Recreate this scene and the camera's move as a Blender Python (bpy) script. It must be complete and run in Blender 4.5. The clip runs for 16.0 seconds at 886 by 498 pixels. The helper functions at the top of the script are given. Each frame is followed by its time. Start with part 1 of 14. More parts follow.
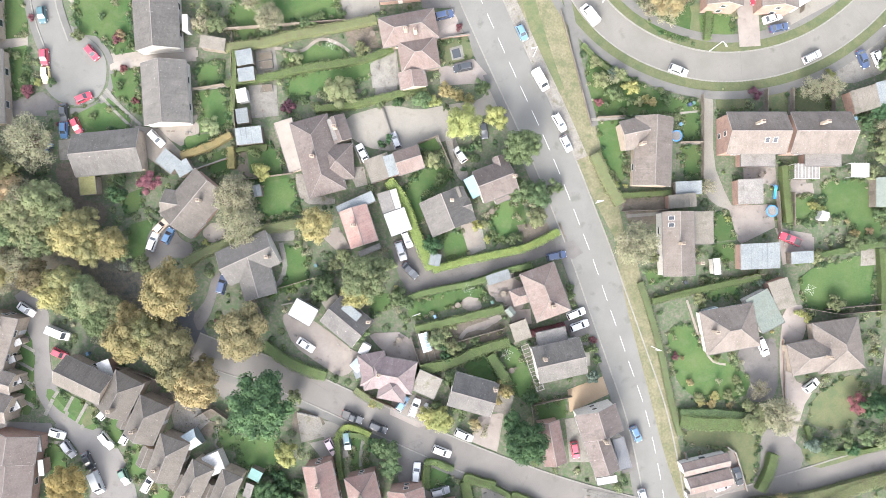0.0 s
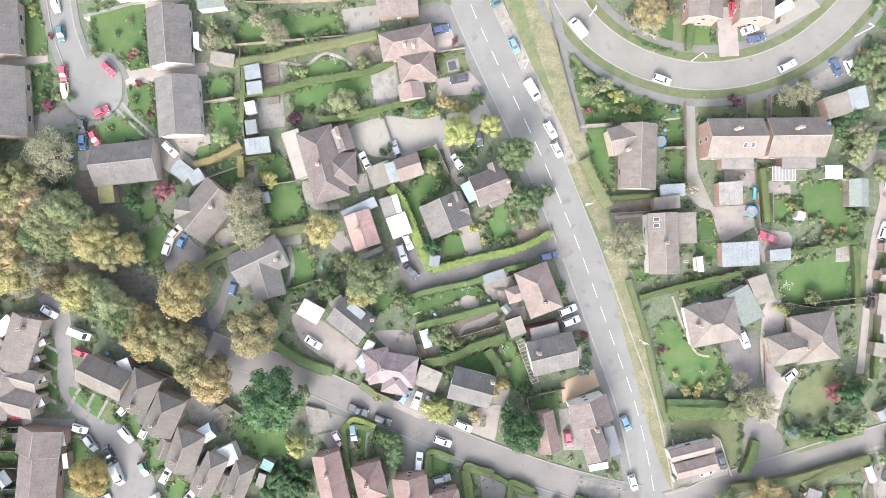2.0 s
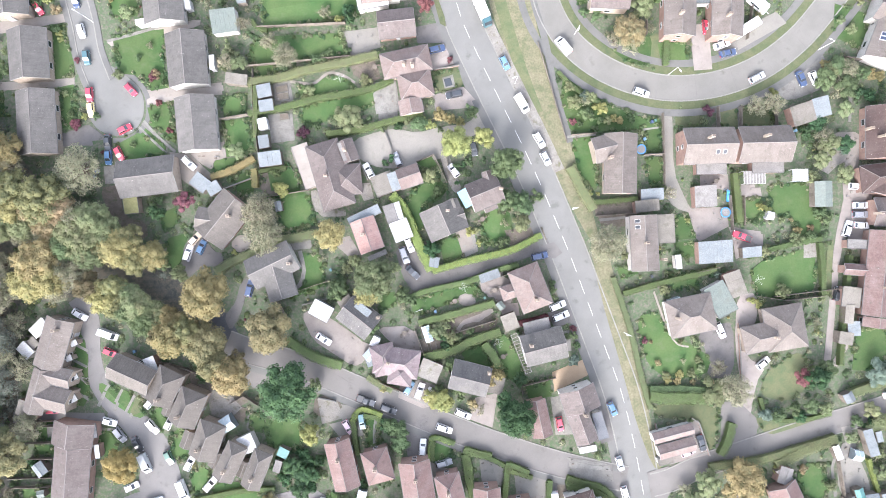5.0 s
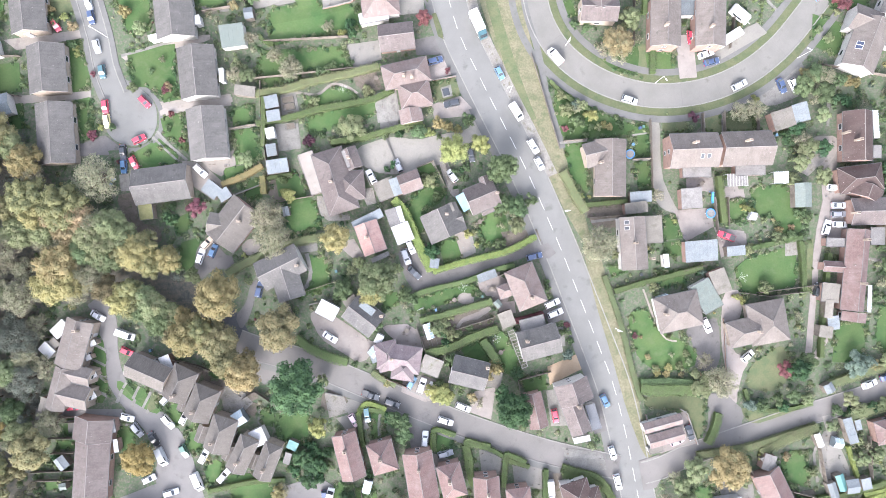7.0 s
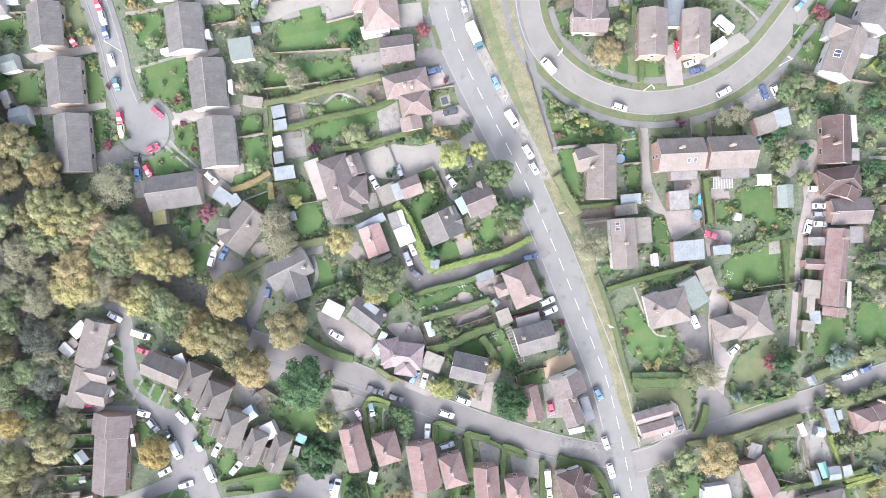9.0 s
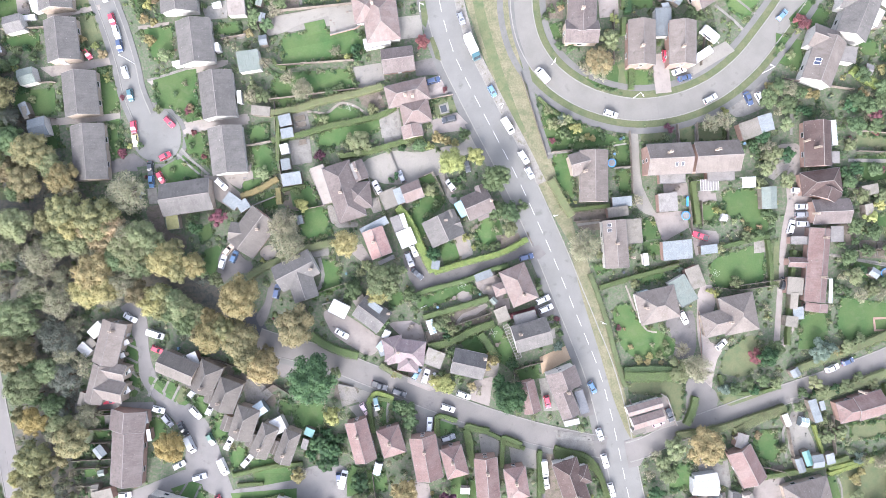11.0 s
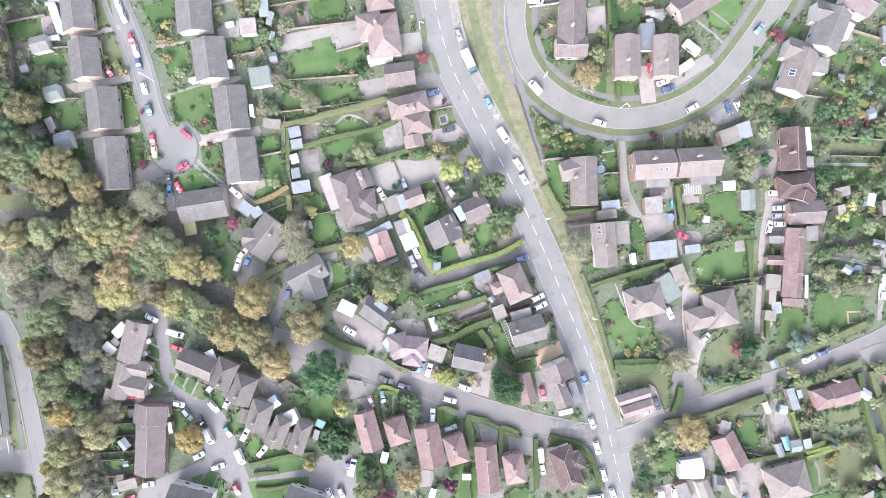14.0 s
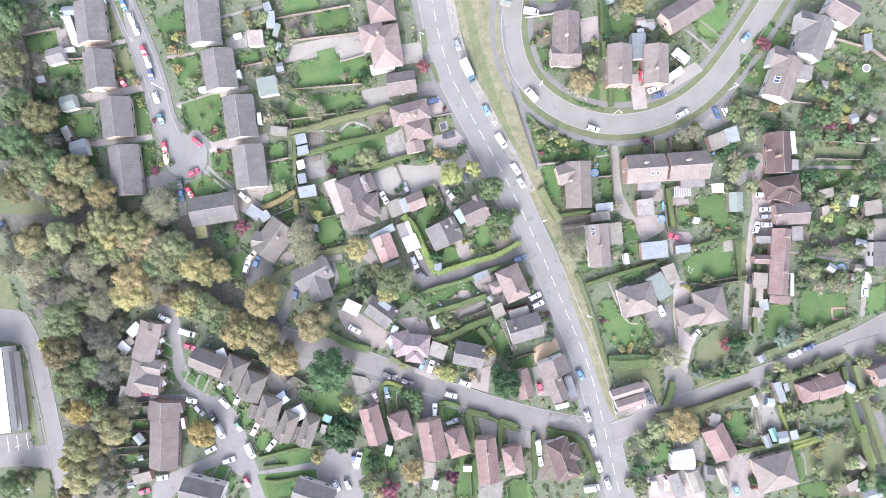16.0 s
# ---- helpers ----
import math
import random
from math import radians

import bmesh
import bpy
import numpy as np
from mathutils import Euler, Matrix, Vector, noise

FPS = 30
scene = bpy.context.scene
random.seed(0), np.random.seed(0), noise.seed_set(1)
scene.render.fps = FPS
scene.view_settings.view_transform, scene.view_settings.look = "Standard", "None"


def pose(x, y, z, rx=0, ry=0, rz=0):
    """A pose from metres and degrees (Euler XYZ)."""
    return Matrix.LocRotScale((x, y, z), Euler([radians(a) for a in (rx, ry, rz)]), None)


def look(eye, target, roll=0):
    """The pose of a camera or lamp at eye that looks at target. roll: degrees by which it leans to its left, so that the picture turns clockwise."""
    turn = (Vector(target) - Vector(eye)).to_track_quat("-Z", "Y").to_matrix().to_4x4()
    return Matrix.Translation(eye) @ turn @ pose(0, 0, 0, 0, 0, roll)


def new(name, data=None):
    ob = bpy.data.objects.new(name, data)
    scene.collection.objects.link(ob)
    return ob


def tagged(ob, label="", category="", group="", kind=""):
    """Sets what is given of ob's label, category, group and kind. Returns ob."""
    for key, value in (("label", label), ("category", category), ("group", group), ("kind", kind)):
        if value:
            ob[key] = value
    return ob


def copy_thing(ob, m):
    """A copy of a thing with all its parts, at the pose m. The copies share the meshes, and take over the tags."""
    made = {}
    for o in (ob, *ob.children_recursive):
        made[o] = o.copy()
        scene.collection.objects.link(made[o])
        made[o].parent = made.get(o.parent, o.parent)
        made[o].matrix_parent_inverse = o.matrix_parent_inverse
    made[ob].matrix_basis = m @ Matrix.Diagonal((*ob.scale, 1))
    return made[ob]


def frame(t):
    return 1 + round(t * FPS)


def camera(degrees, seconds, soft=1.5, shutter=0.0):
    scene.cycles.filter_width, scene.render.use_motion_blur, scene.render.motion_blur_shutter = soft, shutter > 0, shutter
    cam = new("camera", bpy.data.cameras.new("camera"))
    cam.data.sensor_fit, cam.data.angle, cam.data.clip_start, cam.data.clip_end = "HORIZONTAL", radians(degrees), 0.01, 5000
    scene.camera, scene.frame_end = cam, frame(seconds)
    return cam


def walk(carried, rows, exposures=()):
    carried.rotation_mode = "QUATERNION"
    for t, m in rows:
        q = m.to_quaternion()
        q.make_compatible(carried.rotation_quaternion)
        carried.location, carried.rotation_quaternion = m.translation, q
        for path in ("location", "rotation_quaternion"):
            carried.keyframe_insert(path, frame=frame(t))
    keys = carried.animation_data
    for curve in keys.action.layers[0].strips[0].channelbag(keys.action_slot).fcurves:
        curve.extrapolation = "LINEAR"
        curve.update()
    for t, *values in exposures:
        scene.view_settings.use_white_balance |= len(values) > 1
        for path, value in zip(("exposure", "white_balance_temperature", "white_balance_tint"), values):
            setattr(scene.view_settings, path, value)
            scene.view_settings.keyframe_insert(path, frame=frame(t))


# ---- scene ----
# The drone rises almost straight up, looks straight down and turns slowly.
cam = camera(73.0, 16.0, soft=0.85)


def drone(t):
    u = t / 16
    return pose(0.6514 + 1.6524 * u - 2.4229 * u * u, -0.3481 + 3.5057 * u + 0.9583 * u * u, 125.7585 + 60.2809 * u + 0.2825 * u * u,
                0.1607 - 0.4648 * u, 0.1788 - 0.3961 * u, 0.0961 - 5.1186 * u + 1.3739 * u * u)


walk(cam, [(i * 0.5, drone(i * 0.5)) for i in range(33)], [(0.0, 1.8, 6480, 11), (3.5, 1.8, 6210, 13.5), (9.0, 1.8, 6040, 15.5), (16.0, 1.8, 5910, 18)])

# ---- light: bright overcast, a veiled sun from the south ----
world = bpy.data.worlds.new("sky")
scene.world = world
world.use_nodes = True
wn = world.node_tree
sky = wn.nodes.new("ShaderNodeTexSky")
sky.sky_type, sky.sun_disc = "NISHITA", False
SUN_EL, SUN_AZ = 35.0, 197.0
sky.sun_elevation, sky.sun_rotation = radians(SUN_EL), radians(SUN_AZ)
sky.air_density, sky.dust_density, sky.ozone_density = 1.0, 4.0, 1.0
hue = wn.nodes.new("ShaderNodeHueSaturation")
hue.inputs["Saturation"].default_value = 0.45
wn.links.new(sky.outputs[0], hue.inputs["Color"])
wn.links.new(hue.outputs[0], wn.nodes["Background"].inputs[0])
wn.nodes["Background"].inputs[1].default_value = 0.307
lamp = bpy.data.lights.new("sun", "SUN")
lamp.energy, lamp.angle, lamp.color = 1.3, radians(24), (1.0, 0.97, 0.93)
sun = new("sun", lamp)
az, el = radians(SUN_AZ), radians(SUN_EL)
sun.matrix_world = look((300 * math.sin(az) * math.cos(el), 300 * math.cos(az) * math.cos(el), 300 * math.sin(el)), (0, 0, 0))

# ---- materials ----


def nodes_of(name):
    m = bpy.data.materials.new(name)
    m.use_nodes = True
    t = m.node_tree
    return m, t, t.nodes["Principled BSDF"]


def put(t, kind, **values):
    n = t.nodes.new(kind)
    for k, v in values.items():
        n.inputs[k.replace("_", " ")].default_value = v
    return n


def mixed(t, fac, a, b, mode="MIX"):
    n = t.nodes.new("ShaderNodeMix")
    n.data_type, n.blend_type = "RGBA", mode
    for sock, v in ((n.inputs[0], fac), (n.inputs[6], a), (n.inputs[7], b)):
        if isinstance(v, (int, float)):
            sock.default_value = v
        elif isinstance(v, tuple):
            sock.default_value = (*v[:3], 1)
        else:
            t.links.new(v, sock)
    return n.outputs[2]


def ramp(t, src, lo, hi):
    n = t.nodes.new("ShaderNodeMapRange")
    n.inputs[1].default_value, n.inputs[2].default_value = lo, hi
    t.links.new(src, n.inputs[0])
    return n.outputs[0]


def spread(t, scale, detail=4.0, where=None):
    n = put(t, "ShaderNodeTexNoise", Scale=scale, Detail=detail, Roughness=0.6)
    t.links.new(where or t.nodes.new("ShaderNodeNewGeometry").outputs["Position"], n.inputs["Vector"])
    return n.outputs["Fac"]


def relief(t, b, src, strength, distance=0.03):
    n = put(t, "ShaderNodeBump", Strength=strength, Distance=distance)
    t.links.new(src, n.inputs["Height"])
    t.links.new(n.outputs[0], b.inputs["Normal"])


def surf(name, c1, c2, coarse=0.25, fine=6.0, rough=0.85, bump=0.3, stain=None, stain_scale=0.6, stain_at=(0.58, 0.7), each=0.0, metal=0.0, lo=0.72, hi=1.25):
    """Two-scale varied surface: c1 and c2 in wide patches, fine grain, stains with edges of their own, and a shade that differs from object to object."""
    m, t, b = nodes_of(name)
    col = mixed(t, ramp(t, spread(t, coarse), 0.35, 0.65), c1, c2)
    grain = spread(t, fine, 6)
    col = mixed(t, ramp(t, grain, 0.25, 0.75), mixed(t, 1.0, col, (lo, lo, lo), "MULTIPLY"), mixed(t, 1.0, col, (hi, hi, hi), "MULTIPLY"))
    if stain:
        col = mixed(t, ramp(t, spread(t, stain_scale, 6), *stain_at), col, stain)
    if each:
        n = t.nodes.new("ShaderNodeHueSaturation")
        info = t.nodes.new("ShaderNodeObjectInfo")
        r = t.nodes.new("ShaderNodeMapRange")
        r.inputs[3].default_value, r.inputs[4].default_value = 1 - each, 1 + each
        t.links.new(info.outputs["Random"], r.inputs[0])
        t.links.new(r.outputs[0], n.inputs["Value"])
        t.links.new(col, n.inputs["Color"])
        col = n.outputs[0]
    t.links.new(col, b.inputs["Base Color"])
    b.inputs["Roughness"].default_value, b.inputs["Metallic"].default_value = rough, metal
    b.inputs["Specular IOR Level"].default_value = 0.5 if rough < 0.7 else 0.15
    if bump:
        relief(t, b, grain, bump)
    return m


def tiles(name, c1, c2, moss, pale, moss_at=(0.56, 0.72), course=0.24):
    """Roof tiles in courses up the slope (metres in UV), with moss in patches, lichen spots and pale bloom."""
    m, t, b = nodes_of(name)
    uv = t.nodes.new("ShaderNodeUVMap").outputs[0]
    br = put(t, "ShaderNodeTexBrick", Color1=(*c1, 1), Color2=(*c2, 1), Mortar=(c1[0] * 0.82, c1[1] * 0.82, c1[2] * 0.82, 1), Scale=1.0, Mortar_Size=0.018, Brick_Width=0.24, Row_Height=course, Bias=0.1)
    t.links.new(uv, br.inputs["Vector"])
    col = mixed(t, ramp(t, spread(t, 0.35, 5), 0.42, 0.75), br.outputs[0], pale)
    col = mixed(t, ramp(t, spread(t, 0.9, 7), *moss_at), col, moss)
    col = mixed(t, ramp(t, spread(t, 2.6, 2), 0.69, 0.74), col, (0.2, 0.193, 0.178))
    col = mixed(t, ramp(t, spread(t, 5.0, 4), 0.3, 0.7), mixed(t, 1.0, col, (0.86, 0.86, 0.86), "MULTIPLY"), mixed(t, 1.0, col, (1.12, 1.12, 1.12), "MULTIPLY"))
    streak = t.nodes.new("ShaderNodeMapping")
    streak.inputs["Scale"].default_value = (2.2, 0.18, 1.0)
    t.links.new(uv, streak.inputs[0])
    col = mixed(t, ramp(t, spread(t, 1.0, 4, streak.outputs[0]), 0.3, 0.8), mixed(t, 0.22, col, (0.0, 0.0, 0.0)), col)
    info = t.nodes.new("ShaderNodeObjectInfo")
    n = t.nodes.new("ShaderNodeHueSaturation")
    r = t.nodes.new("ShaderNodeMapRange")
    r.inputs[3].default_value, r.inputs[4].default_value = 0.88, 1.12
    t.links.new(info.outputs["Random"], r.inputs[0])
    t.links.new(r.outputs[0], n.inputs["Value"])
    t.links.new(col, n.inputs["Color"])
    t.links.new(n.outputs[0], b.inputs["Base Color"])
    b.inputs["Roughness"].default_value, b.inputs["Specular IOR Level"].default_value = 0.78, 0.22
    relief(t, b, br.outputs["Fac"], -0.2, 0.012)
    return m


def leafy(name, c1, c2, c3, odd=0.35):
    """Leaves: every leaf spray its own shade, between three colours, the whole tree a little lighter or darker."""
    m, t, b = nodes_of(name)
    geo = t.nodes.new("ShaderNodeNewGeometry")
    rnd = geo.outputs["Random Per Island"]
    lo, hi = [tuple(a + (z - a) * k for a, z in zip(c1, c2)) for k in (0.25, 0.75)]
    col = mixed(t, ramp(t, rnd, 0.0, 1.0), lo, hi)
    col = mixed(t, ramp(t, spread(t, 0.7, 3), 0.45, 0.68), col, c3)
    n = t.nodes.new("ShaderNodeHueSaturation")
    info = t.nodes.new("ShaderNodeObjectInfo")
    r = t.nodes.new("ShaderNodeMapRange")
    r.inputs[3].default_value, r.inputs[4].default_value = 1 - odd / 2, 1 + odd / 2
    t.links.new(info.outputs["Random"], r.inputs[0])
    t.links.new(r.outputs[0], n.inputs["Value"])
    shift = t.nodes.new("ShaderNodeMapRange")
    shift.inputs[3].default_value, shift.inputs[4].default_value = 0.5 - odd * 0.05, 0.5 + odd * 0.045
    again = t.nodes.new("ShaderNodeMath")
    again.operation = "FRACT"
    more = t.nodes.new("ShaderNodeMath")
    more.operation = "MULTIPLY"
    more.inputs[1].default_value = 7.31
    t.links.new(info.outputs["Random"], more.inputs[0])
    t.links.new(more.outputs[0], again.inputs[0])
    t.links.new(again.outputs[0], shift.inputs[0])
    t.links.new(shift.outputs[0], n.inputs["Hue"])
    t.links.new(col, n.inputs["Color"])
    t.links.new(n.outputs[0], b.inputs["Base Color"])
    b.inputs["Roughness"].default_value = 0.65
    b.inputs["Specular IOR Level"].default_value = 0.06
    thin = t.nodes.new("ShaderNodeBsdfTranslucent")
    t.links.new(n.outputs[0], thin.inputs["Color"])
    both = t.nodes.new("ShaderNodeMixShader")
    both.inputs[0].default_value = 0.38
    t.links.new(b.outputs[0], both.inputs[1])
    t.links.new(thin.outputs[0], both.inputs[2])
    t.links.new(both.outputs[0], t.nodes["Material Output"].inputs["Surface"])
    return m


def plain(name, c, rough=0.5, metal=0.0, coat=0.0):
    m, t, b = nodes_of(name)
    col = mixed(t, ramp(t, spread(t, 1.3, 5), 0.3, 0.7), c, tuple(v * 0.86 for v in c))
    t.links.new(col, b.inputs["Base Color"])
    b.inputs["Roughness"].default_value, b.inputs["Metallic"].default_value, b.inputs["Coat Weight"].default_value = rough, metal, coat
    return m


def glassy(name, c, rough=0.08):
    m, t, b = nodes_of(name)
    b.inputs["Base Color"].default_value = (*c, 1)
    b.inputs["Roughness"].default_value, b.inputs["Transmission Weight"].default_value, b.inputs["IOR"].default_value = rough, 0.85, 1.45
    return m


M = {}
M["ground"] = surf("garden_ground", (0.058, 0.074, 0.044), (0.093, 0.088, 0.071), 0.7, 1.9, 0.95, 0.8, (0.049, 0.074, 0.038), 1.1, (0.48, 0.6), lo=0.62, hi=1.35)
M["lawn"] = surf("mown_lawn", (0.032, 0.064, 0.022), (0.050, 0.076, 0.028), 0.16, 3.0, 0.95, 0.5, (0.061, 0.078, 0.037), 0.5, (0.52, 0.74), each=0.2, lo=0.85, hi=1.12)
M["lawn_dry"] = surf("dry_lawn", (0.062, 0.074, 0.038), (0.082, 0.086, 0.047), 0.3, 3.0, 0.95, 0.4, (0.046, 0.066, 0.033), 0.45, (0.5, 0.7), each=0.12, lo=0.85, hi=1.12)
M["verge"] = surf("rough_verge_grass", (0.087, 0.089, 0.053), (0.121, 0.112, 0.074), 0.3, 2.2, 0.95, 0.6, (0.061, 0.072, 0.036), 0.35, (0.52, 0.72))
M["road"] = surf("worn_asphalt", (0.102, 0.101, 0.095), (0.118, 0.117, 0.110), 0.12, 9.0, 0.85, 0.15, (0.088, 0.088, 0.081), 0.3, (0.6, 0.68), lo=0.9, hi=1.08)
M["lane"] = surf("lane_asphalt", (0.094, 0.089, 0.083), (0.114, 0.107, 0.100), 0.12, 9.0, 0.85, 0.15, (0.080, 0.074, 0.068), 0.3, (0.58, 0.68), lo=0.9, hi=1.08)
M["estate"] = surf("estate_asphalt", (0.102, 0.098, 0.094), (0.122, 0.116, 0.111), 0.12, 9.0, 0.85, 0.15, (0.088, 0.084, 0.079), 0.3, (0.58, 0.68), lo=0.9, hi=1.08)
# darker asphalt with tree shade put into its colour; brown stains are fallen leaves
M["lane_wood"] = surf("shade_toned_leaf_strewn_asphalt", (0.042, 0.045, 0.050), (0.054, 0.056, 0.060), 0.3, 6.0, 0.9, 0.2, (0.062, 0.054, 0.044), 0.8, (0.6, 0.76))
M["concrete_road"] = surf("pale_concrete_road", (0.104, 0.101, 0.091), (0.121, 0.116, 0.106), 0.15, 8.0, 0.9, 0.15, (0.090, 0.088, 0.077), 0.3, (0.6, 0.7), lo=0.9, hi=1.08)
M["pavement"] = surf("pavement_asphalt", (0.082, 0.081, 0.077), (0.100, 0.099, 0.093), 0.2, 8.0, 0.9, 0.15, (0.077, 0.076, 0.070), 0.5, (0.58, 0.7), lo=0.9, hi=1.08)
M["kerb"] = surf("kerb_concrete", (0.130, 0.126, 0.116), (0.152, 0.146, 0.134), 0.4, 5.0, 0.9, 0.2)
M["drive"] = surf("pale_drive", (0.123, 0.116, 0.104), (0.146, 0.138, 0.122), 0.2, 6.0, 0.9, 0.25, (0.100, 0.095, 0.081), 0.4, (0.56, 0.72), each=0.12, lo=0.86, hi=1.12)
M["drive_dark"] = surf("tarmac_drive", (0.076, 0.072, 0.069), (0.102, 0.096, 0.091), 0.2, 7.0, 0.9, 0.2, (0.062, 0.059, 0.055), 0.5, (0.58, 0.7), each=0.1, lo=0.86, hi=1.12)
M["gravel"] = surf("pinkish_gravel_drive", (0.140, 0.124, 0.113), (0.171, 0.153, 0.140), 0.3, 14.0, 0.95, 0.5, (0.108, 0.094, 0.082), 0.5, (0.56, 0.74), each=0.12, lo=0.86, hi=1.12)
M["tan"] = surf("tan_gravel", (0.198, 0.146, 0.096), (0.223, 0.171, 0.118), 0.3, 12.0, 0.95, 0.4)
M["tan2"] = surf("pale_tan_concrete", (0.150, 0.134, 0.118), (0.175, 0.158, 0.14), 0.3, 8.0, 0.95, 0.3, (0.12, 0.106, 0.092), 0.5, (0.55, 0.72), each=0.1, lo=0.86, hi=1.12)
M["slab"] = surf("concrete_slabs", (0.112, 0.107, 0.097), (0.141, 0.135, 0.123), 0.5, 4.0, 0.9, 0.2, (0.079, 0.076, 0.065), 0.7, (0.54, 0.74), each=0.15, lo=0.86, hi=1.12)
M["soil"] = surf("garden_soil", (0.075, 0.064, 0.052), (0.105, 0.09, 0.074), 0.5, 5.0, 0.95, 0.6, (0.05, 0.055, 0.028), 0.8, (0.54, 0.7))
M["litter"] = surf("leaf_litter", (0.061, 0.062, 0.054), (0.095, 0.084, 0.065), 0.5, 4.0, 0.95, 0.6, (0.041, 0.049, 0.041), 0.8, (0.5, 0.65))
M["dirt"] = surf("trodden_dirt_and_grit", (0.124, 0.115, 0.102), (0.155, 0.146, 0.133), 0.4, 4.0, 0.95, 0.4, (0.081, 0.081, 0.050), 0.7, (0.55, 0.7))
M["line"] = surf("road_paint", (0.4, 0.4, 0.395), (0.34, 0.34, 0.335), 1.5, 12.0, 0.6, 0.1, (0.28, 0.28, 0.28), 2.0, (0.58, 0.7))
M["roof_taupe"] = tiles("taupe_concrete_tiles", (0.081, 0.072, 0.063), (0.097, 0.087, 0.077), (0.068, 0.061, 0.052), (0.110, 0.099, 0.087))
M["roof_grey"] = tiles("grey_concrete_tiles", (0.070, 0.067, 0.063), (0.086, 0.082, 0.077), (0.059, 0.057, 0.051), (0.101, 0.095, 0.089))
M["roof_red"] = tiles("dark_red_brown_tiles", (0.095, 0.062, 0.057), (0.119, 0.080, 0.073), (0.072, 0.057, 0.049), (0.140, 0.110, 0.101))
M["roof_dark"] = tiles("dark_brown_tiles", (0.044, 0.029, 0.026), (0.057, 0.039, 0.035), (0.034, 0.027, 0.024), (0.068, 0.050, 0.045))
M["roof_brown"] = tiles("brown_clay_tiles", (0.077, 0.063, 0.059), (0.095, 0.078, 0.073), (0.059, 0.052, 0.048), (0.104, 0.090, 0.084))
M["roof_pink"] = tiles("weathered_pink_tiles", (0.120, 0.090, 0.082), (0.143, 0.109, 0.098), (0.094, 0.076, 0.069), (0.152, 0.127, 0.116))
M["roof_row"] = tiles("faded_red_tiles", (0.112, 0.071, 0.065), (0.130, 0.086, 0.078), (0.086, 0.061, 0.055), (0.140, 0.106, 0.097))
M["roof_salmon"] = tiles("salmon_pink_tiles", (0.180, 0.112, 0.100), (0.205, 0.130, 0.115), (0.150, 0.100, 0.090), (0.210, 0.150, 0.135))
M["pool_blue"] = plain("sky_blue_sheet", (0.16, 0.29, 0.36), 0.5)
M["roof_rose"] = tiles("mauve_pink_tiles", (0.108, 0.083, 0.087), (0.128, 0.100, 0.103), (0.088, 0.072, 0.072), (0.145, 0.121, 0.122))
M["roof_slate"] = tiles("dark_slates", (0.055, 0.053, 0.053), (0.073, 0.071, 0.070), (0.062, 0.060, 0.054), (0.090, 0.086, 0.081))
M["roof_mauve"] = tiles("mauve_brown_tiles", (0.094, 0.080, 0.071), (0.111, 0.095, 0.085), (0.075, 0.066, 0.057), (0.124, 0.110, 0.098))
M["felt"] = surf("grey_roofing_felt", (0.102, 0.094, 0.081), (0.124, 0.114, 0.099), 0.4, 5.0, 0.9, 0.2, (0.079, 0.075, 0.060), 0.6, (0.55, 0.72), each=0.15)
M["tarmac_roof"] = surf("dark_blue_grey_felt", (0.076, 0.080, 0.088), (0.092, 0.096, 0.103), 0.4, 5.0, 0.9, 0.2)
M["felt_dark"] = surf("dark_roofing_felt", (0.105, 0.100, 0.096), (0.136, 0.129, 0.123), 0.4, 5.0, 0.9, 0.2, (0.081, 0.080, 0.070), 0.6, (0.55, 0.72), each=0.1)
M["sheet"] = surf("pale_blue_grey_sheet_roof", (0.100, 0.112, 0.119), (0.120, 0.131, 0.135), 0.5, 4.0, 0.75, 0.1, (0.087, 0.092, 0.092), 0.7, (0.56, 0.74), each=0.2)
M["sheet_green"] = surf("pale_green_sheet_roof", (0.092, 0.108, 0.098), (0.108, 0.122, 0.110), 0.5, 4.0, 0.75, 0.1, (0.095, 0.105, 0.092), 0.6, (0.56, 0.72), each=0.12)
M["turquoise"] = plain("turquoise_sheet", (0.04, 0.115, 0.108), 0.6)
M["green_roof"] = surf("sedum_roof", (0.090, 0.090, 0.040), (0.118, 0.112, 0.056), 0.8, 5.0, 0.95, 0.6)
M["white"] = surf("white_plastic", (0.313, 0.313, 0.311), (0.285, 0.285, 0.282), 0.6, 3.0, 0.45, 0.05, (0.266, 0.262, 0.246), 0.8, (0.55, 0.78))
M["brick"] = surf("red_brick", (0.167, 0.112, 0.093), (0.205, 0.140, 0.115), 0.8, 7.0, 0.9, 0.4, (0.136, 0.099, 0.087), 1.0, (0.56, 0.7), each=0.1)
M["brick_buff"] = surf("buff_brick", (0.205, 0.171, 0.136), (0.242, 0.202, 0.164), 0.8, 7.0, 0.9, 0.4, (0.161, 0.136, 0.112), 1.0, (0.56, 0.7), each=0.1)
M["render"] = surf("cream_rendered_wall", (0.31, 0.298, 0.274), (0.345, 0.332, 0.306), 0.5, 5.0, 0.9, 0.2, (0.3, 0.285, 0.255), 0.7, (0.6, 0.75), each=0.06)
M["dark_glass"] = plain("dark_window_glass", (0.03, 0.035, 0.04), 0.08, 0.0, 0.5)
M["ridge"] = surf("ridge_tiles", (0.118, 0.108, 0.102), (0.145, 0.134, 0.127), 1.0, 6.0, 0.85, 0.2, (0.122, 0.111, 0.105), 1.2, (0.55, 0.7), each=0.15)
M["gutter"] = plain("dark_plastic_gutter", (0.07, 0.068, 0.066), 0.5)
M["barge"] = plain("weathered_bargeboard", (0.17, 0.16, 0.152), 0.6)
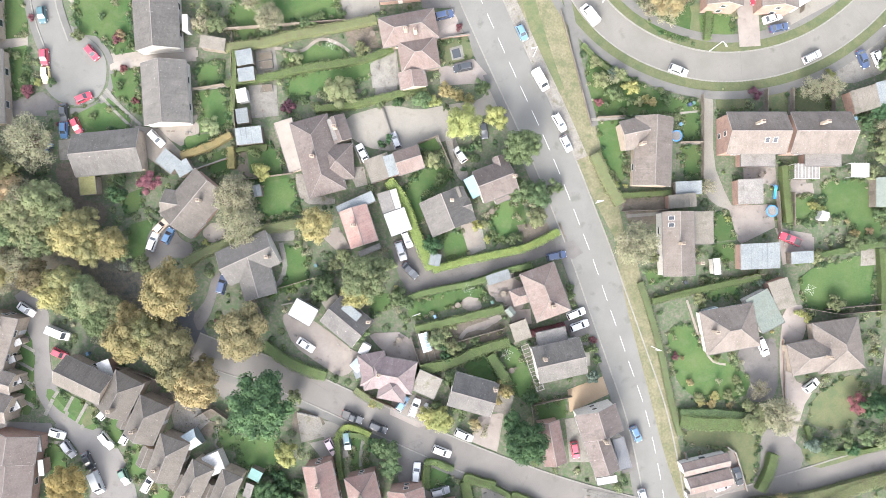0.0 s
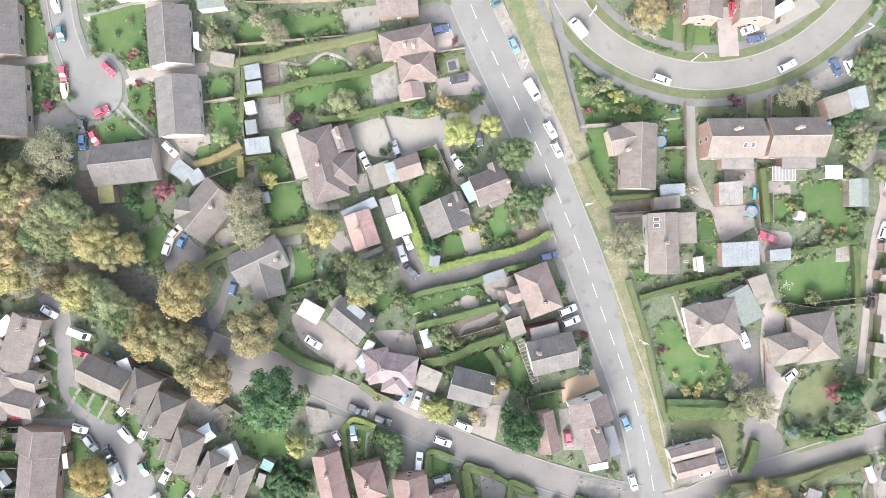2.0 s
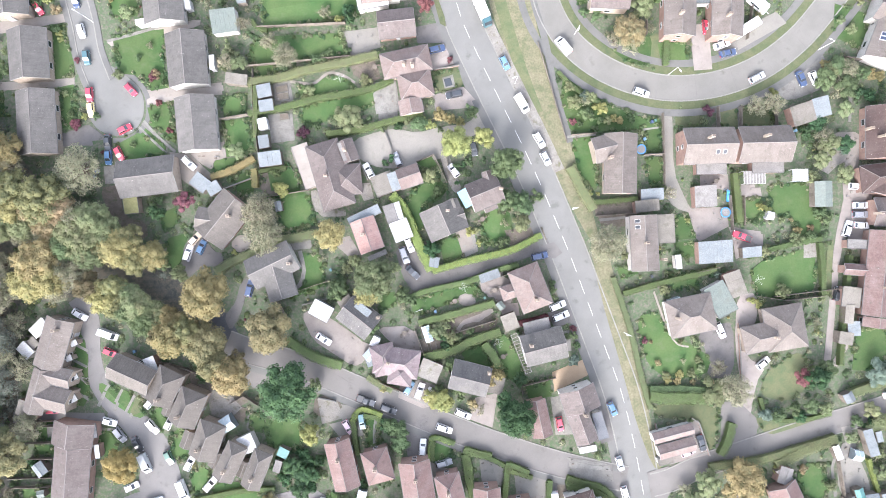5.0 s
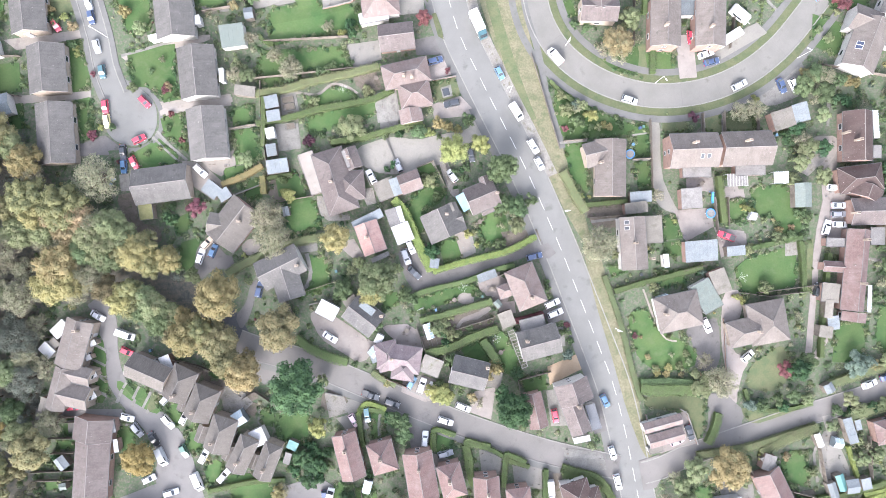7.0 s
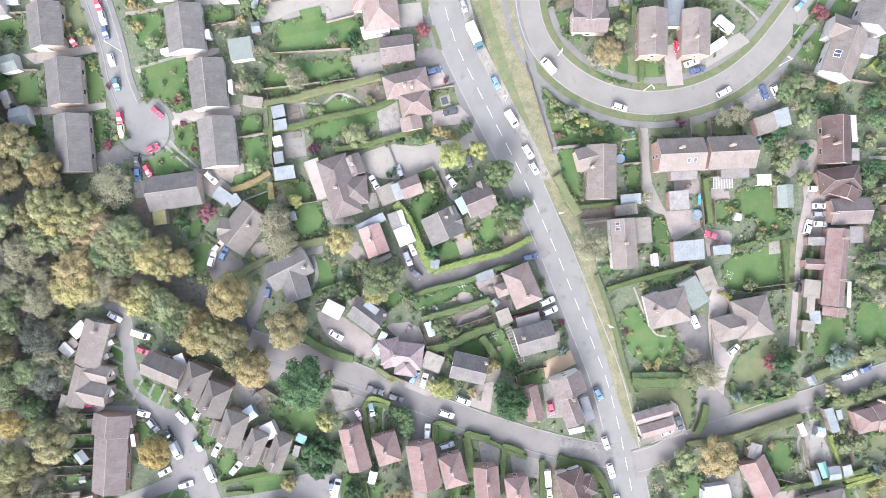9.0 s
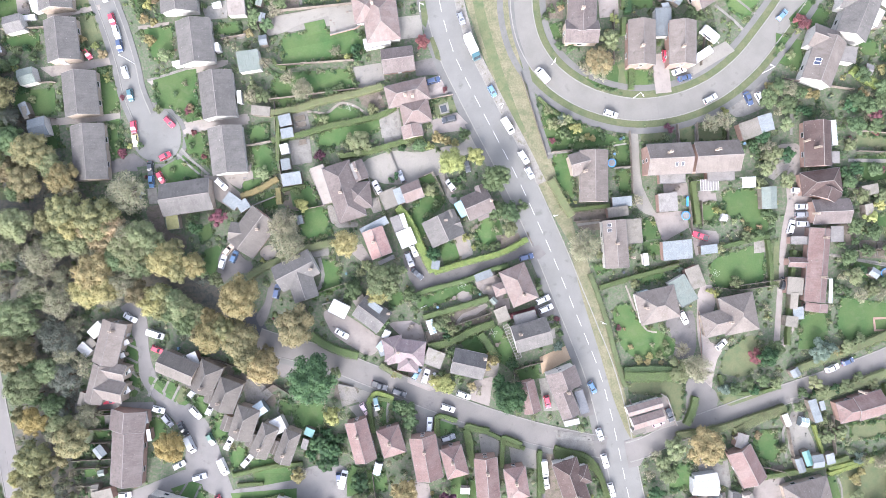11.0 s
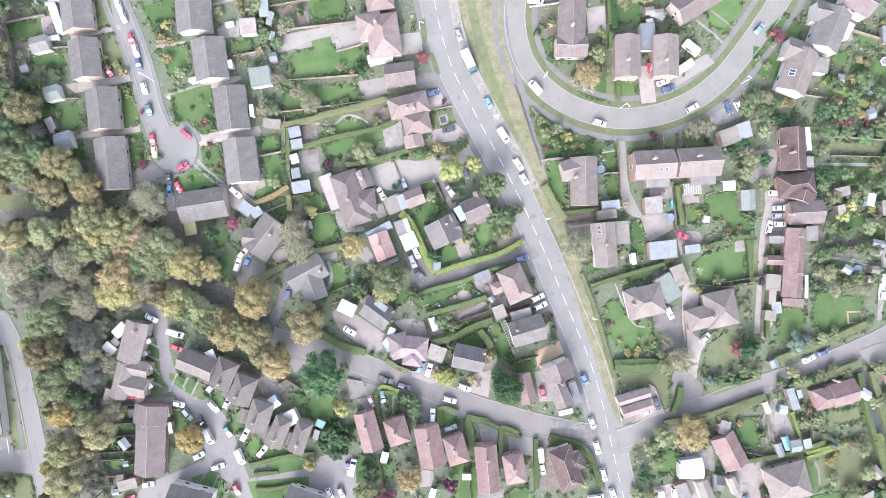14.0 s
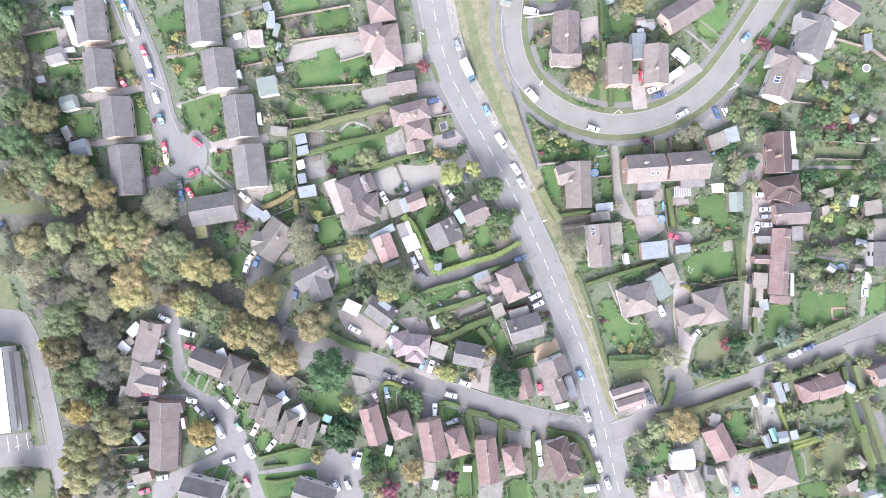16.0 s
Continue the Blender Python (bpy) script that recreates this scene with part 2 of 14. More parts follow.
M["timber"] = surf("weathered_fence_timber", (0.098, 0.084, 0.069), (0.130, 0.113, 0.095), 0.7, 6.0, 0.9, 0.3, (0.077, 0.066, 0.055), 1.0, (0.55, 0.7), each=0.15)
M["bark"] = surf("bark", (0.087, 0.068, 0.050), (0.124, 0.099, 0.074), 1.0, 8.0, 0.95, 0.8)
M["twig"] = surf("pale_twigs", (0.19, 0.17, 0.14), (0.23, 0.205, 0.175), 0.8, 6.0, 0.9, 0.2)
M["galvanised"] = plain("galvanised_steel", (0.62, 0.63, 0.64), 0.45, 0.3)
M["solar"] = plain("solar_glass", (0.03, 0.04, 0.07), 0.15, 0.0, 0.6)

LEAF = {
    "oak": leafy("oak_leaves_turning", (0.134, 0.128, 0.069), (0.209, 0.192, 0.099), (0.114, 0.119, 0.066), 0.6),
    "gold": leafy("golden_leaves", (0.187, 0.166, 0.081), (0.271, 0.235, 0.113), (0.154, 0.150, 0.076), 0.45),
    "lime": leafy("yellow_green_leaves", (0.206, 0.222, 0.091), (0.281, 0.291, 0.119), (0.171, 0.192, 0.078)),
    "green": leafy("green_leaves", (0.074, 0.107, 0.055), (0.114, 0.154, 0.076), (0.068, 0.096, 0.052)),
    "dark": leafy("dark_evergreen_leaves", (0.041, 0.078, 0.041), (0.066, 0.119, 0.052), (0.034, 0.061, 0.037)),
    "olive": leafy("olive_leaves", (0.114, 0.141, 0.075), (0.171, 0.196, 0.103), (0.132, 0.140, 0.081), 0.5),
    "grey": leafy("thin_grey_twigs_and_leaves", (0.172, 0.168, 0.114), (0.228, 0.218, 0.152), (0.148, 0.156, 0.097)),
    "rust": leafy("rust_leaves", (0.196, 0.152, 0.090), (0.256, 0.214, 0.120), (0.168, 0.158, 0.094)),
    "amber": leafy("orange_leaves", (0.222, 0.164, 0.070), (0.285, 0.222, 0.096), (0.185, 0.155, 0.074), 0.3),
    "red": leafy("red_leaves", (0.131, 0.051, 0.059), (0.181, 0.083, 0.087), (0.110, 0.056, 0.062)),
    "purple": leafy("purple_leaves", (0.076, 0.036, 0.053), (0.109, 0.053, 0.073), (0.060, 0.035, 0.048)),
    "blue": leafy("blue_green_needles", (0.091, 0.124, 0.105), (0.138, 0.172, 0.139), (0.070, 0.098, 0.075)),
    "hedge": leafy("clipped_hedge_leaves", (0.090, 0.125, 0.054), (0.125, 0.162, 0.073), (0.098, 0.119, 0.061)),
    "hedge_lime": leafy("bright_clipped_hedge_leaves", (0.163, 0.206, 0.072), (0.218, 0.260, 0.092), (0.132, 0.176, 0.064)),
    "thicket": leafy("dark_grey_green_thicket", (0.082, 0.098, 0.080), (0.112, 0.128, 0.104), (0.094, 0.096, 0.082), 0.3),
}

# ---- ways to make things ----
rng = random.Random(7)
CELL, HALF = 0.5, 175.0
taken = np.zeros((int(2 * HALF / CELL),) * 2, bool)
paved = np.zeros_like(taken)
grass = np.zeros_like(taken)
GY, GX = np.mgrid[0:taken.shape[0], 0:taken.shape[1]]
GX, GY = GX * CELL - HALF + CELL / 2, GY * CELL - HALF + CELL / 2


def claim(pts, hard=False, green=False):
    """Marks the ground inside a polygon as used, so that nothing is planted there."""
    xs, ys = [p[0] for p in pts], [p[1] for p in pts]
    i0, i1 = max(0, int((min(xs) + HALF) / CELL) - 1), min(taken.shape[1], int((max(xs) + HALF) / CELL) + 2)
    j0, j1 = max(0, int((min(ys) + HALF) / CELL) - 1), min(taken.shape[0], int((max(ys) + HALF) / CELL) + 2)
    if i1 <= i0 or j1 <= j0:
        return
    gx, gy = GX[j0:j1, i0:i1], GY[j0:j1, i0:i1]
    inside = np.zeros(gx.shape, bool)
    for (x1, y1), (x2, y2) in zip(pts, pts[1:] + pts[:1]):
        if y1 != y2:
            inside ^= ((y1 > gy) != (y2 > gy)) & (gx < (x2 - x1) * (gy - y1) / (y2 - y1) + x1)
    taken[j0:j1, i0:i1] |= inside
    if hard:
        paved[j0:j1, i0:i1] |= inside
    if green:
        grass[j0:j1, i0:i1] |= inside


def mesh_of(bm, name, material):
    me = bpy.data.meshes.new(name)
    bm.to_mesh(me)
    bm.free()
    for m in material if isinstance(material, (list, tuple)) else [material]:
        me.materials.append(m)
    return me


def part(name, bm, material, parent, label="", m=None):
    """Links a bmesh (or a ready mesh) as one mesh object under a thing or a part."""
    ob = new(name, bm if isinstance(bm, bpy.types.Mesh) else mesh_of(bm, name, material))
    ob.parent = parent
    if m is not None:
        ob.matrix_basis = m
    return tagged(ob, label)


def thing(name, m, label, category, group="", kind=""):
    ob = new(name)
    ob.matrix_basis = m
    return tagged(ob, label, category, group, kind)


def box(bm, x0, x1, y0, y1, z0, z1, slot=0):
    v = [bm.verts.new(p) for p in ((x0, y0, z0), (x1, y0, z0), (x1, y1, z0), (x0, y1, z0), (x0, y0, z1), (x1, y0, z1), (x1, y1, z1), (x0, y1, z1))]
    for f in ((3, 2, 1, 0), (4, 5, 6, 7), (0, 1, 5, 4), (1, 2, 6, 5), (2, 3, 7, 6), (3, 0, 4, 7)):
        bm.faces.new([v[i] for i in f]).material_index = slot
    return v


def prism(bm, pts, z0, z1):
    """An upright slab over a polygon."""
    lo = [bm.verts.new((x, y, z0)) for x, y in pts]
    hi = [bm.verts.new((x, y, z1)) for x, y in pts]
    bm.faces.new(hi)
    bm.faces.new(lo[::-1])
    n = len(pts)
    for i in range(n):
        bm.faces.new((lo[i], lo[(i + 1) % n], hi[(i + 1) % n], hi[i]))


def tube(bm, a, b, r0, r1, n=6):
    a, b = Vector(a), Vector(b)
    q = (b - a).to_track_quat("Z", "Y")
    lo, hi = [], []
    for i in range(n):
        d = q @ Vector((math.cos(i * math.tau / n), math.sin(i * math.tau / n), 0))
        lo.append(bm.verts.new(a + d * r0))
        hi.append(bm.verts.new(b + d * r1))
    for i in range(n):
        bm.faces.new((lo[i], lo[(i + 1) % n], hi[(i + 1) % n], hi[i]))
    bm.faces.new(hi)
    bm.faces.new(lo[::-1])


def ccw(pts):
    a = sum(x1 * y2 - x2 * y1 for (x1, y1), (x2, y2) in zip(pts, pts[1:] + pts[:1]))
    return pts if a > 0 else pts[::-1]


def rounded(pts, times=2):
    for _ in range(times):
        out = []
        for (x1, y1), (x2, y2) in zip(pts, pts[1:] + pts[:1]):
            out += [(0.8 * x1 + 0.2 * x2, 0.8 * y1 + 0.2 * y2), (0.2 * x1 + 0.8 * x2, 0.2 * y1 + 0.8 * y2)]
        pts = out
    return pts


def pair(flat):
    return [(flat[i], flat[i + 1]) for i in range(0, len(flat), 2)]


level = [0]
lawn_edges = []
patios = []


def patch(name, material, top, label, *flat, soft=1, category="", kind="structure"):
    """A lawn, drive or bed: a thin slab over a polygon of corners x, y, x, y."""
    pts = ccw(pair(flat))
    if soft:
        pts = rounded(pts, soft)
    if material != "litter":
        claim(pts, material not in ("lawn", "lawn_dry", "verge", "soil"), name == "lawn")
    if name in ("patio", "yard", "paving", "gravel_bed"):
        patios.append(pts)
    if name == "lawn":
        lawn_edges.extend(zip(pts, pts[1:] + pts[:1]))
    level[0] += 1
    bm = bmesh.new()
    prism(bm, pts, -0.1, top + 0.00005 * level[0])
    bm.normal_update()
    bmesh.ops.triangulate(bm, faces=[f for f in bm.faces if len(f.verts) > 4])
    ob = new(name, mesh_of(bm, name, M[material]))
    return tagged(ob, label, category or name.replace("_", " "), kind=kind)


def glide(pts, step=2.0):
    """A smooth line through the points."""
    out = []
    ext = [pts[0]] + pts + [pts[-1]]
    for i in range(1, len(ext) - 2):
        p0, p1, p2, p3 = [Vector((*p, 0)) for p in ext[i - 1:i + 3]]
        n = max(2, int((p2 - p1).length / step))
        for k in range(n):
            s = k / n
            out.append(0.5 * (2 * p1 + (p2 - p0) * s + (2 * p0 - 5 * p1 + 4 * p2 - p3) * s * s + (3 * p1 - p0 - 3 * p2 + p3) * s ** 3))
    out.append(Vector((*pts[-1], 0)))
    return out


def offset(line, d):
    out = []
    for i, p in enumerate(line):
        a, b = line[max(0, i - 1)], line[min(len(line) - 1, i + 1)]
        t = (b - a).normalized()
        out.append(Vector((p.x - t.y * d, p.y + t.x * d, 0)))
    return out


def band(bm, line, d0, d1, z0, z1):
    """A slab that follows a line, between two offsets from it."""
    rows = []
    for a, b in zip(offset(line, d0), offset(line, d1)):
        rows.append([bm.verts.new((p.x, p.y, z)) for p, z in ((a, z0), (a, z1), (b, z1), (b, z0))])
    for r, s in zip(rows, rows[1:]):
        for k in range(4):
            bm.faces.new((r[k], s[k], s[(k + 1) % 4], r[(k + 1) % 4]))
    bm.faces.new(rows[0][::-1])
    bm.faces.new(rows[-1])
    bmesh.ops.recalc_face_normals(bm, faces=bm.faces)


def strip(name, material, label, flat, d0, d1, top, category="", step=2.0, parent=None):
    line = glide(pair(flat), step)
    a, b = offset(line, d0), offset(line, d1)
    claim([(p.x, p.y) for p in a] + [(p.x, p.y) for p in b[::-1]], material not in ("lawn_dry", "dirt"))
    bm = bmesh.new()
    band(bm, line, d0, d1, -0.1, top)
    ob = new(name, mesh_of(bm, name, M[material]))
    if parent:
        ob.parent = parent
        return tagged(ob, label)
    return tagged(ob, label, category or name.replace("_", " "), kind="structure")


def road(name, material, label, flat, width, top, kerbs=(1, 1), walks=(0, 0), gap=0.0, dashes=None, joints=0.0):
    """A carriageway with raised kerbs, pavements beside it and painted dashes. kerbs, walks: right side, left side."""
    ob = strip(name, material, label, flat, -width / 2, width / 2, top)
    for s, k, w in ((-1, kerbs[0], walks[0]), (1, kerbs[1], walks[1])):
        h = width / 2
        if k:
            strip("kerb", "kerb", "", flat, s * h, s * (h + 0.3), top + 0.09, parent=ob)
        if w:
            strip("pavement", "pavement", "worn grey asphalt pavement beside the road", flat, s * (h + 0.302 + gap), s * (h + 0.302 + gap + w), 0.105 + top / 2)
    if joints:
        line = glide(pair(flat), 0.5)
        bm = bmesh.new()
        box(bm, -0.035, 0.035, -width / 2, width / 2, 0, 0.004)
        me, run = mesh_of(bm, "joint", M["lane"]), 0.0
        for a, b in zip(line, line[1:]):
            run += (b - a).length
            if run > joints:
                run = 0.0
                part("joint", me, None, ob, m=pose(b.x, b.y, top + 0.001, 0, 0, math.degrees(math.atan2((b - a).y, (b - a).x))))
    if dashes:
        mark, space = dashes
        line = glide(pair(flat), 0.5)
        run = 1.2
        bm = bmesh.new()
        box(bm, -mark / 2, mark / 2, -0.055, 0.055, 0, 0.006)
        me = mesh_of(bm, "dash", M["line"])
        for a, b in zip(line, line[1:]):
            run += (b - a).length
            if run > (mark + space):
                run = 0.0
                d = b - a
                part("dash", me, None, ob, m=pose(b.x, b.y, top + 0.002, 0, 0, math.degrees(math.atan2(d.y, d.x))))
    return ob


# ---- houses ----


def slope(bm, uv, pts, across, up):
    """One roof face with metres in its UV: across the slope and up it."""
    f = bm.faces.new([bm.verts.new(p) for p in pts])
    o, a, u = Vector(pts[0]), Vector(across).normalized(), Vector(up).normalized()
    for l in f.loops:
        d = l.vert.co - o
        l[uv].uv = (d.dot(a), d.dot(u))
    return f


def roof_mesh(kind, L, W, rise, drop=0.13):
    """Roof over an outline of L by W, eaves at 0, ridge along x. A closed shell with thickness."""
    bm = bmesh.new()
    uv = bm.loops.layers.uv.new("uv")
    x, y = L / 2, W / 2
    e = min(y, x * 0.98) if kind in ("hip", "endhip") else 0.0
    e0 = e if kind == "hip" else 0.0
    top = []
    up_s, up_n = (0, y, rise), (0, -y, rise)
    top.append(((-x, -y, 0), (x, -y, 0), (x - e, 0, rise), (-x + e0, 0, rise)))
    top.append(((x, y, 0), (-x, y, 0), (-x + e0, 0, rise), (x - e, 0, rise)))
    slope(bm, uv, top[0], (1, 0, 0), up_s)
    slope(bm, uv, top[1], (-1, 0, 0), up_n)
    if e:
        slope(bm, uv, ((x, -y, 0), (x, y, 0), (x - e, 0, rise)), (0, 1, 0), (-e, 0, rise))
    if e0:
        slope(bm, uv, ((-x, y, 0), (-x, -y, 0), (-x + e, 0, rise)), (0, -1, 0), (e, 0, rise))
    bmesh.ops.remove_doubles(bm, verts=bm.verts, dist=0.001)
    bmesh.ops.recalc_face_normals(bm, faces=bm.faces)
    g = bmesh.ops.extrude_face_region(bm, geom=list(bm.faces))
    bmesh.ops.translate(bm, verts=[v for v in g["geom"] if isinstance(v, bmesh.types.BMVert)], vec=(0, 0, -drop))
    bmesh.ops.recalc_face_normals(bm, faces=bm.faces)
    return bm


def wall_mesh(kind, L, W, eave, rise):
    bm = bmesh.new()
    x, y = L / 2 - (0.4 if kind == "hip" else 0.12), W / 2 - 0.4
    top = eave - 0.14
    box(bm, -x, x, -y, y, 0, top)
    if kind != "hip":
        k = rise * (1 - 0.4 / (W / 2)) - 0.05
        for s in (-1, 1) if kind == "gable" else (-1,):
            a = [bm.verts.new((s * px, py, pz)) for px in (x, x - 0.25) for py, pz in ((-y, top), (y, top), (0, top + k))]
            bm.faces.new(a[:3])
            bm.faces.new(a[3:][::-1])
            for i in range(3):
                bm.faces.new((a[i], a[(i + 1) % 3], a[3 + (i + 1) % 3], a[3 + i]))
        bmesh.ops.recalc_face_normals(bm, faces=bm.faces)
    return bm


def kept_mesh(store={}):
    return store


def window_under(parent, m, w=1.5, h=1.15):
    store = kept_mesh()
    if ("w", w) not in store:
        bm = bmesh.new()
        loops = [[bm.verts.new((px, py, pz)) for px, pz in ((-u, -t), (u, -t), (u, t), (-u, t))] for u, t, py in ((w / 2, h / 2, 0.03), (w / 2, h / 2, -0.07), (w / 2 - 0.08, h / 2 - 0.08, -0.07), (w / 2 - 0.08, h / 2 - 0.08, 0.03))]
        for p, q in zip(loops, loops[1:] + loops[:1]):
            for k in range(4):
                bm.faces.new((p[k], p[(k + 1) % 4], q[(k + 1) % 4], q[k]))
        bmesh.ops.recalc_face_normals(bm, faces=bm.faces)
        store[("w", w)] = mesh_of(bm, "window", M["white"])
        bm = bmesh.new()
        box(bm, -w / 2 + 0.08, w / 2 - 0.08, -0.02, 0.0, -h / 2 + 0.08, h / 2 - 0.08)
        store[("p", w)] = mesh_of(bm, "pane", M["dark_glass"])
    ob = part("window", store[("w", w)], None, parent, m=m)
    part("pane", store[("p", w)], None, ob)


def door_under(parent, m):
    store = kept_mesh()
    if "door" not in store:
        bm = bmesh.new()
        box(bm, -0.45, 0.45, -0.06, 0.02, 0, 2.05)
        box(bm, -0.3, 0.3, -0.08, -0.06, 1.2, 1.85)
        store["door"] = mesh_of(bm, "door", M["white"])
    part("door", store["door"], None, parent, m=m)


def chimney_under(parent, x, y, z, base):
    store = kept_mesh()
    if "stack" not in store:
        bm = bmesh.new()
        box(bm, -0.36, 0.36, -0.26, 0.26, -1.6, 0.8)
        box(bm, -0.42, 0.42, -0.32, 0.32, 0.8, 0.92)
        store["stack"] = mesh_of(bm, "chimney", M["brick_buff"])
        bm = bmesh.new()
        tube(bm, (0, 0, 0.92), (0, 0, 1.3), 0.12, 0.1, 8)
        store["pot"] = mesh_of(bm, "chimney_pot", M["roof_pink"])
    ob = part("chimney", store["stack"], None, parent, "brick chimney stack", pose(x, y, z))
    for s in (-0.17, 0.17):
        part("chimney_pot", store["pot"], None, ob, m=pose(s, 0, 0))


def house(label, roof, wall, wings, chimneys=(), lights=(), panels=(), category="house", group=""):
    """A house of wings (kind, x, y, turn, length, width, eaves, pitch): outline and eaves in metres, turn of the ridge in degrees.
    chimneys: x, y, z; lights: roof windows (wing, along, side, up) ; panels: solar panels (wing, along, side, up)."""
    x0, y0 = wings[0][1], wings[0][2]
    home = thing("house", pose(x0, y0, 0), label, category, group)
    for i, (kind, x, y, turn, L, W, eave, pitch) in enumerate(wings):
        c, s = math.cos(radians(turn)), math.sin(radians(turn))
        claim([(x + c * a - s * b, y + s * a + c * b) for a, b in ((-L / 2, -W / 2), (L / 2, -W / 2), (L / 2, W / 2), (-L / 2, W / 2))])
        m = pose(x - x0, y - y0, 0, 0, 0, turn)
        mr = pose(x - x0, y - y0, eave + 0.003 * i, 0, 0, turn)
        if kind == "flat":
            bm = bmesh.new()
            box(bm, -L / 2, L / 2, -W / 2, W / 2, -0.18, 0.0)
            part("roof", bm, M[pitch if isinstance(pitch, str) else "felt"], home, "", mr)
            bm = bmesh.new()
            for a in ((-L / 2, L / 2, -W / 2 - 0.05, -W / 2, -0.22, 0.06), (-L / 2, L / 2, W / 2, W / 2 + 0.05, -0.22, 0.06), (-L / 2 - 0.05, -L / 2, -W / 2, W / 2, -0.22, 0.06), (L / 2, L / 2 + 0.05, -W / 2, W / 2, -0.22, 0.06)):
                box(bm, *a)
            part("fascia", bm, M["gutter"], home, "", mr)
            bm = bmesh.new()
            box(bm, -L / 2 + 0.15, L / 2 - 0.15, -W / 2 + 0.15, W / 2 - 0.15, 0, eave - 0.18)
            part("wall", bm, M[wall], home, "", m)
            continue
        rise = W / 2 * math.tan(radians(pitch))
        part("roof", roof_mesh(kind, L, W, rise), M[roof], home, "", mr)
        part("wall", wall_mesh(kind, L, W, eave, rise), M[wall], home, "", m)
        e = min(W / 2, L / 2 * 0.98) if kind in ("hip", "endhip") else 0.0
        e0 = e if kind == "hip" else 0.0
        bm = bmesh.new()
        if L / 2 - e > 0.1:
            tube(bm, (-L / 2 + e0, 0, rise), (L / 2 - e, 0, rise), 0.1, 0.1, 6)
        if e:
            for sx in (-1, 1) if e0 else (1,):
                for sy in (-1, 1):
                    tube(bm, (sx * L / 2, sy * W / 2, 0.0), (sx * (L / 2 - e), 0, rise), 0.075, 0.075, 5)
        part("ridge_tiles", bm, M["ridge"], home, "", mr)
        for sy in (-1, 1):
            bm = bmesh.new()
            box(bm, -L / 2, L / 2, min(sy * W / 2, sy * (W / 2 + 0.11)), max(sy * W / 2, sy * (W / 2 + 0.11)), -0.16, -0.05)
            part("gutter", bm, M["gutter"], home, "", mr)
        if not e0:
            for sx in (-1,) if e else (-1, 1):
                bm = bmesh.new()
                xa, xb = sorted((sx * (L / 2 + 0.002), sx * (L / 2 + 0.035)))
                for sy in (-1, 1):
                    v = [bm.verts.new((px, py, pz)) for px in (xa, xb) for py, pz in ((sy * W / 2, 0.02), (0, rise + 0.02), (0, rise - 0.22), (sy * W / 2, -0.22))]
                    for f in ((0, 1, 2, 3), (7, 6, 5, 4), (0, 4, 5, 1), (1, 5, 6, 2), (2, 6, 7, 3), (3, 7, 4, 0)):
                        bm.faces.new([v[k] for k in f])
                bmesh.ops.recalc_face_normals(bm, faces=bm.faces)
                part("bargeboard", bm, M["barge"], home, "", mr)
        storeys = 2 if eave > 4 else 1
        n = max(1, int((L - 1.5) / 4.8))
        for sy in (-1, 1):
            for st in range(storeys):
                for k in range(n):
                    wx = (k + 0.5) / n * (L - 1.6) - (L - 1.6) / 2
                    if st == 0 and i == 0 and sy == -1 and k == n // 2:
                        door_under(home, m @ pose(wx, sy * (W / 2 - 0.4), 0.02, 0, 0, 0))
                    else:
                        window_under(home, m @ pose(wx, sy * (W / 2 - 0.4), 1.4 if st == 0 else eave - 0.95, 0, 0, 0 if sy < 0 else 180))
        gx = L / 2 - (0.12 if kind == "gable" else 0.4)
        for sx in (-1, 1):
            for st in range(storeys if storeys == 2 else 0):
                window_under(home, m @ pose(sx * gx, 0, 1.4 if st == 0 else eave - 0.95, 0, 0, 90 * sx), 1.1, 1.15)
    for x, y, z in chimneys:
        chimney_under(home, x - x0, y - y0, z, 0)
    for items, name, mat, w, h in ((lights, "skylight", "white", 0.9, 1.2), (panels, "solar_panel", "solar", 1.0, 1.65)):
        for i, along, side, up in items:
            kind, x, y, turn, L, W, eave, pitch = wings[i]
            rise = W / 2 * math.tan(radians(pitch))
            d = W / 2 * (1 - up)
            m = pose(x - x0, y - y0, 0, 0, 0, turn) @ pose(along, side * d, eave + rise * up + 0.05, -side * pitch, 0, 0)
            bm = bmesh.new()
            box(bm, -w / 2, w / 2, -h / 2, h / 2, -0.03, 0.06)
            ob = part(name, bm, M["white" if name == "skylight" else "galvanised"], home, "", m)
            bm = bmesh.new()
            box(bm, -w / 2 + 0.08, w / 2 - 0.08, -h / 2 + 0.08, h / 2 - 0.08, 0.062, 0.07)
            part("pane", bm, M["dark_glass" if name == "skylight" else "solar"], ob)
    return home


# ---- plants ----


def sprays(r, pts, normals, size):
    """Small three-cornered leaf sprays at the points, turned roughly along the normals."""
    n = len(pts)
    a = np.cross(normals, r.normal(size=(n, 3)))
    a /= np.linalg.norm(a, axis=1)[:, None] + 1e-6
    b = np.cross(normals, a)
    k = (size * r.uniform(0.55, 1.4, n))[:, None]
    v = np.stack((pts + a * k, pts - a * k * 0.5 + b * k * 0.8, pts - a * k * 0.5 - b * k * 0.8), 1).reshape(-1, 3)
    return v, np.arange(3 * n).reshape(-1, 3)


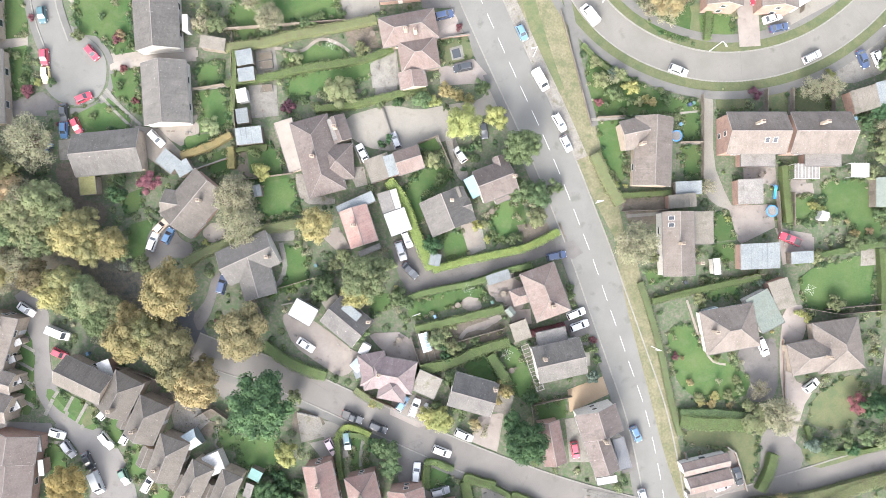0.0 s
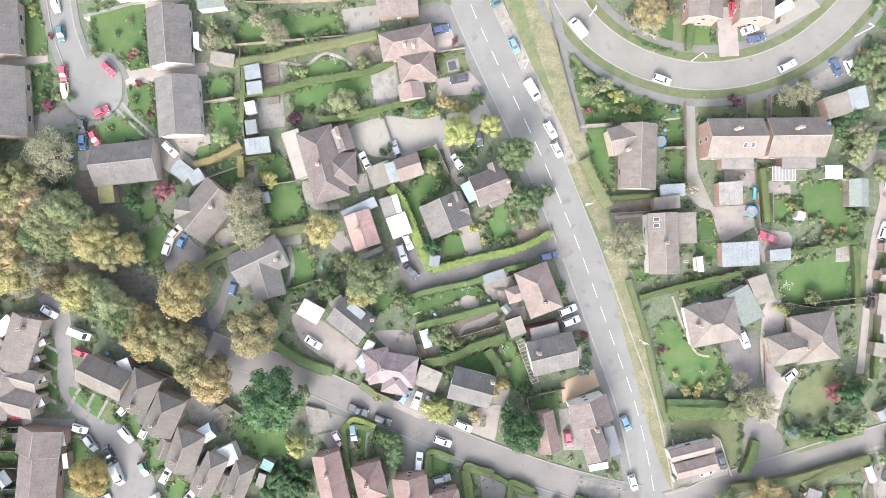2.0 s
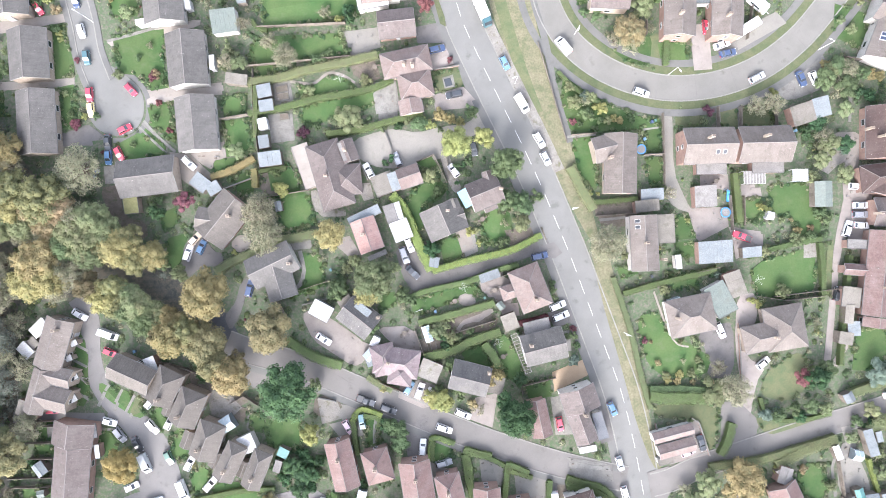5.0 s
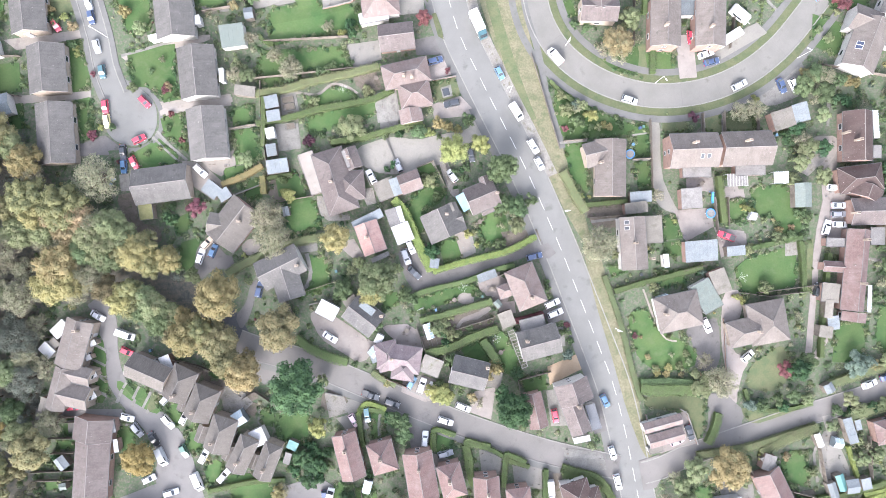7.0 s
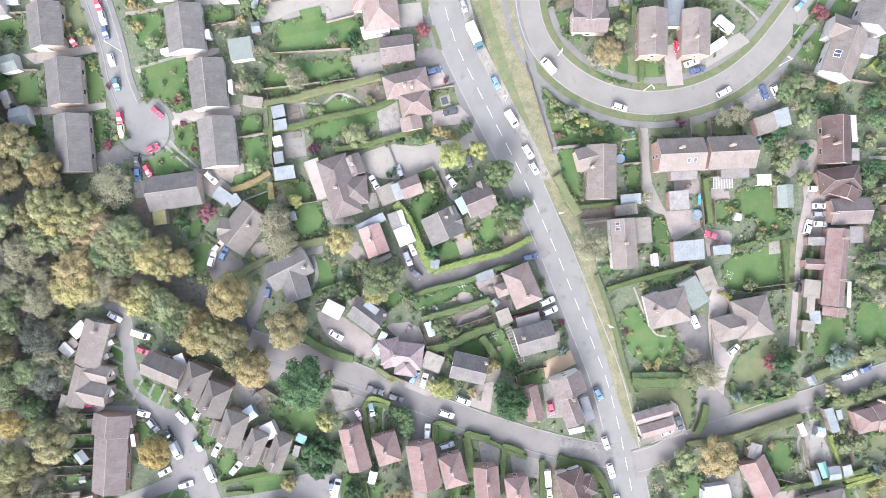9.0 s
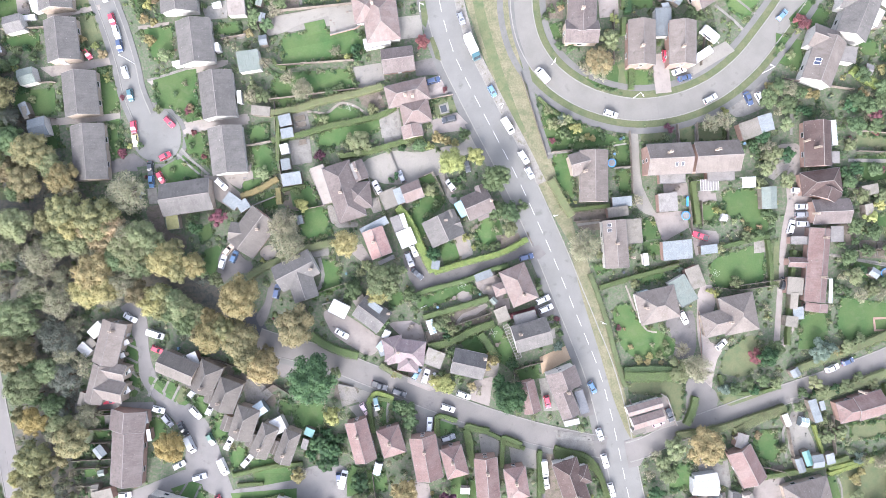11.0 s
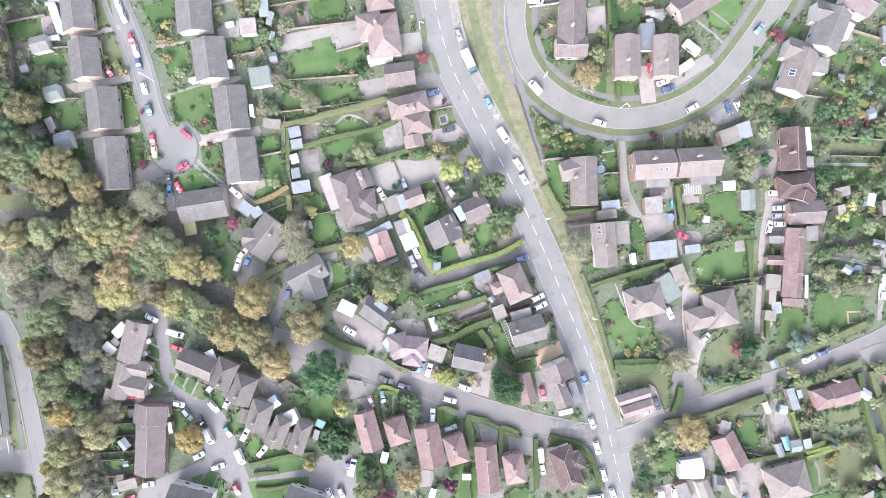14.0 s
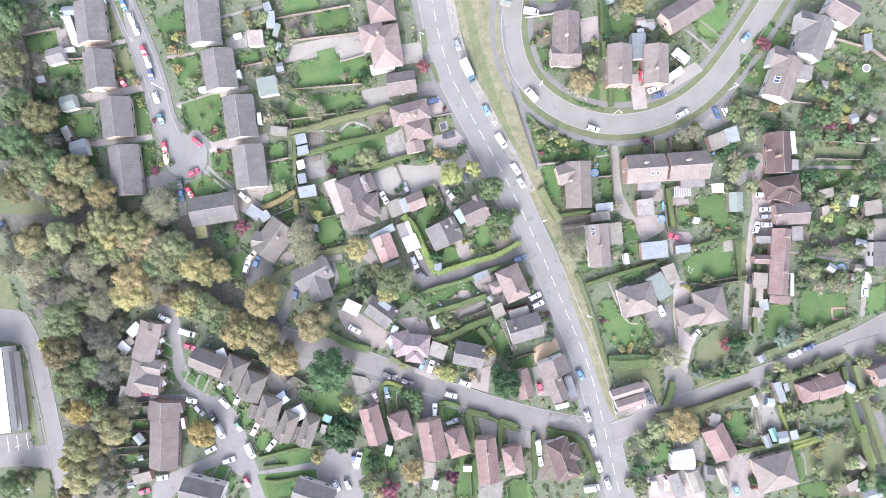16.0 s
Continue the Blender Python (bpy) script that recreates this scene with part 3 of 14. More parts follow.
def mesh_from(name, v, f, material, normals=None):
    me = bpy.data.meshes.new(name)
    me.vertices.add(len(v))
    me.vertices.foreach_set("co", v.astype(np.float32).ravel())
    me.loops.add(len(f) * 3)
    me.loops.foreach_set("vertex_index", f.astype(np.int32).ravel())
    me.polygons.add(len(f))
    me.polygons.foreach_set("loop_start", np.arange(0, len(f) * 3, 3, dtype=np.int32))
    me.update(calc_edges=True)
    me.materials.append(material)
    if normals is not None:
        face = np.cross(v[1::3] - v[0::3], v[2::3] - v[0::3])
        face /= np.linalg.norm(face, axis=1)[:, None] + 1e-9
        face *= np.sign((face * normals).sum(1) + 1e-9)[:, None]
        soft = 0.45 * face + 0.55 * normals
        soft /= np.linalg.norm(soft, axis=1)[:, None] + 1e-9
        me.normals_split_custom_set_from_vertices(np.repeat(soft, 3, axis=0).tolist())
    return me


def leaf_mesh(name, seed, R, H, lumps, count, size, gap=0.0, material=None):
    """A crown: boughs, each of several uneven clumps, and small leaf sprays over every clump."""
    r = np.random.RandomState(seed)
    cs = []
    for i in range(lumps):
        a, d = i * 2.4 + r.uniform(-0.5, 0.5), R * 0.74 * math.sqrt((i + 0.6) / lumps) * r.uniform(0.8, 1.1)
        k = R * r.uniform(0.14, 0.27) * (1.0 if lumps > 20 else 1.2 if lumps > 8 else 1.7)
        cs.append((d * math.cos(a), d * math.sin(a), H * (1.0 - 0.5 * (d / R) ** 2) * r.uniform(0.75, 1.0) - k * 0.8, k))
    small = []
    for c in cs:
        for _ in range(6):
            u = r.normal(size=3)
            u[2] = abs(u[2]) * 0.8
            u /= np.linalg.norm(u)
            small.append((c[0] + u[0] * c[3] * 0.7, c[1] + u[1] * c[3] * 0.7, c[2] + u[2] * c[3] * 0.6, c[3] * r.uniform(0.3, 0.55)))
    every = np.array(cs + small)
    w = every[:, 3] ** 2
    pick = every[r.choice(len(every), count, p=w / w.sum())]
    n = r.normal(size=(count, 3))
    n[:, 2] = np.abs(n[:, 2]) - 0.4
    n /= np.linalg.norm(n, axis=1)[:, None]
    reach = 0.8 + 0.38 * r.uniform(size=count) ** 1.5
    reach[r.uniform(size=count) < gap] *= 0.6
    pts = pick[:, :3] + n * (pick[:, 3] * reach)[:, None]
    nn = n + r.normal(size=(count, 3)) * 0.45 + np.array((0, 0, 0.5))
    nn /= np.linalg.norm(nn, axis=1)[:, None]
    v, f = sprays(r, pts, nn, size)
    # added leaf-coloured filler against dark gaps: a closed, uneven clump inside every bough
    bm = bmesh.new()
    bmesh.ops.create_icosphere(bm, subdivisions=2 if 8 < lumps < 30 else 1, radius=1.0)
    ball = np.array([[c.co for c in fc.verts] for fc in bm.faces])
    bm.free()
    if gap < 0.3:
        for c in cs:
            k = 0.7 + 0.12 * np.sin(ball @ r.normal(size=(3, 2)) * 2.6).sum(2, keepdims=True)
            v = np.concatenate((v, (np.array(c[:3]) + ball * k * c[3]).reshape(-1, 3)))
            n = np.concatenate((n, ball.mean(1)))
        f = np.arange(len(v)).reshape(-1, 3)
    return mesh_from(name, v, f, material, n), cs


def plant(kind, seed, R, H, lumps, count, size, gap=0.0, trunk=True):
    """One tree or shrub at the origin: tapered trunk or stems, limbs to the lumps of the crown, leaves."""
    me, cs = leaf_mesh("crown", seed, R, H, lumps, count, size, gap, LEAF[kind])
    bm = bmesh.new()
    tr = max(0.05, R * 0.055)
    if not trunk:
        ob = thing("shrub", pose(0, 0, 0), "", "shrub")
        part("foliage", me, None, ob)
        for cx, cy, cz, k in cs[:5]:
            tube(bm, (0, 0, -0.05), (cx, cy, cz), tr * 0.5, tr * 0.2, 4)
        part("stem", bm, M["bark"], ob)
        return ob
    ob = thing("tree", pose(0, 0, 0), "", "tree")
    part("crown", me, None, ob)
    tube(bm, (0, 0, -0.1), (0, 0, H * 0.3), tr * 1.5, tr, 8)
    tube(bm, (0, 0, H * 0.3), (0, 0, H * 0.8), tr, tr * 0.3, 8)
    for cx, cy, cz, k in cs:
        tube(bm, (0, 0, H * 0.28), (cx, cy, cz + k * 0.6), tr * 0.45, tr * 0.1, 4)
    part("trunk", bm, M["bark"], ob)
    if kind == "grey":
        r, bm = np.random.RandomState(seed + 5), bmesh.new()
        for cx, cy, cz, k in cs:
            for _ in range(6):
                d = Vector(r.normal(size=3) * (1, 1, 0.5)) + Vector((cx, cy, R * 0.45)) * (1.4 / R)
                a = Vector((cx, cy, cz)) * r.uniform(0.55, 1.0)
                tube(bm, a, a + d.normalized() * k * r.uniform(1.2, 2.1), tr * 0.13, tr * 0.03, 3)
        part("twig_growth", bm, M["twig"], ob, "bare grey twigs")
    return ob


# kind, radius, height, lumps, leaf sprays, spray size, gaps
FORMS = {"big": (6.0, 10.5, 50, 8200, 0.207, 0.1), "mid": (3.0, 5.5, 17, 2900, 0.155, 0.1), "shrub": (1.3, 1.5, 7, 700, 0.113, 0.1)}
stock = {}


def grow(form, kind, x, y, r, h, label, group=""):
    """A tree or shrub of a kind with crown radius r and height h at x, y."""
    R, H, lumps, count, size, gap = FORMS[form]
    if kind in ("grey", "thicket"):
        gap, count, size = 0.45, int(count * 0.62), size * 0.8
    v = len([k for k in stock if k[:2] == (form, kind)])
    limit = {"big": 3, "mid": 2, "shrub": 2}[form]
    m = pose(x, y, 0, 0, 0, rng.uniform(0, 360))
    if v < limit:
        key = (form, kind, v)
        stock[key] = plant(kind, 11 * v + len(stock), R, H, lumps, count, size, gap, form != "shrub")
        ob = stock[key]
        ob.matrix_basis = m
    else:
        ob = copy_thing(stock[(form, kind, rng.randrange(v))], m)
    ob.scale = (r / R, r / R * rng.uniform(0.92, 1.08), h / H)
    tagged(ob, label, "tree" if form != "shrub" else "shrub", group)
    claim([(x + r * 0.45 * math.cos(k), y + r * 0.45 * math.sin(k)) for k in (0.5, 1.5, 2.5, 3.5, 4.5, 5.5)])
    return ob


def hedge(kind, label, flat, width, height, rough=0.12):
    """A clipped hedge along a line: a dense core with leaf sprays all over it."""
    line = glide(pair(flat), 0.6)
    a, b = offset(line, -width / 2), offset(line, width / 2)
    claim([(p.x, p.y) for p in a] + [(p.x, p.y) for p in b[::-1]])
    ob = thing("hedge", pose(*line[0]), label, "hedge")
    o = line[0]
    r = np.random.RandomState(int(abs(line[0].x * 13 + line[0].y * 7)) % 9999)
    line = [p - o for p in line]
    bm = bmesh.new()
    band(bm, line, -width * 0.36, width * 0.36, 0, height * 0.86)
    part("core", bm, LEAF[kind], ob, "dense inner twigs")
    pts, nor, out = [], [], []
    for i in range(len(line) - 1):
        p, d = line[i], line[i + 1] - line[i]
        side = Vector((-d.y, d.x, 0)).normalized()
        wave = noise.noise((o.x + p.x * 0.8, o.y + p.y * 0.8, 1.0))
        for _ in range(int(d.length * (width + 2 * height) * 26)):
            q = r.uniform(-1, 1) * (width + 1.2 * height) / 2
            wv = width / 2 * (1 + r.normal() * rough + 0.16 * wave)
            if abs(q) < width / 2:
                off, z, n = q, height * (1 + r.normal() * rough * 0.6 + 0.08 * wave), Vector((0, 0, 1))
            else:
                off, z, n = math.copysign(wv, q), height * (1 - (abs(q) - width / 2) / (0.6 * height)), side * math.copysign(1, q)
            pts.append(p + d * r.uniform() + side * off + Vector((0, 0, max(0.05, z))))
            nor.append((n + Vector(r.normal(size=3)) * 0.4).normalized())
            out.append(n)
    v, f = sprays(r, np.array(pts), np.array(nor), 0.13)
    me = mesh_from("foliage", v, f, LEAF[kind], np.array(out))
    part("foliage", me, None, ob)
    return ob


# ---- vehicles ----
PAINT = {}
for key, c in {"white": (0.46, 0.46, 0.457), "silver": (0.30, 0.315, 0.325), "grey": (0.144, 0.151, 0.166), "black": (0.022, 0.025, 0.029), "blue": (0.036, 0.09, 0.17), "light_blue": (0.075, 0.145, 0.21), "bright_blue": (0.025, 0.15, 0.33),
               "red": (0.28, 0.025, 0.045), "teal": (0.035, 0.085, 0.098), "yellow": (0.518, 0.446, 0.216), "green": (0.045, 0.1, 0.075), "pink": (0.446, 0.324, 0.360), "navy": (0.025, 0.043, 0.094), "beige": (0.396, 0.324, 0.245)}.items():
    PAINT[key] = plain(key + "_car_paint", c, 0.3, 0.0, 0.7)
M["tyre"] = plain("tyre_rubber", (0.03, 0.03, 0.03), 0.9)
M["lamp_red"] = plain("red_lamp_glass", (0.4, 0.02, 0.02), 0.2)
M["lamp_clear"] = plain("clear_lamp_glass", (0.7, 0.7, 0.72), 0.15)
M["trim_black"] = plain("black_plastic_trim", (0.04, 0.04, 0.04), 0.6)


def loft(bm, rows):
    """A hull through cross-sections (x, half width low, half width high, z low, z high)."""
    rings = []
    for x, w0, w1, z0, z1 in rows:
        zm = z0 + (z1 - z0) * 0.62
        rings.append([bm.verts.new(q) for q in ((x, -w0, z0), (x, -w0 - 0.03, zm), (x, -w1, z1), (x, w1, z1), (x, w0 + 0.03, zm), (x, w0, z0))])
    for a, b in zip(rings, rings[1:]):
        for k in range(6):
            bm.faces.new((a[k], b[k], b[(k + 1) % 6], a[(k + 1) % 6]))
    bm.faces.new(rings[0])
    bm.faces.new(rings[-1][::-1])
    bmesh.ops.recalc_face_normals(bm, faces=bm.faces)


def quad_plate(bm, pts, lift=0.012):
    """A thin pane on four points, lifted off the face below it."""
    p = [Vector(q) for q in pts]
    n = (p[1] - p[0]).cross(p[3] - p[0]).normalized() * lift
    lo, hi = [bm.verts.new(q - n) for q in p], [bm.verts.new(q + n) for q in p]
    bm.faces.new(hi)
    bm.faces.new(lo[::-1])
    for i in range(4):
        bm.faces.new((lo[i], lo[(i + 1) % 4], hi[(i + 1) % 4], hi[i]))


SHAPES = {  # length, half width, bonnet x, cabin base front, cabin roof front, cabin roof back, cabin base back, waist, roof
    "hatchback": (3.85, 0.85, 0.95, 0.25, -1.45, -1.85, 0.92, 1.46), "saloon": (4.35, 0.87, 0.95, 0.25, -1.1, -1.65, 0.9, 1.42), "estate": (4.3, 0.87, 1.0, 0.35, -1.85, -2.15, 0.93, 1.5),
    "suv": (4.5, 0.92, 1.1, 0.5, -1.8, -2.1, 1.05, 1.7), "van": (5.2, 0.98, 1.95, 1.25, -2.5, -2.56, 1.1, 2.0), "camper": (6.2, 1.05, 2.4, 2.0, -3.0, -3.06, 1.2, 2.7), "pickup": (5.0, 0.9, 1.1, 0.55, -0.55, -0.75, 1.0, 1.72)}
garage = {}


def ring_tyre():
    bm = bmesh.new()
    tube(bm, (0, -0.1, 0), (0, 0.1, 0), 0.31, 0.31, 14)
    return mesh_of(bm, "wheel", M["tyre"])


def vehicle_model(kind, paint):
    L, w, fx, rx, bx, gx, waist, top = SHAPES[kind]
    x = L / 2
    ob = thing("car" if kind not in ("van", "camper", "pickup") else kind if kind != "camper" else "camper_van", pose(0, 0, 0), "", "car")
    bm = bmesh.new()
    tail = waist - (0.12 if kind == "saloon" else 0.02)
    loft(bm, [(-x, w - 0.14, w - 0.2, 0.32, tail - 0.25), (-x + 0.12, w - 0.05, w - 0.12, 0.24, tail), (gx, w, w - 0.06, 0.2, waist), (0, w, w - 0.06, 0.2, waist), (fx, w, w - 0.08, 0.2, waist - 0.02),
              (x - 0.35, w - 0.04, w - 0.16, 0.22, waist - 0.14), (x - 0.06, w - 0.12, w - 0.26, 0.26, waist - 0.26), (x, w - 0.22, w - 0.34, 0.32, waist - 0.38)])
    body = part("body", bm, PAINT[paint], ob)
    lo, hi = w - 0.09, w - 0.22 if kind not in ("van", "camper") else w - 0.1
    bm = bmesh.new()
    base = [(gx, -lo, waist - 0.02), (fx, -lo, waist - 0.02), (fx, lo, waist - 0.02), (gx, lo, waist - 0.02)]
    mid = [(bx, -hi, top - 0.05), (rx, -hi, top - 0.05), (rx, hi, top - 0.05), (bx, hi, top - 0.05)]
    crown = [(bx + 0.12, -hi + 0.1, top), (rx - 0.12, -hi + 0.1, top), (rx - 0.12, hi - 0.1, top), (bx + 0.12, hi - 0.1, top)]
    rings = [[bm.verts.new(q) for q in r] for r in (base, mid, crown)]
    for a, b in zip(rings, rings[1:]):
        for k in range(4):
            bm.faces.new((a[k], a[(k + 1) % 4], b[(k + 1) % 4], b[k]))
    bm.faces.new(rings[2])
    bmesh.ops.recalc_face_normals(bm, faces=bm.faces)
    part("roof", bm, PAINT[paint], ob)

    def between(a, b, s):
        return tuple(p + (q - p) * s for p, q in zip(a, b))

    def pane(name, b0, b1, t1, t0, inset=0.08):
        bm = bmesh.new()
        q = [between(b0, t0, 0.1), between(b1, t1, 0.1), between(b1, t1, 0.92), between(b0, t0, 0.92)]
        q = [between(q[0], q[1], inset), between(q[0], q[1], 1 - inset), between(q[3], q[2], 1 - inset), between(q[3], q[2], inset)]
        quad_plate(bm, q)
        part(name, bm, M["dark_glass"], ob, "dark glass")

    pane("windscreen", base[1], base[2], mid[2], mid[1])
    if kind not in ("van", "camper"):
        pane("rear_window", base[3], base[0], mid[0], mid[3])
        pane("side_window", base[0], base[1], mid[1], mid[0], 0.1)
        pane("side_window", base[2], base[3], mid[3], mid[2], 0.1)
    else:
        c0, c1 = 0.68, 0.96
        for a, b, c, d in ((base[0], base[1], mid[1], mid[0]),):
            for f in (1, -1):
                pts = [between(a, b, c0), between(a, b, c1), between(d, c, c1), between(d, c, c0)]
                pts = [(q[0], q[1] * f, q[2]) for q in pts]
                pts = [between(pts[0], pts[3], 0.25), between(pts[1], pts[2], 0.25), between(pts[1], pts[2], 0.85), between(pts[0], pts[3], 0.85)]
                bm = bmesh.new()
                quad_plate(bm, pts if f > 0 else pts[::-1])
                part("side_window", bm, M["dark_glass"], ob, "dark glass")
    if kind == "pickup":
        bm = bmesh.new()
        box(bm, -x + 0.2, gx - 0.1, -w + 0.18, w - 0.18, waist - 0.04, waist + 0.012)
        part("load_bed", bm, M["trim_black"], ob, "dark open load bed")
    if kind == "camper":
        for px in (-1.6, 0.4):
            bm = bmesh.new()
            box(bm, px - 0.3, px + 0.3, -0.3, 0.3, top - 0.01, top + 0.08)
            part("roof_hatch", bm, M["lamp_clear"], ob)
    if "wheel" not in garage:
        me = ring_tyre()
        bm = bmesh.new()
        tube(bm, (0, -0.108, 0), (0, 0.108, 0), 0.19, 0.19, 10)
        for f in bm.faces:
            f.material_index = 1
        bm.from_mesh(me)
        garage["wheel"] = mesh_of(bm, "wheel", [me.materials[0], M["galvanised"]])
        bm = bmesh.new()
        box(bm, -0.06, 0.06, -0.15, 0.15, -0.07, 0.07)
        garage["head"], garage["tail"] = mesh_of(bm.copy(), "headlight", M["lamp_clear"]), mesh_of(bm, "tail_light", M["lamp_red"])
    for sx in (x * 0.62, -x * 0.6):
        for sy in (-1, 1):
            part("wheel", garage["wheel"], None, ob, m=pose(sx, sy * (w - 0.07), 0.31))
    for sy in (-1, 1):
        part("headlight", garage["head"], None, ob, m=pose(x - 0.12, sy * (w - 0.3), waist - 0.3, 0, 0, 0))
        part("tail_light", garage["tail"], None, ob, m=pose(-x + 0.07, sy * (w - 0.24), tail - 0.2))
    return ob


def car(kind, paint, x, y, turn, where, z=0.06, size=1.0):
    """A parked vehicle; where says what it stands on."""
    key = (kind, paint)
    m = pose(x, y, z, 0, 0, turn)
    if key not in garage:
        garage[key] = vehicle_model(kind, paint)
        ob = garage[key]
        ob.matrix_basis = m
    else:
        ob = copy_thing(garage[key], m)
    ob.scale = (size * 0.93, size * 0.92, size * 0.93)
    c, s = math.cos(radians(turn)), math.sin(radians(turn))
    claim([(x + c * a - s * b, y + s * a + c * b) for a, b in ((-2.3, -1), (2.3, -1), (2.3, 1), (-2.3, 1))])
    word = {"suv": "four-wheel-drive car", "camper": "camper van", "pickup": "pickup truck"}.get(kind, kind if kind == "van" else kind + " car")
    return tagged(ob, f"{paint.replace('_', ' ')} {word} parked {where}", "car" if kind not in ("van", "camper", "pickup") else "van")


def lorry(x, y, turn):
    ob = thing("box_lorry", pose(x, y, 0.05, 0, 0, turn), "white box lorry with a teal cab at the roadside", "lorry")
    bm = bmesh.new()
    box(bm, -3.6, 1.9, -1.15, 1.15, 0.95, 3.1)
    bmesh.ops.bevel(bm, geom=list(bm.edges), offset=0.06, segments=1, affect="EDGES")
    part("cargo_box", bm, PAINT["white"], ob)
    bm = bmesh.new()
    loft(bm, [(1.98, 1.02, 0.98, 0.5, 2.5), (3.0, 1.02, 0.98, 0.5, 2.5), (3.5, 1.0, 0.95, 0.5, 1.5), (3.62, 0.95, 0.9, 0.5, 1.2)])
    part("cab", bm, PAINT["teal"], ob, "teal painted cab")
    bm = bmesh.new()
    quad_plate(bm, [(3.08, 0.88, 2.4), (3.08, -0.88, 2.4), (3.5, -0.88, 1.6), (3.5, 0.88, 1.6)], 0.03)
    part("windscreen", bm, M["dark_glass"], ob)
    bm = bmesh.new()
    box(bm, -3.5, 3.3, -0.5, 0.5, 0.55, 0.94)
    part("chassis", bm, M["trim_black"], ob)
    for sx in (2.6, -1.8, -2.7):
        for sy in (-1, 1):
            part("wheel", garage["wheel"], None, ob, m=pose(sx, sy * 0.95, 0.42) @ Matrix.Scale(1.35, 4))
    return ob


def caravan(label, x, y, turn, L=5.5, W=2.2, H=2.4):
    ob = thing("caravan", pose(x, y, 0.06, 0, 0, turn), label, "caravan")
    bm = bmesh.new()
    loft(bm, [(-L / 2, W / 2 - 0.1, W / 2 - 0.2, 0.55, H - 0.35), (-L / 2 + 0.35, W / 2, W / 2 - 0.1, 0.4, H), (L / 2 - 0.5, W / 2, W / 2 - 0.1, 0.4, H), (L / 2, W / 2 - 0.1, W / 2 - 0.25, 0.6, H - 0.6)])
    part("body", bm, PAINT["white"], ob)
    for px in (-L * 0.25, L * 0.15):
        bm = bmesh.new()
        box(bm, px - 0.3, px + 0.3, -0.3, 0.3, H + 0.004, H + 0.09)
        part("roof_hatch", bm, M["lamp_clear"], ob)
    bm = bmesh.new()
    tube(bm, (L / 2 - 0.2, 0, 0.5), (L / 2 + 0.9, 0, 0.45), 0.05, 0.04)
    part("drawbar", bm, M["galvanised"], ob)
    for sy in (-1, 1):
        part("wheel", garage["wheel"], None, ob, m=pose(-0.2, sy * (W / 2 - 0.15), 0.31))
        bm = bmesh.new()
        box(bm, -L * 0.3, L * 0.2, min(sy * W / 2, sy * (W / 2 + 0.04)), max(sy * W / 2, sy * (W / 2 + 0.04)), 1.2, 1.75)
        part("window", bm, M["dark_glass"], ob)
    return ob


# ---- garden buildings and garden things ----


def shed(label, roof, wall, x, y, turn, L, W, H=2.1, kind="pitched", name="shed", category="shed"):
    """A small outbuilding: boarded walls, a roof with overhang, a door."""
    ob = thing(name, pose(x, y, 0, 0, 0, turn), label, category)
    c, s = math.cos(radians(turn)), math.sin(radians(turn))
    claim([(x + c * a - s * b, y + s * a + c * b) for a, b in ((-L / 2, -W / 2), (L / 2, -W / 2), (L / 2, W / 2), (-L / 2, W / 2))])
    a, b = L / 2 - 0.1, W / 2 - 0.1
    bm = bmesh.new()
    box(bm, -a, a, -b, b, 0, H - 0.05)
    part("wall", bm, M[wall], ob)
    if kind == "pitched":
        rise = W / 2 * 0.36
        part("roof", roof_mesh("gable", L, W, rise, 0.07), M[roof], ob, "", pose(0, 0, H))
        bm = bmesh.new()
        for sx in (-1, 1):
            v = [bm.verts.new(q) for q in ((sx * (a - 0.01), -b, H - 0.06), (sx * (a - 0.01), b, H - 0.06), (sx * (a - 0.01), 0, H + rise - 0.09), (sx * (a - 0.1), -b, H - 0.06), (sx * (a - 0.1), b, H - 0.06), (sx * (a - 0.1), 0, H + rise - 0.09))]
            for f in ((0, 1, 2), (5, 4, 3), (0, 3, 4, 1), (1, 4, 5, 2), (2, 5, 3, 0)):
                bm.faces.new([v[i] for i in f])
        bmesh.ops.recalc_face_normals(bm, faces=bm.faces)
        part("gable", bm, M[wall], ob)
        bm = bmesh.new()
        box(bm, -L / 2, L / 2, -0.07, 0.07, H + rise - 0.01, H + rise + 0.04)
        part("ridge_capping", bm, M[roof], ob)
    else:
        bm = bmesh.new()
        v = box(bm, -L / 2, L / 2, -W / 2, W / 2, H - 0.04, H + 0.05)
        for i in (2, 3, 6, 7):
            v[i].co.z += W * 0.08
        part("roof", bm, M[roof], ob)
        for k in range(1, int(L / 1.1)):
            bm = bmesh.new()
            px = -L / 2 + k * 1.1
            v = box(bm, px - 0.025, px + 0.025, -W / 2, W / 2, H + 0.052, H + 0.085)
            for i in (2, 3, 6, 7):
                v[i].co.z += W * 0.08
            part("roof_batten", bm, M[roof], ob)
    bm = bmesh.new()
    box(bm, -0.4, 0.4, -b - 0.07, -b - 0.032, 0.05, min(1.85, H - 0.15))
    part("door", bm, M[wall], ob)
    return ob


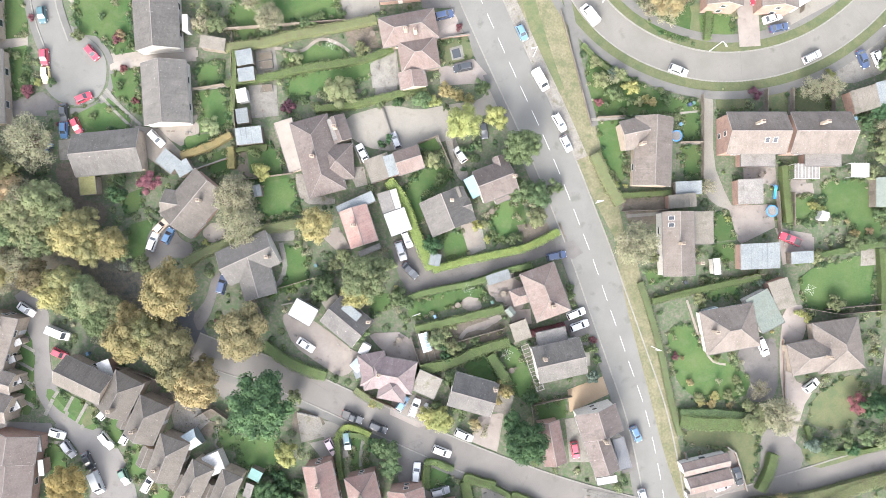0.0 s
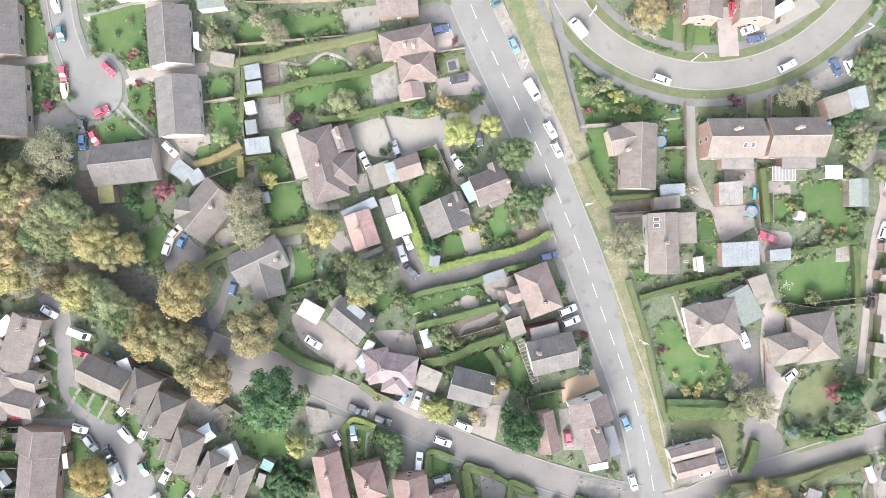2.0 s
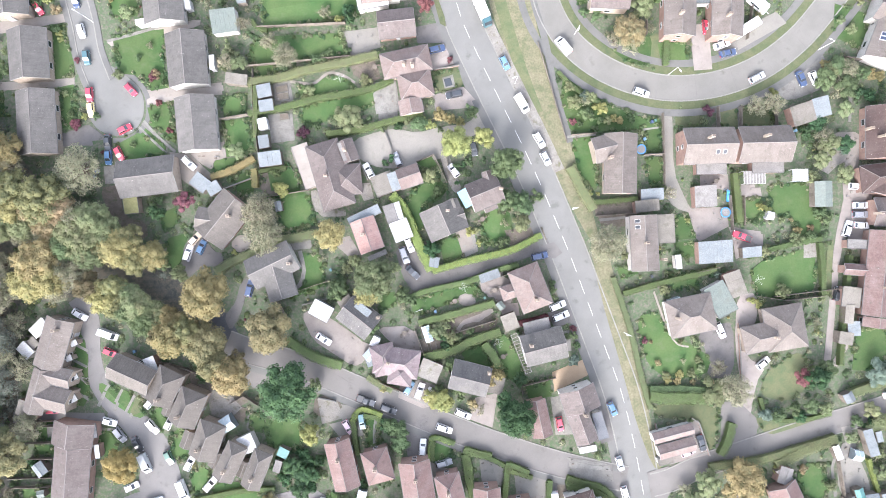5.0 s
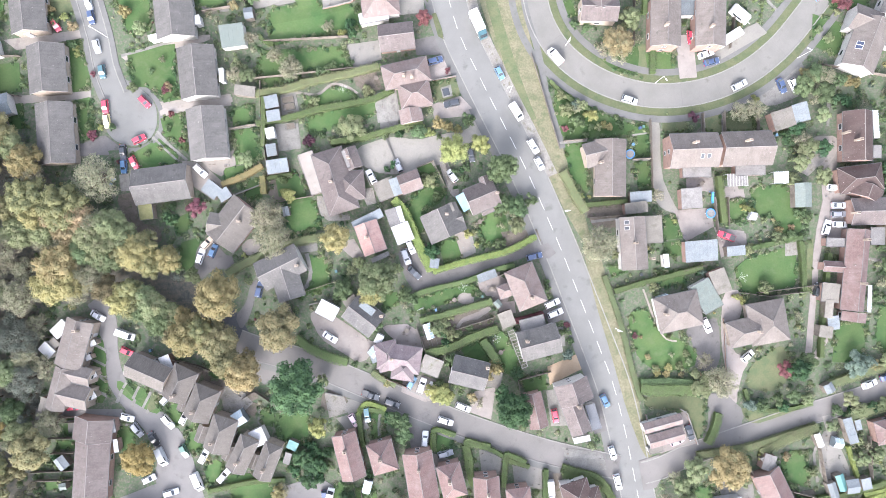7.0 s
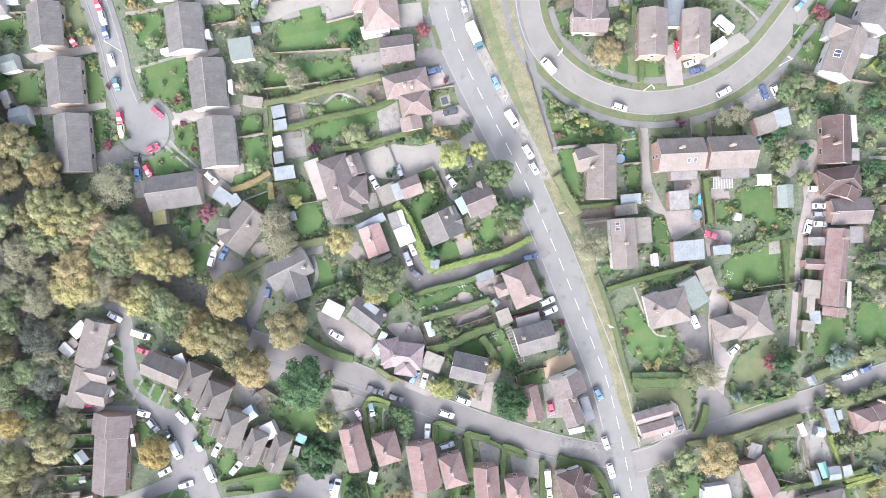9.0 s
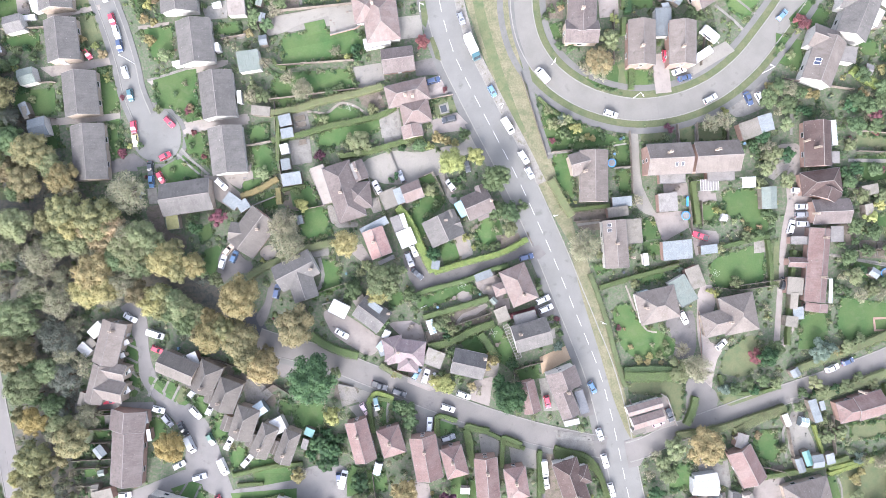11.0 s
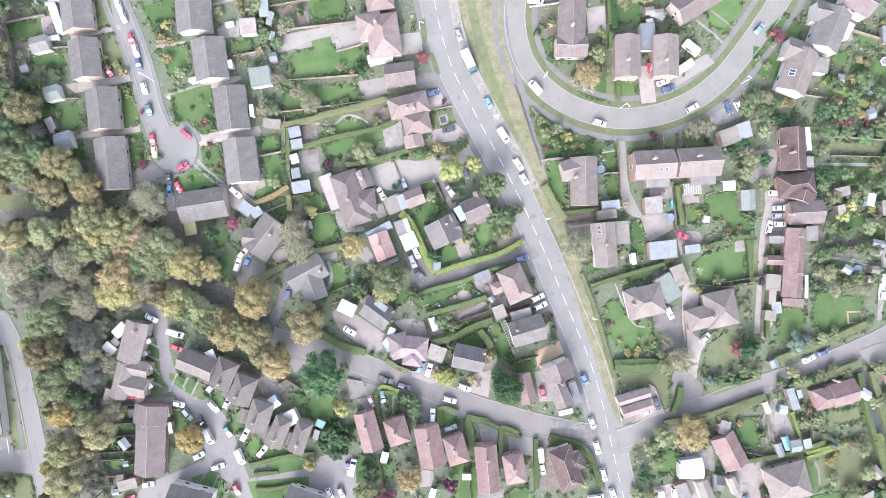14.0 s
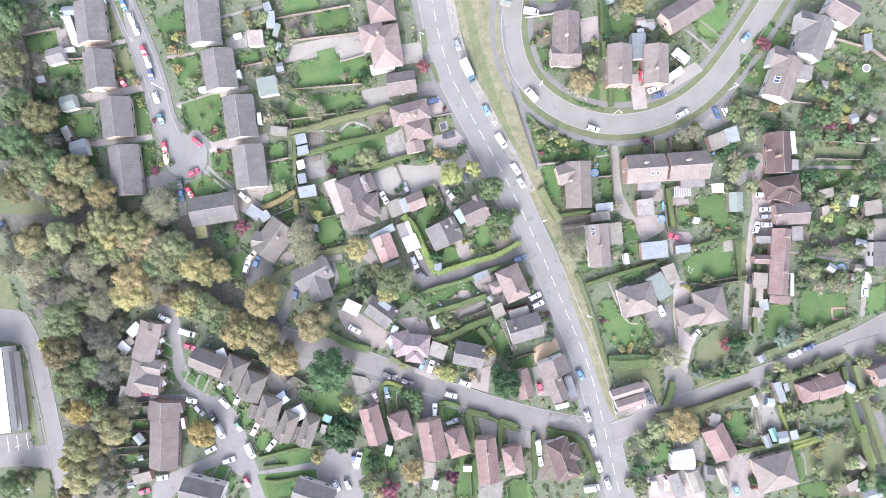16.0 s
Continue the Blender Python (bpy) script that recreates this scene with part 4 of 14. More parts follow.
def greenhouse(label, x, y, turn, L, W, H=1.7, frame_mat="galvanised", name="greenhouse"):
    """Glass on slim bars, or a conservatory roof on white bars."""
    ob = thing(name, pose(x, y, 0, 0, 0, turn), label, name)
    a, b, top = L / 2, W / 2, H + W * 0.28
    c, s = math.cos(radians(turn)), math.sin(radians(turn))
    claim([(x + c * p - s * q, y + s * p + c * q) for p, q in ((-a, -b), (a, -b), (a, b), (-a, b))])
    bm = bmesh.new()
    box(bm, -a, a, -b, b, 0.0, 0.3)
    part("base", bm, M["slab"], ob)
    n = max(2, int(L / 0.75))
    for k in range(n + 1):
        px = -a + k * L / n
        bm = bmesh.new()
        for sy in (-1, 1):
            tube(bm, (px, sy * b, 0.3), (px, sy * b, H), 0.035, 0.035, 4)
            tube(bm, (px, sy * b, H), (px, 0, top), 0.035, 0.035, 4)
        part("bar", bm, M[frame_mat], ob)
    bm = bmesh.new()
    tube(bm, (-a, 0, top), (a, 0, top), 0.05, 0.05, 4)
    part("ridge_bar", bm, M[frame_mat], ob)
    for sy in (-1, 1):
        bm = bmesh.new()
        quad_plate(bm, [(-a, sy * b, H), (a, sy * b, H), (a, 0, top - 0.01), (-a, 0, top - 0.01)], 0.006)
        ob2 = part("roof_glass", bm, M["pale_glass"], ob)
        bm = bmesh.new()
        quad_plate(bm, [(-a, sy * b, 0.3), (a, sy * b, 0.3), (a, sy * b, H), (-a, sy * b, H)], 0.006)
        part("side_glass", bm, M["pale_glass"], ob)
        bm = bmesh.new()
        ex = sy * (a - 0.01)
        v = [bm.verts.new(q) for q in ((ex, -b, 0.3), (ex, b, 0.3), (ex, b, H), (ex, 0, top - 0.02), (ex, -b, H))]
        bm.faces.new(v if sy > 0 else v[::-1])
        bmesh.ops.solidify(bm, geom=bm.faces[:], thickness=0.008)
        part("end_glass", bm, M["pale_glass"], ob)
    return ob


def fence(label, flat, height=1.7, mat="timber"):
    """Panel fence: each panel has a capping rail and its post."""
    pts = [Vector((*p, 0)) for p in pair(flat)]
    ob = thing("fence", pose(*pts[0]), label, "fence")
    key = ("fence", height, mat)
    if key not in garage:
        bm = bmesh.new()
        box(bm, -0.05, 0.05, -0.05, 0.05, 0, height + 0.1)
        bm2 = bmesh.new()
        box(bm2, 0.05, 1.78, -0.02, 0.02, 0.05, height - 0.04)
        box(bm2, 0.05, 1.78, -0.045, 0.045, height - 0.04, height)
        box(bm2, -0.05, 0.05, -0.05, 0.05, 0, height + 0.1)
        garage[key] = mesh_of(bm, "post", M[mat]), mesh_of(bm2, "panel", M[mat])
    post, panel = garage[key]
    for a, b in zip(pts, pts[1:]):
        d = b - a
        n = max(1, round(d.length / 2.3))
        turn = math.degrees(math.atan2(d.y, d.x))
        for k in range(n + 1):
            q = a + d * (k / n) - pts[0]
            if k == n and b is pts[-1]:
                part("post", post, None, ob, m=pose(q.x, q.y, 0, 0, 0, turn))
            if k < n:
                part("panel", panel, None, ob, m=pose(q.x, q.y, 0, 0, 0, turn) @ Matrix.Diagonal((d.length / n / 1.83, 1, 1, 1)))
    return ob


def low_wall(label, flat, height=0.7, mat="brick", width=0.22):
    line = [Vector((*p, 0)) for p in pair(flat)]
    bm = bmesh.new()
    band(bm, line, -width / 2, width / 2, -0.05, height)
    ob = thing("garden_wall", pose(0, 0, 0), label, "wall")
    part("masonry", bm, M[mat], ob)
    bm = bmesh.new()
    band(bm, line, -width / 2 - 0.03, width / 2 + 0.03, height + 0.002, height + 0.07)
    part("coping", bm, M["slab"], ob)
    return ob


def street_lamp(x, y, turn, H=6.2):
    if "lamp" not in garage:
        ob = thing("street_lamp", pose(0, 0, 0), "pale galvanised street lamp with a bent arm", "street lamp", "street lamps")
        bm = bmesh.new()
        tube(bm, (0, 0, 0), (0, 0, 1.2), 0.09, 0.08, 8)
        tube(bm, (0, 0, 1.2), (0, 0, H), 0.06, 0.05, 8)
        part("pole", bm, M["pole"], ob)
        bm = bmesh.new()
        tube(bm, (0, 0, H - 0.05), (0.9, 0, H + 0.2), 0.045, 0.035, 6)
        part("arm", bm, M["pole"], ob)
        bm = bmesh.new()
        loft(bm, [(0.7, 0.07, 0.04, H + 0.12, H + 0.24), (0.9, 0.12, 0.08, H + 0.1, H + 0.28), (1.25, 0.1, 0.06, H + 0.12, H + 0.28), (1.4, 0.05, 0.03, H + 0.16, H + 0.25)])
        part("lantern", bm, M["pole"], ob)
        garage["lamp"] = ob
        ob.matrix_basis = pose(x, y, 0, 0, 0, turn)
        return ob
    return copy_thing(garage["lamp"], pose(x, y, 0, 0, 0, turn))


def rotary_dryer(x, y, turn):
    ob = thing("rotary_dryer", pose(x, y, 0.06, 0, 0, turn), "open rotary washing line on a lawn", "washing line")
    bm = bmesh.new()
    tube(bm, (0, 0, 0), (0, 0, 1.9), 0.03, 0.03)
    part("pole", bm, M["white"], ob)
    for k in range(4):
        bm = bmesh.new()
        a = k * math.pi / 2
        tube(bm, (0, 0, 1.4), (1.3 * math.cos(a), 1.3 * math.sin(a), 1.85), 0.014, 0.014, 4)
        part("arm", bm, M["pole"], ob)
    for k in (0.5, 0.8, 1.0):
        bm = bmesh.new()
        q = [(1.3 * k * math.cos(a), 1.3 * k * math.sin(a), 1.4 + 0.45 * k) for a in (0, math.pi / 2, math.pi, 1.5 * math.pi)]
        for a, b in zip(q, q[1:] + q[:1]):
            tube(bm, a, b, 0.005, 0.005, 3)
        part("line", bm, M["pole"], ob)
    return ob


def trampoline(label, x, y, r=1.5, rim="bright_blue"):
    ob = thing("trampoline", pose(x, y, 0.06), label, "trampoline")
    claim([(x + r * math.cos(k), y + r * math.sin(k)) for k in (0.5, 1.5, 2.5, 3.5, 4.5, 5.5)])
    bm = bmesh.new()
    tube(bm, (0, 0, 0.74), (0, 0, 0.78), r * 0.8, r * 0.8, 28)
    part("mat", bm, M["felt_dark"], ob)
    bm = bmesh.new()
    ring = [[(q * math.cos(i * math.tau / 28), q * math.sin(i * math.tau / 28), z) for q, z in ((r * 0.8, 0.79), (r, 0.77), (r, 0.7), (r * 0.8, 0.72))] for i in range(28)]
    vs = [[bm.verts.new(p) for p in row] for row in ring]
    for a, b in zip(vs, vs[1:] + vs[:1]):
        for k in range(4):
            bm.faces.new((a[k], b[k], b[(k + 1) % 4], a[(k + 1) % 4]))
    bmesh.ops.recalc_face_normals(bm, faces=bm.faces)
    part("rim_pad", bm, PAINT[rim], ob)
    for k in range(6):
        bm = bmesh.new()
        a = k * math.tau / 6
        tube(bm, (r * 0.95 * math.cos(a), r * 0.95 * math.sin(a), 0), (r * 0.95 * math.cos(a), r * 0.95 * math.sin(a), 0.7), 0.03, 0.03, 5)
        part("leg", bm, M["galvanised"], ob)
    return ob


def garden_table(x, y, r=0.6, mat="timber", label="round garden table with chairs on a patio"):
    ob = thing("garden_table", pose(x, y, 0.08), label, "table")
    bm = bmesh.new()
    tube(bm, (0, 0, 0.68), (0, 0, 0.73), r, r, 16)
    part("tabletop", bm, M[mat], ob)
    for k in range(4):
        a = k * math.tau / 4 + 0.4
        bm = bmesh.new()
        tube(bm, (r * 0.7 * math.cos(a), r * 0.7 * math.sin(a), 0), (r * 0.7 * math.cos(a), r * 0.7 * math.sin(a), 0.68), 0.03, 0.03, 5)
        part("leg", bm, M[mat], ob)
    return ob


def garden_chair(x, y, turn, mat="timber"):
    if ("chair", mat) not in garage:
        ob = thing("garden_chair", pose(0, 0, 0), "garden chair on a patio", "chair", "garden chairs")
        bm = bmesh.new()
        box(bm, -0.24, 0.24, -0.24, 0.24, 0.4, 0.45)
        part("seat", bm, M[mat], ob)
        bm = bmesh.new()
        box(bm, -0.24, -0.2, -0.24, 0.24, 0.45, 0.9)
        part("backrest", bm, M[mat], ob)
        for sx in (-0.2, 0.2):
            for sy in (-0.2, 0.2):
                bm = bmesh.new()
                box(bm, sx - 0.02, sx + 0.02, sy - 0.02, sy + 0.02, 0, 0.4)
                part("leg", bm, M[mat], ob)
        garage[("chair", mat)] = ob
        ob.matrix_basis = pose(x, y, 0.08, 0, 0, turn)
        return ob
    return copy_thing(garage[("chair", mat)], pose(x, y, 0.08, 0, 0, turn))


def bin_of(colour, x, y, turn):
    key = ("bin", colour)
    if key not in garage:
        ob = thing("wheelie_bin", pose(0, 0, 0), f"{colour.replace('_', ' ')} plastic wheelie bin beside a house", "bin", "wheelie bins")
        bm = bmesh.new()
        v = box(bm, -0.27, 0.27, -0.32, 0.32, 0.06, 0.98)
        for q in v[:4]:
            q.co.x *= 0.8
            q.co.y *= 0.8
        part("body", bm, PAINT[colour], ob)
        bm = bmesh.new()
        box(bm, -0.29, 0.29, -0.34, 0.36, 0.985, 1.05)
        part("lid", bm, PAINT[colour], ob)
        for s in (-0.25, 0.25):
            part("wheel", garage["wheel"], None, ob, m=pose(s, 0.26, 0.1, 0, 0, 90) @ Matrix.Scale(0.32, 4))
        garage[key] = ob
        ob.matrix_basis = pose(x, y, 0.07, 0, 0, turn)
        return ob
    return copy_thing(garage[key], pose(x, y, 0.07, 0, 0, turn))


def pergola(label, x, y, turn, L, W, n, sheet="pale_glass", mat="white", H=2.3):
    """A canopy of bars on posts against a house."""
    ob = thing("pergola", pose(x, y, 0, 0, 0, turn), label, "pergola")
    for sx in (-1, 1):
        for sy in (-1, 1):
            bm = bmesh.new()
            box(bm, sx * (L / 2 - 0.1) - 0.05, sx * (L / 2 - 0.1) + 0.05, sy * (W / 2 - 0.1) - 0.05, sy * (W / 2 - 0.1) + 0.05, 0, H)
            part("post", bm, M[mat], ob)
    for sy in (-1, 1):
        bm = bmesh.new()
        box(bm, -L / 2, L / 2, sy * (W / 2 - 0.1) - 0.05, sy * (W / 2 - 0.1) + 0.05, H, H + 0.12)
        part("beam", bm, M[mat], ob)
    bm = bmesh.new()
    box(bm, -0.05, 0.05, -W / 2, W / 2, H + 0.122, H + 0.2)
    me = mesh_of(bm, "slat", M[mat])
    for k in range(n):
        part("slat", me, None, ob, m=pose(-L / 2 + 0.1 + (L - 0.2) * k / (n - 1), 0, 0))
    if sheet:
        bm = bmesh.new()
        box(bm, -L / 2 + 0.1, L / 2 - 0.1, -W / 2 + 0.1, W / 2 - 0.1, H + 0.14, H + 0.16)
        part("canopy_sheet", bm, M[sheet], ob)
    return ob


def raised_bed(x, y, turn, L, W):
    ob = thing("raised_bed", pose(x, y, 0.06, 0, 0, turn), "timber-edged raised vegetable bed with brown soil", "raised bed", "raised beds")
    claim([(x - 1, y - 1), (x + 1, y - 1), (x + 1, y + 1), (x - 1, y + 1)])
    for a in ((-L / 2, L / 2, -W / 2, -W / 2 + 0.07), (-L / 2, L / 2, W / 2 - 0.07, W / 2), (-L / 2, -L / 2 + 0.07, -W / 2 + 0.07, W / 2 - 0.07), (L / 2 - 0.07, L / 2, -W / 2 + 0.07, W / 2 - 0.07)):
        bm = bmesh.new()
        box(bm, *a, 0, 0.32)
        part("board", bm, M["slab"], ob)
    bm = bmesh.new()
    box(bm, -L / 2 + 0.07, L / 2 - 0.07, -W / 2 + 0.07, W / 2 - 0.07, 0, 0.26)
    part("soil", bm, M["soil"], ob)
    return ob


def pond(label, x, y, turn, L, W):
    ob = thing("pond", pose(x, y, 0.12, 0, 0, turn), label, "pond")
    for a in ((-L / 2 - 0.3, L / 2 + 0.3, -W / 2 - 0.3, -W / 2), (-L / 2 - 0.3, L / 2 + 0.3, W / 2, W / 2 + 0.3), (-L / 2 - 0.3, -L / 2, -W / 2, W / 2), (L / 2, L / 2 + 0.3, -W / 2, W / 2)):
        bm = bmesh.new()
        box(bm, *a, 0, 0.09)
        part("edging", bm, M["slab"], ob)
    bm = bmesh.new()
    box(bm, -L / 2, L / 2, -W / 2, W / 2, 0, 0.03)
    part("water", bm, M["dark_glass"], ob, "dark still water")
    return ob


def washing_post(x, y, turn):
    ob = thing("washing_post", pose(x, y, 0.06, 0, 0, turn), "white T-shaped washing post on a lawn", "washing line")
    bm = bmesh.new()
    tube(bm, (0, 0, 0), (0, 0, 2.2), 0.05, 0.05)
    part("pole", bm, M["white"], ob)
    bm = bmesh.new()
    box(bm, -0.9, 0.9, -0.05, 0.05, 2.2, 2.28)
    part("crossbar", bm, M["white"], ob)
    return ob


def slide(x, y, turn):
    ob = thing("garden_slide", pose(x, y, 0.06, 0, 0, turn), "bright blue plastic slide on a lawn", "slide")
    bm = bmesh.new()
    line = [(0.0, 1.3), (0.5, 1.25), (1.4, 0.7), (2.2, 0.3), (2.7, 0.22)]
    for (x1, z1), (x2, z2) in zip(line, line[1:]):
        for y0, y1, h in ((-0.25, 0.25, 0.04), (-0.31, -0.25, 0.16), (0.25, 0.31, 0.16)):
            v = [bm.verts.new(q) for q in ((x1, y0, z1), (x2, y0, z2), (x2, y1, z2), (x1, y1, z1), (x1, y0, z1 + h), (x2, y0, z2 + h), (x2, y1, z2 + h), (x1, y1, z1 + h))]
            for f in ((3, 2, 1, 0), (4, 5, 6, 7), (0, 1, 5, 4), (1, 2, 6, 5), (2, 3, 7, 6), (3, 0, 4, 7)):
                bm.faces.new([v[i] for i in f])
    part("chute", bm, PAINT["bright_blue"], ob)
    for s in (-0.25, 0.25):
        bm = bmesh.new()
        tube(bm, (-0.5, s, 0), (0.0, s, 1.35), 0.03, 0.03, 5)
        part("ladder_rail", bm, PAINT["bright_blue"], ob)
    return ob


M["pale_glass"] = plain("polycarbonate_sheet", (0.24, 0.29, 0.31), 0.25, 0.0, 0.3)
M["pole"] = plain("pale_grey_lamp_paint", (0.5, 0.5, 0.49), 0.5)

# ---- the ground ----
bm = bmesh.new()
v = [bm.verts.new((x * 2400, y * 2400, 0)) for x, y in ((-1, -1), (1, -1), (1, 1), (-1, 1))]
bm.faces.new(v)
tagged(new("ground", mesh_of(bm, "ground", M["ground"])), "grass and garden soil under the whole village", "ground", kind="structure")

# ---- roads, lanes and verges ----
road("road", "road", "long grey asphalt main road with white dashes", [-2.13, 96.56, 1.05, 85.85, 2.31, 78.05, 3.91, 67.25, 6.72, 56.18, 11.01, 46.07, 15.5, 36.29, 20, 26.68, 24.31, 16.9, 27.96, 7.68, 31.45, -1.36, 35.04, -11.64, 38.94, -22.66, 42.82, -34.04, 45.46, -45.53, 47.53, -57.69, 49.32, -68.79, 51.3, -79.55, 54.55, -95.72], 8.2, 0.03, kerbs=(1, 1), walks=(1.8, 0), dashes=(3.5, 1.9))

road("crescent_road", "concrete_road", "curving pale concrete residential road with kerbs", [28.54, 89.4, 27.17, 78.96, 25.99, 68.5, 27.95, 57.84, 33.56, 49.05, 42.83, 42.31, 54.94, 38.56, 67.32, 39.01, 78.14, 42.73, 87.36, 49.19, 94.93, 57.51, 101.63, 66.06, 107.41, 73.97, 114.21, 84.09], 5.8, 0.04, joints=9.0, walks=(1.7, 1.7), gap=1.9)
strip("verge", "lawn_dry", "narrow mown grass verge beside the curving road", [28.5, 89.4, 27.2, 79, 26, 68.5, 27.9, 57.8, 33.6, 49, 42.8, 42.3, 54.9, 38.6, 67.3, 39, 78.1, 42.7, 87.4, 49.2, 94.9, 57.5, 101.6, 66.1, 107.4, 74, 114.2, 84.1], -5.1, -3.2, 0.09)
strip("verge", "lawn_dry", "narrow mown grass verge beside the curving road", [28.5, 89.4, 27.2, 79, 26, 68.5, 27.9, 57.8, 33.6, 49, 42.8, 42.3, 54.9, 38.6, 67.3, 39, 78.1, 42.7, 87.4, 49.2, 94.9, 57.5, 101.6, 66.1, 107.4, 74, 114.2, 84.1], 3.2, 5.1, 0.094)
road("cul_de_sac", "road", "grey residential cul-de-sac road", [-97.55, 98.97, -95.17, 90.07, -92.08, 81.13, -87.83, 68.6, -85.04, 57.9, -83.64, 49.92, -81.13, 42.74], 4.8, 0.05, walks=(1.3, 1.3))
patch("turning_circle", "road", 0.056, "round asphalt turning circle of the cul-de-sac", -84.6, 46.4, -84.1, 34.5, -81.4, 31.2, -76.7, 29.8, -73.1, 30.9, -70.8, 34.3, -70.5, 39, -71.9, 42.1, -75.3, 45, -78.9, 47.6, soft=2)
strip("pavement", "pavement", "curved asphalt pavement round the turning circle", [-77.4, 46.2, -73.5, 43.8, -71, 41.1, -70, 37.9, -70.2, 34.3, -71.9, 31.6, -75.2, 29.5, -78.2, 29.5], -0.1, 1.1, 0.11)
# the shade under the trees is carried by this lane's darker surface colour
road("wooded_lane", "lane_wood", "leaf-strewn asphalt lane with tree shade in its dark colour", [-146.43, 23.17, -130.4, 20.4, -122, 20.4, -113.7, 18.2, -106.4, 14.1, -92.6, 5.7, -81.2, -0.7, -74.6, -4.1, -68, -6.7, -61.5, -9.8, -54.9, -13.5, -50.19, -21.34], 4.8, 0.043, kerbs=(0, 0), walks=(0, 0))
road("lane", "lane", "grey asphalt lane between the gardens", [-51.9, -20.53, -45.89, -22.85, -33.8, -26.63, -20.09, -32.63, -6.38, -38.82, 7.36, -44.65, 22.9, -50.26, 35.05, -53.7, 43.77, -55.68], 5.8, 0.045, walks=(1.4, 0))
road("estate_road", "estate", "pale asphalt estate road", [-88.05, -8.69, -84.9, -14.18, -84.84, -21.23, -83.55, -28.36, -79.26, -35.34, -72.53, -40.01, -67.71, -47.03, -65.31, -56.01, -62.73, -65.02, -61.25, -74.84], 4.6, 0.06, kerbs=(0, 0))
patch("parking_area", "estate", 0.066, "pale asphalt parking area of the estate", -82, -37.3, -78.4, -35.8, -70.8, -40.1, -65.9, -46.3, -63.9, -56.1, -63.6, -65, -71.3, -60.9, -74.4, -55.4, -73.1, -48.4, -77, -41.1)
patch("parking_area", "estate", 0.072, "pale asphalt estate side road", -103.9, -35.9, -82, -36.8, -81.3, -39.4, -92.7, -38.7, -104.1, -38.7, soft=0)
patch("parking_area", "estate", 0.078, "pale asphalt estate side road", -94.3, -63, -83.5, -59.4, -72.7, -55.5, -62.9, -54.4, -62.6, -58.3, -71.2, -60, -81.1, -62.9, -89.4, -68.9, -89.6, -72.1, -94.9, -71.8)
patch("parking_area", "estate", 0.084, "pale asphalt yard behind the houses", -62.5, -62.4, -50.2, -61.4, -40.2, -56.8, -28.7, -56.6, -26.6, -65.6, -29.8, -74.2, -38.5, -72.8, -40.7, -65.6, -61.9, -65.1)
road("side_road", "lane", "grey asphalt side road with pale edges", [49.86, -57.31, 54.35, -56.19, 61.62, -53.12, 74.25, -49.16, 88.68, -44.78, 106.69, -39.75, 124.77, -33.84, 137.15, -28.44, 150.23, -23.09], 5.2, 0.05)
road("depot_road", "estate", "grey asphalt road past the depot", [-148.43, -6.22, -138.12, -9.35, -131.64, -12.05, -128.04, -21.09, -125.78, -34.45, -123.98, -46.9, -122.41, -57.59, -120.5, -73.61], 5, 0.052)
patch("yard", "estate", 0.07, "grey asphalt yard entrance", -151.4, -49.5, -130.3, -50, -124, -47.8, -122.9, -57.6, -134.2, -55.9, -151.8, -56, soft=0)
patch("verge", "verge", 0.1, "long strip of dry roadside grass", 4.5, 90.9, 22.1, 89.8, 22.9, 75.7, 23, 63.4, 25, 52.8, 27.7, 40.3, 32.1, 25.9, 36.5, 11.5, 38.6, 2.6, 40.8, -4.6, 36, 2.8, 30.4, 13.3, 23.7, 31.7, 18.6, 44.4, 14.2, 56.9, 9.9, 73)
patch("verge", "verge", 0.1, "hedge bank of dry grass along the main road", 36, 2.8, 40.2, 0.73, 44.4, -17.2, 48, -29.8, 49.9, -42.3, 52.7, -54, 50.1, -52.9, 46.4, -42, 42.9, -27.7, 38.6, -11.5)
strip("roadside_dirt", "dirt", "strip of trodden dirt and grit at the roadside", [1.05, 85.8, 2.3, 78, 3.9, 67.2, 6.7, 56.2, 11, 46.1, 15.5, 36.3, 20, 26.7, 24.3, 16.9], 4.4, 6.8, 0.125)
patch("road_mouth", "lane", 0.128, "asphalt mouth of a side road", 48.8, -54.2, 53.9, -52.8, 56.1, -56.1, 53, -61.2, 49.8, -61.7, soft=0)
patch("road_mouth", "lane", 0.128, "asphalt mouth of a lane", 38.3, -52.9, 43.1, -54.2, 44.7, -58.2, 41.8, -58.4, 38, -57.1, soft=0)
patch("road_mouth", "drive_dark", 0.128, "tarmac mouth of a lane", 24, 1.06, 27.6, 1.89, 29.6, -0.71, 27.7, -2, 23.8, -1.75, soft=0)
patch("road_mouth", "road", 0.1, "wide asphalt junction by the depot", -148.4, -5.9, -131, -7.3, -128.4, -10.7, -126.8, -23.8, -128.9, -23, -132.7, -17.1, -149.1, -16.4)
patch("verge", "lawn_dry", 0.1, "strip of rough grass beside the depot road", -131.3, -17.2, -129.6, -23.6, -127.4, -37.9, -126.1, -49.6, -129.3, -50.1, -130.6, -37.7, -132.2, -25.2, soft=0)
strip("footpath", "pavement", "narrow footpath beside the depot", [-130.7, -18.6, -129.4, -30.7, -127.8, -49.5], -0.6, 0.6, 0.128)
strip("footpath", "pavement", "narrow asphalt footpath across the grass", [22.9, 89.8, 23.1, 72.2, 23.8, 61.6, 26.6, 50.9, 28.8, 38.4, 32.1, 25.9], -0.8, 0.8, 0.12)
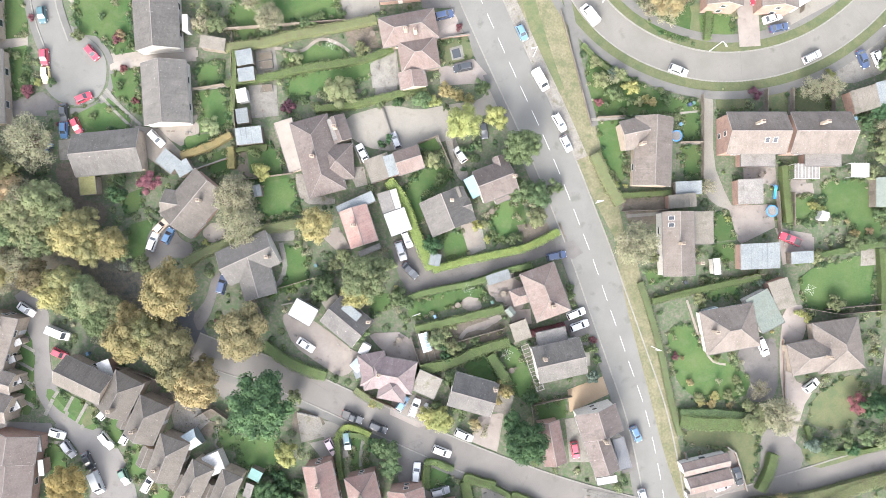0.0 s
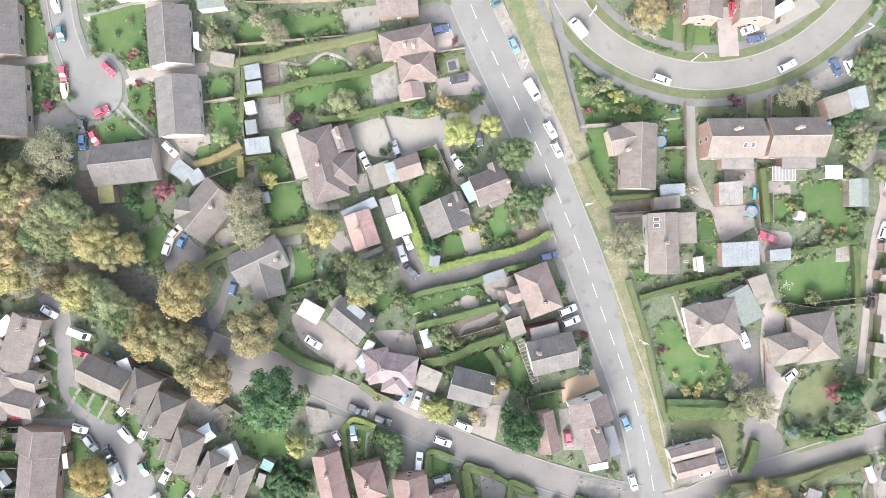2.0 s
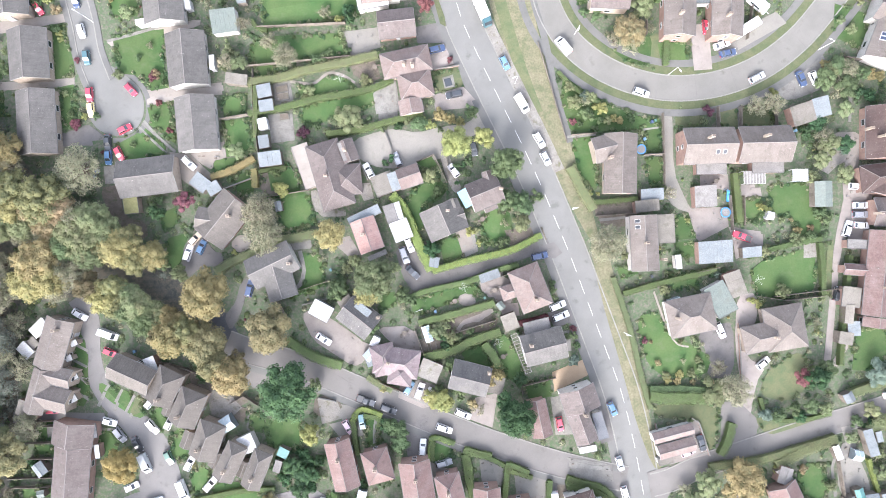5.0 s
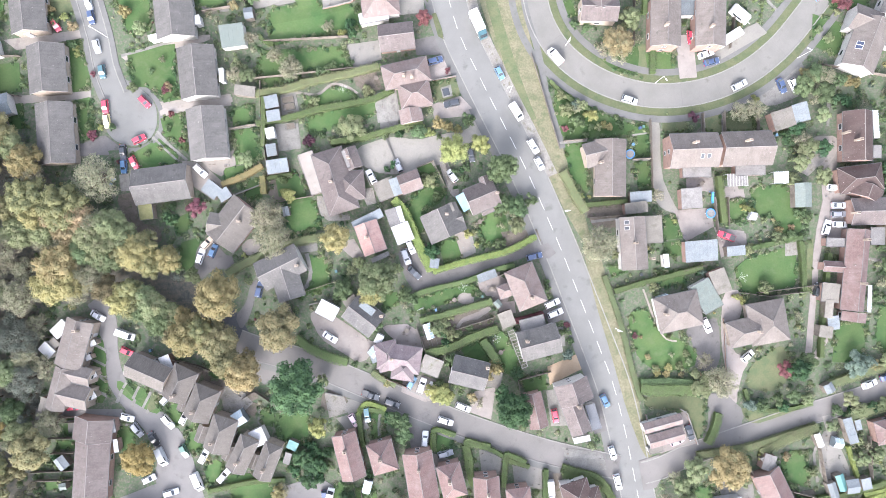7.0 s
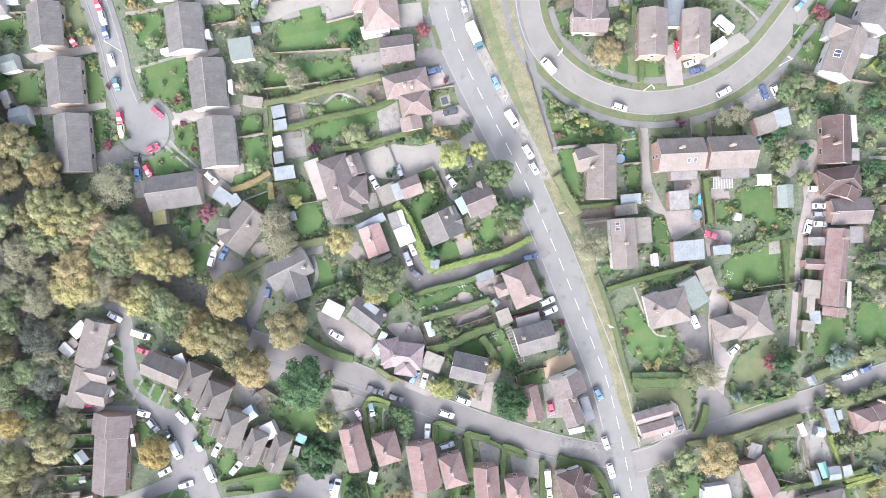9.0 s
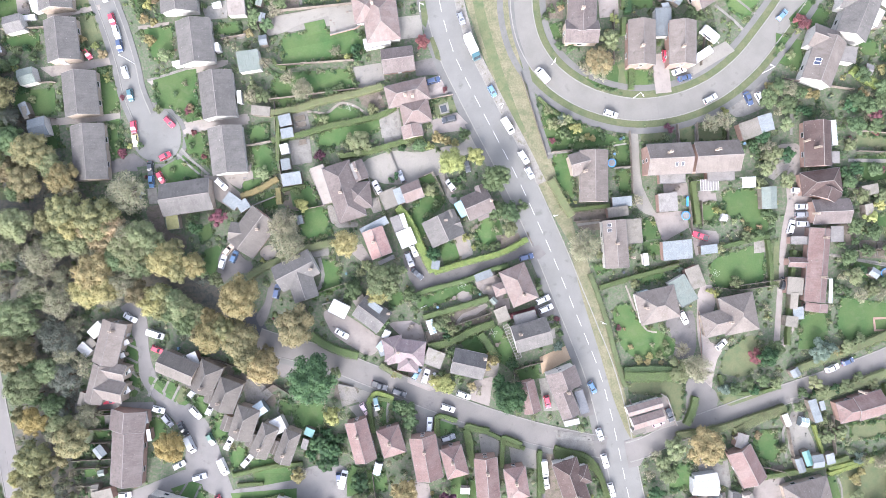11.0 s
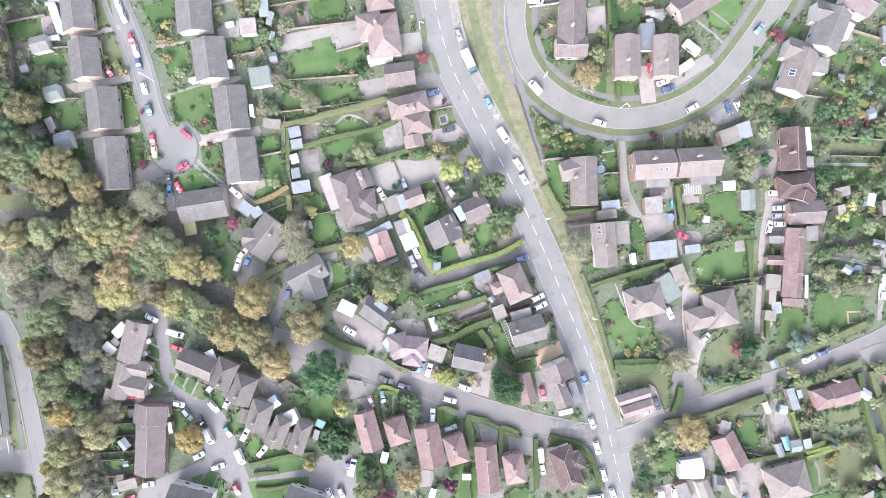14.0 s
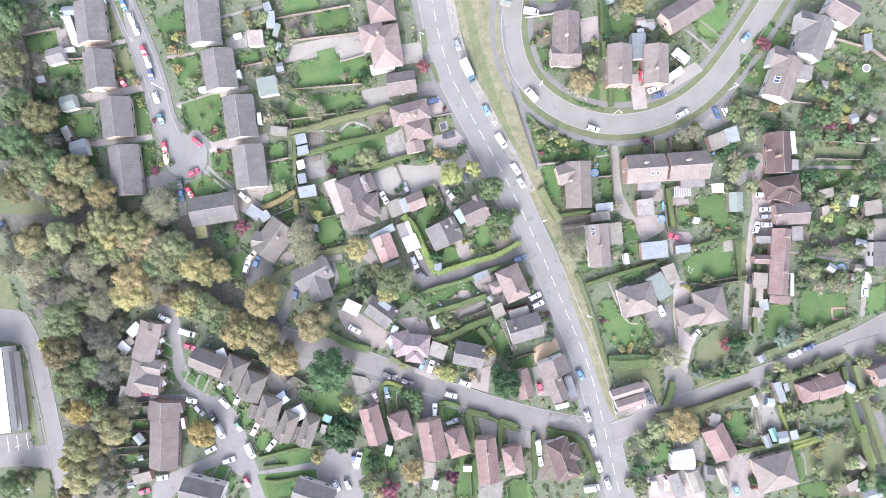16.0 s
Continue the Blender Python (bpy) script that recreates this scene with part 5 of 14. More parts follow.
# ---- houses ----
house("grey-tiled gabled bungalow on the cul-de-sac", "roof_grey", "brick_buff", [
    ("gable", -102.39, 79.06, -87.0, 12.54, 9.24, 2.9, 27)], group="row of grey bungalows")
house("grey-tiled gabled bungalow on the cul-de-sac", "roof_grey", "brick_buff", [
    ("gable", -100.8, 64.37, -86.4, 11.57, 8.9, 2.9, 27)], group="row of grey bungalows")
house("grey-tiled gabled bungalow on the cul-de-sac", "roof_grey", "brick_buff", [
    ("gable", -96.39, 49.4, -87.5, 12.05, 9.4, 2.9, 27)], group="row of grey bungalows")
house("grey-tiled gabled bungalow on the cul-de-sac", "roof_grey", "brick_buff", [
    ("gable", -94.81, 33.21, -88.2, 15.23, 9.24, 2.9, 27)], group="row of grey bungalows")
house("grey-tiled gabled bungalow with a white porch", "roof_grey", "render", [
    ("gable", -68.4, 77.63, -88.5, 14.52, 10.08, 2.9, 27)], group="row of grey bungalows")
house("grey-tiled gabled bungalow with a white porch", "roof_grey", "render", [
    ("gable", -64.26, 62.17, -85.9, 12.09, 9.57, 2.9, 27)], group="row of grey bungalows")
house("grey-tiled gabled bungalow with a white porch", "roof_grey", "render", [
    ("gable", -58.86, 47.38, -86.3, 12.77, 9.24, 2.9, 27)], group="row of grey bungalows")
house("grey-tiled gabled bungalow with a white porch", "roof_grey", "render", [
    ("gable", -56.94, 32.02, -86.3, 12.94, 9.4, 2.9, 27)], group="row of grey bungalows")
house("grey mossy bungalow with a sedum-roofed annexe", "roof_grey", "brick_buff", [
    ("gable", -68.92, 19.75, 5.6, 13.87, 8.78, 2.8, 25),
    ("flat", -73.09, 12.99, 5.8, 3.42, 3.84, 2.5, "green_roof")])
house("brown-tiled L-shaped bungalow with brick walls", "roof_taupe", "brick", [
    ("gable", -51.19, 9.26, 50.2, 11.69, 8.78, 2.8, 26),
    ("gable", -54.01, 8.92, -9.2, 6.94, 5.63, 2.7, 26)], chimneys=[(-49.05, 9.72, 5.0)])
house("large brown hipped bungalow with a flat side roof", "roof_brown", "brick_buff", [
    ("hip", -25.44, 19.06, -75.0, 16.12, 7.88, 2.8, 28),
    ("hip", -21.46, 17.85, 3.9, 6.74, 7.2, 2.8, 28),
    ("gable", -21.26, 24.62, -70.3, 5.36, 4.06, 2.7, 26),
    ("flat", -22.2, 24.53, 19.4, 1.47, 4.44, 3.3, "felt_dark"),
    ("flat", -31.2, 21.36, -72.6, 10.65, 3.83, 2.6, "tan2")], chimneys=[(-26.12, 18.66, 5.0), (-21.68, 24.6, 5.0)])
house("small pink-tiled cottage with a flat grey garage", "roof_pink", "brick", [
    ("gable", -6.8, 18.28, 18.1, 5.42, 4.96, 2.7, 30),
    ("flat", -12.93, 16.69, 19.7, 5.04, 4.97, 2.4, "felt")])
house("salmon-tiled bungalow with a pale back extension", "roof_salmon", "render", [
    ("gable", -17.09, 4.64, -72.0, 7.94, 5.88, 2.8, 24),
    ("flat", -17.75, 9.3, 24.0, 8.03, 2.24, 2.5, "sheet"),
    ("flat", -14.87, -0.23, 22.1, 4.65, 1.06, 2.3, "felt_dark")], chimneys=[(-17.9, 4.76, 4.8)])
house("long white flat-roofed outbuilding with a dark felt end", "white", "render", [
    ("flat", -9.04, 5.57, 19.9, 4.46, 4.81, 2.6, "white"),
    ("flat", -11.45, 9.64, 17.6, 2.69, 4.27, 2.5, "felt_dark"),
    ("flat", -9.52, 10.3, 15.3, 1.33, 4.07, 2.45, "white")], category="outbuilding")
house("grey hipped bungalow among hedges with a pale slope", "roof_grey", "brick_buff", [
    ("gable", 1.23, 7.69, -68.2, 7.5, 9.59, 2.8, 27),
    ("gable", 3.01, 8.18, 18.2, 6.35, 3.15, 2.75, 27),
    ("gable", 3.75, 7.24, -73.2, 2.42, 2.69, 2.7, 27),
    ("flat", 2.93, 11.46, 19.8, 1.71, 2.23, 3.6, "felt")], chimneys=[(2.08, 9.8, 5)])
house("brown-tiled house with a pink slope and sky-blue flat roof", "roof_brown", "render", [
    ("gable", 10.93, 13.82, 21.3, 7.61, 6.79, 4.4, 33),
    ("gable", 11.77, 17.2, -72.2, 3.37, 2.17, 4.3, 36),
    ("gable", 12.31, 10.55, 22.0, 3.13, 1.68, 2.7, 25),
    ("flat", 6.66, 12.9, 27.7, 2.76, 4.36, 2.6, "pool_blue")], chimneys=[(14.47, 14.44, 7.2)])
house("pink-tiled hipped house with several wings", "roof_pink", "brick_buff", [
    ("hip", -6.88, 45.31, 10.8, 11.79, 6.18, 3.2, 28),
    ("hip", -4.78, 39.99, 9.2, 8.1, 6.66, 3.1, 27),
    ("gable", -6.01, 34.84, -80.6, 3.54, 5.66, 2.8, 24),
    ("flat", -5.44, 36.63, 9.6, 3.53, 1.77, 3, "felt_dark")], chimneys=[(-5.37, 43.88, 5.4), (-7.31, 44.14, 5.3)])
house("brown-tiled garage with a pale slope beside the drive", "roof_brown", "brick", [
    ("gable", -8.97, 54.6, 5.1, 8.79, 6.72, 2.8, 25)])
house("pink hipped house with a white front bay", "roof_pink", "render", [
    ("hip", -13.03, 66.08, -84.7, 12.79, 9.39, 3.2, 28),
    ("hip", -16.98, 69.15, 6.7, 7.45, 7.72, 3, 28),
    ("flat", -14.51, 59.9, 9.5, 7.41, 2.69, 2.6, "white")], chimneys=[(-15.07, 69.49, 5.4)])
house("pink-tiled hipped house with a patio", "roof_pink", "brick", [
    ("hip", -13.67, 77.45, 5.9, 8.1, 7.71, 3.2, 28)])
house("grey-brown L-shaped house beside a drive", "roof_mauve", "brick_buff", [
    ("gable", 43.11, 20.04, 87.8, 14.12, 7.6, 3.6, 26),
    ("gable", 39.45, 23.64, 12.1, 5.33, 6.04, 3.6, 26)], chimneys=[(40.3, 21.22, 5.800000000000001)])
house("two-storey semi with pale pinkish tiles and a brick gable", "roof_mauve", "brick", [
    ("gable", 63.4, 23.5, 0.1, 11.94, 8.4, 5, 30),
    ("flat", 64.96, 18.45, 0.1, 7.08, 2.71, 2.6, "felt_dark")], chimneys=[(62.7, 25.02, 8.2)], lights=[(0, 1.4, -1, 0.6), (0, 3.0, -1, 0.6)], group="pair of semis")
house("two-storey semi with pale pinkish tiles and a brick gable", "roof_mauve", "brick", [
    ("gable", 76.44, 23.52, 0.1, 12.26, 8.4, 5, 30),
    ("flat", 78.34, 18.46, 0.1, 7.42, 2.71, 2.6, "felt_dark")], chimneys=[(75.48, 25.04, 8.2)], group="pair of semis")
house("two-storey house with a pale low side roof", "roof_mauve", "render", [
    ("gable", 47.87, 1.13, -88.5, 13, 6.39, 4.8, 20),
    ("flat", 53.67, 4.43, 1.6, 4.17, 6.73, 2.8, "felt"),
    ("flat", 56.64, -3.51, 4.9, 1.4, 3.37, 2.5, "white")], chimneys=[(47.79, 1.19, 6.6), (52.46, -2.78, 4.6)], lights=[(0, -5.2, -1, 0.5), (0, -3.8, -1, 0.5)])
house("hipped bungalow with a pale green sheet roof beside it", "roof_mauve", "render", [
    ("hip", 59.16, -16.25, 10.4, 11.22, 9.01, 2.8, 28),
    ("flat", 66.42, -12.65, -62.7, 7.84, 5.19, 2.6, "sheet_green")], chimneys=[(55.37, -16.64, 5.0)])
house("mauve-tiled hipped L-shaped bungalow", "roof_mauve", "brick_buff", [
    ("hip", 81.38, -19.65, -81.6, 10.59, 9.46, 2.8, 28),
    ("hip", 76.45, -21.73, 11.2, 10.44, 6.53, 2.8, 28)], chimneys=[(78.07, -21.6, 5.0)])
house("pink-tiled cottage with two gables and white edges", "roof_pink", "render", [
    ("gable", 54.18, -44.12, 13.6, 9.73, 2.7, 2.9, 32),
    ("gable", 55.08, -47.66, 14.0, 8.91, 3.42, 2.7, 28),
    ("flat", 52.53, -50.71, 12.5, 3.65, 1.54, 2.4, "felt")])
house("brown terrace with a hipped front wing", "roof_dark", "brick", [
    ("gable", 105.12, 25.96, 88.6, 12.41, 7.37, 3, 36),
    ("hip", 105.73, 15.43, 5.3, 11.24, 6.6, 2.7, 30),
    ("gable", 106.68, 12.23, 68.0, 3.39, 9.02, 2.6, 26),
    ("flat", 110.31, 22.06, -2.3, 2.03, 3.18, 2.4, "felt_dark")], chimneys=[(101.09, 26.69, 5), (103.48, 24.71, 6)])
house("brown-tiled gabled house with a small front gable", "roof_brown", "brick", [
    ("gable", 108.04, 7.17, -0.5, 10.26, 6.66, 3, 24),
    ("gable", 106.02, 6.52, 1.5, 4.63, 1.73, 2.9, 30)], chimneys=[(102.66, 6.8, 5.2)])
house("long brown-tiled terrace with flat back rooms", "roof_red", "brick", [
    ("gable", 103.48, -7.36, 83.0, 20.29, 5.8, 3, 38),
    ("gable", 102.93, -19.09, 80.7, 2.34, 6.21, 2.6, 26),
    ("flat", 99.11, -0.3, -3.8, 4.64, 2.18, 2.5, "felt_dark"),
    ("gable", 98.36, -6.35, -5.3, 5.22, 2.62, 2.6, 28),
    ("flat", 97.44, -12.84, -7.9, 4.37, 4.79, 2.5, "felt"),
    ("flat", 109.7, 0.91, -2.1, 3.48, 4.34, 2.4, "felt_dark")], chimneys=[(104.43, 0.17, 6), (103.33, -10.55, 6)])
house("brown hipped and gabled house by the side road", "roof_red", "brick", [
    ("gable", 115.97, -46.49, 13.9, 7.82, 6.74, 3.4, 30),
    ("hip", 111.44, -47.51, 10.9, 8.76, 5.93, 3.2, 28)], chimneys=[(112.28, -42.09, 6.2)])
house("pink-brown gabled bungalow beside a lawn", "roof_row", "brick", [
    ("gable", 81.65, -61.7, -66.1, 10.24, 7.05, 2.9, 28)])
house("pinkish hipped bungalow with brick walls", "roof_mauve", "brick_buff", [
    ("hip", 98.39, -71.99, 11.8, 12.56, 10.75, 2.9, 28)])
house("dark mauve L-shaped house with solar panels", "roof_mauve", "render", [
    ("gable", 107.33, 48.52, 67.1, 13.02, 8.35, 4, 28),
    ("gable", 107.58, 54.37, -22.8, 7.07, 6.35, 3.9, 28),
    ("flat", 114.6, 50.07, -12.3, 4.42, 4.36, 3.2, "felt_dark")], panels=[(0, -2, 1, 0.5), (0, -1, 1, 0.5)])
house("grey-tiled house with a white side room", "roof_grey", "render", [
    ("gable", 117.42, 60.23, 65.4, 12.45, 8.68, 4, 28),
    ("gable", 116.99, 64.76, -15.8, 7.85, 6.35, 3.9, 28),
    ("flat", 123.17, 60, 59.0, 5.11, 2.69, 2.7, "white")])
house("brown-tiled house at the crescent", "roof_brown", "render", [
    ("gable", 126.49, 68.08, -32.9, 8.79, 7.33, 4.4, 30)])
house("pale brown house above the crescent", "roof_brown", "brick_buff", [
    ("gable", 79.13, 70.86, 28.6, 14.9, 7.66, 4.4, 28)])
house("pale brown two-storey semi inside the crescent", "roof_mauve", "brick", [
    ("gable", 57.57, 55.51, 87.2, 12.22, 7.31, 4.8, 24)], chimneys=[(56.97, 53.94, 7)], group="pair inside the crescent")
house("pale brown two-storey semi inside the crescent", "roof_mauve", "brick", [
    ("gable", 68.66, 54.98, 87.3, 11.89, 7.31, 4.8, 24)], chimneys=[(67.96, 53.25, 7)], group="pair inside the crescent")
house("pale blue flat link roof between two semis", "sheet", "render", [
    ("flat", 64.47, 61.5, 88.9, 7.72, 4.37, 2.7, "sheet")], category="garage")
house("brown-tiled house with a white-framed front gable", "roof_brown", "brick_buff", [
    ("gable", 41.98, 65.83, 85.0, 13.56, 7.66, 4.4, 26),
    ("gable", 41.53, 59.43, -3.6, 9.13, 6, 4.2, 28)], chimneys=[(41.53, 64.71, 7)])
house("dark grey bungalow with a front wing", "roof_grey", "render", [
    ("gable", -39.89, -1.92, 24.6, 11.33, 7.43, 2.8, 26),
    ("gable", -38.28, -5.9, -74.5, 8.48, 6.76, 2.75, 26)], chimneys=[(-35.2, -1.67, 5.0)])
house("slate-roofed chalet bungalow with a pale dormer", "roof_slate", "render", [
    ("gable", -19.45, -14.83, -39.6, 8.57, 6.97, 3, 30),
    ("flat", -18.53, -13.06, -39.3, 4.03, 2.45, 4.2, "sheet")], chimneys=[(-14.72, -14.71, 5.2)])
house("white conservatory with a sheet roof", "white", "white", [
    ("flat", -28.52, -13.09, -29.3, 5.06, 3.84, 2.5, "white")], category="conservatory")
house("mauve and pink hipped bungalow with small wings", "roof_rose", "brick", [
    ("hip", -10.79, -25.63, -10.0, 10.77, 6.74, 3, 30),
    ("hip", -13.8, -24.97, -78.6, 7.4, 5.62, 2.9, 30),
    ("hip", -9.93, -28.24, 79.2, 5.91, 5.62, 2.9, 30),
    ("flat", -16.85, -25.27, -70.6, 2.39, 2.48, 2.5, "sheet")], chimneys=[(-12.65, -25.4, 5.2)])
house("flat brown garage beside the lane", "felt", "brick", [
    ("flat", -3, -27.91, -23.6, 5.05, 4.51, 2.5, "dirt")], category="garage")
house("slate-roofed house with a pale lower slope", "roof_slate", "render", [
    ("gable", 6.42, -29.61, -15.4, 9.05, 6.9, 4.2, 30),
    ("flat", 12.52, -31.71, -13.9, 3.72, 4.06, 2.5, "felt")], chimneys=[(10.78, -28.0, 6.5)])
house("pink-tiled hipped house beside the main road", "roof_pink", "brick", [
    ("hip", 21.04, -8.7, -69.8, 10.5, 7.39, 4.4, 30),
    ("hip", 16.71, -9.48, 16.6, 4.93, 3.36, 3, 28)], chimneys=[(22.15, -11.34, 7.0)])
house("grey-tiled house with a glazed lean-to", "roof_grey", "render", [
    ("gable", 23.91, -22.55, 12.9, 9.93, 7.32, 4.6, 28),
    ("flat", 22.64, -18.14, 12.7, 6.21, 3.37, 3, "felt_dark")], chimneys=[(20.58, -21.82, 7)])
house("brown-tiled garage under the trees", "roof_red", "brick", [
    ("gable", 22.6, -39.77, -79.0, 8.85, 4.72, 2.9, 30)], category="garage")
house("long brown-tiled corner house with a dark flat side roof", "roof_brown", "render", [
    ("gable", 31.96, -35.11, -72.7, 5.6, 8.49, 4.6, 27),
    ("gable", 32.48, -41.75, -71.6, 7.34, 5.11, 4.5, 27),
    ("flat", 37, -41.81, 15.3, 2.43, 6.54, 3, "tarmac_roof"),
    ("flat", 34.08, -47.52, 10.0, 4.15, 1.48, 2.4, "white")], chimneys=[(32.67, -38.14, 7)])
house("pink-tiled house in a row", "roof_row", "brick", [
    ("gable", -24.01, -49.17, -77.7, 11.42, 6, 4.4, 30)], chimneys=[(-24.61, -47.23, 7)], group="row of pink-roofed houses")
house("pink-tiled house in a row", "roof_row", "brick", [
    ("hip", -15.72, -49.63, -76.4, 7.84, 6.33, 4.4, 30)], chimneys=[(-16.1, -49.48, 7)], group="row of pink-roofed houses")
house("pink-tiled house in a row", "roof_row", "brick", [
    ("gable", -6.44, -54.61, -82.4, 11.88, 7.33, 4.4, 30)], chimneys=[(-6.77, -52.3, 7)], group="row of pink-roofed houses")
house("pink-tiled house in a row", "roof_row", "brick", [
    ("hip", 1.19, -56.05, -77.7, 8.48, 6, 4.4, 30)], chimneys=[(0.67, -55.51, 7)], group="row of pink-roofed houses")
house("pink-tiled house in a row", "roof_row", "brick", [
    ("gable", 9.91, -62.12, -88.0, 13.55, 6.33, 4.4, 30)], chimneys=[(9.97, -58.84, 7)], group="row of pink-roofed houses")
house("pink-tiled house in a row", "roof_row", "brick", [
    ("hip", 17.86, -62.64, -83.6, 8.63, 6, 4.4, 30)], chimneys=[(17.6, -61.89, 7)], group="row of pink-roofed houses")
house("dark brown hipped house near the junction", "roof_dark", "render", [
    ("hip", 32.89, -63.43, -73.8, 12.77, 7, 4.2, 30),
    ("hip", 35.8, -61.62, 13.4, 4.53, 5.01, 4, 30)], chimneys=[(34.15, -66.54, 7)])
house("mauve-tiled estate terrace with white porches", "roof_mauve", "brick_buff", [
    ("gable", -91.06, -19.13, 72.6, 11.95, 6.67, 4.3, 27),
    ("flat", -87.47, -19.42, 24.9, 1.66, 1.36, 2.5, "white"),
    ("flat", -88.7, -22.98, 22.9, 1.52, 1.37, 2.5, "white")], chimneys=[(-89.16, -15.78, 6.6)], group="estate terrace")
house("mauve-tiled estate houses with two front gables", "roof_mauve", "brick_buff", [
    ("gable", -94.95, -30.19, 73.5, 10.55, 4.67, 4.3, 30),
    ("gable", -90.84, -26.79, -15.3, 7.43, 4.34, 4.2, 28),
    ("gable", -91.71, -32.05, -14.8, 7.76, 5.67, 4.2, 28),
    ("flat", -87.35, -27.35, 24.7, 1.41, 1.26, 2.5, "white"),
    ("flat", -87.89, -32.46, 30.4, 1.62, 1.82, 2.5, "white")], group="estate terrace")
house("long brown terrace with staggered ends", "roof_brown", "brick", [
    ("gable", -87.53, -40.79, 81.6, 5.65, 9.61, 3.5, 28),
    ("gable", -88.36, -51.17, 84.6, 14.59, 8.6, 3.4, 27),
    ("flat", -83.05, -40.31, 6.5, 1.06, 3.36, 2.5, "white"),
    ("flat", -82.53, -45.26, 5.9, 1.17, 3.26, 2.5, "white")], group="estate terrace")
house("brown-grey estate house with a dark north slope", "roof_taupe", "brick_buff", [
    ("gable", -73.04, -26.81, -25.6, 10.48, 6.34, 4.2, 32)], group="estate houses")
house("grey-brown gabled estate house", "roof_taupe", "brick_buff", [
    ("endhip", -65.37, -29.9, 62.5, 8.5, 6.45, 4, 32),
    ("gable", -69.73, -31.09, 69.2, 3.53, 2.6, 2.5, 26)], chimneys=[(-65.97, -32.32, 6.7)], group="estate houses")
house("grey-brown gabled estate house", "roof_taupe", "brick_buff", [
    ("endhip", -60.04, -34.97, 66.5, 8.62, 6.49, 4, 32),
    ("gable", -65.16, -35.29, 69.4, 3.80, 2.6, 2.5, 26)], chimneys=[(-61.36, -36.39, 6.7)], group="estate houses")
house("grey-brown gabled estate house", "roof_taupe", "brick_buff", [
    ("endhip", -55.62, -42.79, 70.2, 8.79, 6.39, 4, 32),
    ("gable", -60.94, -42.97, 67.6, 4.25, 2.6, 2.5, 26)], chimneys=[(-56.93, -44.06, 6.7)], group="estate houses")
house("grey-brown gabled estate house", "roof_taupe", "brick_buff", [
    ("endhip", -50.36, -47.87, 63.3, 9.08, 4.90, 4.2, 32),
    ("gable", -54.26, -47.94, 63.3, 3.81, 2.6, 2.5, 26)], chimneys=[(-51.03, -49.21, 6.7)], group="estate houses")
house("grey-brown gabled estate house", "roof_taupe", "brick_buff", [
    ("endhip", -44.14, -49.82, 67.6, 9.15, 4.57, 4.2, 32),
    ("gable", -47.87, -50.26, 67.6, 3.84, 2.6, 2.5, 26)], chimneys=[(-44.71, -51.21, 6.7)], group="estate houses")
house("grey-roofed estate house beside the parking", "roof_slate", "render", [
    ("gable", -77.28, -66.15, -17.5, 12.59, 7.31, 4.8, 28)], group="estate houses")
house("grey-tiled house beside the yard", "roof_grey", "render", [
    ("gable", -43.57, -69.38, -22.2, 12.6, 7.33, 4.4, 28)], group="estate houses")
house("large white-roofed depot building", "white", "render", [
    ("flat", -138.37, -31.16, -87.2, 25.51, 10.87, 6.5, "white"),
    ("flat", -133.18, -31.91, -86.7, 23.96, 2.68, 3.4, "felt_dark")], category="warehouse")
house("dark slate-roofed house at the garden lane", "roof_slate", "render", [
    ("gable", 135.28, -7.19, 84.0, 7.59, 7.27, 4.2, 30)])
house("pale grey flat-roofed building at the garden lane", "felt", "render", [
    ("flat", 136.62, 0.5, -1.0, 7.65, 6.58, 3.2, "felt")], category="outbuilding")
house("mauve-tiled house beside the narrow track", "roof_mauve", "brick", [
    ("gable", 133.89, -43.81, 14.7, 8.2, 5.69, 4.2, 30)])
# ---- trees ----
grow("big", "green", -124.2, 80.8, 6, 10, "tall leafy green tree")
grow("big", "olive", -126, 67.4, 6.5, 10, "tall broad olive-green leafy tree")
grow("big", "green", -124.7, 55.6, 5.5, 9, "tall leafy green tree")
grow("big", "oak", -117.8, 50.8, 6, 10, "tall broad tree turning yellow-brown")
grow("big", "green", -125, 43.6, 6.1, 10, "tall leafy green tree")
grow("big", "olive", -121, 34.8, 6.8, 11, "tall broad olive-green leafy tree")
grow("big", "green", -114.8, 37.1, 5.1, 9, "tall leafy green tree")
grow("big", "oak", -108.7, 34.1, 6.1, 10, "tall broad tree turning yellow-brown")
grow("big", "oak", -111.3, 25.8, 5.8, 9, "tall broad tree turning yellow-brown")
grow("big", "oak", -126.4, 30, 6.1, 11, "tall broad tree turning yellow-brown")
grow("big", "gold", -101.1, 26, 5.5, 9, "tall tree with golden autumn leaves")
grow("big", "oak", -100.5, 17.4, 6.1, 10, "tall broad tree turning yellow-brown")
grow("big", "oak", -122, 12.8, 6.1, 10, "tall broad tree turning yellow-brown")
grow("big", "olive", -113.5, 14, 5.8, 10, "tall broad olive-green leafy tree")
grow("big", "grey", -107.3, 5.1, 6.1, 10, "thin grey-brown tree losing its leaves")
grow("big", "grey", -123, 4.3, 6.2, 9, "thin grey-brown tree losing its leaves")
grow("big", "grey", -109.9, -3.3, 5.1, 9, "thin grey-brown tree losing its leaves")
grow("big", "oak", -91.9, 14.3, 6.8, 11, "tall broad tree turning yellow-brown")
grow("big", "gold", -63.1, -18.3, 5.8, 9, "tall tree with golden autumn leaves")
grow("big", "oak", -55.5, -19.6, 5.8, 9, "tall broad tree turning yellow-brown")
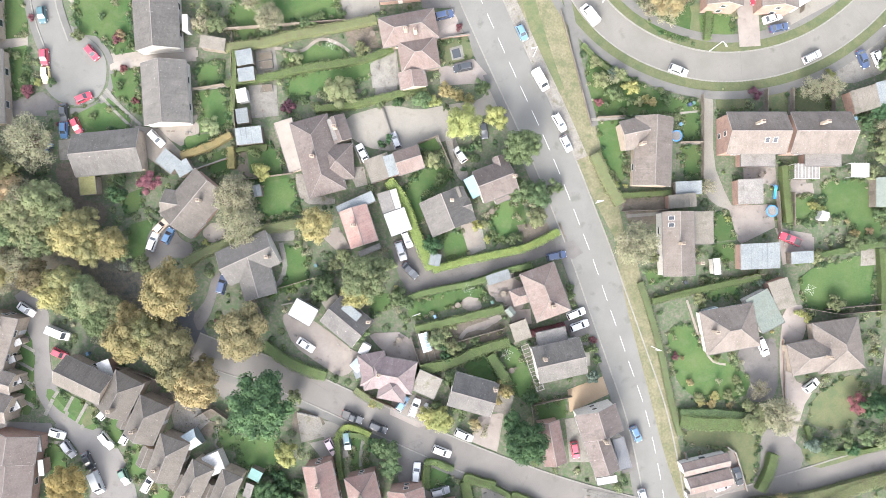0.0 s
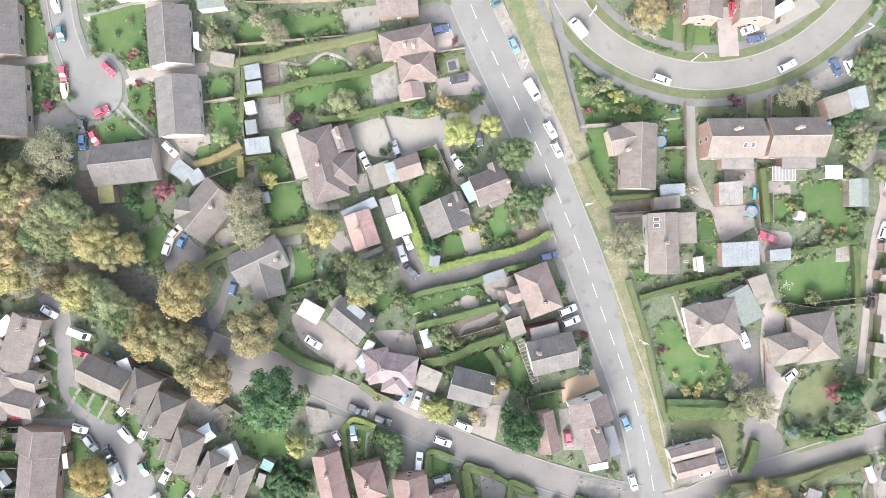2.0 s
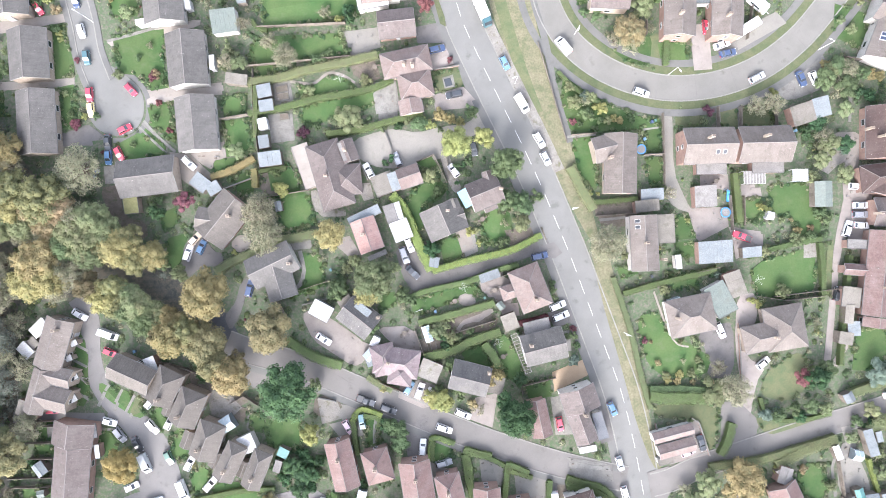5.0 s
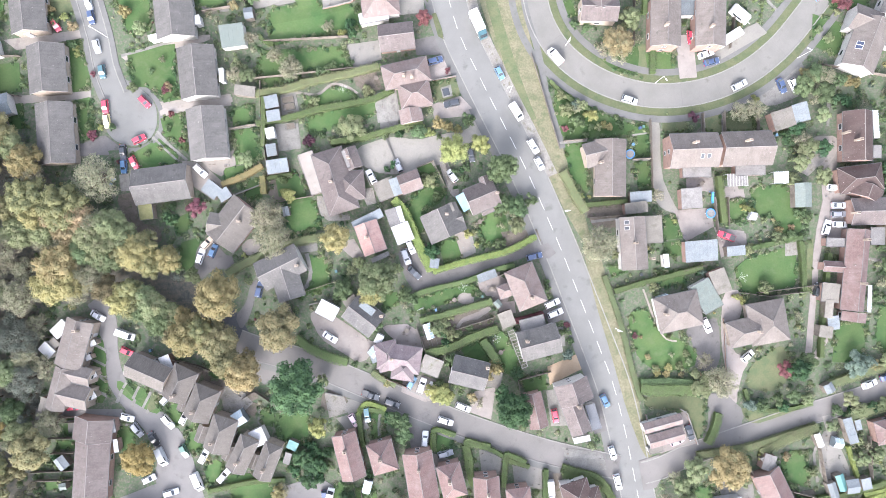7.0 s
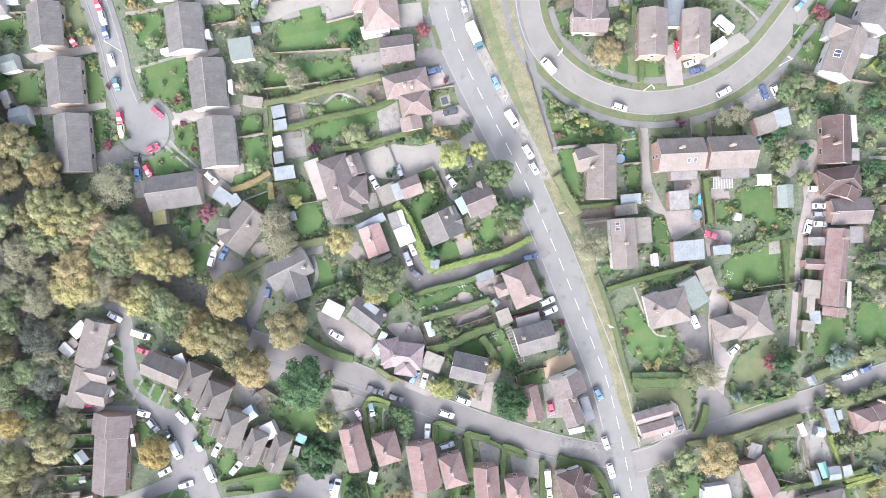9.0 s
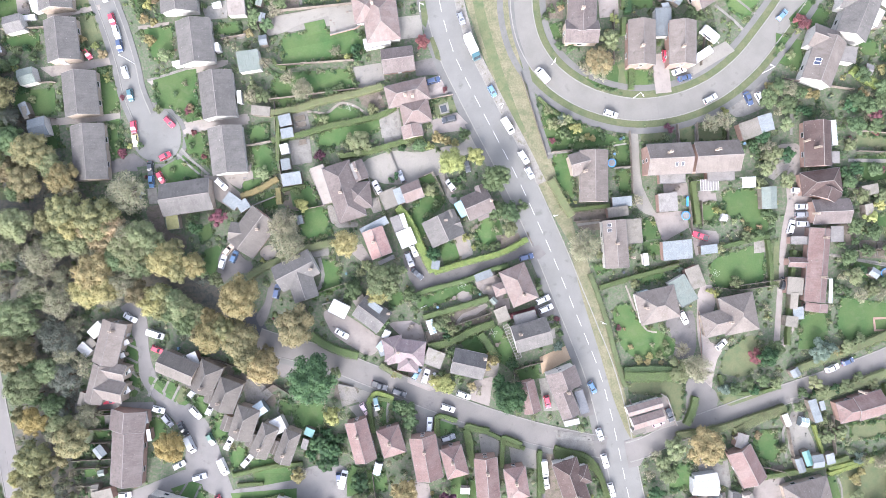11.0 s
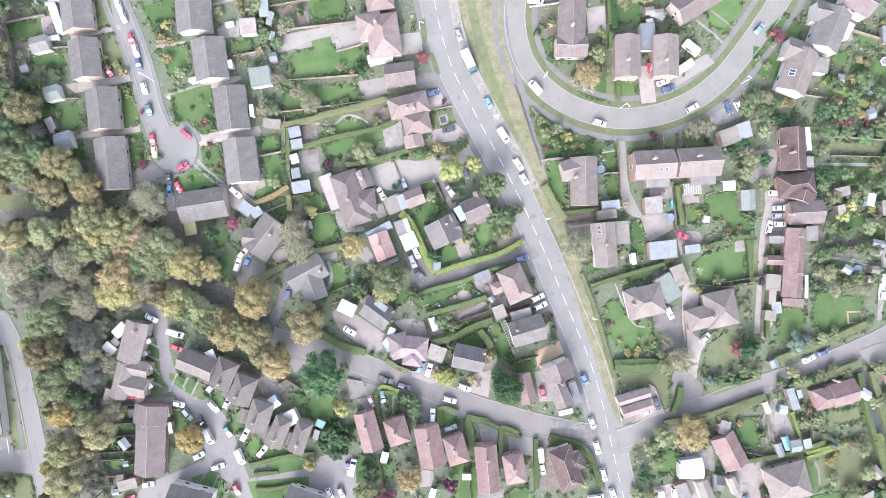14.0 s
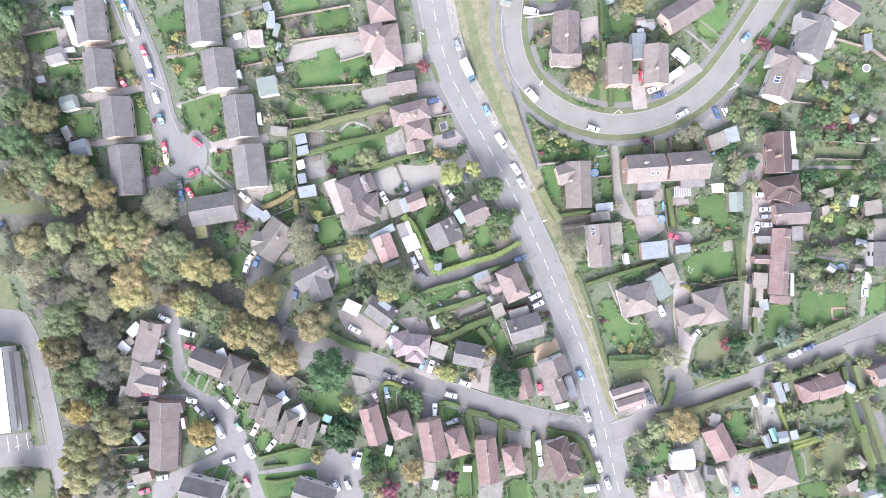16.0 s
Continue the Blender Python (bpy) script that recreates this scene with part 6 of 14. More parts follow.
grow("big", "oak", -53.3, -24.9, 5.1, 9, "tall broad tree turning yellow-brown")
grow("big", "gold", -49.2, -27.8, 5.5, 9, "tall tree with golden autumn leaves")
grow("big", "gold", -54.4, -8.5, 6.5, 11, "tall tree with golden autumn leaves")
grow("big", "olive", -114.7, -10.6, 7.1, 11, "tall broad olive-green leafy tree")
grow("big", "oak", -116.2, -20.1, 6.5, 11, "tall broad tree turning yellow-brown")
grow("big", "thicket", -107.2, -15.7, 3.8, 7, "dark grey-green thicket tree in the wood")
grow("big", "grey", -103.3, -21.9, 4.1, 7, "thin grey-brown tree losing its leaves")
grow("big", "olive", -108.3, -25.8, 4.5, 8, "tall broad olive-green leafy tree")
grow("mid", "grey", -100.5, -14.4, 3.5, 6, "thin grey-brown tree losing its leaves")
grow("big", "green", -107.3, -35.5, 3.8, 7, "tall leafy green tree")
grow("mid", "grey", -99.5, -24.9, 3.5, 6, "thin grey-brown tree losing its leaves")
grow("big", "olive", -105.9, -40.7, 3.8, 7, "tall broad olive-green leafy tree")
grow("big", "green", -118, 41.2, 4.4, 9, "tall leafy green tree")
grow("big", "olive", -104.6, 30.2, 4.5, 8, "tall broad olive-green leafy tree")
grow("big", "oak", -116.6, 29.2, 4.1, 8, "tall broad tree turning yellow-brown")
grow("big", "grey", -130.9, 6.5, 4.5, 8, "thin grey-brown tree losing its leaves")
grow("big", "grey", -102.7, -0.45, 3.8, 7, "thin grey-brown tree losing its leaves")
grow("big", "green", -134.6, -60.2, 5.8, 8, "tall leafy green tree")
grow("mid", "olive", -131.1, -59.1, 3.5, 6, "tall broad olive-green leafy tree")
grow("big", "olive", -113.8, -29.4, 6.1, 10, "tall broad olive-green leafy tree")
grow("big", "thicket", -104, -17.4, 5.8, 9, "dark grey-green thicket tree in the wood")
grow("big", "grey", -103.3, -7.2, 5.8, 9, "thin grey-brown tree losing its leaves")
grow("big", "thicket", -103.3, -27.8, 5.1, 8, "dark grey-green thicket tree in the wood")
grow("big", "amber", -112.7, -39.2, 4.8, 8, "round tree with rusty orange leaves")
grow("big", "oak", -101.2, -44.8, 6.1, 10, "tall broad tree turning yellow-brown")
grow("big", "oak", -112.6, -49.2, 5.8, 10, "tall broad tree turning yellow-brown")
grow("big", "oak", -112.4, -58.6, 6.8, 10, "tall broad tree turning yellow-brown")
grow("big", "grey", -97.5, -38.7, 4.1, 7, "thin grey-brown tree losing its leaves")
grow("big", "amber", -76.1, -48.5, 5, 7, "round tree with orange autumn leaves beside parked cars")
grow("big", "oak", -39.8, -17.2, 6.5, 10, "tall broad tree turning yellow-brown")
grow("big", "dark", -35.9, -31, 7.8, 12, "broad dark evergreen tree")
grow("mid", "lime", -31.7, -42.4, 2.8, 5, "round clipped yellow-green garden tree")
grow("big", "dark", 17.2, -38.9, 5.5, 9, "broad dark evergreen tree")
grow("big", "gold", -12.8, -63.9, 4.6, 7, "tan autumn tree losing its leaves")
grow("big", "olive", -26.3, -66.8, 4.1, 6, "tall broad olive-green leafy tree")
grow("mid", "purple", -1.18, -67, 2.8, 5, "small tree with dark purple leaves")
grow("big", "gold", 69.9, -55.2, 6.5, 8, "broad tree turning yellow-brown beside the side road")
grow("big", "lime", 4.4, 25.8, 4.3, 7, "round clipped yellow-green garden tree")
grow("mid", "lime", 11.4, 27.2, 2.8, 5, "round clipped yellow-green garden tree")
grow("big", "grey", 39.5, 0.79, 5.8, 8, "thin grey-brown tree losing its leaves")
grow("big", "grey", -41.7, 11.1, 5.1, 8, "thin grey-brown tree losing its leaves")
grow("big", "grey", -40.5, 5.9, 4.5, 7, "thin grey-brown tree losing its leaves")
grow("big", "olive", -15.8, -5.9, 5.8, 9, "tall broad olive-green leafy tree")
grow("big", "gold", -25.5, 4.9, 4.5, 7, "tall tree with golden autumn leaves")
grow("mid", "dark", 88.6, -31.8, 3.1, 6, "broad dark evergreen tree")
grow("big", "grey", 69.3, -34, 4.8, 6, "thin grey-brown tree losing its leaves")
grow("big", "rust", 46.1, 51.3, 4.6, 6, "pale tan tree losing its leaves")
grow("mid", "grey", 79.8, 33.8, 3.1, 5, "thin grey-brown tree losing its leaves")
grow("big", "oak", 63.1, 74.4, 4.1, 6, "tall broad tree turning yellow-brown")
grow("mid", "dark", -66.3, 10.9, 2.3, 6, "dark evergreen small tree")
grow("shrub", "green", 8.8, 33.5, 1.6, 2.6, "rounded green garden shrub")
grow("mid", "dark", -1.9, 1, 2.3, 4, "dark evergreen small tree")
grow("mid", "grey", 18.6, 9.9, 1.7, 4, "small pale-leaved garden tree")
grow("mid", "green", 15.9, 12.2, 2.8, 5, "rounded green small tree")
grow("mid", "olive", 19.5, 6.5, 2.6, 4, "olive green small tree")
grow("shrub", "lime", 7.1, 5.1, 1.5, 2, "rounded yellow-green garden shrub")
grow("mid", "green", -24.2, -8, 3.0, 5, "rounded green small tree")
grow("big", "gold", -17, -9, 3.7, 7, "tall tree with golden autumn leaves")
grow("mid", "green", -12.8, -40.3, 2.0, 5, "rounded green small tree")
grow("mid", "green", 3.9, -32.4, 2.3, 4, "rounded green small tree")
grow("mid", "lime", 0.4, -34.9, 2.6, 4, "round clipped yellow-green garden tree")
grow("big", "green", 16.1, 20.7, 4.7, 9, "tall dark green round tree beside the road")
grow("big", "oak", -59.2, -17, 4.0, 9, "tall broad tree turning yellow-brown")
grow("mid", "olive", -61.8, -3.5, 2.3, 5, "olive green small tree")
grow("mid", "green", -65.6, -1.2, 2.0, 4, "rounded green small tree")
grow("shrub", "rust", -49.3, -24.1, 2.0, 3, "rusty brown garden shrub")
grow("mid", "olive", -30.3, -30.8, 1.8, 3, "olive green small tree")
grow("big", "oak", -105.4, 15.2, 4.5, 9, "tall broad tree turning yellow-brown")
grow("big", "olive", -103.3, 8.4, 4.8, 9, "tall broad olive-green leafy tree")
grow("big", "grey", -111.6, 14.9, 4.2, 8, "thin grey-brown tree losing its leaves")
grow("big", "grey", -116.6, 7.2, 4.8, 9, "thin grey-brown tree losing its leaves")
grow("big", "green", -110.3, -6, 4.2, 8, "tall leafy green tree")
grow("mid", "olive", -74.7, 1.9, 2.4, 5, "olive green small tree")
grow("big", "olive", -119.1, 31.5, 4.1, 9, "tall broad olive-green leafy tree")
grow("big", "green", -113.7, 23.3, 3.8, 8, "tall leafy green tree")
grow("big", "grey", -99.4, 22.5, 3.5, 8, "thin grey-brown tree losing its leaves")
grow("big", "grey", -35.6, 47.5, 3.8, 5, "thin grey-brown tree losing its leaves")
grow("mid", "grey", -39.6, 51.2, 2.4, 4, "thin grey-brown small tree")
grow("mid", "grey", -45.6, 55.6, 2.1, 4, "bare grey-brown garden tree")
grow("mid", "grey", -49.7, 46.8, 2.4, 4, "bare grey-brown garden tree")
grow("mid", "lime", -23, 56.4, 1.0, 3, "small yellow-green garden tree")
grow("mid", "dark", -20, 56, 1.3, 4, "small dark evergreen garden tree")
grow("mid", "grey", -26.4, 58, 1.6, 3, "bare grey-brown garden tree")
grow("big", "grey", -84.1, 21.6, 6.8, 8, "broad bare grey-brown tree with spreading twigs")
grow("mid", "lime", -37.4, 15.9, 2.1, 3.5, "round clipped yellow-green garden tree")
grow("mid", "blue", 31.3, -26.4, 1.6, 3, "pale blue-green garden tree")
grow("mid", "gold", 13.6, -29.4, 1.7, 4, "small golden-leaved garden tree")
grow("shrub", "hedge", -39, 20.1, 1.5, 2, "rounded pale green garden shrub")
grow("mid", "grey", -42.6, 7.6, 4.9, 6, "thin grey-brown garden tree")
grow("mid", "grey", -41.6, 3.3, 4.2, 5, "thin grey-brown garden tree")
grow("mid", "dark", 18.3, -30.6, 2.0, 3, "dark evergreen small tree")
grow("mid", "green", 2.2, -26.6, 2.0, 4, "rounded green small tree")
grow("mid", "dark", 14.9, -35.6, 2.9, 6, "dark evergreen small tree")
patch("yard", "tan2", 0.085, "brown gravel yard behind a terrace", 95.3, 26.7, 102.2, 26.8, 101.7, 22.3, 99.1, 18.8, 96.5, 18.4, 97.5, 20.9, 95.1, 23.5)
patch("path", "slab", 0.1, "narrow path down to the gardens", 99.7, 38.5, 100.5, 38.4, 100, 29.2, 99.3, 29.2, soft=0)
# ---- lawns ----
patch("lawn", "lawn", 0.088, "mown green front lawn", -92.3, 53, -87.5, 53, -87.2, 44.8, -91.5, 44.5, soft=0)
patch("lawn", "lawn", 0.088, "mown green front lawn", -91.4, 42.1, -87.5, 42.8, -86.8, 35.7, -86.2, 32.7, -90.3, 31.9, soft=0)
patch("lawn", "lawn", 0.088, "mown green front lawn", -77.7, 51, -66, 51.8, -65.5, 42.6, -68.7, 41.7, -72.7, 45.5, -76.5, 47)
patch("lawn", "lawn", 0.088, "mown green front lawn", -69.9, 36.7, -64.2, 38.3, -63.3, 28.6, -69.5, 32.7, soft=0)
patch("lawn", "lawn", 0.088, "mown green front lawn", -76.1, 27.8, -70.5, 32.4, -65.5, 26.9, -66.4, 24.5, -75.2, 25, soft=0)
patch("lawn", "lawn", 0.088, "mown green front lawn", -51.4, 39, -46.7, 39.5, -46.2, 34.5, -51.4, 34, soft=0)
patch("lawn", "lawn", 0.088, "mown green back-garden lawn", -51.9, 32.6, -45.7, 33.6, -44, 26, -47.2, 24.1, -51.2, 29.2, soft=0)
patch("lawn", "lawn", 0.088, "mown green back-garden lawn", -54, 23.6, -47.2, 24.4, -50, 21.2, -54, 20.5, soft=0)
patch("lawn", "lawn", 0.088, "mown green back-garden lawn", -50, 19.4, -44.8, 21.1, -44.5, 15.7, -48, 14.6, soft=0)
patch("lawn", "lawn", 0.088, "mown green back-garden lawn", -42.8, 20.7, -34.1, 21.2, -33.3, 14.8, -41.8, 14.1, soft=0)
patch("lawn", "lawn", 0.088, "mown green back-garden lawn", -39.8, 12.9, -30.9, 14.6, -30.3, 7.4, -37.3, 5.8, soft=0)
patch("lawn", "lawn", 0.088, "mown green back-garden lawn", -45.3, 50.2, -40.8, 51.2, -39, 47.6, -39.5, 44.1, -42.5, 43.3, -44.5, 45.2)
patch("lawn", "lawn", 0.088, "mown green back-garden lawn", -33, 51.8, -21.7, 53, -21.9, 48.8, -25.3, 46.7, -30, 46.5, -32.4, 48.8)
patch("lawn", "lawn", 0.088, "mown green back-garden lawn", -33.6, 41.5, -31.2, 41, -28.2, 42.4, -24.7, 43.4, -21.7, 42.6, -19.1, 41.1, -21.7, 39.8, -28.2, 38.4, -32.6, 37.6)
patch("lawn", "lawn", 0.088, "mown green back-garden lawn", -32.1, 36.2, -21.7, 38.1, -14.6, 39.8, -14.3, 35.8, -21.7, 34.3, -30, 31.2, -33, 32.8)
patch("lawn", "lawn", 0.088, "mown green back-garden lawn", -4.8, 16.7, -0.01, 17.9, 2.1, 15.6, 0.35, 13.2, -4.4, 10.6, -7.4, 12.6)
patch("lawn", "lawn", 0.088, "mown green back-garden lawn", -5.2, 22.1, -1.44, 23.3, -0.25, 21.3, -1.44, 20.1, -4.4, 21.3, soft=0)
patch("lawn", "lawn", 0.088, "mown green back-garden lawn", -0.22, 3, 4.3, 3.9, 5.5, -0.82, 0.97, -2.5, soft=0)
patch("lawn", "lawn", 0.088, "mown green back-garden lawn", 10.2, 6.8, 17, 10.1, 17.8, 5.1, 12.6, 1.33, 10, 2.5, soft=0)
patch("lawn", "lawn", 0.088, "mown green back-garden lawn", 32.5, 26.8, 38.3, 27.4, 38.4, 14.7, 36.3, 13.2, 33.2, 20.9, soft=0)
patch("lawn", "lawn", 0.088, "mown green back-garden lawn", 50.2, 21.8, 54.1, 21.8, 54.1, 15.4, 51, 14.9, soft=0)
patch("lawn", "lawn", 0.088, "mown green back-garden lawn", 50, 28.1, 54.1, 28.7, 54.1, 23, 50, 22.7, soft=0)
patch("lawn", "lawn", 0.088, "mown green back-garden lawn", 79.4, 14.2, 88.6, 15, 89.3, 9, 83.9, 7.8, 79.8, 9.7, soft=0)
patch("lawn", "lawn", 0.088, "mown green back-garden lawn", 72.7, 10.9, 76.8, 11.5, 77, 6.4, 72.8, 5.7, soft=0)
patch("lawn", "lawn", 0.088, "mown green back-garden lawn", 57.4, 7.8, 60.2, 6.4, 61.9, 2.6, 57.6, 1.88, soft=0)
patch("lawn", "lawn", 0.088, "mown green back-garden lawn", -33.7, 1.02, -28.7, 0.07, -27.8, -7, -32.9, -9.7, -33.5, -4.7, soft=0)
patch("lawn", "lawn", 0.088, "mown green back-garden lawn", -37.6, -8.5, -33.5, -7.1, -31.1, -7.7, -35.8, -10.6, soft=0)
patch("lawn", "lawn", 0.088, "mown green back-garden lawn", -6.8, -11.3, -2.6, -10, 6.3, -7.2, 9.1, -8.4, 9.5, -9.9, 2.2, -12.3, -4.3, -14.4, -7.1, -14.1)
patch("lawn", "lawn", 0.088, "mown green back-garden lawn", 2.9, -17.9, 8.1, -16.7, 12.6, -14.7, 13.1, -16.9, 8.1, -18.4, 3.6, -19.3)
patch("lawn", "lawn", 0.088, "mown green back-garden lawn", 4, -23.8, 8.1, -22.4, 11.7, -22.2, 13.1, -24.8, 10.5, -26.9, 5.8, -26.2)
patch("lawn", "lawn", 0.088, "mown green back-garden lawn", 19.6, -32.6, 25.9, -31.4, 26.2, -35.2, 20.9, -36.4, soft=0)
patch("lawn", "lawn", 0.088, "mown green back-garden lawn", -19.4, -39.3, -15.8, -38.3, -15.6, -45, -18.9, -45.9, soft=0)
patch("lawn", "lawn", 0.088, "mown green back-garden lawn", -15, -9.6, -11.1, -9.2, -10.6, -12.7, -14.7, -13.7, soft=0)
patch("lawn", "lawn", 0.088, "mown green back-garden lawn", -3.1, -44.7, 2.2, -46.8, 1.65, -49.7, -2.7, -49, soft=0)
patch("lawn", "lawn", 0.088, "mown green back-garden lawn", 47.2, -16.6, 52.2, -15.2, 54.6, -21.1, 60.2, -23.5, 65, -27.2, 63.5, -31.2, 54.3, -31.8, 49.6, -28.5, 47.8, -21.7)
patch("lawn", "lawn", 0.088, "mown green back-garden lawn", 74.7, -4.7, 89.2, -0.68, 90.4, -1.15, 90.7, -11.3, 85.1, -12.5, 80.3, -13, 75.6, -11.8)
patch("lawn", "lawn", 0.088, "mown green back-garden lawn", 54.5, -6.4, 61.6, -5.7, 62.1, -9.5, 55.7, -10.4, soft=0)
patch("lawn", "lawn", 0.088, "mown green back-garden lawn", -47.4, -37.7, -43.8, -38.2, -43.8, -42.5, -46.7, -41.5, soft=0)
patch("lawn", "lawn", 0.088, "mown green back-garden lawn", -42.4, -39.4, -34.3, -39.1, -34.3, -46, -41.5, -45.8, soft=0)
patch("lawn", "lawn", 0.088, "mown green back-garden lawn", -70.5, -36.6, -67.6, -38, -66.2, -40.6, -68.8, -41.8, -70.7, -39.4, soft=0)
patch("lawn", "lawn", 0.088, "mown green back-garden lawn", -66, -43, -62.1, -41.5, -60.5, -46, -64, -49.6, -66.2, -46.5, soft=0)
patch("lawn", "lawn", 0.088, "mown green back-garden lawn", -65.6, 5, -60.6, 6.4, -61.6, 1.21, -63.8, -3, -66.3, -0.94, soft=0)
patch("lawn", "lawn", 0.088, "mown green back-garden lawn", -67.4, 10.9, -63.5, 12.6, -63, 8.6, -66.6, 6.7, soft=0)
patch("lawn", "lawn", 0.088, "mown green back-garden lawn", 42.5, -4.8, 47.2, -4.1, 47.9, -6.2, 43.7, -7.6, soft=0)
patch("lawn", "lawn", 0.088, "mown green back-garden lawn", 57.6, 1.17, 61.4, 1.65, 61.4, -1.2, 57.6, -1.56, soft=0)
patch("lawn", "lawn", 0.088, "mown green back-garden lawn", -37.1, 22.1, -35.9, 22.6, -35.7, 20.3, -36.9, 20, soft=0)
patch("lawn", "lawn", 0.088, "green front garden inside the curve of the road", 30.8, 42.4, 34.7, 39.1, 41.3, 35.1, 49, 31.5, 53.8, 31.3, 54.1, 28.9, 38.9, 28.2, 31.8, 28.2, 30.1, 35.8)
patch("lawn", "lawn", 0.088, "mown green back-garden lawn", -124.9, 76.9, -112.9, 78.6, -112.4, 72.9, -123.5, 71.9, soft=0)
patch("lawn", "lawn", 0.088, "mown green back-garden lawn", -118.6, 67, -108.7, 67.8, -108.7, 63.2, -118.1, 63.5, soft=0)
patch("lawn", "lawn", 0.088, "mown green back-garden lawn", -115.8, 51.8, -105.2, 52.1, -104.7, 44.6, -111.3, 44.5, -116.8, 47.3, soft=0)
patch("lawn", "lawn", 0.088, "mown green back-garden lawn", -108.4, 41.5, -104.5, 41.9, -104.4, 35.4, -108, 35.1, soft=0)
patch("lawn", "lawn", 0.088, "mown green back-garden lawn", -34.9, 78.6, -24.8, 79.7, -23.8, 73.7, -34.1, 72.2, soft=0)
patch("lawn", "lawn", 0.088, "mown green back-garden lawn", -42, 63.6, -34.9, 64.6, -21.2, 65.1, -19.4, 60.5, -21.4, 57.1, -31.9, 56.3, -40.8, 56.2)
patch("lawn", "lawn", 0.088, "mown green back-garden lawn", -43.4, 53.2, -23, 53.6, -21.9, 49, -36.1, 46.8, -43.2, 45.8, soft=0)
patch("lawn", "lawn", 0.088, "mown green back-garden lawn", 100.1, -20.8, 107.9, -20.6, 106.8, -31.4, 98.8, -30.6, soft=0)
patch("lawn", "lawn", 0.088, "mown green back-garden lawn", 111.3, -16.5, 124.8, -19.2, 125, -29.4, 112.6, -30.4, 109.7, -24.9, soft=0)
patch("lawn", "lawn", 0.088, "mown green back-garden lawn", 61, -62.8, 67, -59.7, 67.4, -68.2, 61, -69.5, soft=0)
patch("lawn", "lawn", 0.088, "mown green back-garden lawn", 85.7, -53.8, 91.7, -53.1, 91.5, -62.3, 85.9, -61.2, soft=0)
patch("lawn", "lawn", 0.088, "mown green back-garden lawn", 112.3, -52, 123.7, -51.6, 123.4, -56.2, 112, -57.6, soft=0)
patch("lawn", "lawn", 0.088, "mown green back-garden lawn", 110.8, -65.7, 118.6, -63, 120.8, -70.2, 110.3, -74.2, soft=0)
patch("lawn", "lawn", 0.088, "mown green back-garden lawn", 131.9, -17.9, 137.9, -16.1, 137.4, -24.6, 130.5, -26.2, soft=0)
patch("lawn", "lawn", 0.088, "mown green back-garden lawn", -57.6, 67.4, -52.3, 68.1, -52, 64.6, -57.4, 64.2, soft=0)
patch("lawn", "lawn", 0.088, "mown green back-garden lawn", -50.4, 75.4, -44.7, 76.4, -44.1, 72.5, -50.3, 71.9, soft=0)
patch("lawn", "lawn", 0.088, "mown green back-garden lawn", 119.5, 55.6, 124.8, 54.4, 125.4, 50, 120.1, 50.7, soft=0)
patch("lawn", "lawn", 0.088, "mown green back-garden lawn", 130, 53.2, 137.9, 51.8, 136.6, 45.8, 129.6, 47.1, soft=0)
patch("lawn", "lawn", 0.088, "mown green back-garden lawn", -61.7, -63.3, -43.2, -62.8, -43.4, -66.3, -59.6, -70.5, soft=0)
patch("lawn", "lawn", 0.088, "mown green back-garden lawn", -28.8, -57.5, -26.1, -56.8, -25.8, -65.7, -29.3, -65.8, soft=0)
patch("lawn", "lawn", 0.088, "mown green back-garden lawn", 14.5, -71.8, 23.3, -71.5, 23.8, -77.8, 15, -77.2, soft=0)
patch("lawn", "lawn", 0.088, "mown green back-garden lawn", 4.5, -62.3, 8, -62.2, 7.7, -73.2, 3.8, -72.9, soft=0)
patch("lawn", "lawn", 0.088, "mown green back-garden lawn", 117.5, 22.3, 131.7, 22.4, 133.1, 16, 118.9, 15.1, soft=0)
patch("lawn", "lawn", 0.088, "mown green back-garden lawn", 123.6, 6, 134.2, 5.3, 134.7, -1.76, 125, -1.14, soft=0)
patch("lawn", "lawn", 0.088, "mown green front lawn", -98.1, 85.7, -94.2, 86.5, -93.2, 75.6, -98.2, 73.8, soft=0)
patch("lawn", "lawn", 0.088, "mown green front lawn", -93, 57.4, -89.1, 57.3, -88.2, 44.4, -92.8, 44, soft=0)
patch("lawn", "lawn", 0.088, "mown green front lawn", -91, 40, -87.8, 40.2, -87.2, 33.5, -90.7, 33.3, soft=0)
patch("lawn", "lawn", 0.088, "mown green front lawn", -84.8, 79.6, -75.2, 82.5, -74.9, 75.8, -80.1, 72, soft=0)
patch("lawn", "lawn", 0.088, "mown green front lawn", -80, 67.1, -71.6, 67.9, -71.5, 59.1, -77.1, 58.1, soft=0)
patch("lawn", "lawn", 0.088, "mown green front lawn", -77.4, 54.6, -65.4, 55.6, -65.5, 43.7, -71.1, 43.3, -76, 48.6, soft=0)
patch("lawn", "lawn", 0.088, "mown green front lawn", 82.5, 70.6, 94.3, 75.7, 93.9, 69.5, 88.5, 61.1, 83.9, 64.9, soft=0)
patch("lawn", "lawn", 0.088, "mown green front lawn", 106.1, 67, 112, 62.8, 110.1, 59.7, 102, 58.5, 100.5, 61.7, soft=0)
patch("lawn", "lawn", 0.088, "mown green front lawn", 96.7, 57.9, 105.4, 54.8, 102.7, 46.5, 96.2, 50, soft=0)
patch("lawn", "lawn", 0.088, "mown green front lawn", 53.8, 49.2, 60.9, 49.6, 60.9, 43.8, 54.5, 44.8, soft=0)
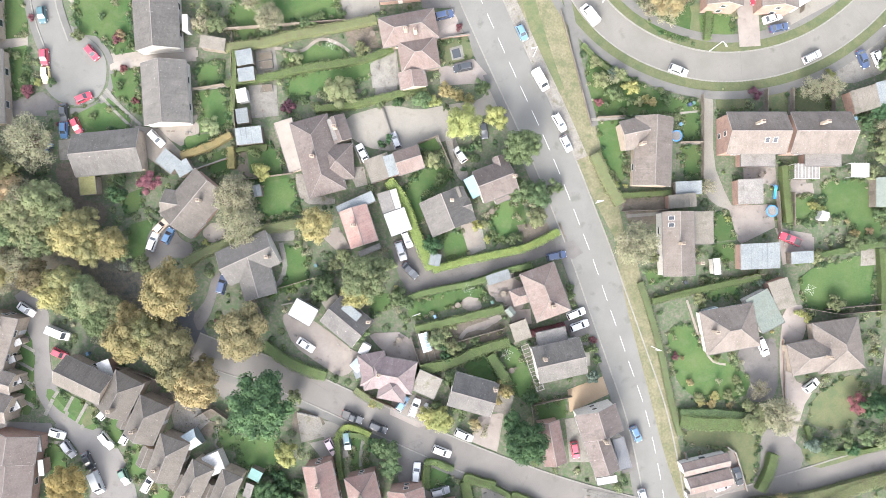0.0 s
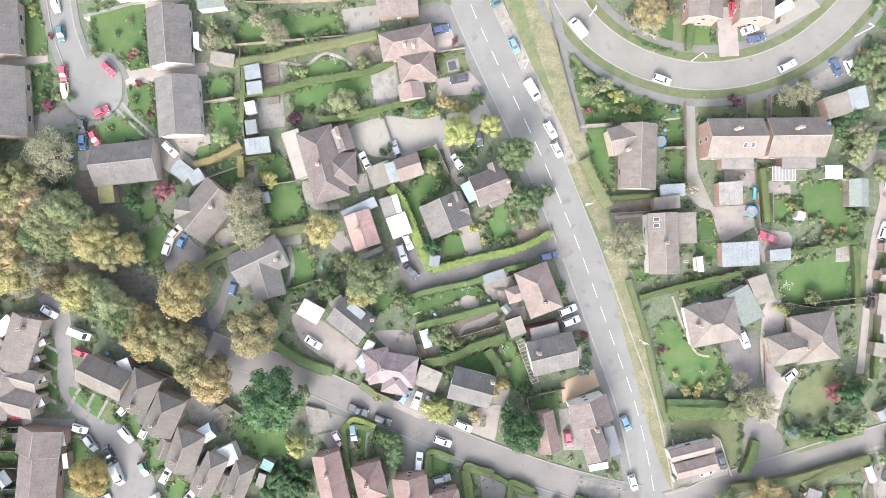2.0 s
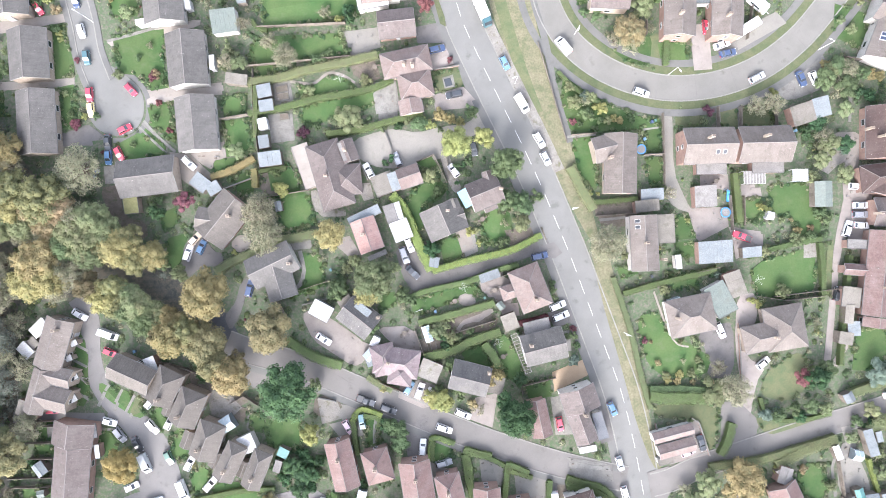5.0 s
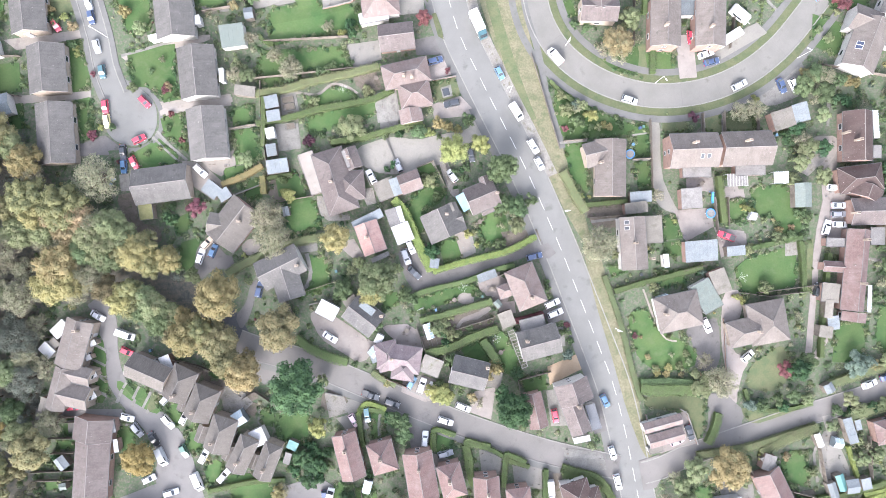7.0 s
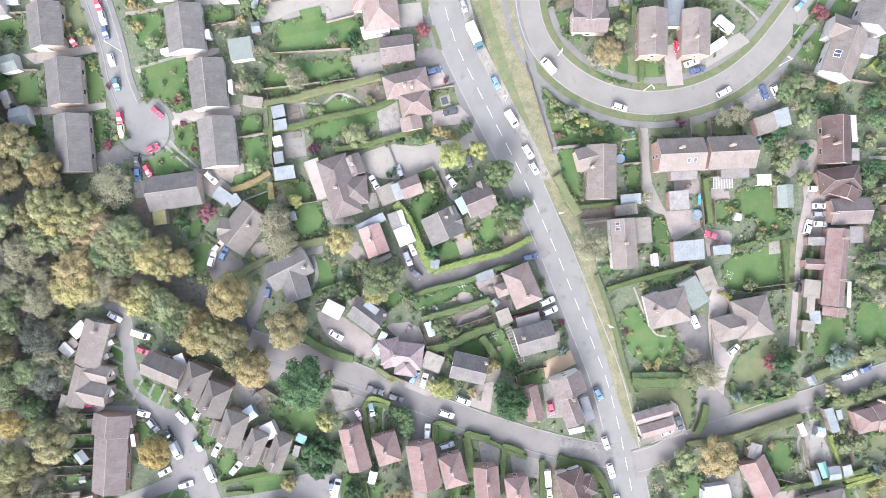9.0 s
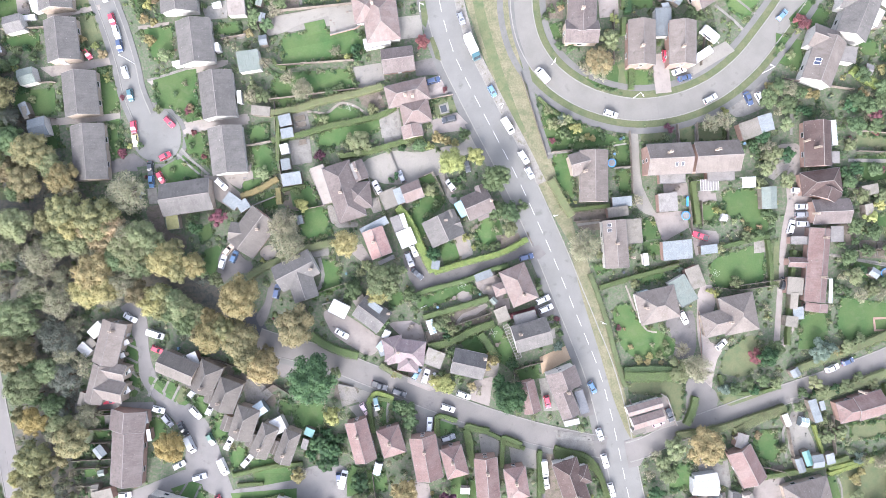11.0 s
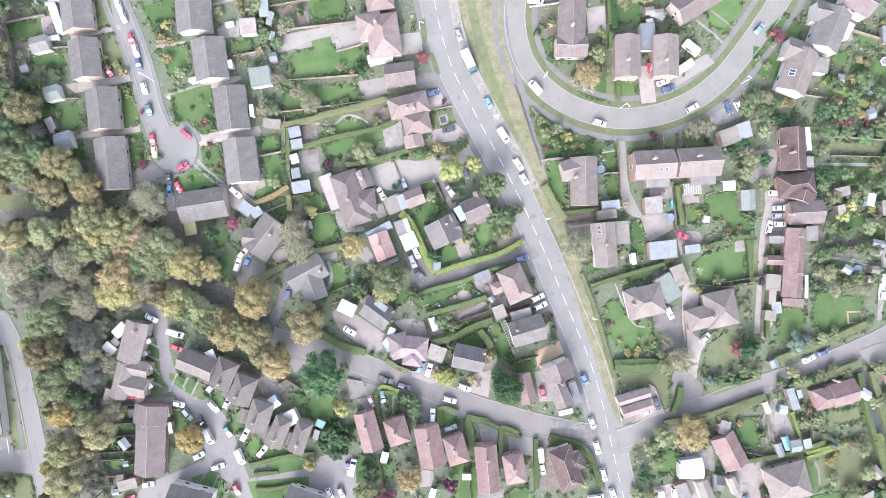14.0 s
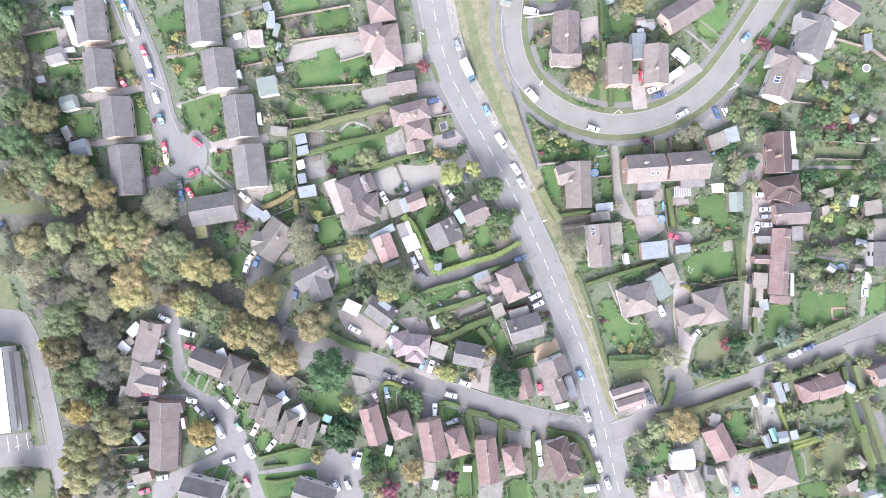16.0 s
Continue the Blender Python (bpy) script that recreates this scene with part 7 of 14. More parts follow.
patch("lawn", "lawn", 0.088, "mown green front lawn", -82.9, -29.1, -79, -31.5, -71.1, -36.9, -73.7, -38.5, -79.7, -34.6, -83.1, -31.6)
patch("lawn", "lawn", 0.088, "mown green front lawn", -82.3, -41.1, -78.8, -41.7, -78.8, -47.2, -82.3, -47.5, soft=0)
patch("lawn", "lawn", 0.088, "mown green front lawn", -90.9, -17, -86.3, -17.6, -85.5, -26.5, -86.1, -35.2, -90.3, -34.6, -88.3, -26.3)
patch("lawn", "lawn_dry", 0.05, "faded yellow-green mown lawn", 57.6, 32.7, 64, 32.2, 64, 29.2, 57.6, 28.7, soft=0)
patch("lawn", "lawn_dry", 0.05, "faded yellow-green mown lawn", 68.3, 33.3, 72.5, 33.3, 72.7, 28.7, 68.7, 28.5, soft=0)
patch("lawn", "lawn_dry", 0.05, "faded yellow-green mown lawn", 73.5, 33.3, 80.8, 34.6, 81, 28.7, 73.5, 28.5, soft=0)
patch("lawn", "lawn_dry", 0.05, "faded yellow-green mown lawn", 41.5, 51, 54, 51.7, 54.3, 43.2, 49.8, 44.1, 43.9, 47.7, soft=0)
patch("lawn", "lawn_dry", 0.05, "faded yellow-green mown lawn", 56.2, 49.8, 61.2, 50.5, 61.4, 43.9, 56.4, 43.9, soft=0)
patch("lawn", "lawn_dry", 0.05, "faded yellow-green mown lawn", 78, -30.8, 85.1, -26, 88.6, -27.2, 87.7, -35, 82.9, -38.1, 76.1, -36.2)
patch("lawn", "lawn_dry", 0.05, "faded yellow-green mown lawn", 75.1, -42.4, 77, -40.2, 85.1, -43.3, 92.1, -41.7, 85.1, -44.1, 78, -46.1)
patch("lawn", "lawn_dry", 0.05, "faded yellow-green mown lawn", 50.3, -37.9, 61.4, -37.2, 66.4, -38.8, 66.2, -45.7, 63.6, -50.4, 61.4, -42.4, 51, -40.8)
patch("lawn", "lawn_dry", 0.05, "faded rough unmown grass", -99.4, 70.7, -91.6, 72, -90.4, 63.9, -96.8, 63.2, soft=0)
patch("lawn", "lawn_dry", 0.05, "faded rough unmown grass", -137.2, 5, -133.9, 1.29, -131.1, -8.6, -148.4, -5.7, -147.6, 5.7, soft=0)
patch("lawn", "lawn_dry", 0.05, "faded rough unmown grass", -145.8, 31.9, -125.2, 26.2, -113.2, 21.4, -125.5, 21.8, -146.4, 24.1, soft=0)
patch("lawn", "lawn_dry", 0.05, "faded rough unmown grass", -135.2, -18, -131.8, -19.1, -129.2, -32.5, -127.5, -46.7, -130.3, -50, -133, -37.5)
patch("lawn", "lawn_dry", 0.05, "faded rough unmown grass", -131.7, -57, -125.6, -58.3, -125.4, -68, -131.5, -67.6, soft=0)
patch("lawn", "lawn_dry", 0.05, "faded rough unmown grass", 117.9, 28.4, 133.7, 26.2, 133.5, 23.4, 117.7, 25.1, soft=0)
# ---- drives, yards and paths ----
patch("driveway", "drive", 0.07, "wide pale asphalt drive shared by several houses", -20.7, 27.7, -11, 30.5, -5, 29.1, 2.1, 30.5, 8, 31.2, 10.4, 34.6, 14.6, 28.1, 9.2, 28.6, 5.7, 25.7, 0.93, 22.7, -2.6, 22.1, -9.8, 20.5, -15.7, 21.2, -19.9, 23.9)
patch("driveway", "gravel", 0.07, "pinkish block-paved brick drive", -2.2, 49.3, 3.9, 51.2, 6.6, 45.9, -0.77, 44.3, soft=0)
patch("driveway", "gravel", 0.07, "pinkish block-paved brick drive", -0.76, 37.9, 9.5, 39.1, 10.7, 35, -0.27, 34.3, soft=0)
patch("driveway", "drive_dark", 0.078, "dark tarmac turning space beside a hedge", -10.9, 1.89, -5.4, 1.89, -2.1, -4.9, -1.15, -8, -6.4, -9.6, -9.1, -5.8)
strip("driveway", "drive_dark", "dark tarmac lane between hedges", [-4.4, -7, -0.21, -6.2, 9.3, -3.7, 17.6, -1.03, 26.5, 1.35], -1.6, 1.6, 0.0755)
patch("driveway", "drive", 0.07, "pale worn concrete drive", 54.4, 33.7, 56.9, 33.7, 56.9, 18, 59.6, 11.5, 61.6, 7.8, 56.9, 9.5, 54.7, 12.7)
patch("yard", "gravel", 0.07, "pale worn concrete yard", 60, 9.2, 69.2, 9.5, 69.9, 4.7, 62.8, 1.18, 61.4, 2.6, soft=0)
patch("parking_space", "slab", 0.07, "worn grey concrete parking space", 82.5, 41.2, 89.8, 45.9, 94, 46.5, 93.9, 37.6, 85.1, 34.4, 81.5, 37)
patch("driveway", "gravel", 0.125, "pink block-paved front drive", 61.6, 53.6, 66.1, 53.6, 66.8, 42.7, 62.4, 42.5, soft=0)
patch("driveway", "drive", 0.07, "pale drive with parked cars", 67.3, 49.8, 78.6, 53.6, 76.8, 48.6, 68.7, 46.3, soft=0)
patch("driveway", "drive_dark", 0.07, "worn grey tarmac drive", 61.4, -21.3, 66.7, -18.7, 70.4, -18.7, 70.4, -31.1, 65.2, -32.2, 63.1, -29.4, 64, -25.8)
patch("driveway", "gravel", 0.07, "pale raked gravel drive", 71.6, -11.6, 76.3, -11.6, 76.3, -17.8, 73.5, -21.3, 73.5, -27.2, 78, -29.4, 75.6, -33.1, 73.2, -45, 71.3, -45, 72.1, -35.5, 70.6, -23.4)
patch("driveway", "lane", 0.08, "tarmac entrance by the side road", 66.7, -37.6, 71.6, -37.9, 76.1, -42.4, 74.7, -48, 66.4, -50.4, 65.2, -48.5, 66.9, -45.9)
patch("yard", "gravel", 0.07, "pinkish loose gravel yard", -33.8, -14.2, -31.1, -12.8, -26.3, -15.4, -21.6, -18.9, -18.6, -21.3, -16.8, -21.9, -18.9, -26, -21.5, -27, -26.3, -23.7, -31.1, -20.4)
patch("patio", "gravel", 0.07, "pinkish gravel garden patio", -11.6, -20.3, -6.1, -18.6, -5.2, -23.6, -9.7, -23.9, soft=0)
patch("parking_space", "slab", 0.08, "pale paved parking space", -8.9, -31.4, -5.5, -30.5, 1.26, -33.3, -1.34, -36.9, -7.9, -34.5, soft=0)
patch("driveway", "gravel", 0.07, "pale raked gravel drive", 7.7, -35.2, 13.1, -34.2, 11.9, -41.6, 6.7, -39.7, soft=0)
patch("driveway", "tan", 0.07, "bright tan gravel drive", 26.4, -29.5, 34.4, -26.4, 36.1, -29.9, 26.9, -34.2, soft=0)
patch("driveway", "drive_dark", 0.07, "worn dark tarmac drive", -9.6, -41.6, -3.7, -39.6, -3.5, -49.5, -8.9, -49.5, soft=0)
patch("driveway", "drive", 0.07, "pale paved front drive", -25.6, -35.8, -20.1, -36.9, -21.3, -42.9, -24.1, -41.7, soft=0)
patch("patio", "gravel", 0.07, "tan patio beside a bungalow", -59, 26.7, -51.4, 28.1, -51, 24.3, -55, 22.9, -58.5, 24.8, soft=0)
patch("driveway", "tan2", 0.07, "pale tan concrete side drive between bungalows", -69.8, 41, -51.7, 42.4, -51.7, 39.5, -69.3, 38.2, soft=0)
patch("driveway", "tan2", 0.074, "pale tan concrete side drive between bungalows", -64.7, 25.9, -59.7, 25.2, -53.2, 18.8, -57.3, 15.7, -64.2, 20.9, soft=0)
patch("path", "drive", 0.07, "concrete path to a bungalow", -93.8, 43.8, -87.2, 44.6, -87.2, 42.8, -93.8, 41.6, soft=0)
patch("driveway", "drive_dark", 0.07, "tarmac drive under trees", -46.3, -4.7, -47.1, -9.5, -48.7, -14.2, -51, -17.8, -52.5, -14.2, -49.5, -10.7, -48.3, -5.9)
patch("driveway", "drive_dark", 0.07, "dark damp tarmac drive", -61.8, 3, -59.7, 5.7, -55.9, 4.8, -56.1, 1.81, -59.4, -1.17, -61.8, -0.58)
patch("patio", "slab", 0.072, "grey paved garden patio", -39.3, 41.9, -35.2, 42.6, -34.3, 36.5, -38.8, 35.7, soft=0)
patch("patio", "slab", 0.072, "grey paved garden patio", -40.7, 34.3, -34.8, 34.5, -34.3, 28, -40, 27.4, soft=0)
patch("patio", "slab", 0.07, "broken grey patio paving", -14.1, 40.5, -9.6, 41.7, -8.8, 34.6, -13.6, 32.7, soft=0)
patch("garden_bed", "soil", 0.07, "bare soil and clutter by a house", -20.3, 45.7, -14.6, 46.9, -13.1, 42.4, -16.9, 41.5, -19.9, 43.5, soft=0)
patch("patio", "slab", 0.07, "pale stone garden patio", 4.3, 4.6, 8.3, 5.1, 9.3, 0.14, 6, -1.29, soft=0)
patch("patio", "slab", 0.07, "round pale stone patio", 4.5, -10.8, 6.3, -10.1, 8.1, -10.5, 8.1, -12.4, 5.5, -12.9, soft=0)
patch("yard", "gravel", 0.07, "gravelled yard behind a house", 9.5, -7, 16.6, -5.8, 17.6, -12.3, 14, -13.5, 12.6, -10.5, 10, -9.9)
patch("patio", "slab", 0.07, "paved patio behind the semis", 63.8, 17.4, 69.9, 17.4, 70.2, 13, 66.8, 14.2, 63.8, 14.9, soft=0)
patch("patio", "gravel", 0.07, "paved patio behind the semis", 72.8, 14.7, 76.3, 14.7, 76.8, 11.9, 73, 11.6, soft=0)
patch("garden_bed", "soil", 0.07, "vegetable plot with brown soil", 37.2, 11.3, 47.2, 12.5, 47.9, 9.2, 38, 7.8, soft=0)
patch("garden_bed", "soil", 0.07, "vegetable plot with dark soil", -5.2, -17.7, -1.14, -17.1, 1.01, -23.6, -4, -24.3, soft=0)
strip("path", "tan2", "winding cream garden path across a lawn", [-35.2, 42.2, -33, 41.9, -30.6, 41.5, -28.8, 41.9, -27.4, 43.1, -25.9, 44, -24.1, 44, -22.3, 43.4, -20.7, 42.4, -19.5, 41.5], -0.33, 0.33, 0.115)
patch("path", "gravel", 0.07, "garden path of trodden earth", 1.23, -15.9, 5.7, -16.7, 11.7, -13.6, 12.3, -14.3, 6.3, -17.7, 1.59, -17.1)
patch("yard", "gravel", 0.07, "tan-coloured old concrete yard", -26.4, 3.6, -21.6, 4.6, -19.2, 0.09, -21.8, -0.63, soft=0)
patch("yard", "drive", 0.07, "pale concrete yard above the garage", -21.7, 53.6, -15.8, 53.6, -15.5, 48.4, -20.3, 47.9, soft=0)
patch("yard", "drive", 0.07, "pale yard in front of the garage", -21.9, 53.9, -13.8, 54.8, -13, 49.9, -20.1, 48.6, soft=0)
patch("driveway", "drive_dark", 0.07, "drive by the main road", -4.8, 54.6, 2.8, 55.9, 3.7, 50.6, -4.2, 50.7, soft=0)
patch("driveway", "drive", 0.07, "long pale worn concrete drive", -42.7, 67.2, -27.6, 69.2, -20.6, 69.7, -20.9, 64.4, -27.8, 66.2, -42, 64)
patch("driveway", "drive", 0.07, "pale drive by the main road", -10.2, 67.2, -2.2, 67.6, -1.74, 61.5, -8.4, 61, soft=0)
patch("driveway", "tan2", 0.07, "pale tan concrete side drive between bungalows", -106.3, 73.2, -91.3, 74.8, -91.2, 73.4, -106.1, 71.1, soft=0)
patch("driveway", "tan2", 0.07, "pale tan concrete side drive between bungalows", -109, 58, -89.6, 59.9, -87.7, 58.1, -105.7, 55.3, soft=0)
patch("driveway", "tan2", 0.07, "pale tan concrete side drive between bungalows", -108.3, 43.6, -87.5, 44.4, -87.3, 42.6, -108, 41.5, soft=0)
patch("driveway", "tan2", 0.07, "pale tan concrete side drive between bungalows", -81.2, 68.2, -72.4, 69, -72.4, 68.2, -80.9, 67.1, soft=0)
patch("driveway", "tan2", 0.07, "pale tan concrete side drive between bungalows", -79.6, 53, -64.4, 56.6, -56.4, 57.9, -56.6, 56.1, -63.7, 54.8, -77.9, 51.5)
patch("driveway", "drive_dark", 0.07, "shaded grey tarmac apron", -90.7, 30.9, -84.5, 32.4, -83, 27.9, -89.7, 28, soft=0)
patch("track", "gravel", 0.07, "narrow pale gravel track", 91.5, -32.6, 93.8, -13.3, 95.3, 0.74, 98.5, 13.8, 101.1, 13.6, 99.1, 4, 96.5, -2.9, 95, -16.9, 93.3, -32)
patch("yard", "gravel", 0.07, "pale parking yard behind the terrace", 97.6, 14.4, 105, 14.2, 103.3, -1.53, 99.3, -1.63, 97.9, 4.1, soft=0)
patch("driveway", "tan2", 0.07, "brown gravel turning space", 97.3, 24.4, 102.1, 25, 101.2, 16.2, 97.7, 15.6, soft=0)
patch("driveway", "gravel", 0.07, "pale drive by the side road", 93.7, -32, 92.7, -30.5, 97, -24.1, 98.4, -24.5, soft=0)
patch("yard", "slab", 0.07, "concrete yard with sheds", 95.2, -48.7, 98.8, -47.2, 100.4, -56.2, 102.7, -61.3, 96.9, -61.6, 96, -55.9)
patch("driveway", "drive", 0.07, "worn asphalt entrance drive", 95.8, -44.4, 97.9, -44, 99.4, -49, 97.2, -49.8, soft=0)
patch("yard", "slab", 0.07, "paved yard of a bungalow", 68.4, -58.5, 77.3, -56.4, 78.3, -68.9, 69.7, -64.8, soft=0)
patch("driveway", "gravel", 0.07, "pale drive with parked vans", 59.5, -72.1, 76.5, -69.7, 77.6, -81.3, 59.9, -80.1, soft=0)
patch("yard", "drive", 0.07, "pale concrete side yard", 131.8, -5.1, 134.3, -7, 133.3, -15.8, 130.5, -26.2, 129.1, -26.2, soft=0)
patch("lane", "drive_dark", 0.08, "narrow dark asphalt lane", 126.5, -34.8, 129.2, -34.3, 132.6, -51.2, 136.2, -65.6, 133.8, -67.2, 129.8, -52.8)
patch("driveway", "drive_dark", 0.076, "grey tarmac corner entrance", 122.8, -36.4, 130.1, -33.3, 136.4, -40.8, 131.5, -40.5, soft=0)
patch("yard", "drive", 0.07, "concrete yard of the row", 8.3, -49.3, 15.1, -51.5, 15.4, -57, 8.8, -55.5, soft=0)
patch("yard", "drive", 0.07, "worn grey concrete yard", 16.6, -52.9, 24.3, -55.5, 25.1, -61, 17.1, -58.7, soft=0)
patch("driveway", "drive_dark", 0.07, "drive between the houses", 25.2, -56.2, 28.7, -56.5, 28.7, -71, 25.1, -70.8, soft=0)
patch("driveway", "drive", 0.07, "drive beside a house", -3.9, -50.3, 1.22, -52.4, -0.41, -55.8, -3.9, -54.4, soft=0)
patch("patio", "gravel", 0.07, "clay patio behind a house", -12.3, -62.1, -6.2, -63.4, -5.6, -67.9, -10.9, -68, soft=0)
patch("paving", "slab", 0.14, "stepped paving beside the main road", 30.2, -52.5, 40.4, -53.7, 40.6, -56.2, 32.2, -56.2, soft=0)
patch("driveway", "drive", 0.13, "paved drive in the crescent", 72.5, 51.5, 82.5, 56.2, 85, 53.4, 73.1, 47.1, soft=0)
patch("parking_space", "lane", 0.09, "asphalt parking bays with white lines", -151.2, -46.5, -131.1, -45.4, -130.4, -50.4, -151.6, -52.5, soft=0)
strip("bay_line", "line", "painted white line between parking bays", [-141.4, -46.8, -141, -51.4], -0.08, 0.08, 0.1)
strip("bay_line", "line", "painted white line between parking bays", [-138.4, -46.6, -138, -51.2], -0.08, 0.08, 0.1)
strip("bay_line", "line", "painted white line between parking bays", [-135.4, -46.3, -135, -51], -0.08, 0.08, 0.1)
strip("bay_line", "line", "painted white line between parking bays", [-132.4, -46.1, -132, -50.7], -0.08, 0.08, 0.1)
strip("bay_line", "line", "painted white line between parking bays", [-129.3, -45.9, -129, -50.5], -0.08, 0.08, 0.1)
strip("path", "slab", "narrow pale paved path across a front lawn", [-90.6, -17.7, -86.6, -19], -0.4, 0.4, 0.115)
strip("path", "slab", "narrow pale paved path across a front lawn", [-89.8, -22, -85.5, -23.3], -0.4, 0.4, 0.115)
strip("path", "slab", "narrow pale paved path across a front lawn", [-89.4, -26.6, -85.5, -28.6], -0.4, 0.4, 0.115)
strip("path", "slab", "narrow pale paved path across a front lawn", [-89.7, -31.1, -85.8, -32.8], -0.4, 0.4, 0.115)
strip("path", "slab", "narrow pale paved path across a front lawn", [-83.3, -35.1, -81.7, -31.7], -0.4, 0.4, 0.115)
strip("path", "slab", "narrow pale paved path across a front lawn", [-79.5, -36.4, -77.8, -32.6], -0.4, 0.4, 0.115)
strip("path", "slab", "narrow pale paved path across a front lawn", [-75.7, -38, -74.1, -35], -0.4, 0.4, 0.115)
strip("path", "slab", "narrow pale paved path across a front lawn", [-84.2, -43.8, -79.7, -44.1], -0.4, 0.4, 0.115)
strip("path", "slab", "narrow pale paved path across a lawn", [-71.1, 33, -63.3, 25.9], -0.35, 0.35, 0.115)
strip("path", "slab", "narrow pale paved path across a lawn", [67.8, 33.2, 67.8, 28.5], -0.35, 0.35, 0.115)
strip("path", "slab", "narrow pale paved path across a lawn", [73, 33.2, 73, 28.5], -0.35, 0.35, 0.115)
strip("path", "slab", "narrow pale paved path across a lawn", [-52, 33.6, -45.5, 34.5], -0.35, 0.35, 0.115)
strip("path", "slab", "narrow pale paved path across a lawn", [32.4, 27.2, 38.3, 27.7], -0.35, 0.35, 0.115)
strip("path", "slab", "narrow pale paved path across a lawn", [49.3, 22.4, 54.3, 22.4], -0.35, 0.35, 0.115)
strip("path", "slab", "narrow pale paved path across a lawn", [49.3, 28.4, 54.3, 28.9], -0.35, 0.35, 0.115)
strip("path", "slab", "straight pale path through a back garden", [115.3, 21.4, 130.2, 20.2], -0.4, 0.4, 0.115)
strip("path", "slab", "curved pale garden path", [-16.2, -39.1, -16.8, -42.6, -16.8, -46.2], -0.4, 0.4, 0.115)
strip("path", "slab", "pale paved path round a bungalow", [-33.8, 1.25, -32.9, -3.5, -34.1, -7.1, -37, -8.5], -0.5, 0.5, 0.115)
patch("forecourt", "gravel", 0.082, "pink block-paved front forecourt", 52.2, -43.9, 61.4, -41.9, 64, -50.2, 54.3, -52.4, soft=0)
patch("parking_space", "drive_dark", 0.145, "dark tarmac parking strip", 37.5, -40.3, 39.7, -39.6, 40.9, -46.2, 37.8, -47, soft=0)
patch("driveway", "slab", 0.07, "pale concrete drive between house and garage", 25.9, -35.6, 30.2, -34.9, 31.6, -44.6, 26.9, -44.6, soft=0)
patch("garden_bed", "soil", 0.07, "bare soil heap and debris", -31, -34.4, -26.3, -33.1, -24.4, -36.7, -28, -39.8, -31.5, -37.9, soft=0)
patch("garden_bed", "soil", 0.07, "dark trodden soil under the trees", -81.8, 17.6, -77, 18.3, -76.1, 10.5, -70.9, 9.3, -70.2, 5.2, -75.2, 5.7, -79.7, 11.3)
patch("garden_bed", "soil", 0.07, "bare soil behind the estate houses", -59, -29.7, -50, -28.5, -47.1, -35, -53.6, -38, -57.2, -34.4, soft=0)
patch("driveway", "drive", 0.07, "concrete drive in front of the row", -27.7, -40.8, -21.9, -39.4, -19, -43.5, -24.4, -44.9, soft=0)
patch("garden_bed", "soil", 0.07, "dug brown vegetable plot", -44, 77.1, -36.2, 78, -35.9, 71.7, -43.7, 70.4, soft=0)
patch("yard", "drive", 0.07, "grey asphalt yard behind a pink house", -28, 69.1, -21.2, 70.7, -19.8, 64.7, -26.9, 63, soft=0)
patch("garden_bed", "soil", 0.07, "bare brown garden bed", 30.6, 71.4, 38, 71.3, 37.5, 64.6, 31.9, 65.3, soft=0)
patch("garden_bed", "soil", 0.07, "vegetable plot with rows", 111.1, 4.2, 116.5, 4.3, 116.4, -2.4, 111.1, -2.4, soft=0)
patch("patio", "gravel", 0.07, "brick patio by a bungalow", -115.1, 78, -111.5, 78.5, -111.5, 72.9, -114.3, 73.4, soft=0)
patch("lawn", "lawn", 0.088, "mown green back-garden lawn", 55.4, 74.6, 63.9, 74.2, 63, 66.5, 55.3, 66.7, soft=0)
patch("lawn", "lawn", 0.088, "mown green back-garden lawn", -59.2, -64.5, -51.2, -64.3, -50.8, -71.5, -58.7, -71.3, soft=0)
patch("lawn", "lawn", 0.088, "mown green back-garden lawn", -56.5, -55.7, -44.5, -55.2, -44.5, -60.5, -53.7, -61.7, soft=0)
patch("drive", "drive_dark", 0.11, "dark tarmac drive beside a brown bungalow", -61.8, 3.4, -59.2, 5.1, -57.3, 6.2, -54.7, 1.8, -51.9, 0.8, -52.7, -1.9, -57.3, -1.9, -61.1, -4.7, -62.3, -1.8)
patch("patio", "tan2", 0.11, "pinkish paved patio beside a bungalow", -50.6, 3.4, -48.5, 5.5, -45.9, 5.3, -45.4, 2.4, -48.7, 1)
patch("patio", "tan2", 0.112, "pale concrete patio behind a hipped bungalow", 3.9, 4.9, 7.1, 5.8, 8.3, 1.1, 5.5, -0.2, soft=0)
patch("patio", "slab", 0.112, "cluttered grey paved patio beside a pink house", -14.3, 40.7, -9.8, 41.5, -9.3, 32.7, -14, 32.2, soft=0)
patch("drive", "gravel", 0.112, "pinkish paved drive in front of a pink house", -0.5, 38.1, 6.6, 40, 9.5, 36.7, 1.2, 34.6, soft=0)
patch("drive", "gravel", 0.113, "pinkish paved drive in front of a pink house", -2, 48.8, 2.1, 50.5, 3, 47.6, -1, 45.5, soft=0)
patch("lawn", "lawn_dry", 0.114, "small square front lawn round a pond", -0.8, 42.9, 5.4, 44.8, 6.8, 40, 0.7, 38.8, soft=0)
patch("paving", "slab", 0.118, "square slab edging of a garden pond", 1.6, 42.2, 4.2, 42.9, 4.7, 40, 2.1, 39.6, soft=0)
patch("soil_bed", "soil", 0.1, "brown vegetable plot with a path beside it", 37.7, 9.9, 47.7, 10.4, 47.9, 5.2, 39.2, 5.4, soft=0)
patch("path", "slab", 0.112, "straight slab path across a vegetable plot", 38.7, 7.3, 47.9, 8, 47.9, 7.4, 38.8, 6.6, soft=0)
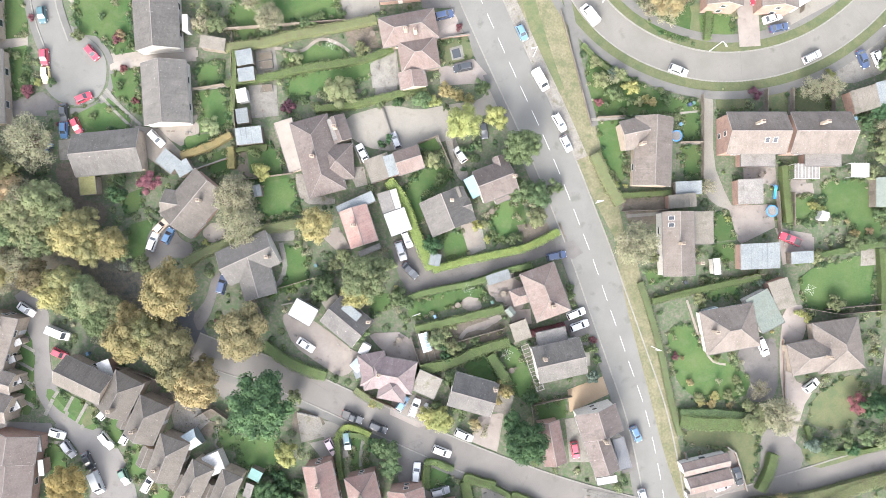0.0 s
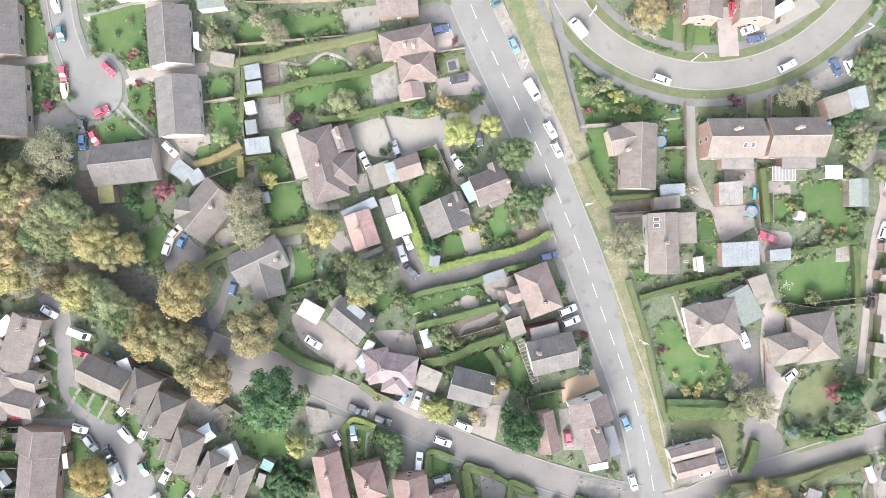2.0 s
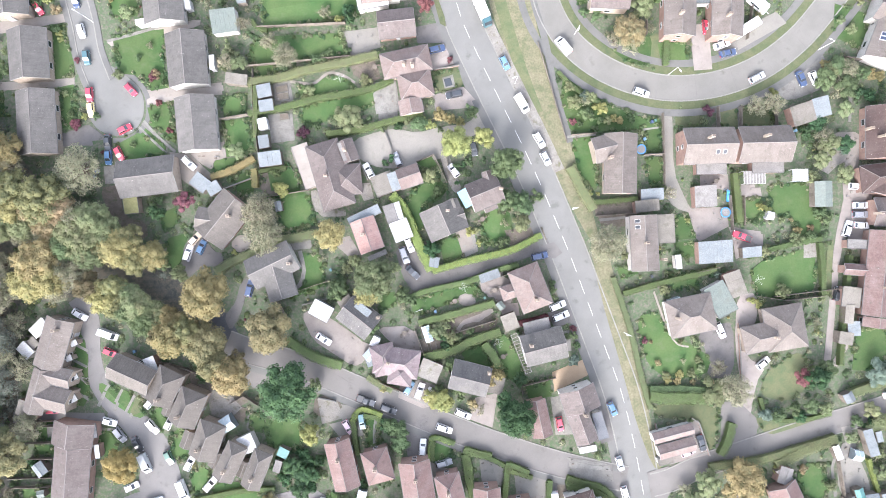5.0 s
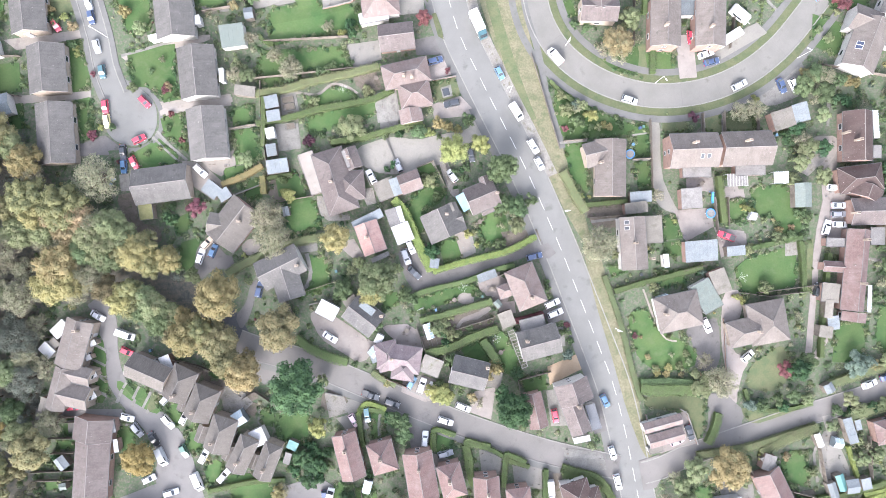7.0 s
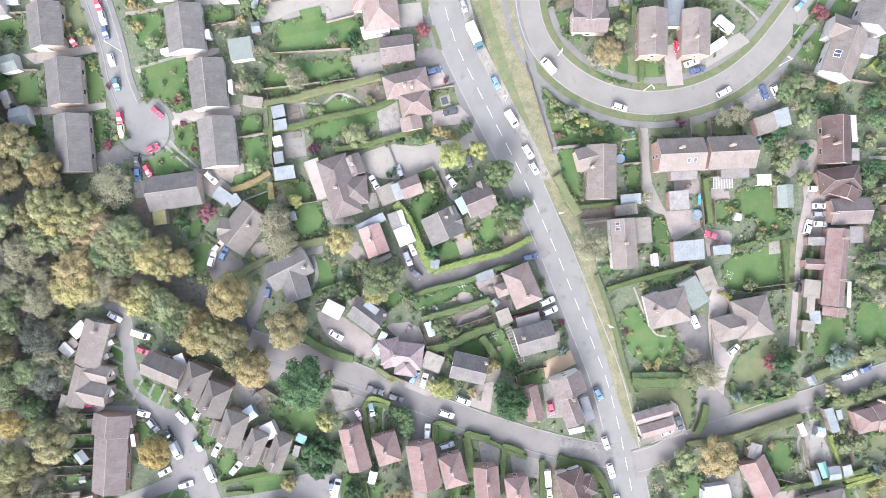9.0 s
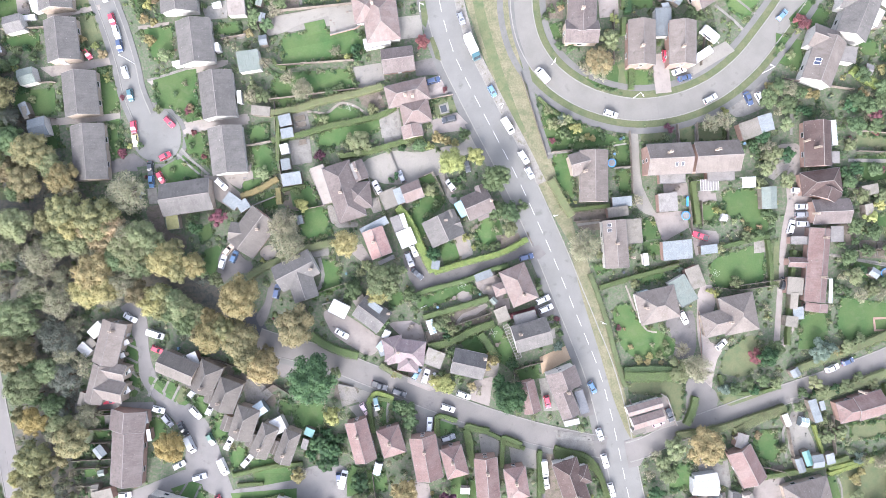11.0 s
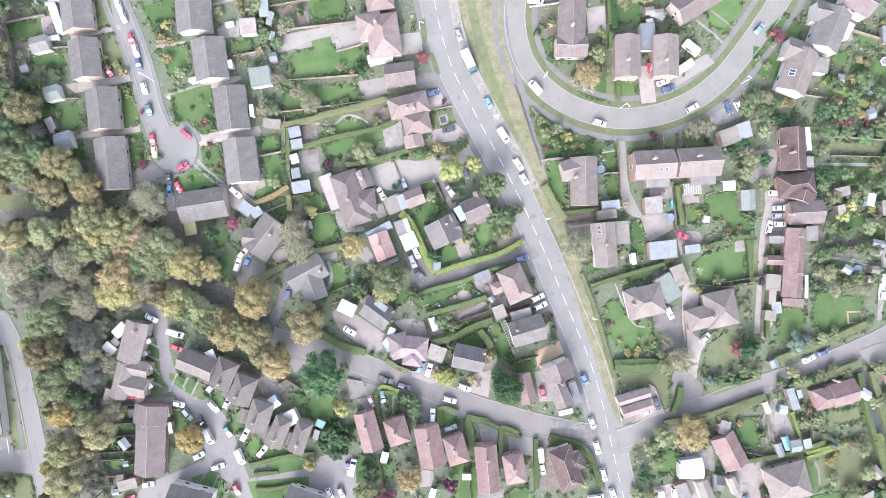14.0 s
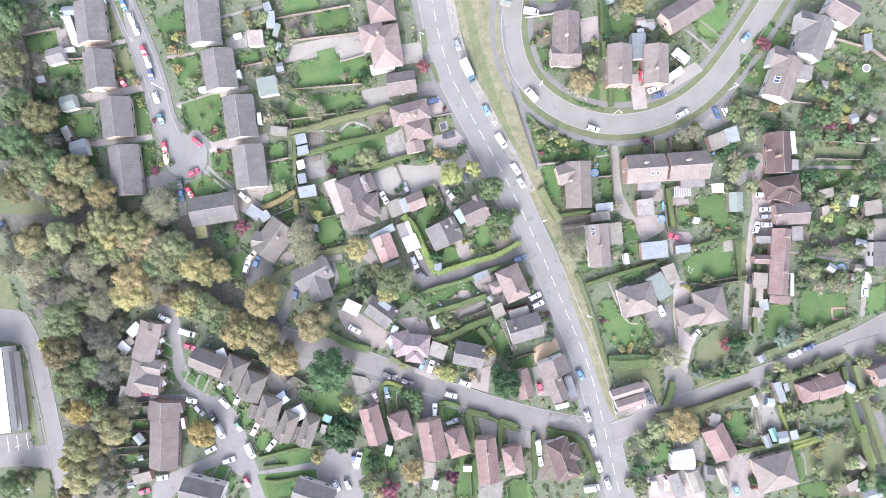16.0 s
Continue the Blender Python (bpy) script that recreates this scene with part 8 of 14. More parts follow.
patch("lawn", "lawn", 0.106, "narrow green side lawn beside a tall hedge", -7.1, 14.6, -2.4, 15.8, -1.7, 13.2, -4.3, 10.8, -3.3, 6, -5, 5.3, -7.6, 10.8)
patch("lawn", "lawn", 0.107, "rounded green lawn in front of a brown house", 10.7, 8.2, 11.6, 10.6, 14.2, 11.1, 15.2, 8.2, 14.2, 3.5, 11.9, 2, 10.5, 4.6, soft=2)
patch("soil_bed", "soil", 0.1, "netted vegetable beds at a garden corner", 15.7, 5.1, 24.9, 5.6, 25.9, 2.5, 17.3, 1.1, soft=0)
patch("patio", "slab", 0.112, "grey slab patio beside a pink hipped house", 10, -5.6, 15, -4.6, 15.9, -9.6, 11.4, -11, soft=0)
patch("paving", "tan2", 0.115, "round pale paved sitting place on a lawn", 4.3, -10.6, 6, -9.8, 7.6, -10.8, 7.2, -12.4, 5.3, -12.9, 4.1, -12, soft=2)
patch("soil_bed", "soil", 0.1, "bare garden bed with sandy paths", -1.4, -17.1, 6.9, -14.1, 14, -15.5, 12.9, -18.8, 2.2, -20.3)
patch("gravel_bed", "gravel", 0.1, "pinkish gravel garden behind a mauve bungalow", -15.6, -17.7, -7.3, -17.4, -5.9, -23.6, -10.9, -22.4, -13.5, -20.3)
patch("drive", "tan2", 0.112, "pale concrete forecourt before a mauve bungalow", -9.6, -31.9, -3, -33.3, -4, -36.4, -10.8, -33.7, soft=0)
patch("drive", "gravel", 0.113, "pinkish concrete drive down to the lane", 9.6, -34.8, 12.4, -35.7, 11.7, -42.5, 5.8, -40.2, 6.7, -38.4, soft=0)
patch("patio", "gravel", 0.112, "pink paved patio beside a garage", 63.2, 17.1, 69.9, 17.1, 70.2, 13.9, 63.3, 13.7, soft=0)
patch("patio", "gravel", 0.112, "pink paved patio under a pergola", 72.3, 13.9, 77.7, 13.9, 78, 11.8, 72.3, 11.7, soft=0)
patch("yard", "gravel", 0.112, "pinkish yard with a parked pickup", 70.6, 4.7, 78, 2.6, 78, -0.3, 71.4, -3.3, 70.9, 0.2, soft=0)
patch("path", "tan2", 0.113, "pale straight path up a front lawn", 67.8, 33.4, 68.4, 33.4, 68.6, 28.5, 68, 28.5, soft=0)
patch("path", "tan2", 0.113, "pale straight path up a front lawn", 72.9, 33.4, 73.5, 33.4, 73.6, 28.7, 73, 28.7, soft=0)
patch("lawn", "lawn_dry", 0.1, "faded back lawn with autumn leaves", 110.8, -65.7, 122.3, -63.8, 125.4, -68.4, 122.3, -74.4, 113.3, -76.5, 110, -72.7)
patch("lawn", "lawn", 0.1, "mown green back lawn behind a bungalow", 106.2, -77.8, 115.1, -76.6, 118.3, -82.5, 107.7, -81.8, soft=0)
patch("lawn", "lawn", 0.1, "narrow green side lawn beside a bungalow", 104.2, -67, 107.2, -66.4, 109.8, -76.3, 106.6, -77.1, soft=0)
patch("soil_bed", "soil", 0.09, "brown bed under shrubs by a garden lane", 117.4, -67.9, 126.3, -66.7, 128.1, -81, 120.1, -82.6, 115.4, -76.6)
patch("yard", "gravel", 0.1, "pinkish gravel yard between bungalows", 85.6, -65.8, 92.7, -65.4, 95.7, -75.4, 95.7, -81, 84.7, -80.3, 83.4, -72.8, soft=0)
patch("lawn", "lawn", 0.1, "long green back lawn behind a row of houses", 0.1, -58.5, 4, -58.8, 4.7, -75.1, -0.6, -74.7, soft=0)
patch("lawn", "lawn", 0.1, "long green back lawn behind a row of houses", 16.3, -70.2, 21.7, -69.8, 22, -76.2, 16, -75.8, soft=0)
patch("soil_bed", "soil", 0.09, "planted bed round a brown hipped house", 26.9, -56.7, 32.2, -56.2, 34.5, -62.5, 31.3, -71.2, 26, -70.8, soft=0)
patch("yard", "slab", 0.1, "grey slab yard behind a terrace of houses", 6.6, -70.6, 14.6, -70.1, 14.6, -75.7, 6.5, -75.2, soft=0)
patch("drive", "dirt", 0.11, "bare earth drive beside garden trees", 0.2, 25.2, 2, 25.7, 4.5, 18.7, 5.8, 14.8, 3.7, 14.3, 1.7, 18.8)
patch("lawn", "lawn", 0.107, "broad back lawn between garden fences", -41.6, 54.2, -41, 59.6, -28.1, 61.5, -18.2, 63.8, -18.2, 57.2, -26.1, 56.6, -32.9, 55.4, soft=0)
patch("lawn", "lawn", 0.107, "green back lawn below a garden fence", -44.4, 51.3, -41, 51.8, -40.2, 43.9, -42.9, 43.4, soft=0)
patch("lawn", "lawn", 0.107, "green back lawn below a garden fence", -31.2, 50.2, -22.9, 53.1, -21.6, 48.6, -30.1, 46.8, soft=0)
patch("patio", "slab", 0.114, "cluttered patio with pots beside a pink house", -15.5, 41.4, -9.8, 42, -9.5, 34.2, -14.6, 33.8, soft=0)
strip("path", "tan2", "winding sandy path through a garden bed", [3.9, -18.9, 4.9, -17.4, 6.9, -16.4, 8.9, -16.5, 10.7, -15.2, 12.5, -14.2], -0.45, 0.45, 0.125)
patch("lawn", "lawn", 0.108, "dark green back lawn with a rotary dryer", 12.4, -21.3, 15.6, -19.8, 18.6, -26.1, 19.8, -31.1, 15.4, -31.1, 14.2, -26.1)
patch("lawn", "lawn", 0.108, "small green lawn behind a slate-roofed house", 4.2, -26.6, 8.6, -23.8, 12.3, -27.3, 13, -29.8, 7.3, -27.3)
patch("yard", "slab", 0.114, "walled slab yard behind a grey-tiled house", 19.3, -19.6, 26, -17.4, 27, -19.9, 20.2, -21.8, soft=0)
patch("lawn", "lawn", 0.108, "mown back lawn round a garden shed", -39.5, 13.7, -31.3, 16.1, -30.1, 7.7, -37.7, 5.9)
patch("soil_bed", "soil", 0.1, "dark planted bed beside a bungalow", -42.6, 21.3, -35, 22, -32.6, 17.8, -38.9, 14.7, -42.9, 15.4)
patch("lawn", "lawn", 0.13, "small green lawn by the parking court", -78.4, -61.2, -72.2, -59.4, -69.6, -60.4, -68.8, -64.5, -69.7, -67.8, -72.3, -66, -76.2, -63.4, soft=0)
strip("path", "slab", "narrow path across a small lawn", [-73.6, -59.8, -76.2, -63.4], -0.3, 0.3, 0.15)
strip("path", "slab", "narrow path across a small lawn", [-69.9, -60.7, -72.6, -65.6], -0.3, 0.3, 0.15)
# ---- hedges ----
hedge("hedge", "tall clipped hedge beside a lawn", [54.3, 76.4, 54.2, 66.4], 2.0, 2.2)
hedge("hedge_lime", "bright yellow-green clipped hedge beside a lane", [-11.2, 14.1, -8.8, 11.4, -6.4, 6, -4.4, 0.71, -2.1, -4.2], 2.2, 1.9)
hedge("hedge_lime", "bright yellow-green clipped hedge beside a lane", [-1.87, -4.3, 4.5, -2.6, 10.5, -1.28, 17.6, 0.39, 24.4, 3.7], 1.6, 1.7)
hedge("hedge", "clipped green hedge between gardens", [-26.4, 29, -19.3, 29.8, -12.2, 31.5, -3.2, 33.4], 1.5, 1.7)
hedge("hedge", "clipped green hedge between gardens", [-45.2, 34.5, -37.1, 35.7, -28.8, 37.6, -21.7, 38.6, -14.6, 40, -10.4, 41.9], 1.5, 1.6)
hedge("olive", "overgrown olive-green garden hedge", [-45.5, 41.9, -37.1, 42.9, -31.2, 44.5, -21.7, 46.2, -13.8, 47.9], 1.9, 1.8)
hedge("hedge", "clipped green hedge between gardens", [-5.5, -16.7, -0.19, -15.5, 5.7, -14.1, 12.8, -12.3], 1.7, 1.8)
hedge("hedge", "clipped green hedge between gardens", [-4.3, -25, 2.2, -23.6, 8.1, -21, 14.1, -19.3], 2.2, 1.9)
hedge("hedge", "clipped green hedge between gardens", [-7.6, -10.6, -2.6, -8.9, 6.9, -7, 12.2, -4.8, 18.8, -3.4], 1.3, 1.6)
hedge("hedge", "clipped green hedge between gardens", [-37, -19.9, -33.4, -22.7, -28.7, -25.1, -24.1, -26.5], 2.3, 1.5)
hedge("hedge", "thick shaggy green garden hedge", [49.6, -35.4, 54.3, -36.1, 60.2, -36.1, 64.4, -36.5], 2.8, 1.8)
hedge("green", "shaggy green hedge beside a lawn", [49.6, -33.9, 56.7, -33.9, 63.8, -34.5], 1.6, 1.5)
hedge("hedge", "clipped green hedge between gardens", [43.9, -10.8, 52, -8.7, 60.2, -6.9, 66.2, -5.5], 1.4, 1.5)
hedge("hedge", "clipped green hedge between gardens", [73.8, -2.7, 81.5, -0.57, 91.7, 1.22], 1.3, 1.5)
hedge("hedge", "clipped green hedge between gardens", [91.2, 0.27, 91.7, -6.8, 91.6, -12.5], 1.2, 1.5)
hedge("hedge", "clipped green hedge between gardens", [36.8, 11.1, 42.5, 11.5, 47.8, 11.8], 1.2, 1.3)
hedge("hedge", "tall clipped green hedge by a drive", [69, -42.4, 67.8, -46.5, 66, -50], 2.0, 1.9)
hedge("hedge", "clipped green hedge between gardens", [76.1, -36.7, 78, -41.2, 85.1, -42.3, 93.1, -40.9], 1.0, 1.0)
hedge("gold", "tawny clipped hedge beside a lawn", [-54.4, 19.3, -49, 21.2, -44, 23.8], 1.6, 1.5)
hedge("gold", "tawny clipped hedge beside a lawn", [-44, 21.2, -43.8, 16.7], 1.6, 1.6)
hedge("olive", "overgrown olive-green boundary hedge", [-53.7, -3.5, -50.1, -1.15, -44.2, 1.24, -37.1, 3.9, -28.7, 5.4], 2.2, 1.8)
hedge("hedge", "clipped green hedge between gardens", [-21.8, -39.3, -21.3, -45, -20.8, -48], 1.4, 1.4)
hedge("hedge", "clipped green hedge between gardens", [-21.8, -38.5, -15.8, -39.3, -15.6, -41.4], 1.2, 1.3)
hedge("hedge", "clipped green hedge between gardens", [-3.5, -44.7, -1.33, -44.4, 2.5, -45.9], 1.2, 1.4)
hedge("hedge", "clipped green hedge between gardens", [-3, -45.2, -3, -49.7], 1.2, 1.4)
hedge("hedge", "clipped green hedge between gardens", [5.3, -48.5, 5.3, -52.3], 1.4, 1.4)
hedge("hedge", "clipped green hedge between gardens", [4.6, -48.5, 5.5, -55.3, 6.5, -58.9], 1.3, 1.4)
hedge("hedge", "clipped green hedge between gardens", [5.4, -48.2, 10.6, -49.5, 14.3, -51.5], 1.2, 1.3)
hedge("hedge", "clipped green hedge between gardens", [14.8, -52.4, 20.9, -54.5], 1.2, 1.3)
hedge("hedge", "clipped green hedge between gardens", [24.7, -55.7, 25, -61.9, 25.4, -67.2], 1.2, 1.4)
hedge("hedge", "clipped green hedge between gardens", [29.2, -56.9, 34.8, -58.1, 39.9, -61.1], 1.4, 1.4)
hedge("hedge", "clipped green hedge between gardens", [98.3, -3, 96.6, -17, 95.3, -29.3], 1.2, 1.6)
hedge("olive", "overgrown olive-green roadside hedge", [63.4, -52.9, 75.9, -51.4, 86.7, -48.5, 93.9, -46.5], 2.0, 1.6)
hedge("olive", "overgrown olive-green roadside hedge", [97.2, -36.1, 110.7, -32, 125.2, -26.8], 2.2, 1.7)
hedge("olive", "overgrown olive-green roadside hedge", [101.1, -44.7, 113.7, -41.1, 122.7, -38.1], 2.4, 1.8)
hedge("hedge", "clipped green hedge between gardens", [85.6, -65.8, 99.9, -64.1, 110.7, -61.3], 1.4, 1.6)
hedge("hedge_lime", "bright yellow-green hedge beside a path", [126.8, -59.6, 128.1, -66.8, 129.4, -74], 1.8, 1.6)
hedge("olive", "shaggy hedge on the roadside bank", [31.7, 19.8, 34.9, 13.4, 37.2, 9.4], 2.4, 1.6)
hedge("olive", "shaggy hedge on the roadside bank", [41.5, -6.8, 45.2, -19, 47.5, -29.8, 49.8, -38.7], 1.4, 0.9)
fence("low weathered timber fence beside the verge", [24.8, 50.1, 27.7, 39.4, 31.2, 26], 0.9, "timber")
hedge("hedge", "clipped green hedge between gardens", [29.4, 42.9, 34.1, 38.2, 41.3, 34], 0.9, 0.9)
hedge("hedge", "clipped green hedge between gardens", [-60.5, -58.1, -49.8, -56.1, -41, -55.8], 1.2, 1.3)
hedge("hedge", "clipped green hedge between gardens", [-46.8, -64.3, -54, -65.6, -59.2, -65.2], 1.1, 1.2)
hedge("hedge", "clipped green hedge between gardens", [-43.3, 41.1, -43.3, 34.5, -43.7, 28.6], 1.2, 1.7)
hedge("hedge", "clipped green hedge between gardens", [-43, 20.5, -38.9, 21.2, -36.5, 21.2], 1.0, 1.2)
hedge("hedge", "clipped green hedge between gardens", [71.1, 17.4, 71.5, 12.1, 72.1, 5.6], 1.6, 1.7)
patch("sandpit_frame", "brick", 0.14, "square play place edged with red boards", 120.1, -22.9, 124.7, -23, 124.8, -26.9, 120.2, -26.8, soft=0)
patch("lawn", "lawn", 0.15, "grass inside a red-edged square", 120.6, -23.5, 124.2, -23.5, 124.3, -26.4, 120.8, -26.3, soft=0)
patch("garden_bed", "soil", 0.112, "vegetable plot with leafy rows and grey netting", 117.2, -1.4, 127.6, -2, 127.3, -6.9, 117.2, -6, soft=0)
patch("path", "dirt", 0.13, "long straight fence-side path between gardens", 107.4, -4.3, 128, -9.5, 128, -9.8, 107.4, -4.8, soft=0)
# same asphalt as the wooded lane, its painted tree shade included
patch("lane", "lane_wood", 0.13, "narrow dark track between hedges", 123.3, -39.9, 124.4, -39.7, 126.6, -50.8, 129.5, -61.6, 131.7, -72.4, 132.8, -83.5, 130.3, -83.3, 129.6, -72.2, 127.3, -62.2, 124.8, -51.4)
patch("lane", "lane", 0.131, "asphalt side road mouth by a track", 122.9, -35, 128.4, -33.2, 136.9, -32, 136.4, -40.8, 129.5, -43, 126.5, -40.2, soft=0)
patch("steps", "slab", 0.13, "curved row of concrete slabs on a bank", 30.3, -50.7, 32.7, -51.4, 36, -52.3, 39.7, -52.2, 40, -54, 35.9, -54.3, 32.2, -53.5, 29.8, -52.3, soft=0)
patch("apron", "drive_dark", 0.12, "tarmac forecourt beside the road corner house", 36.1, -37, 37.9, -36.2, 39.8, -45.2, 37.9, -47.2, soft=0)
hedge("olive", "overgrown olive hedge beside a dark track", [126.6, -61.8, 128.2, -70.4, 129.6, -77.6, 130.3, -82.9], 2.4, 1.8)
hedge("olive", "overgrown olive hedge beside a dark track", [125.8, -41, 128, -50.9, 131.2, -63.1, 133.2, -71.6], 2, 1.8)
hedge("hedge", "dark garden hedge beside a dark track", [122.2, -41.3, 123.7, -51.3, 126, -61.4], 1.6, 1.6)
hedge("hedge_lime", "yellow-green hedge along a garden boundary", [105.1, -65.7, 112.3, -63.7, 117.7, -62.2], 1.1, 1.5)
hedge("hedge", "clipped hedge on a grass bank by the junction", [29.3, -54.7, 33.1, -56, 38.3, -57.8, 41.6, -63, 42.9, -70.1], 1.5, 1.4)
hedge("hedge", "untrimmed green hedge across a back garden", [10.1, -22, 12.4, -25.4, 13.8, -28.3], 2.2, 1.8)
hedge("red", "row of red-leaved shrubs beside a drive", [18.5, -17.3, 21.9, -16.7, 25.5, -15.7], 1.1, 1.2)
# ---- fences and garden walls ----
fence("weathered timber panel fence between gardens", [-43.8, 45.2, -44, 36.9, -43.3, 28.6, -42.6, 21.2], 1.7, "timber")
fence("weathered timber panel fence between gardens", [-51.9, 33.3, -45.5, 34.3], 1.7, "timber")
fence("weathered timber panel fence between gardens", [-44.8, 14.3, -39.5, 14.6, -31.1, 15.8], 1.7, "timber")
fence("weathered timber panel fence between gardens", [-5, 22, -0.85, 23.6, 2.1, 16.8], 1.7, "timber")
fence("weathered timber panel fence between gardens", [2.1, 23.9, 2.7, 17.9], 1.7, "timber")
fence("weathered timber panel fence between gardens", [32.4, 27.5, 38.1, 27.8], 1.7, "timber")
fence("weathered timber panel fence between gardens", [49.6, 22.3, 54.3, 22.4], 1.7, "timber")
fence("weathered timber panel fence between gardens", [73.2, 11.9, 73.2, 5], 1.7, "timber")
fence("weathered timber panel fence between gardens", [69.9, 12.1, 70.4, 3.8], 1.7, "timber")
fence("weathered timber panel fence between gardens", [54.3, 32.2, 54.3, 15], 1.7, "timber")
fence("weathered timber panel fence between gardens", [67.6, 33.4, 67.6, 28.5], 1.7, "timber")
fence("weathered timber panel fence between gardens", [73, 33.4, 73, 28.5], 1.7, "timber")
fence("weathered timber panel fence between gardens", [81.5, 33.5, 81.5, 28.1], 1.7, "timber")
fence("weathered timber panel fence between gardens", [75.6, -12.2, 82.7, -13.4, 92.2, -12.5], 1.7, "timber")
fence("weathered timber panel fence between gardens", [61.4, -6.3, 66.7, -5.1], 1.7, "timber")
fence("weathered timber panel fence between gardens", [14.6, -6, 23.5, -3.6], 1.7, "timber")
fence("weathered timber panel fence between gardens", [2.8, -19.4, 12.9, -16.5], 1.7, "timber")
fence("weathered timber panel fence between gardens", [0.78, -26, 2.2, -30.7], 1.7, "timber")
fence("weathered timber panel fence between gardens", [19.4, -37.8, 18.8, -32.5, 27.1, -30.6], 1.7, "timber")
fence("weathered timber panel fence between gardens", [-6.4, -18.3, -4.3, -24.8], 1.7, "timber")
fence("weathered timber panel fence between gardens", [-124.9, 77, -112.9, 78.6], 1.7, "timber")
fence("weathered timber panel fence between gardens", [-124.9, 77, -123.3, 67.3, -122.8, 56.8], 1.7, "timber")
fence("weathered timber panel fence between gardens", [-118.8, 68.8, -104.8, 68.8], 1.7, "timber")
fence("weathered timber panel fence between gardens", [-116.3, 53.7, -104.4, 53.5], 1.7, "timber")
fence("weathered timber panel fence between gardens", [-115.2, 44.9, -104.8, 43.4], 1.7, "timber")
fence("weathered timber panel fence between gardens", [-49.9, 76.8, -41.1, 78, -23.4, 80], 1.7, "timber")
fence("weathered timber panel fence between gardens", [-43.4, 70.2, -20.4, 71.4], 1.7, "timber")
fence("weathered timber panel fence between gardens", [-42.6, 55.2, -21.4, 55.7], 1.7, "timber")
fence("weathered timber panel fence between gardens", [-46.7, 45.8, -20.2, 47.7], 1.7, "timber")
fence("weathered timber panel fence between gardens", [80, -12.4, 96.1, -10.8], 1.7, "timber")
fence("weathered timber panel fence between gardens", [114.2, -4, 131.9, -3.4], 1.7, "timber")
fence("weathered timber panel fence between gardens", [117.1, 29.4, 136.4, 27.1], 1.7, "timber")
fence("weathered timber panel fence between gardens", [117.6, 23.7, 133.5, 22.3], 1.7, "timber")
fence("weathered timber panel fence between gardens", [110, 13.9, 131.1, 11.7], 1.7, "timber")
fence("weathered timber panel fence between gardens", [85, -62.2, 92.8, -64.5, 94.4, -66.4], 1.7, "timber")
fence("weathered timber panel fence between gardens", [93.8, -48.6, 95.7, -61.2], 1.7, "timber")
fence("weathered timber panel fence between gardens", [107, -49.5, 107.2, -60.1], 1.7, "timber")
fence("weathered timber panel fence between gardens", [76.5, -56.4, 81, -69.1], 1.7, "timber")
fence("weathered timber panel fence between gardens", [-21.8, -58.9, -20.8, -71.3], 1.7, "timber")
fence("weathered timber panel fence between gardens", [-11.5, -63.1, -11.3, -73.7], 1.7, "timber")
fence("weathered timber panel fence between gardens", [4.5, -62.3, 4.6, -74.7], 1.7, "timber")
fence("weathered timber panel fence between gardens", [15.4, -71, 15.9, -77.2], 1.7, "timber")
fence("weathered timber panel fence between gardens", [-94.8, -17.1, -103.6, -18.3], 1.7, "timber")
fence("weathered timber panel fence between gardens", [-104.2, -39.4, -92.7, -39.4], 1.7, "timber")
fence("weathered timber panel fence between gardens", [-105, -51.7, -92.7, -51.6], 1.7, "timber")
fence("weathered timber panel fence between gardens", [-69.7, -24, -62, -26.2, -51.7, -30.4], 1.7, "timber")
fence("weathered timber panel fence between gardens", [120, 62.6, 137.3, 56.3, 142, 52.5], 1.7, "timber")
fence("weathered timber panel fence between gardens", [97.7, 44.7, 116.9, 40.8], 1.7, "timber")
fence("weathered timber panel fence between gardens", [-36.6, -15.5, -39.8, -10, -25.4, -5.7], 1.7, "timber")
fence("weathered timber panel fence between gardens", [-51.2, -35, -47.7, -33.2, -43.5, -36.2], 1.7, "timber")
fence("weathered timber panel fence between gardens", [-32.9, 23.8, -33.5, 21.2], 1.7, "timber")
fence("weathered timber panel fence between gardens", [-15, -30.8, -9.7, -33.1], 1.7, "timber")
fence("weathered timber panel fence between gardens", [-57.9, 63.2, -50.8, 64.2], 1.7, "timber")
fence("weathered timber panel fence between gardens", [-50.4, 83.8, -49.3, 73.2, -45.7, 60.7], 1.7, "timber")
fence("weathered timber panel fence between gardens", [37.7, 7.9, 47.2, 8.3], 1.7, "timber")
fence("weathered timber panel fence between gardens", [53.2, 66.8, 54.1, 75.5], 1.7, "timber")
fence("weathered timber panel fence between gardens", [51.4, 66, 50.8, 51.1], 1.7, "timber")
fence("weathered timber panel fence between gardens", [75, 49.6, 76.5, 58.3], 1.7, "timber")
low_wall("low brick wall round a garden", [-20.8, 27.4, -16.9, 17.9], 0.7, "brick")
low_wall("low brick wall round a garden", [-13.6, 32.8, -9.8, 21.2], 0.7, "brick")
low_wall("low brick wall round a garden", [59.6, -41.2, 61.4, -42.4, 63.8, -50.4], 0.7, "brick")
low_wall("low brick wall round a garden", [51, -42.4, 52.2, -50.5], 0.7, "brick")
low_wall("low brick wall round a garden", [71.5, -18.7, 71.8, -32.9], 0.7, "brick")
low_wall("low brick wall round a garden", [-0.29, 44.1, 5.7, 45], 0.7, "brick")
low_wall("low brick wall round a garden", [-33.5, -11.8, -25.7, -10], 0.7, "brick")
low_wall("low brick wall round a garden", [-51.4, 16.7, -43, 19.7], 0.7, "brick")
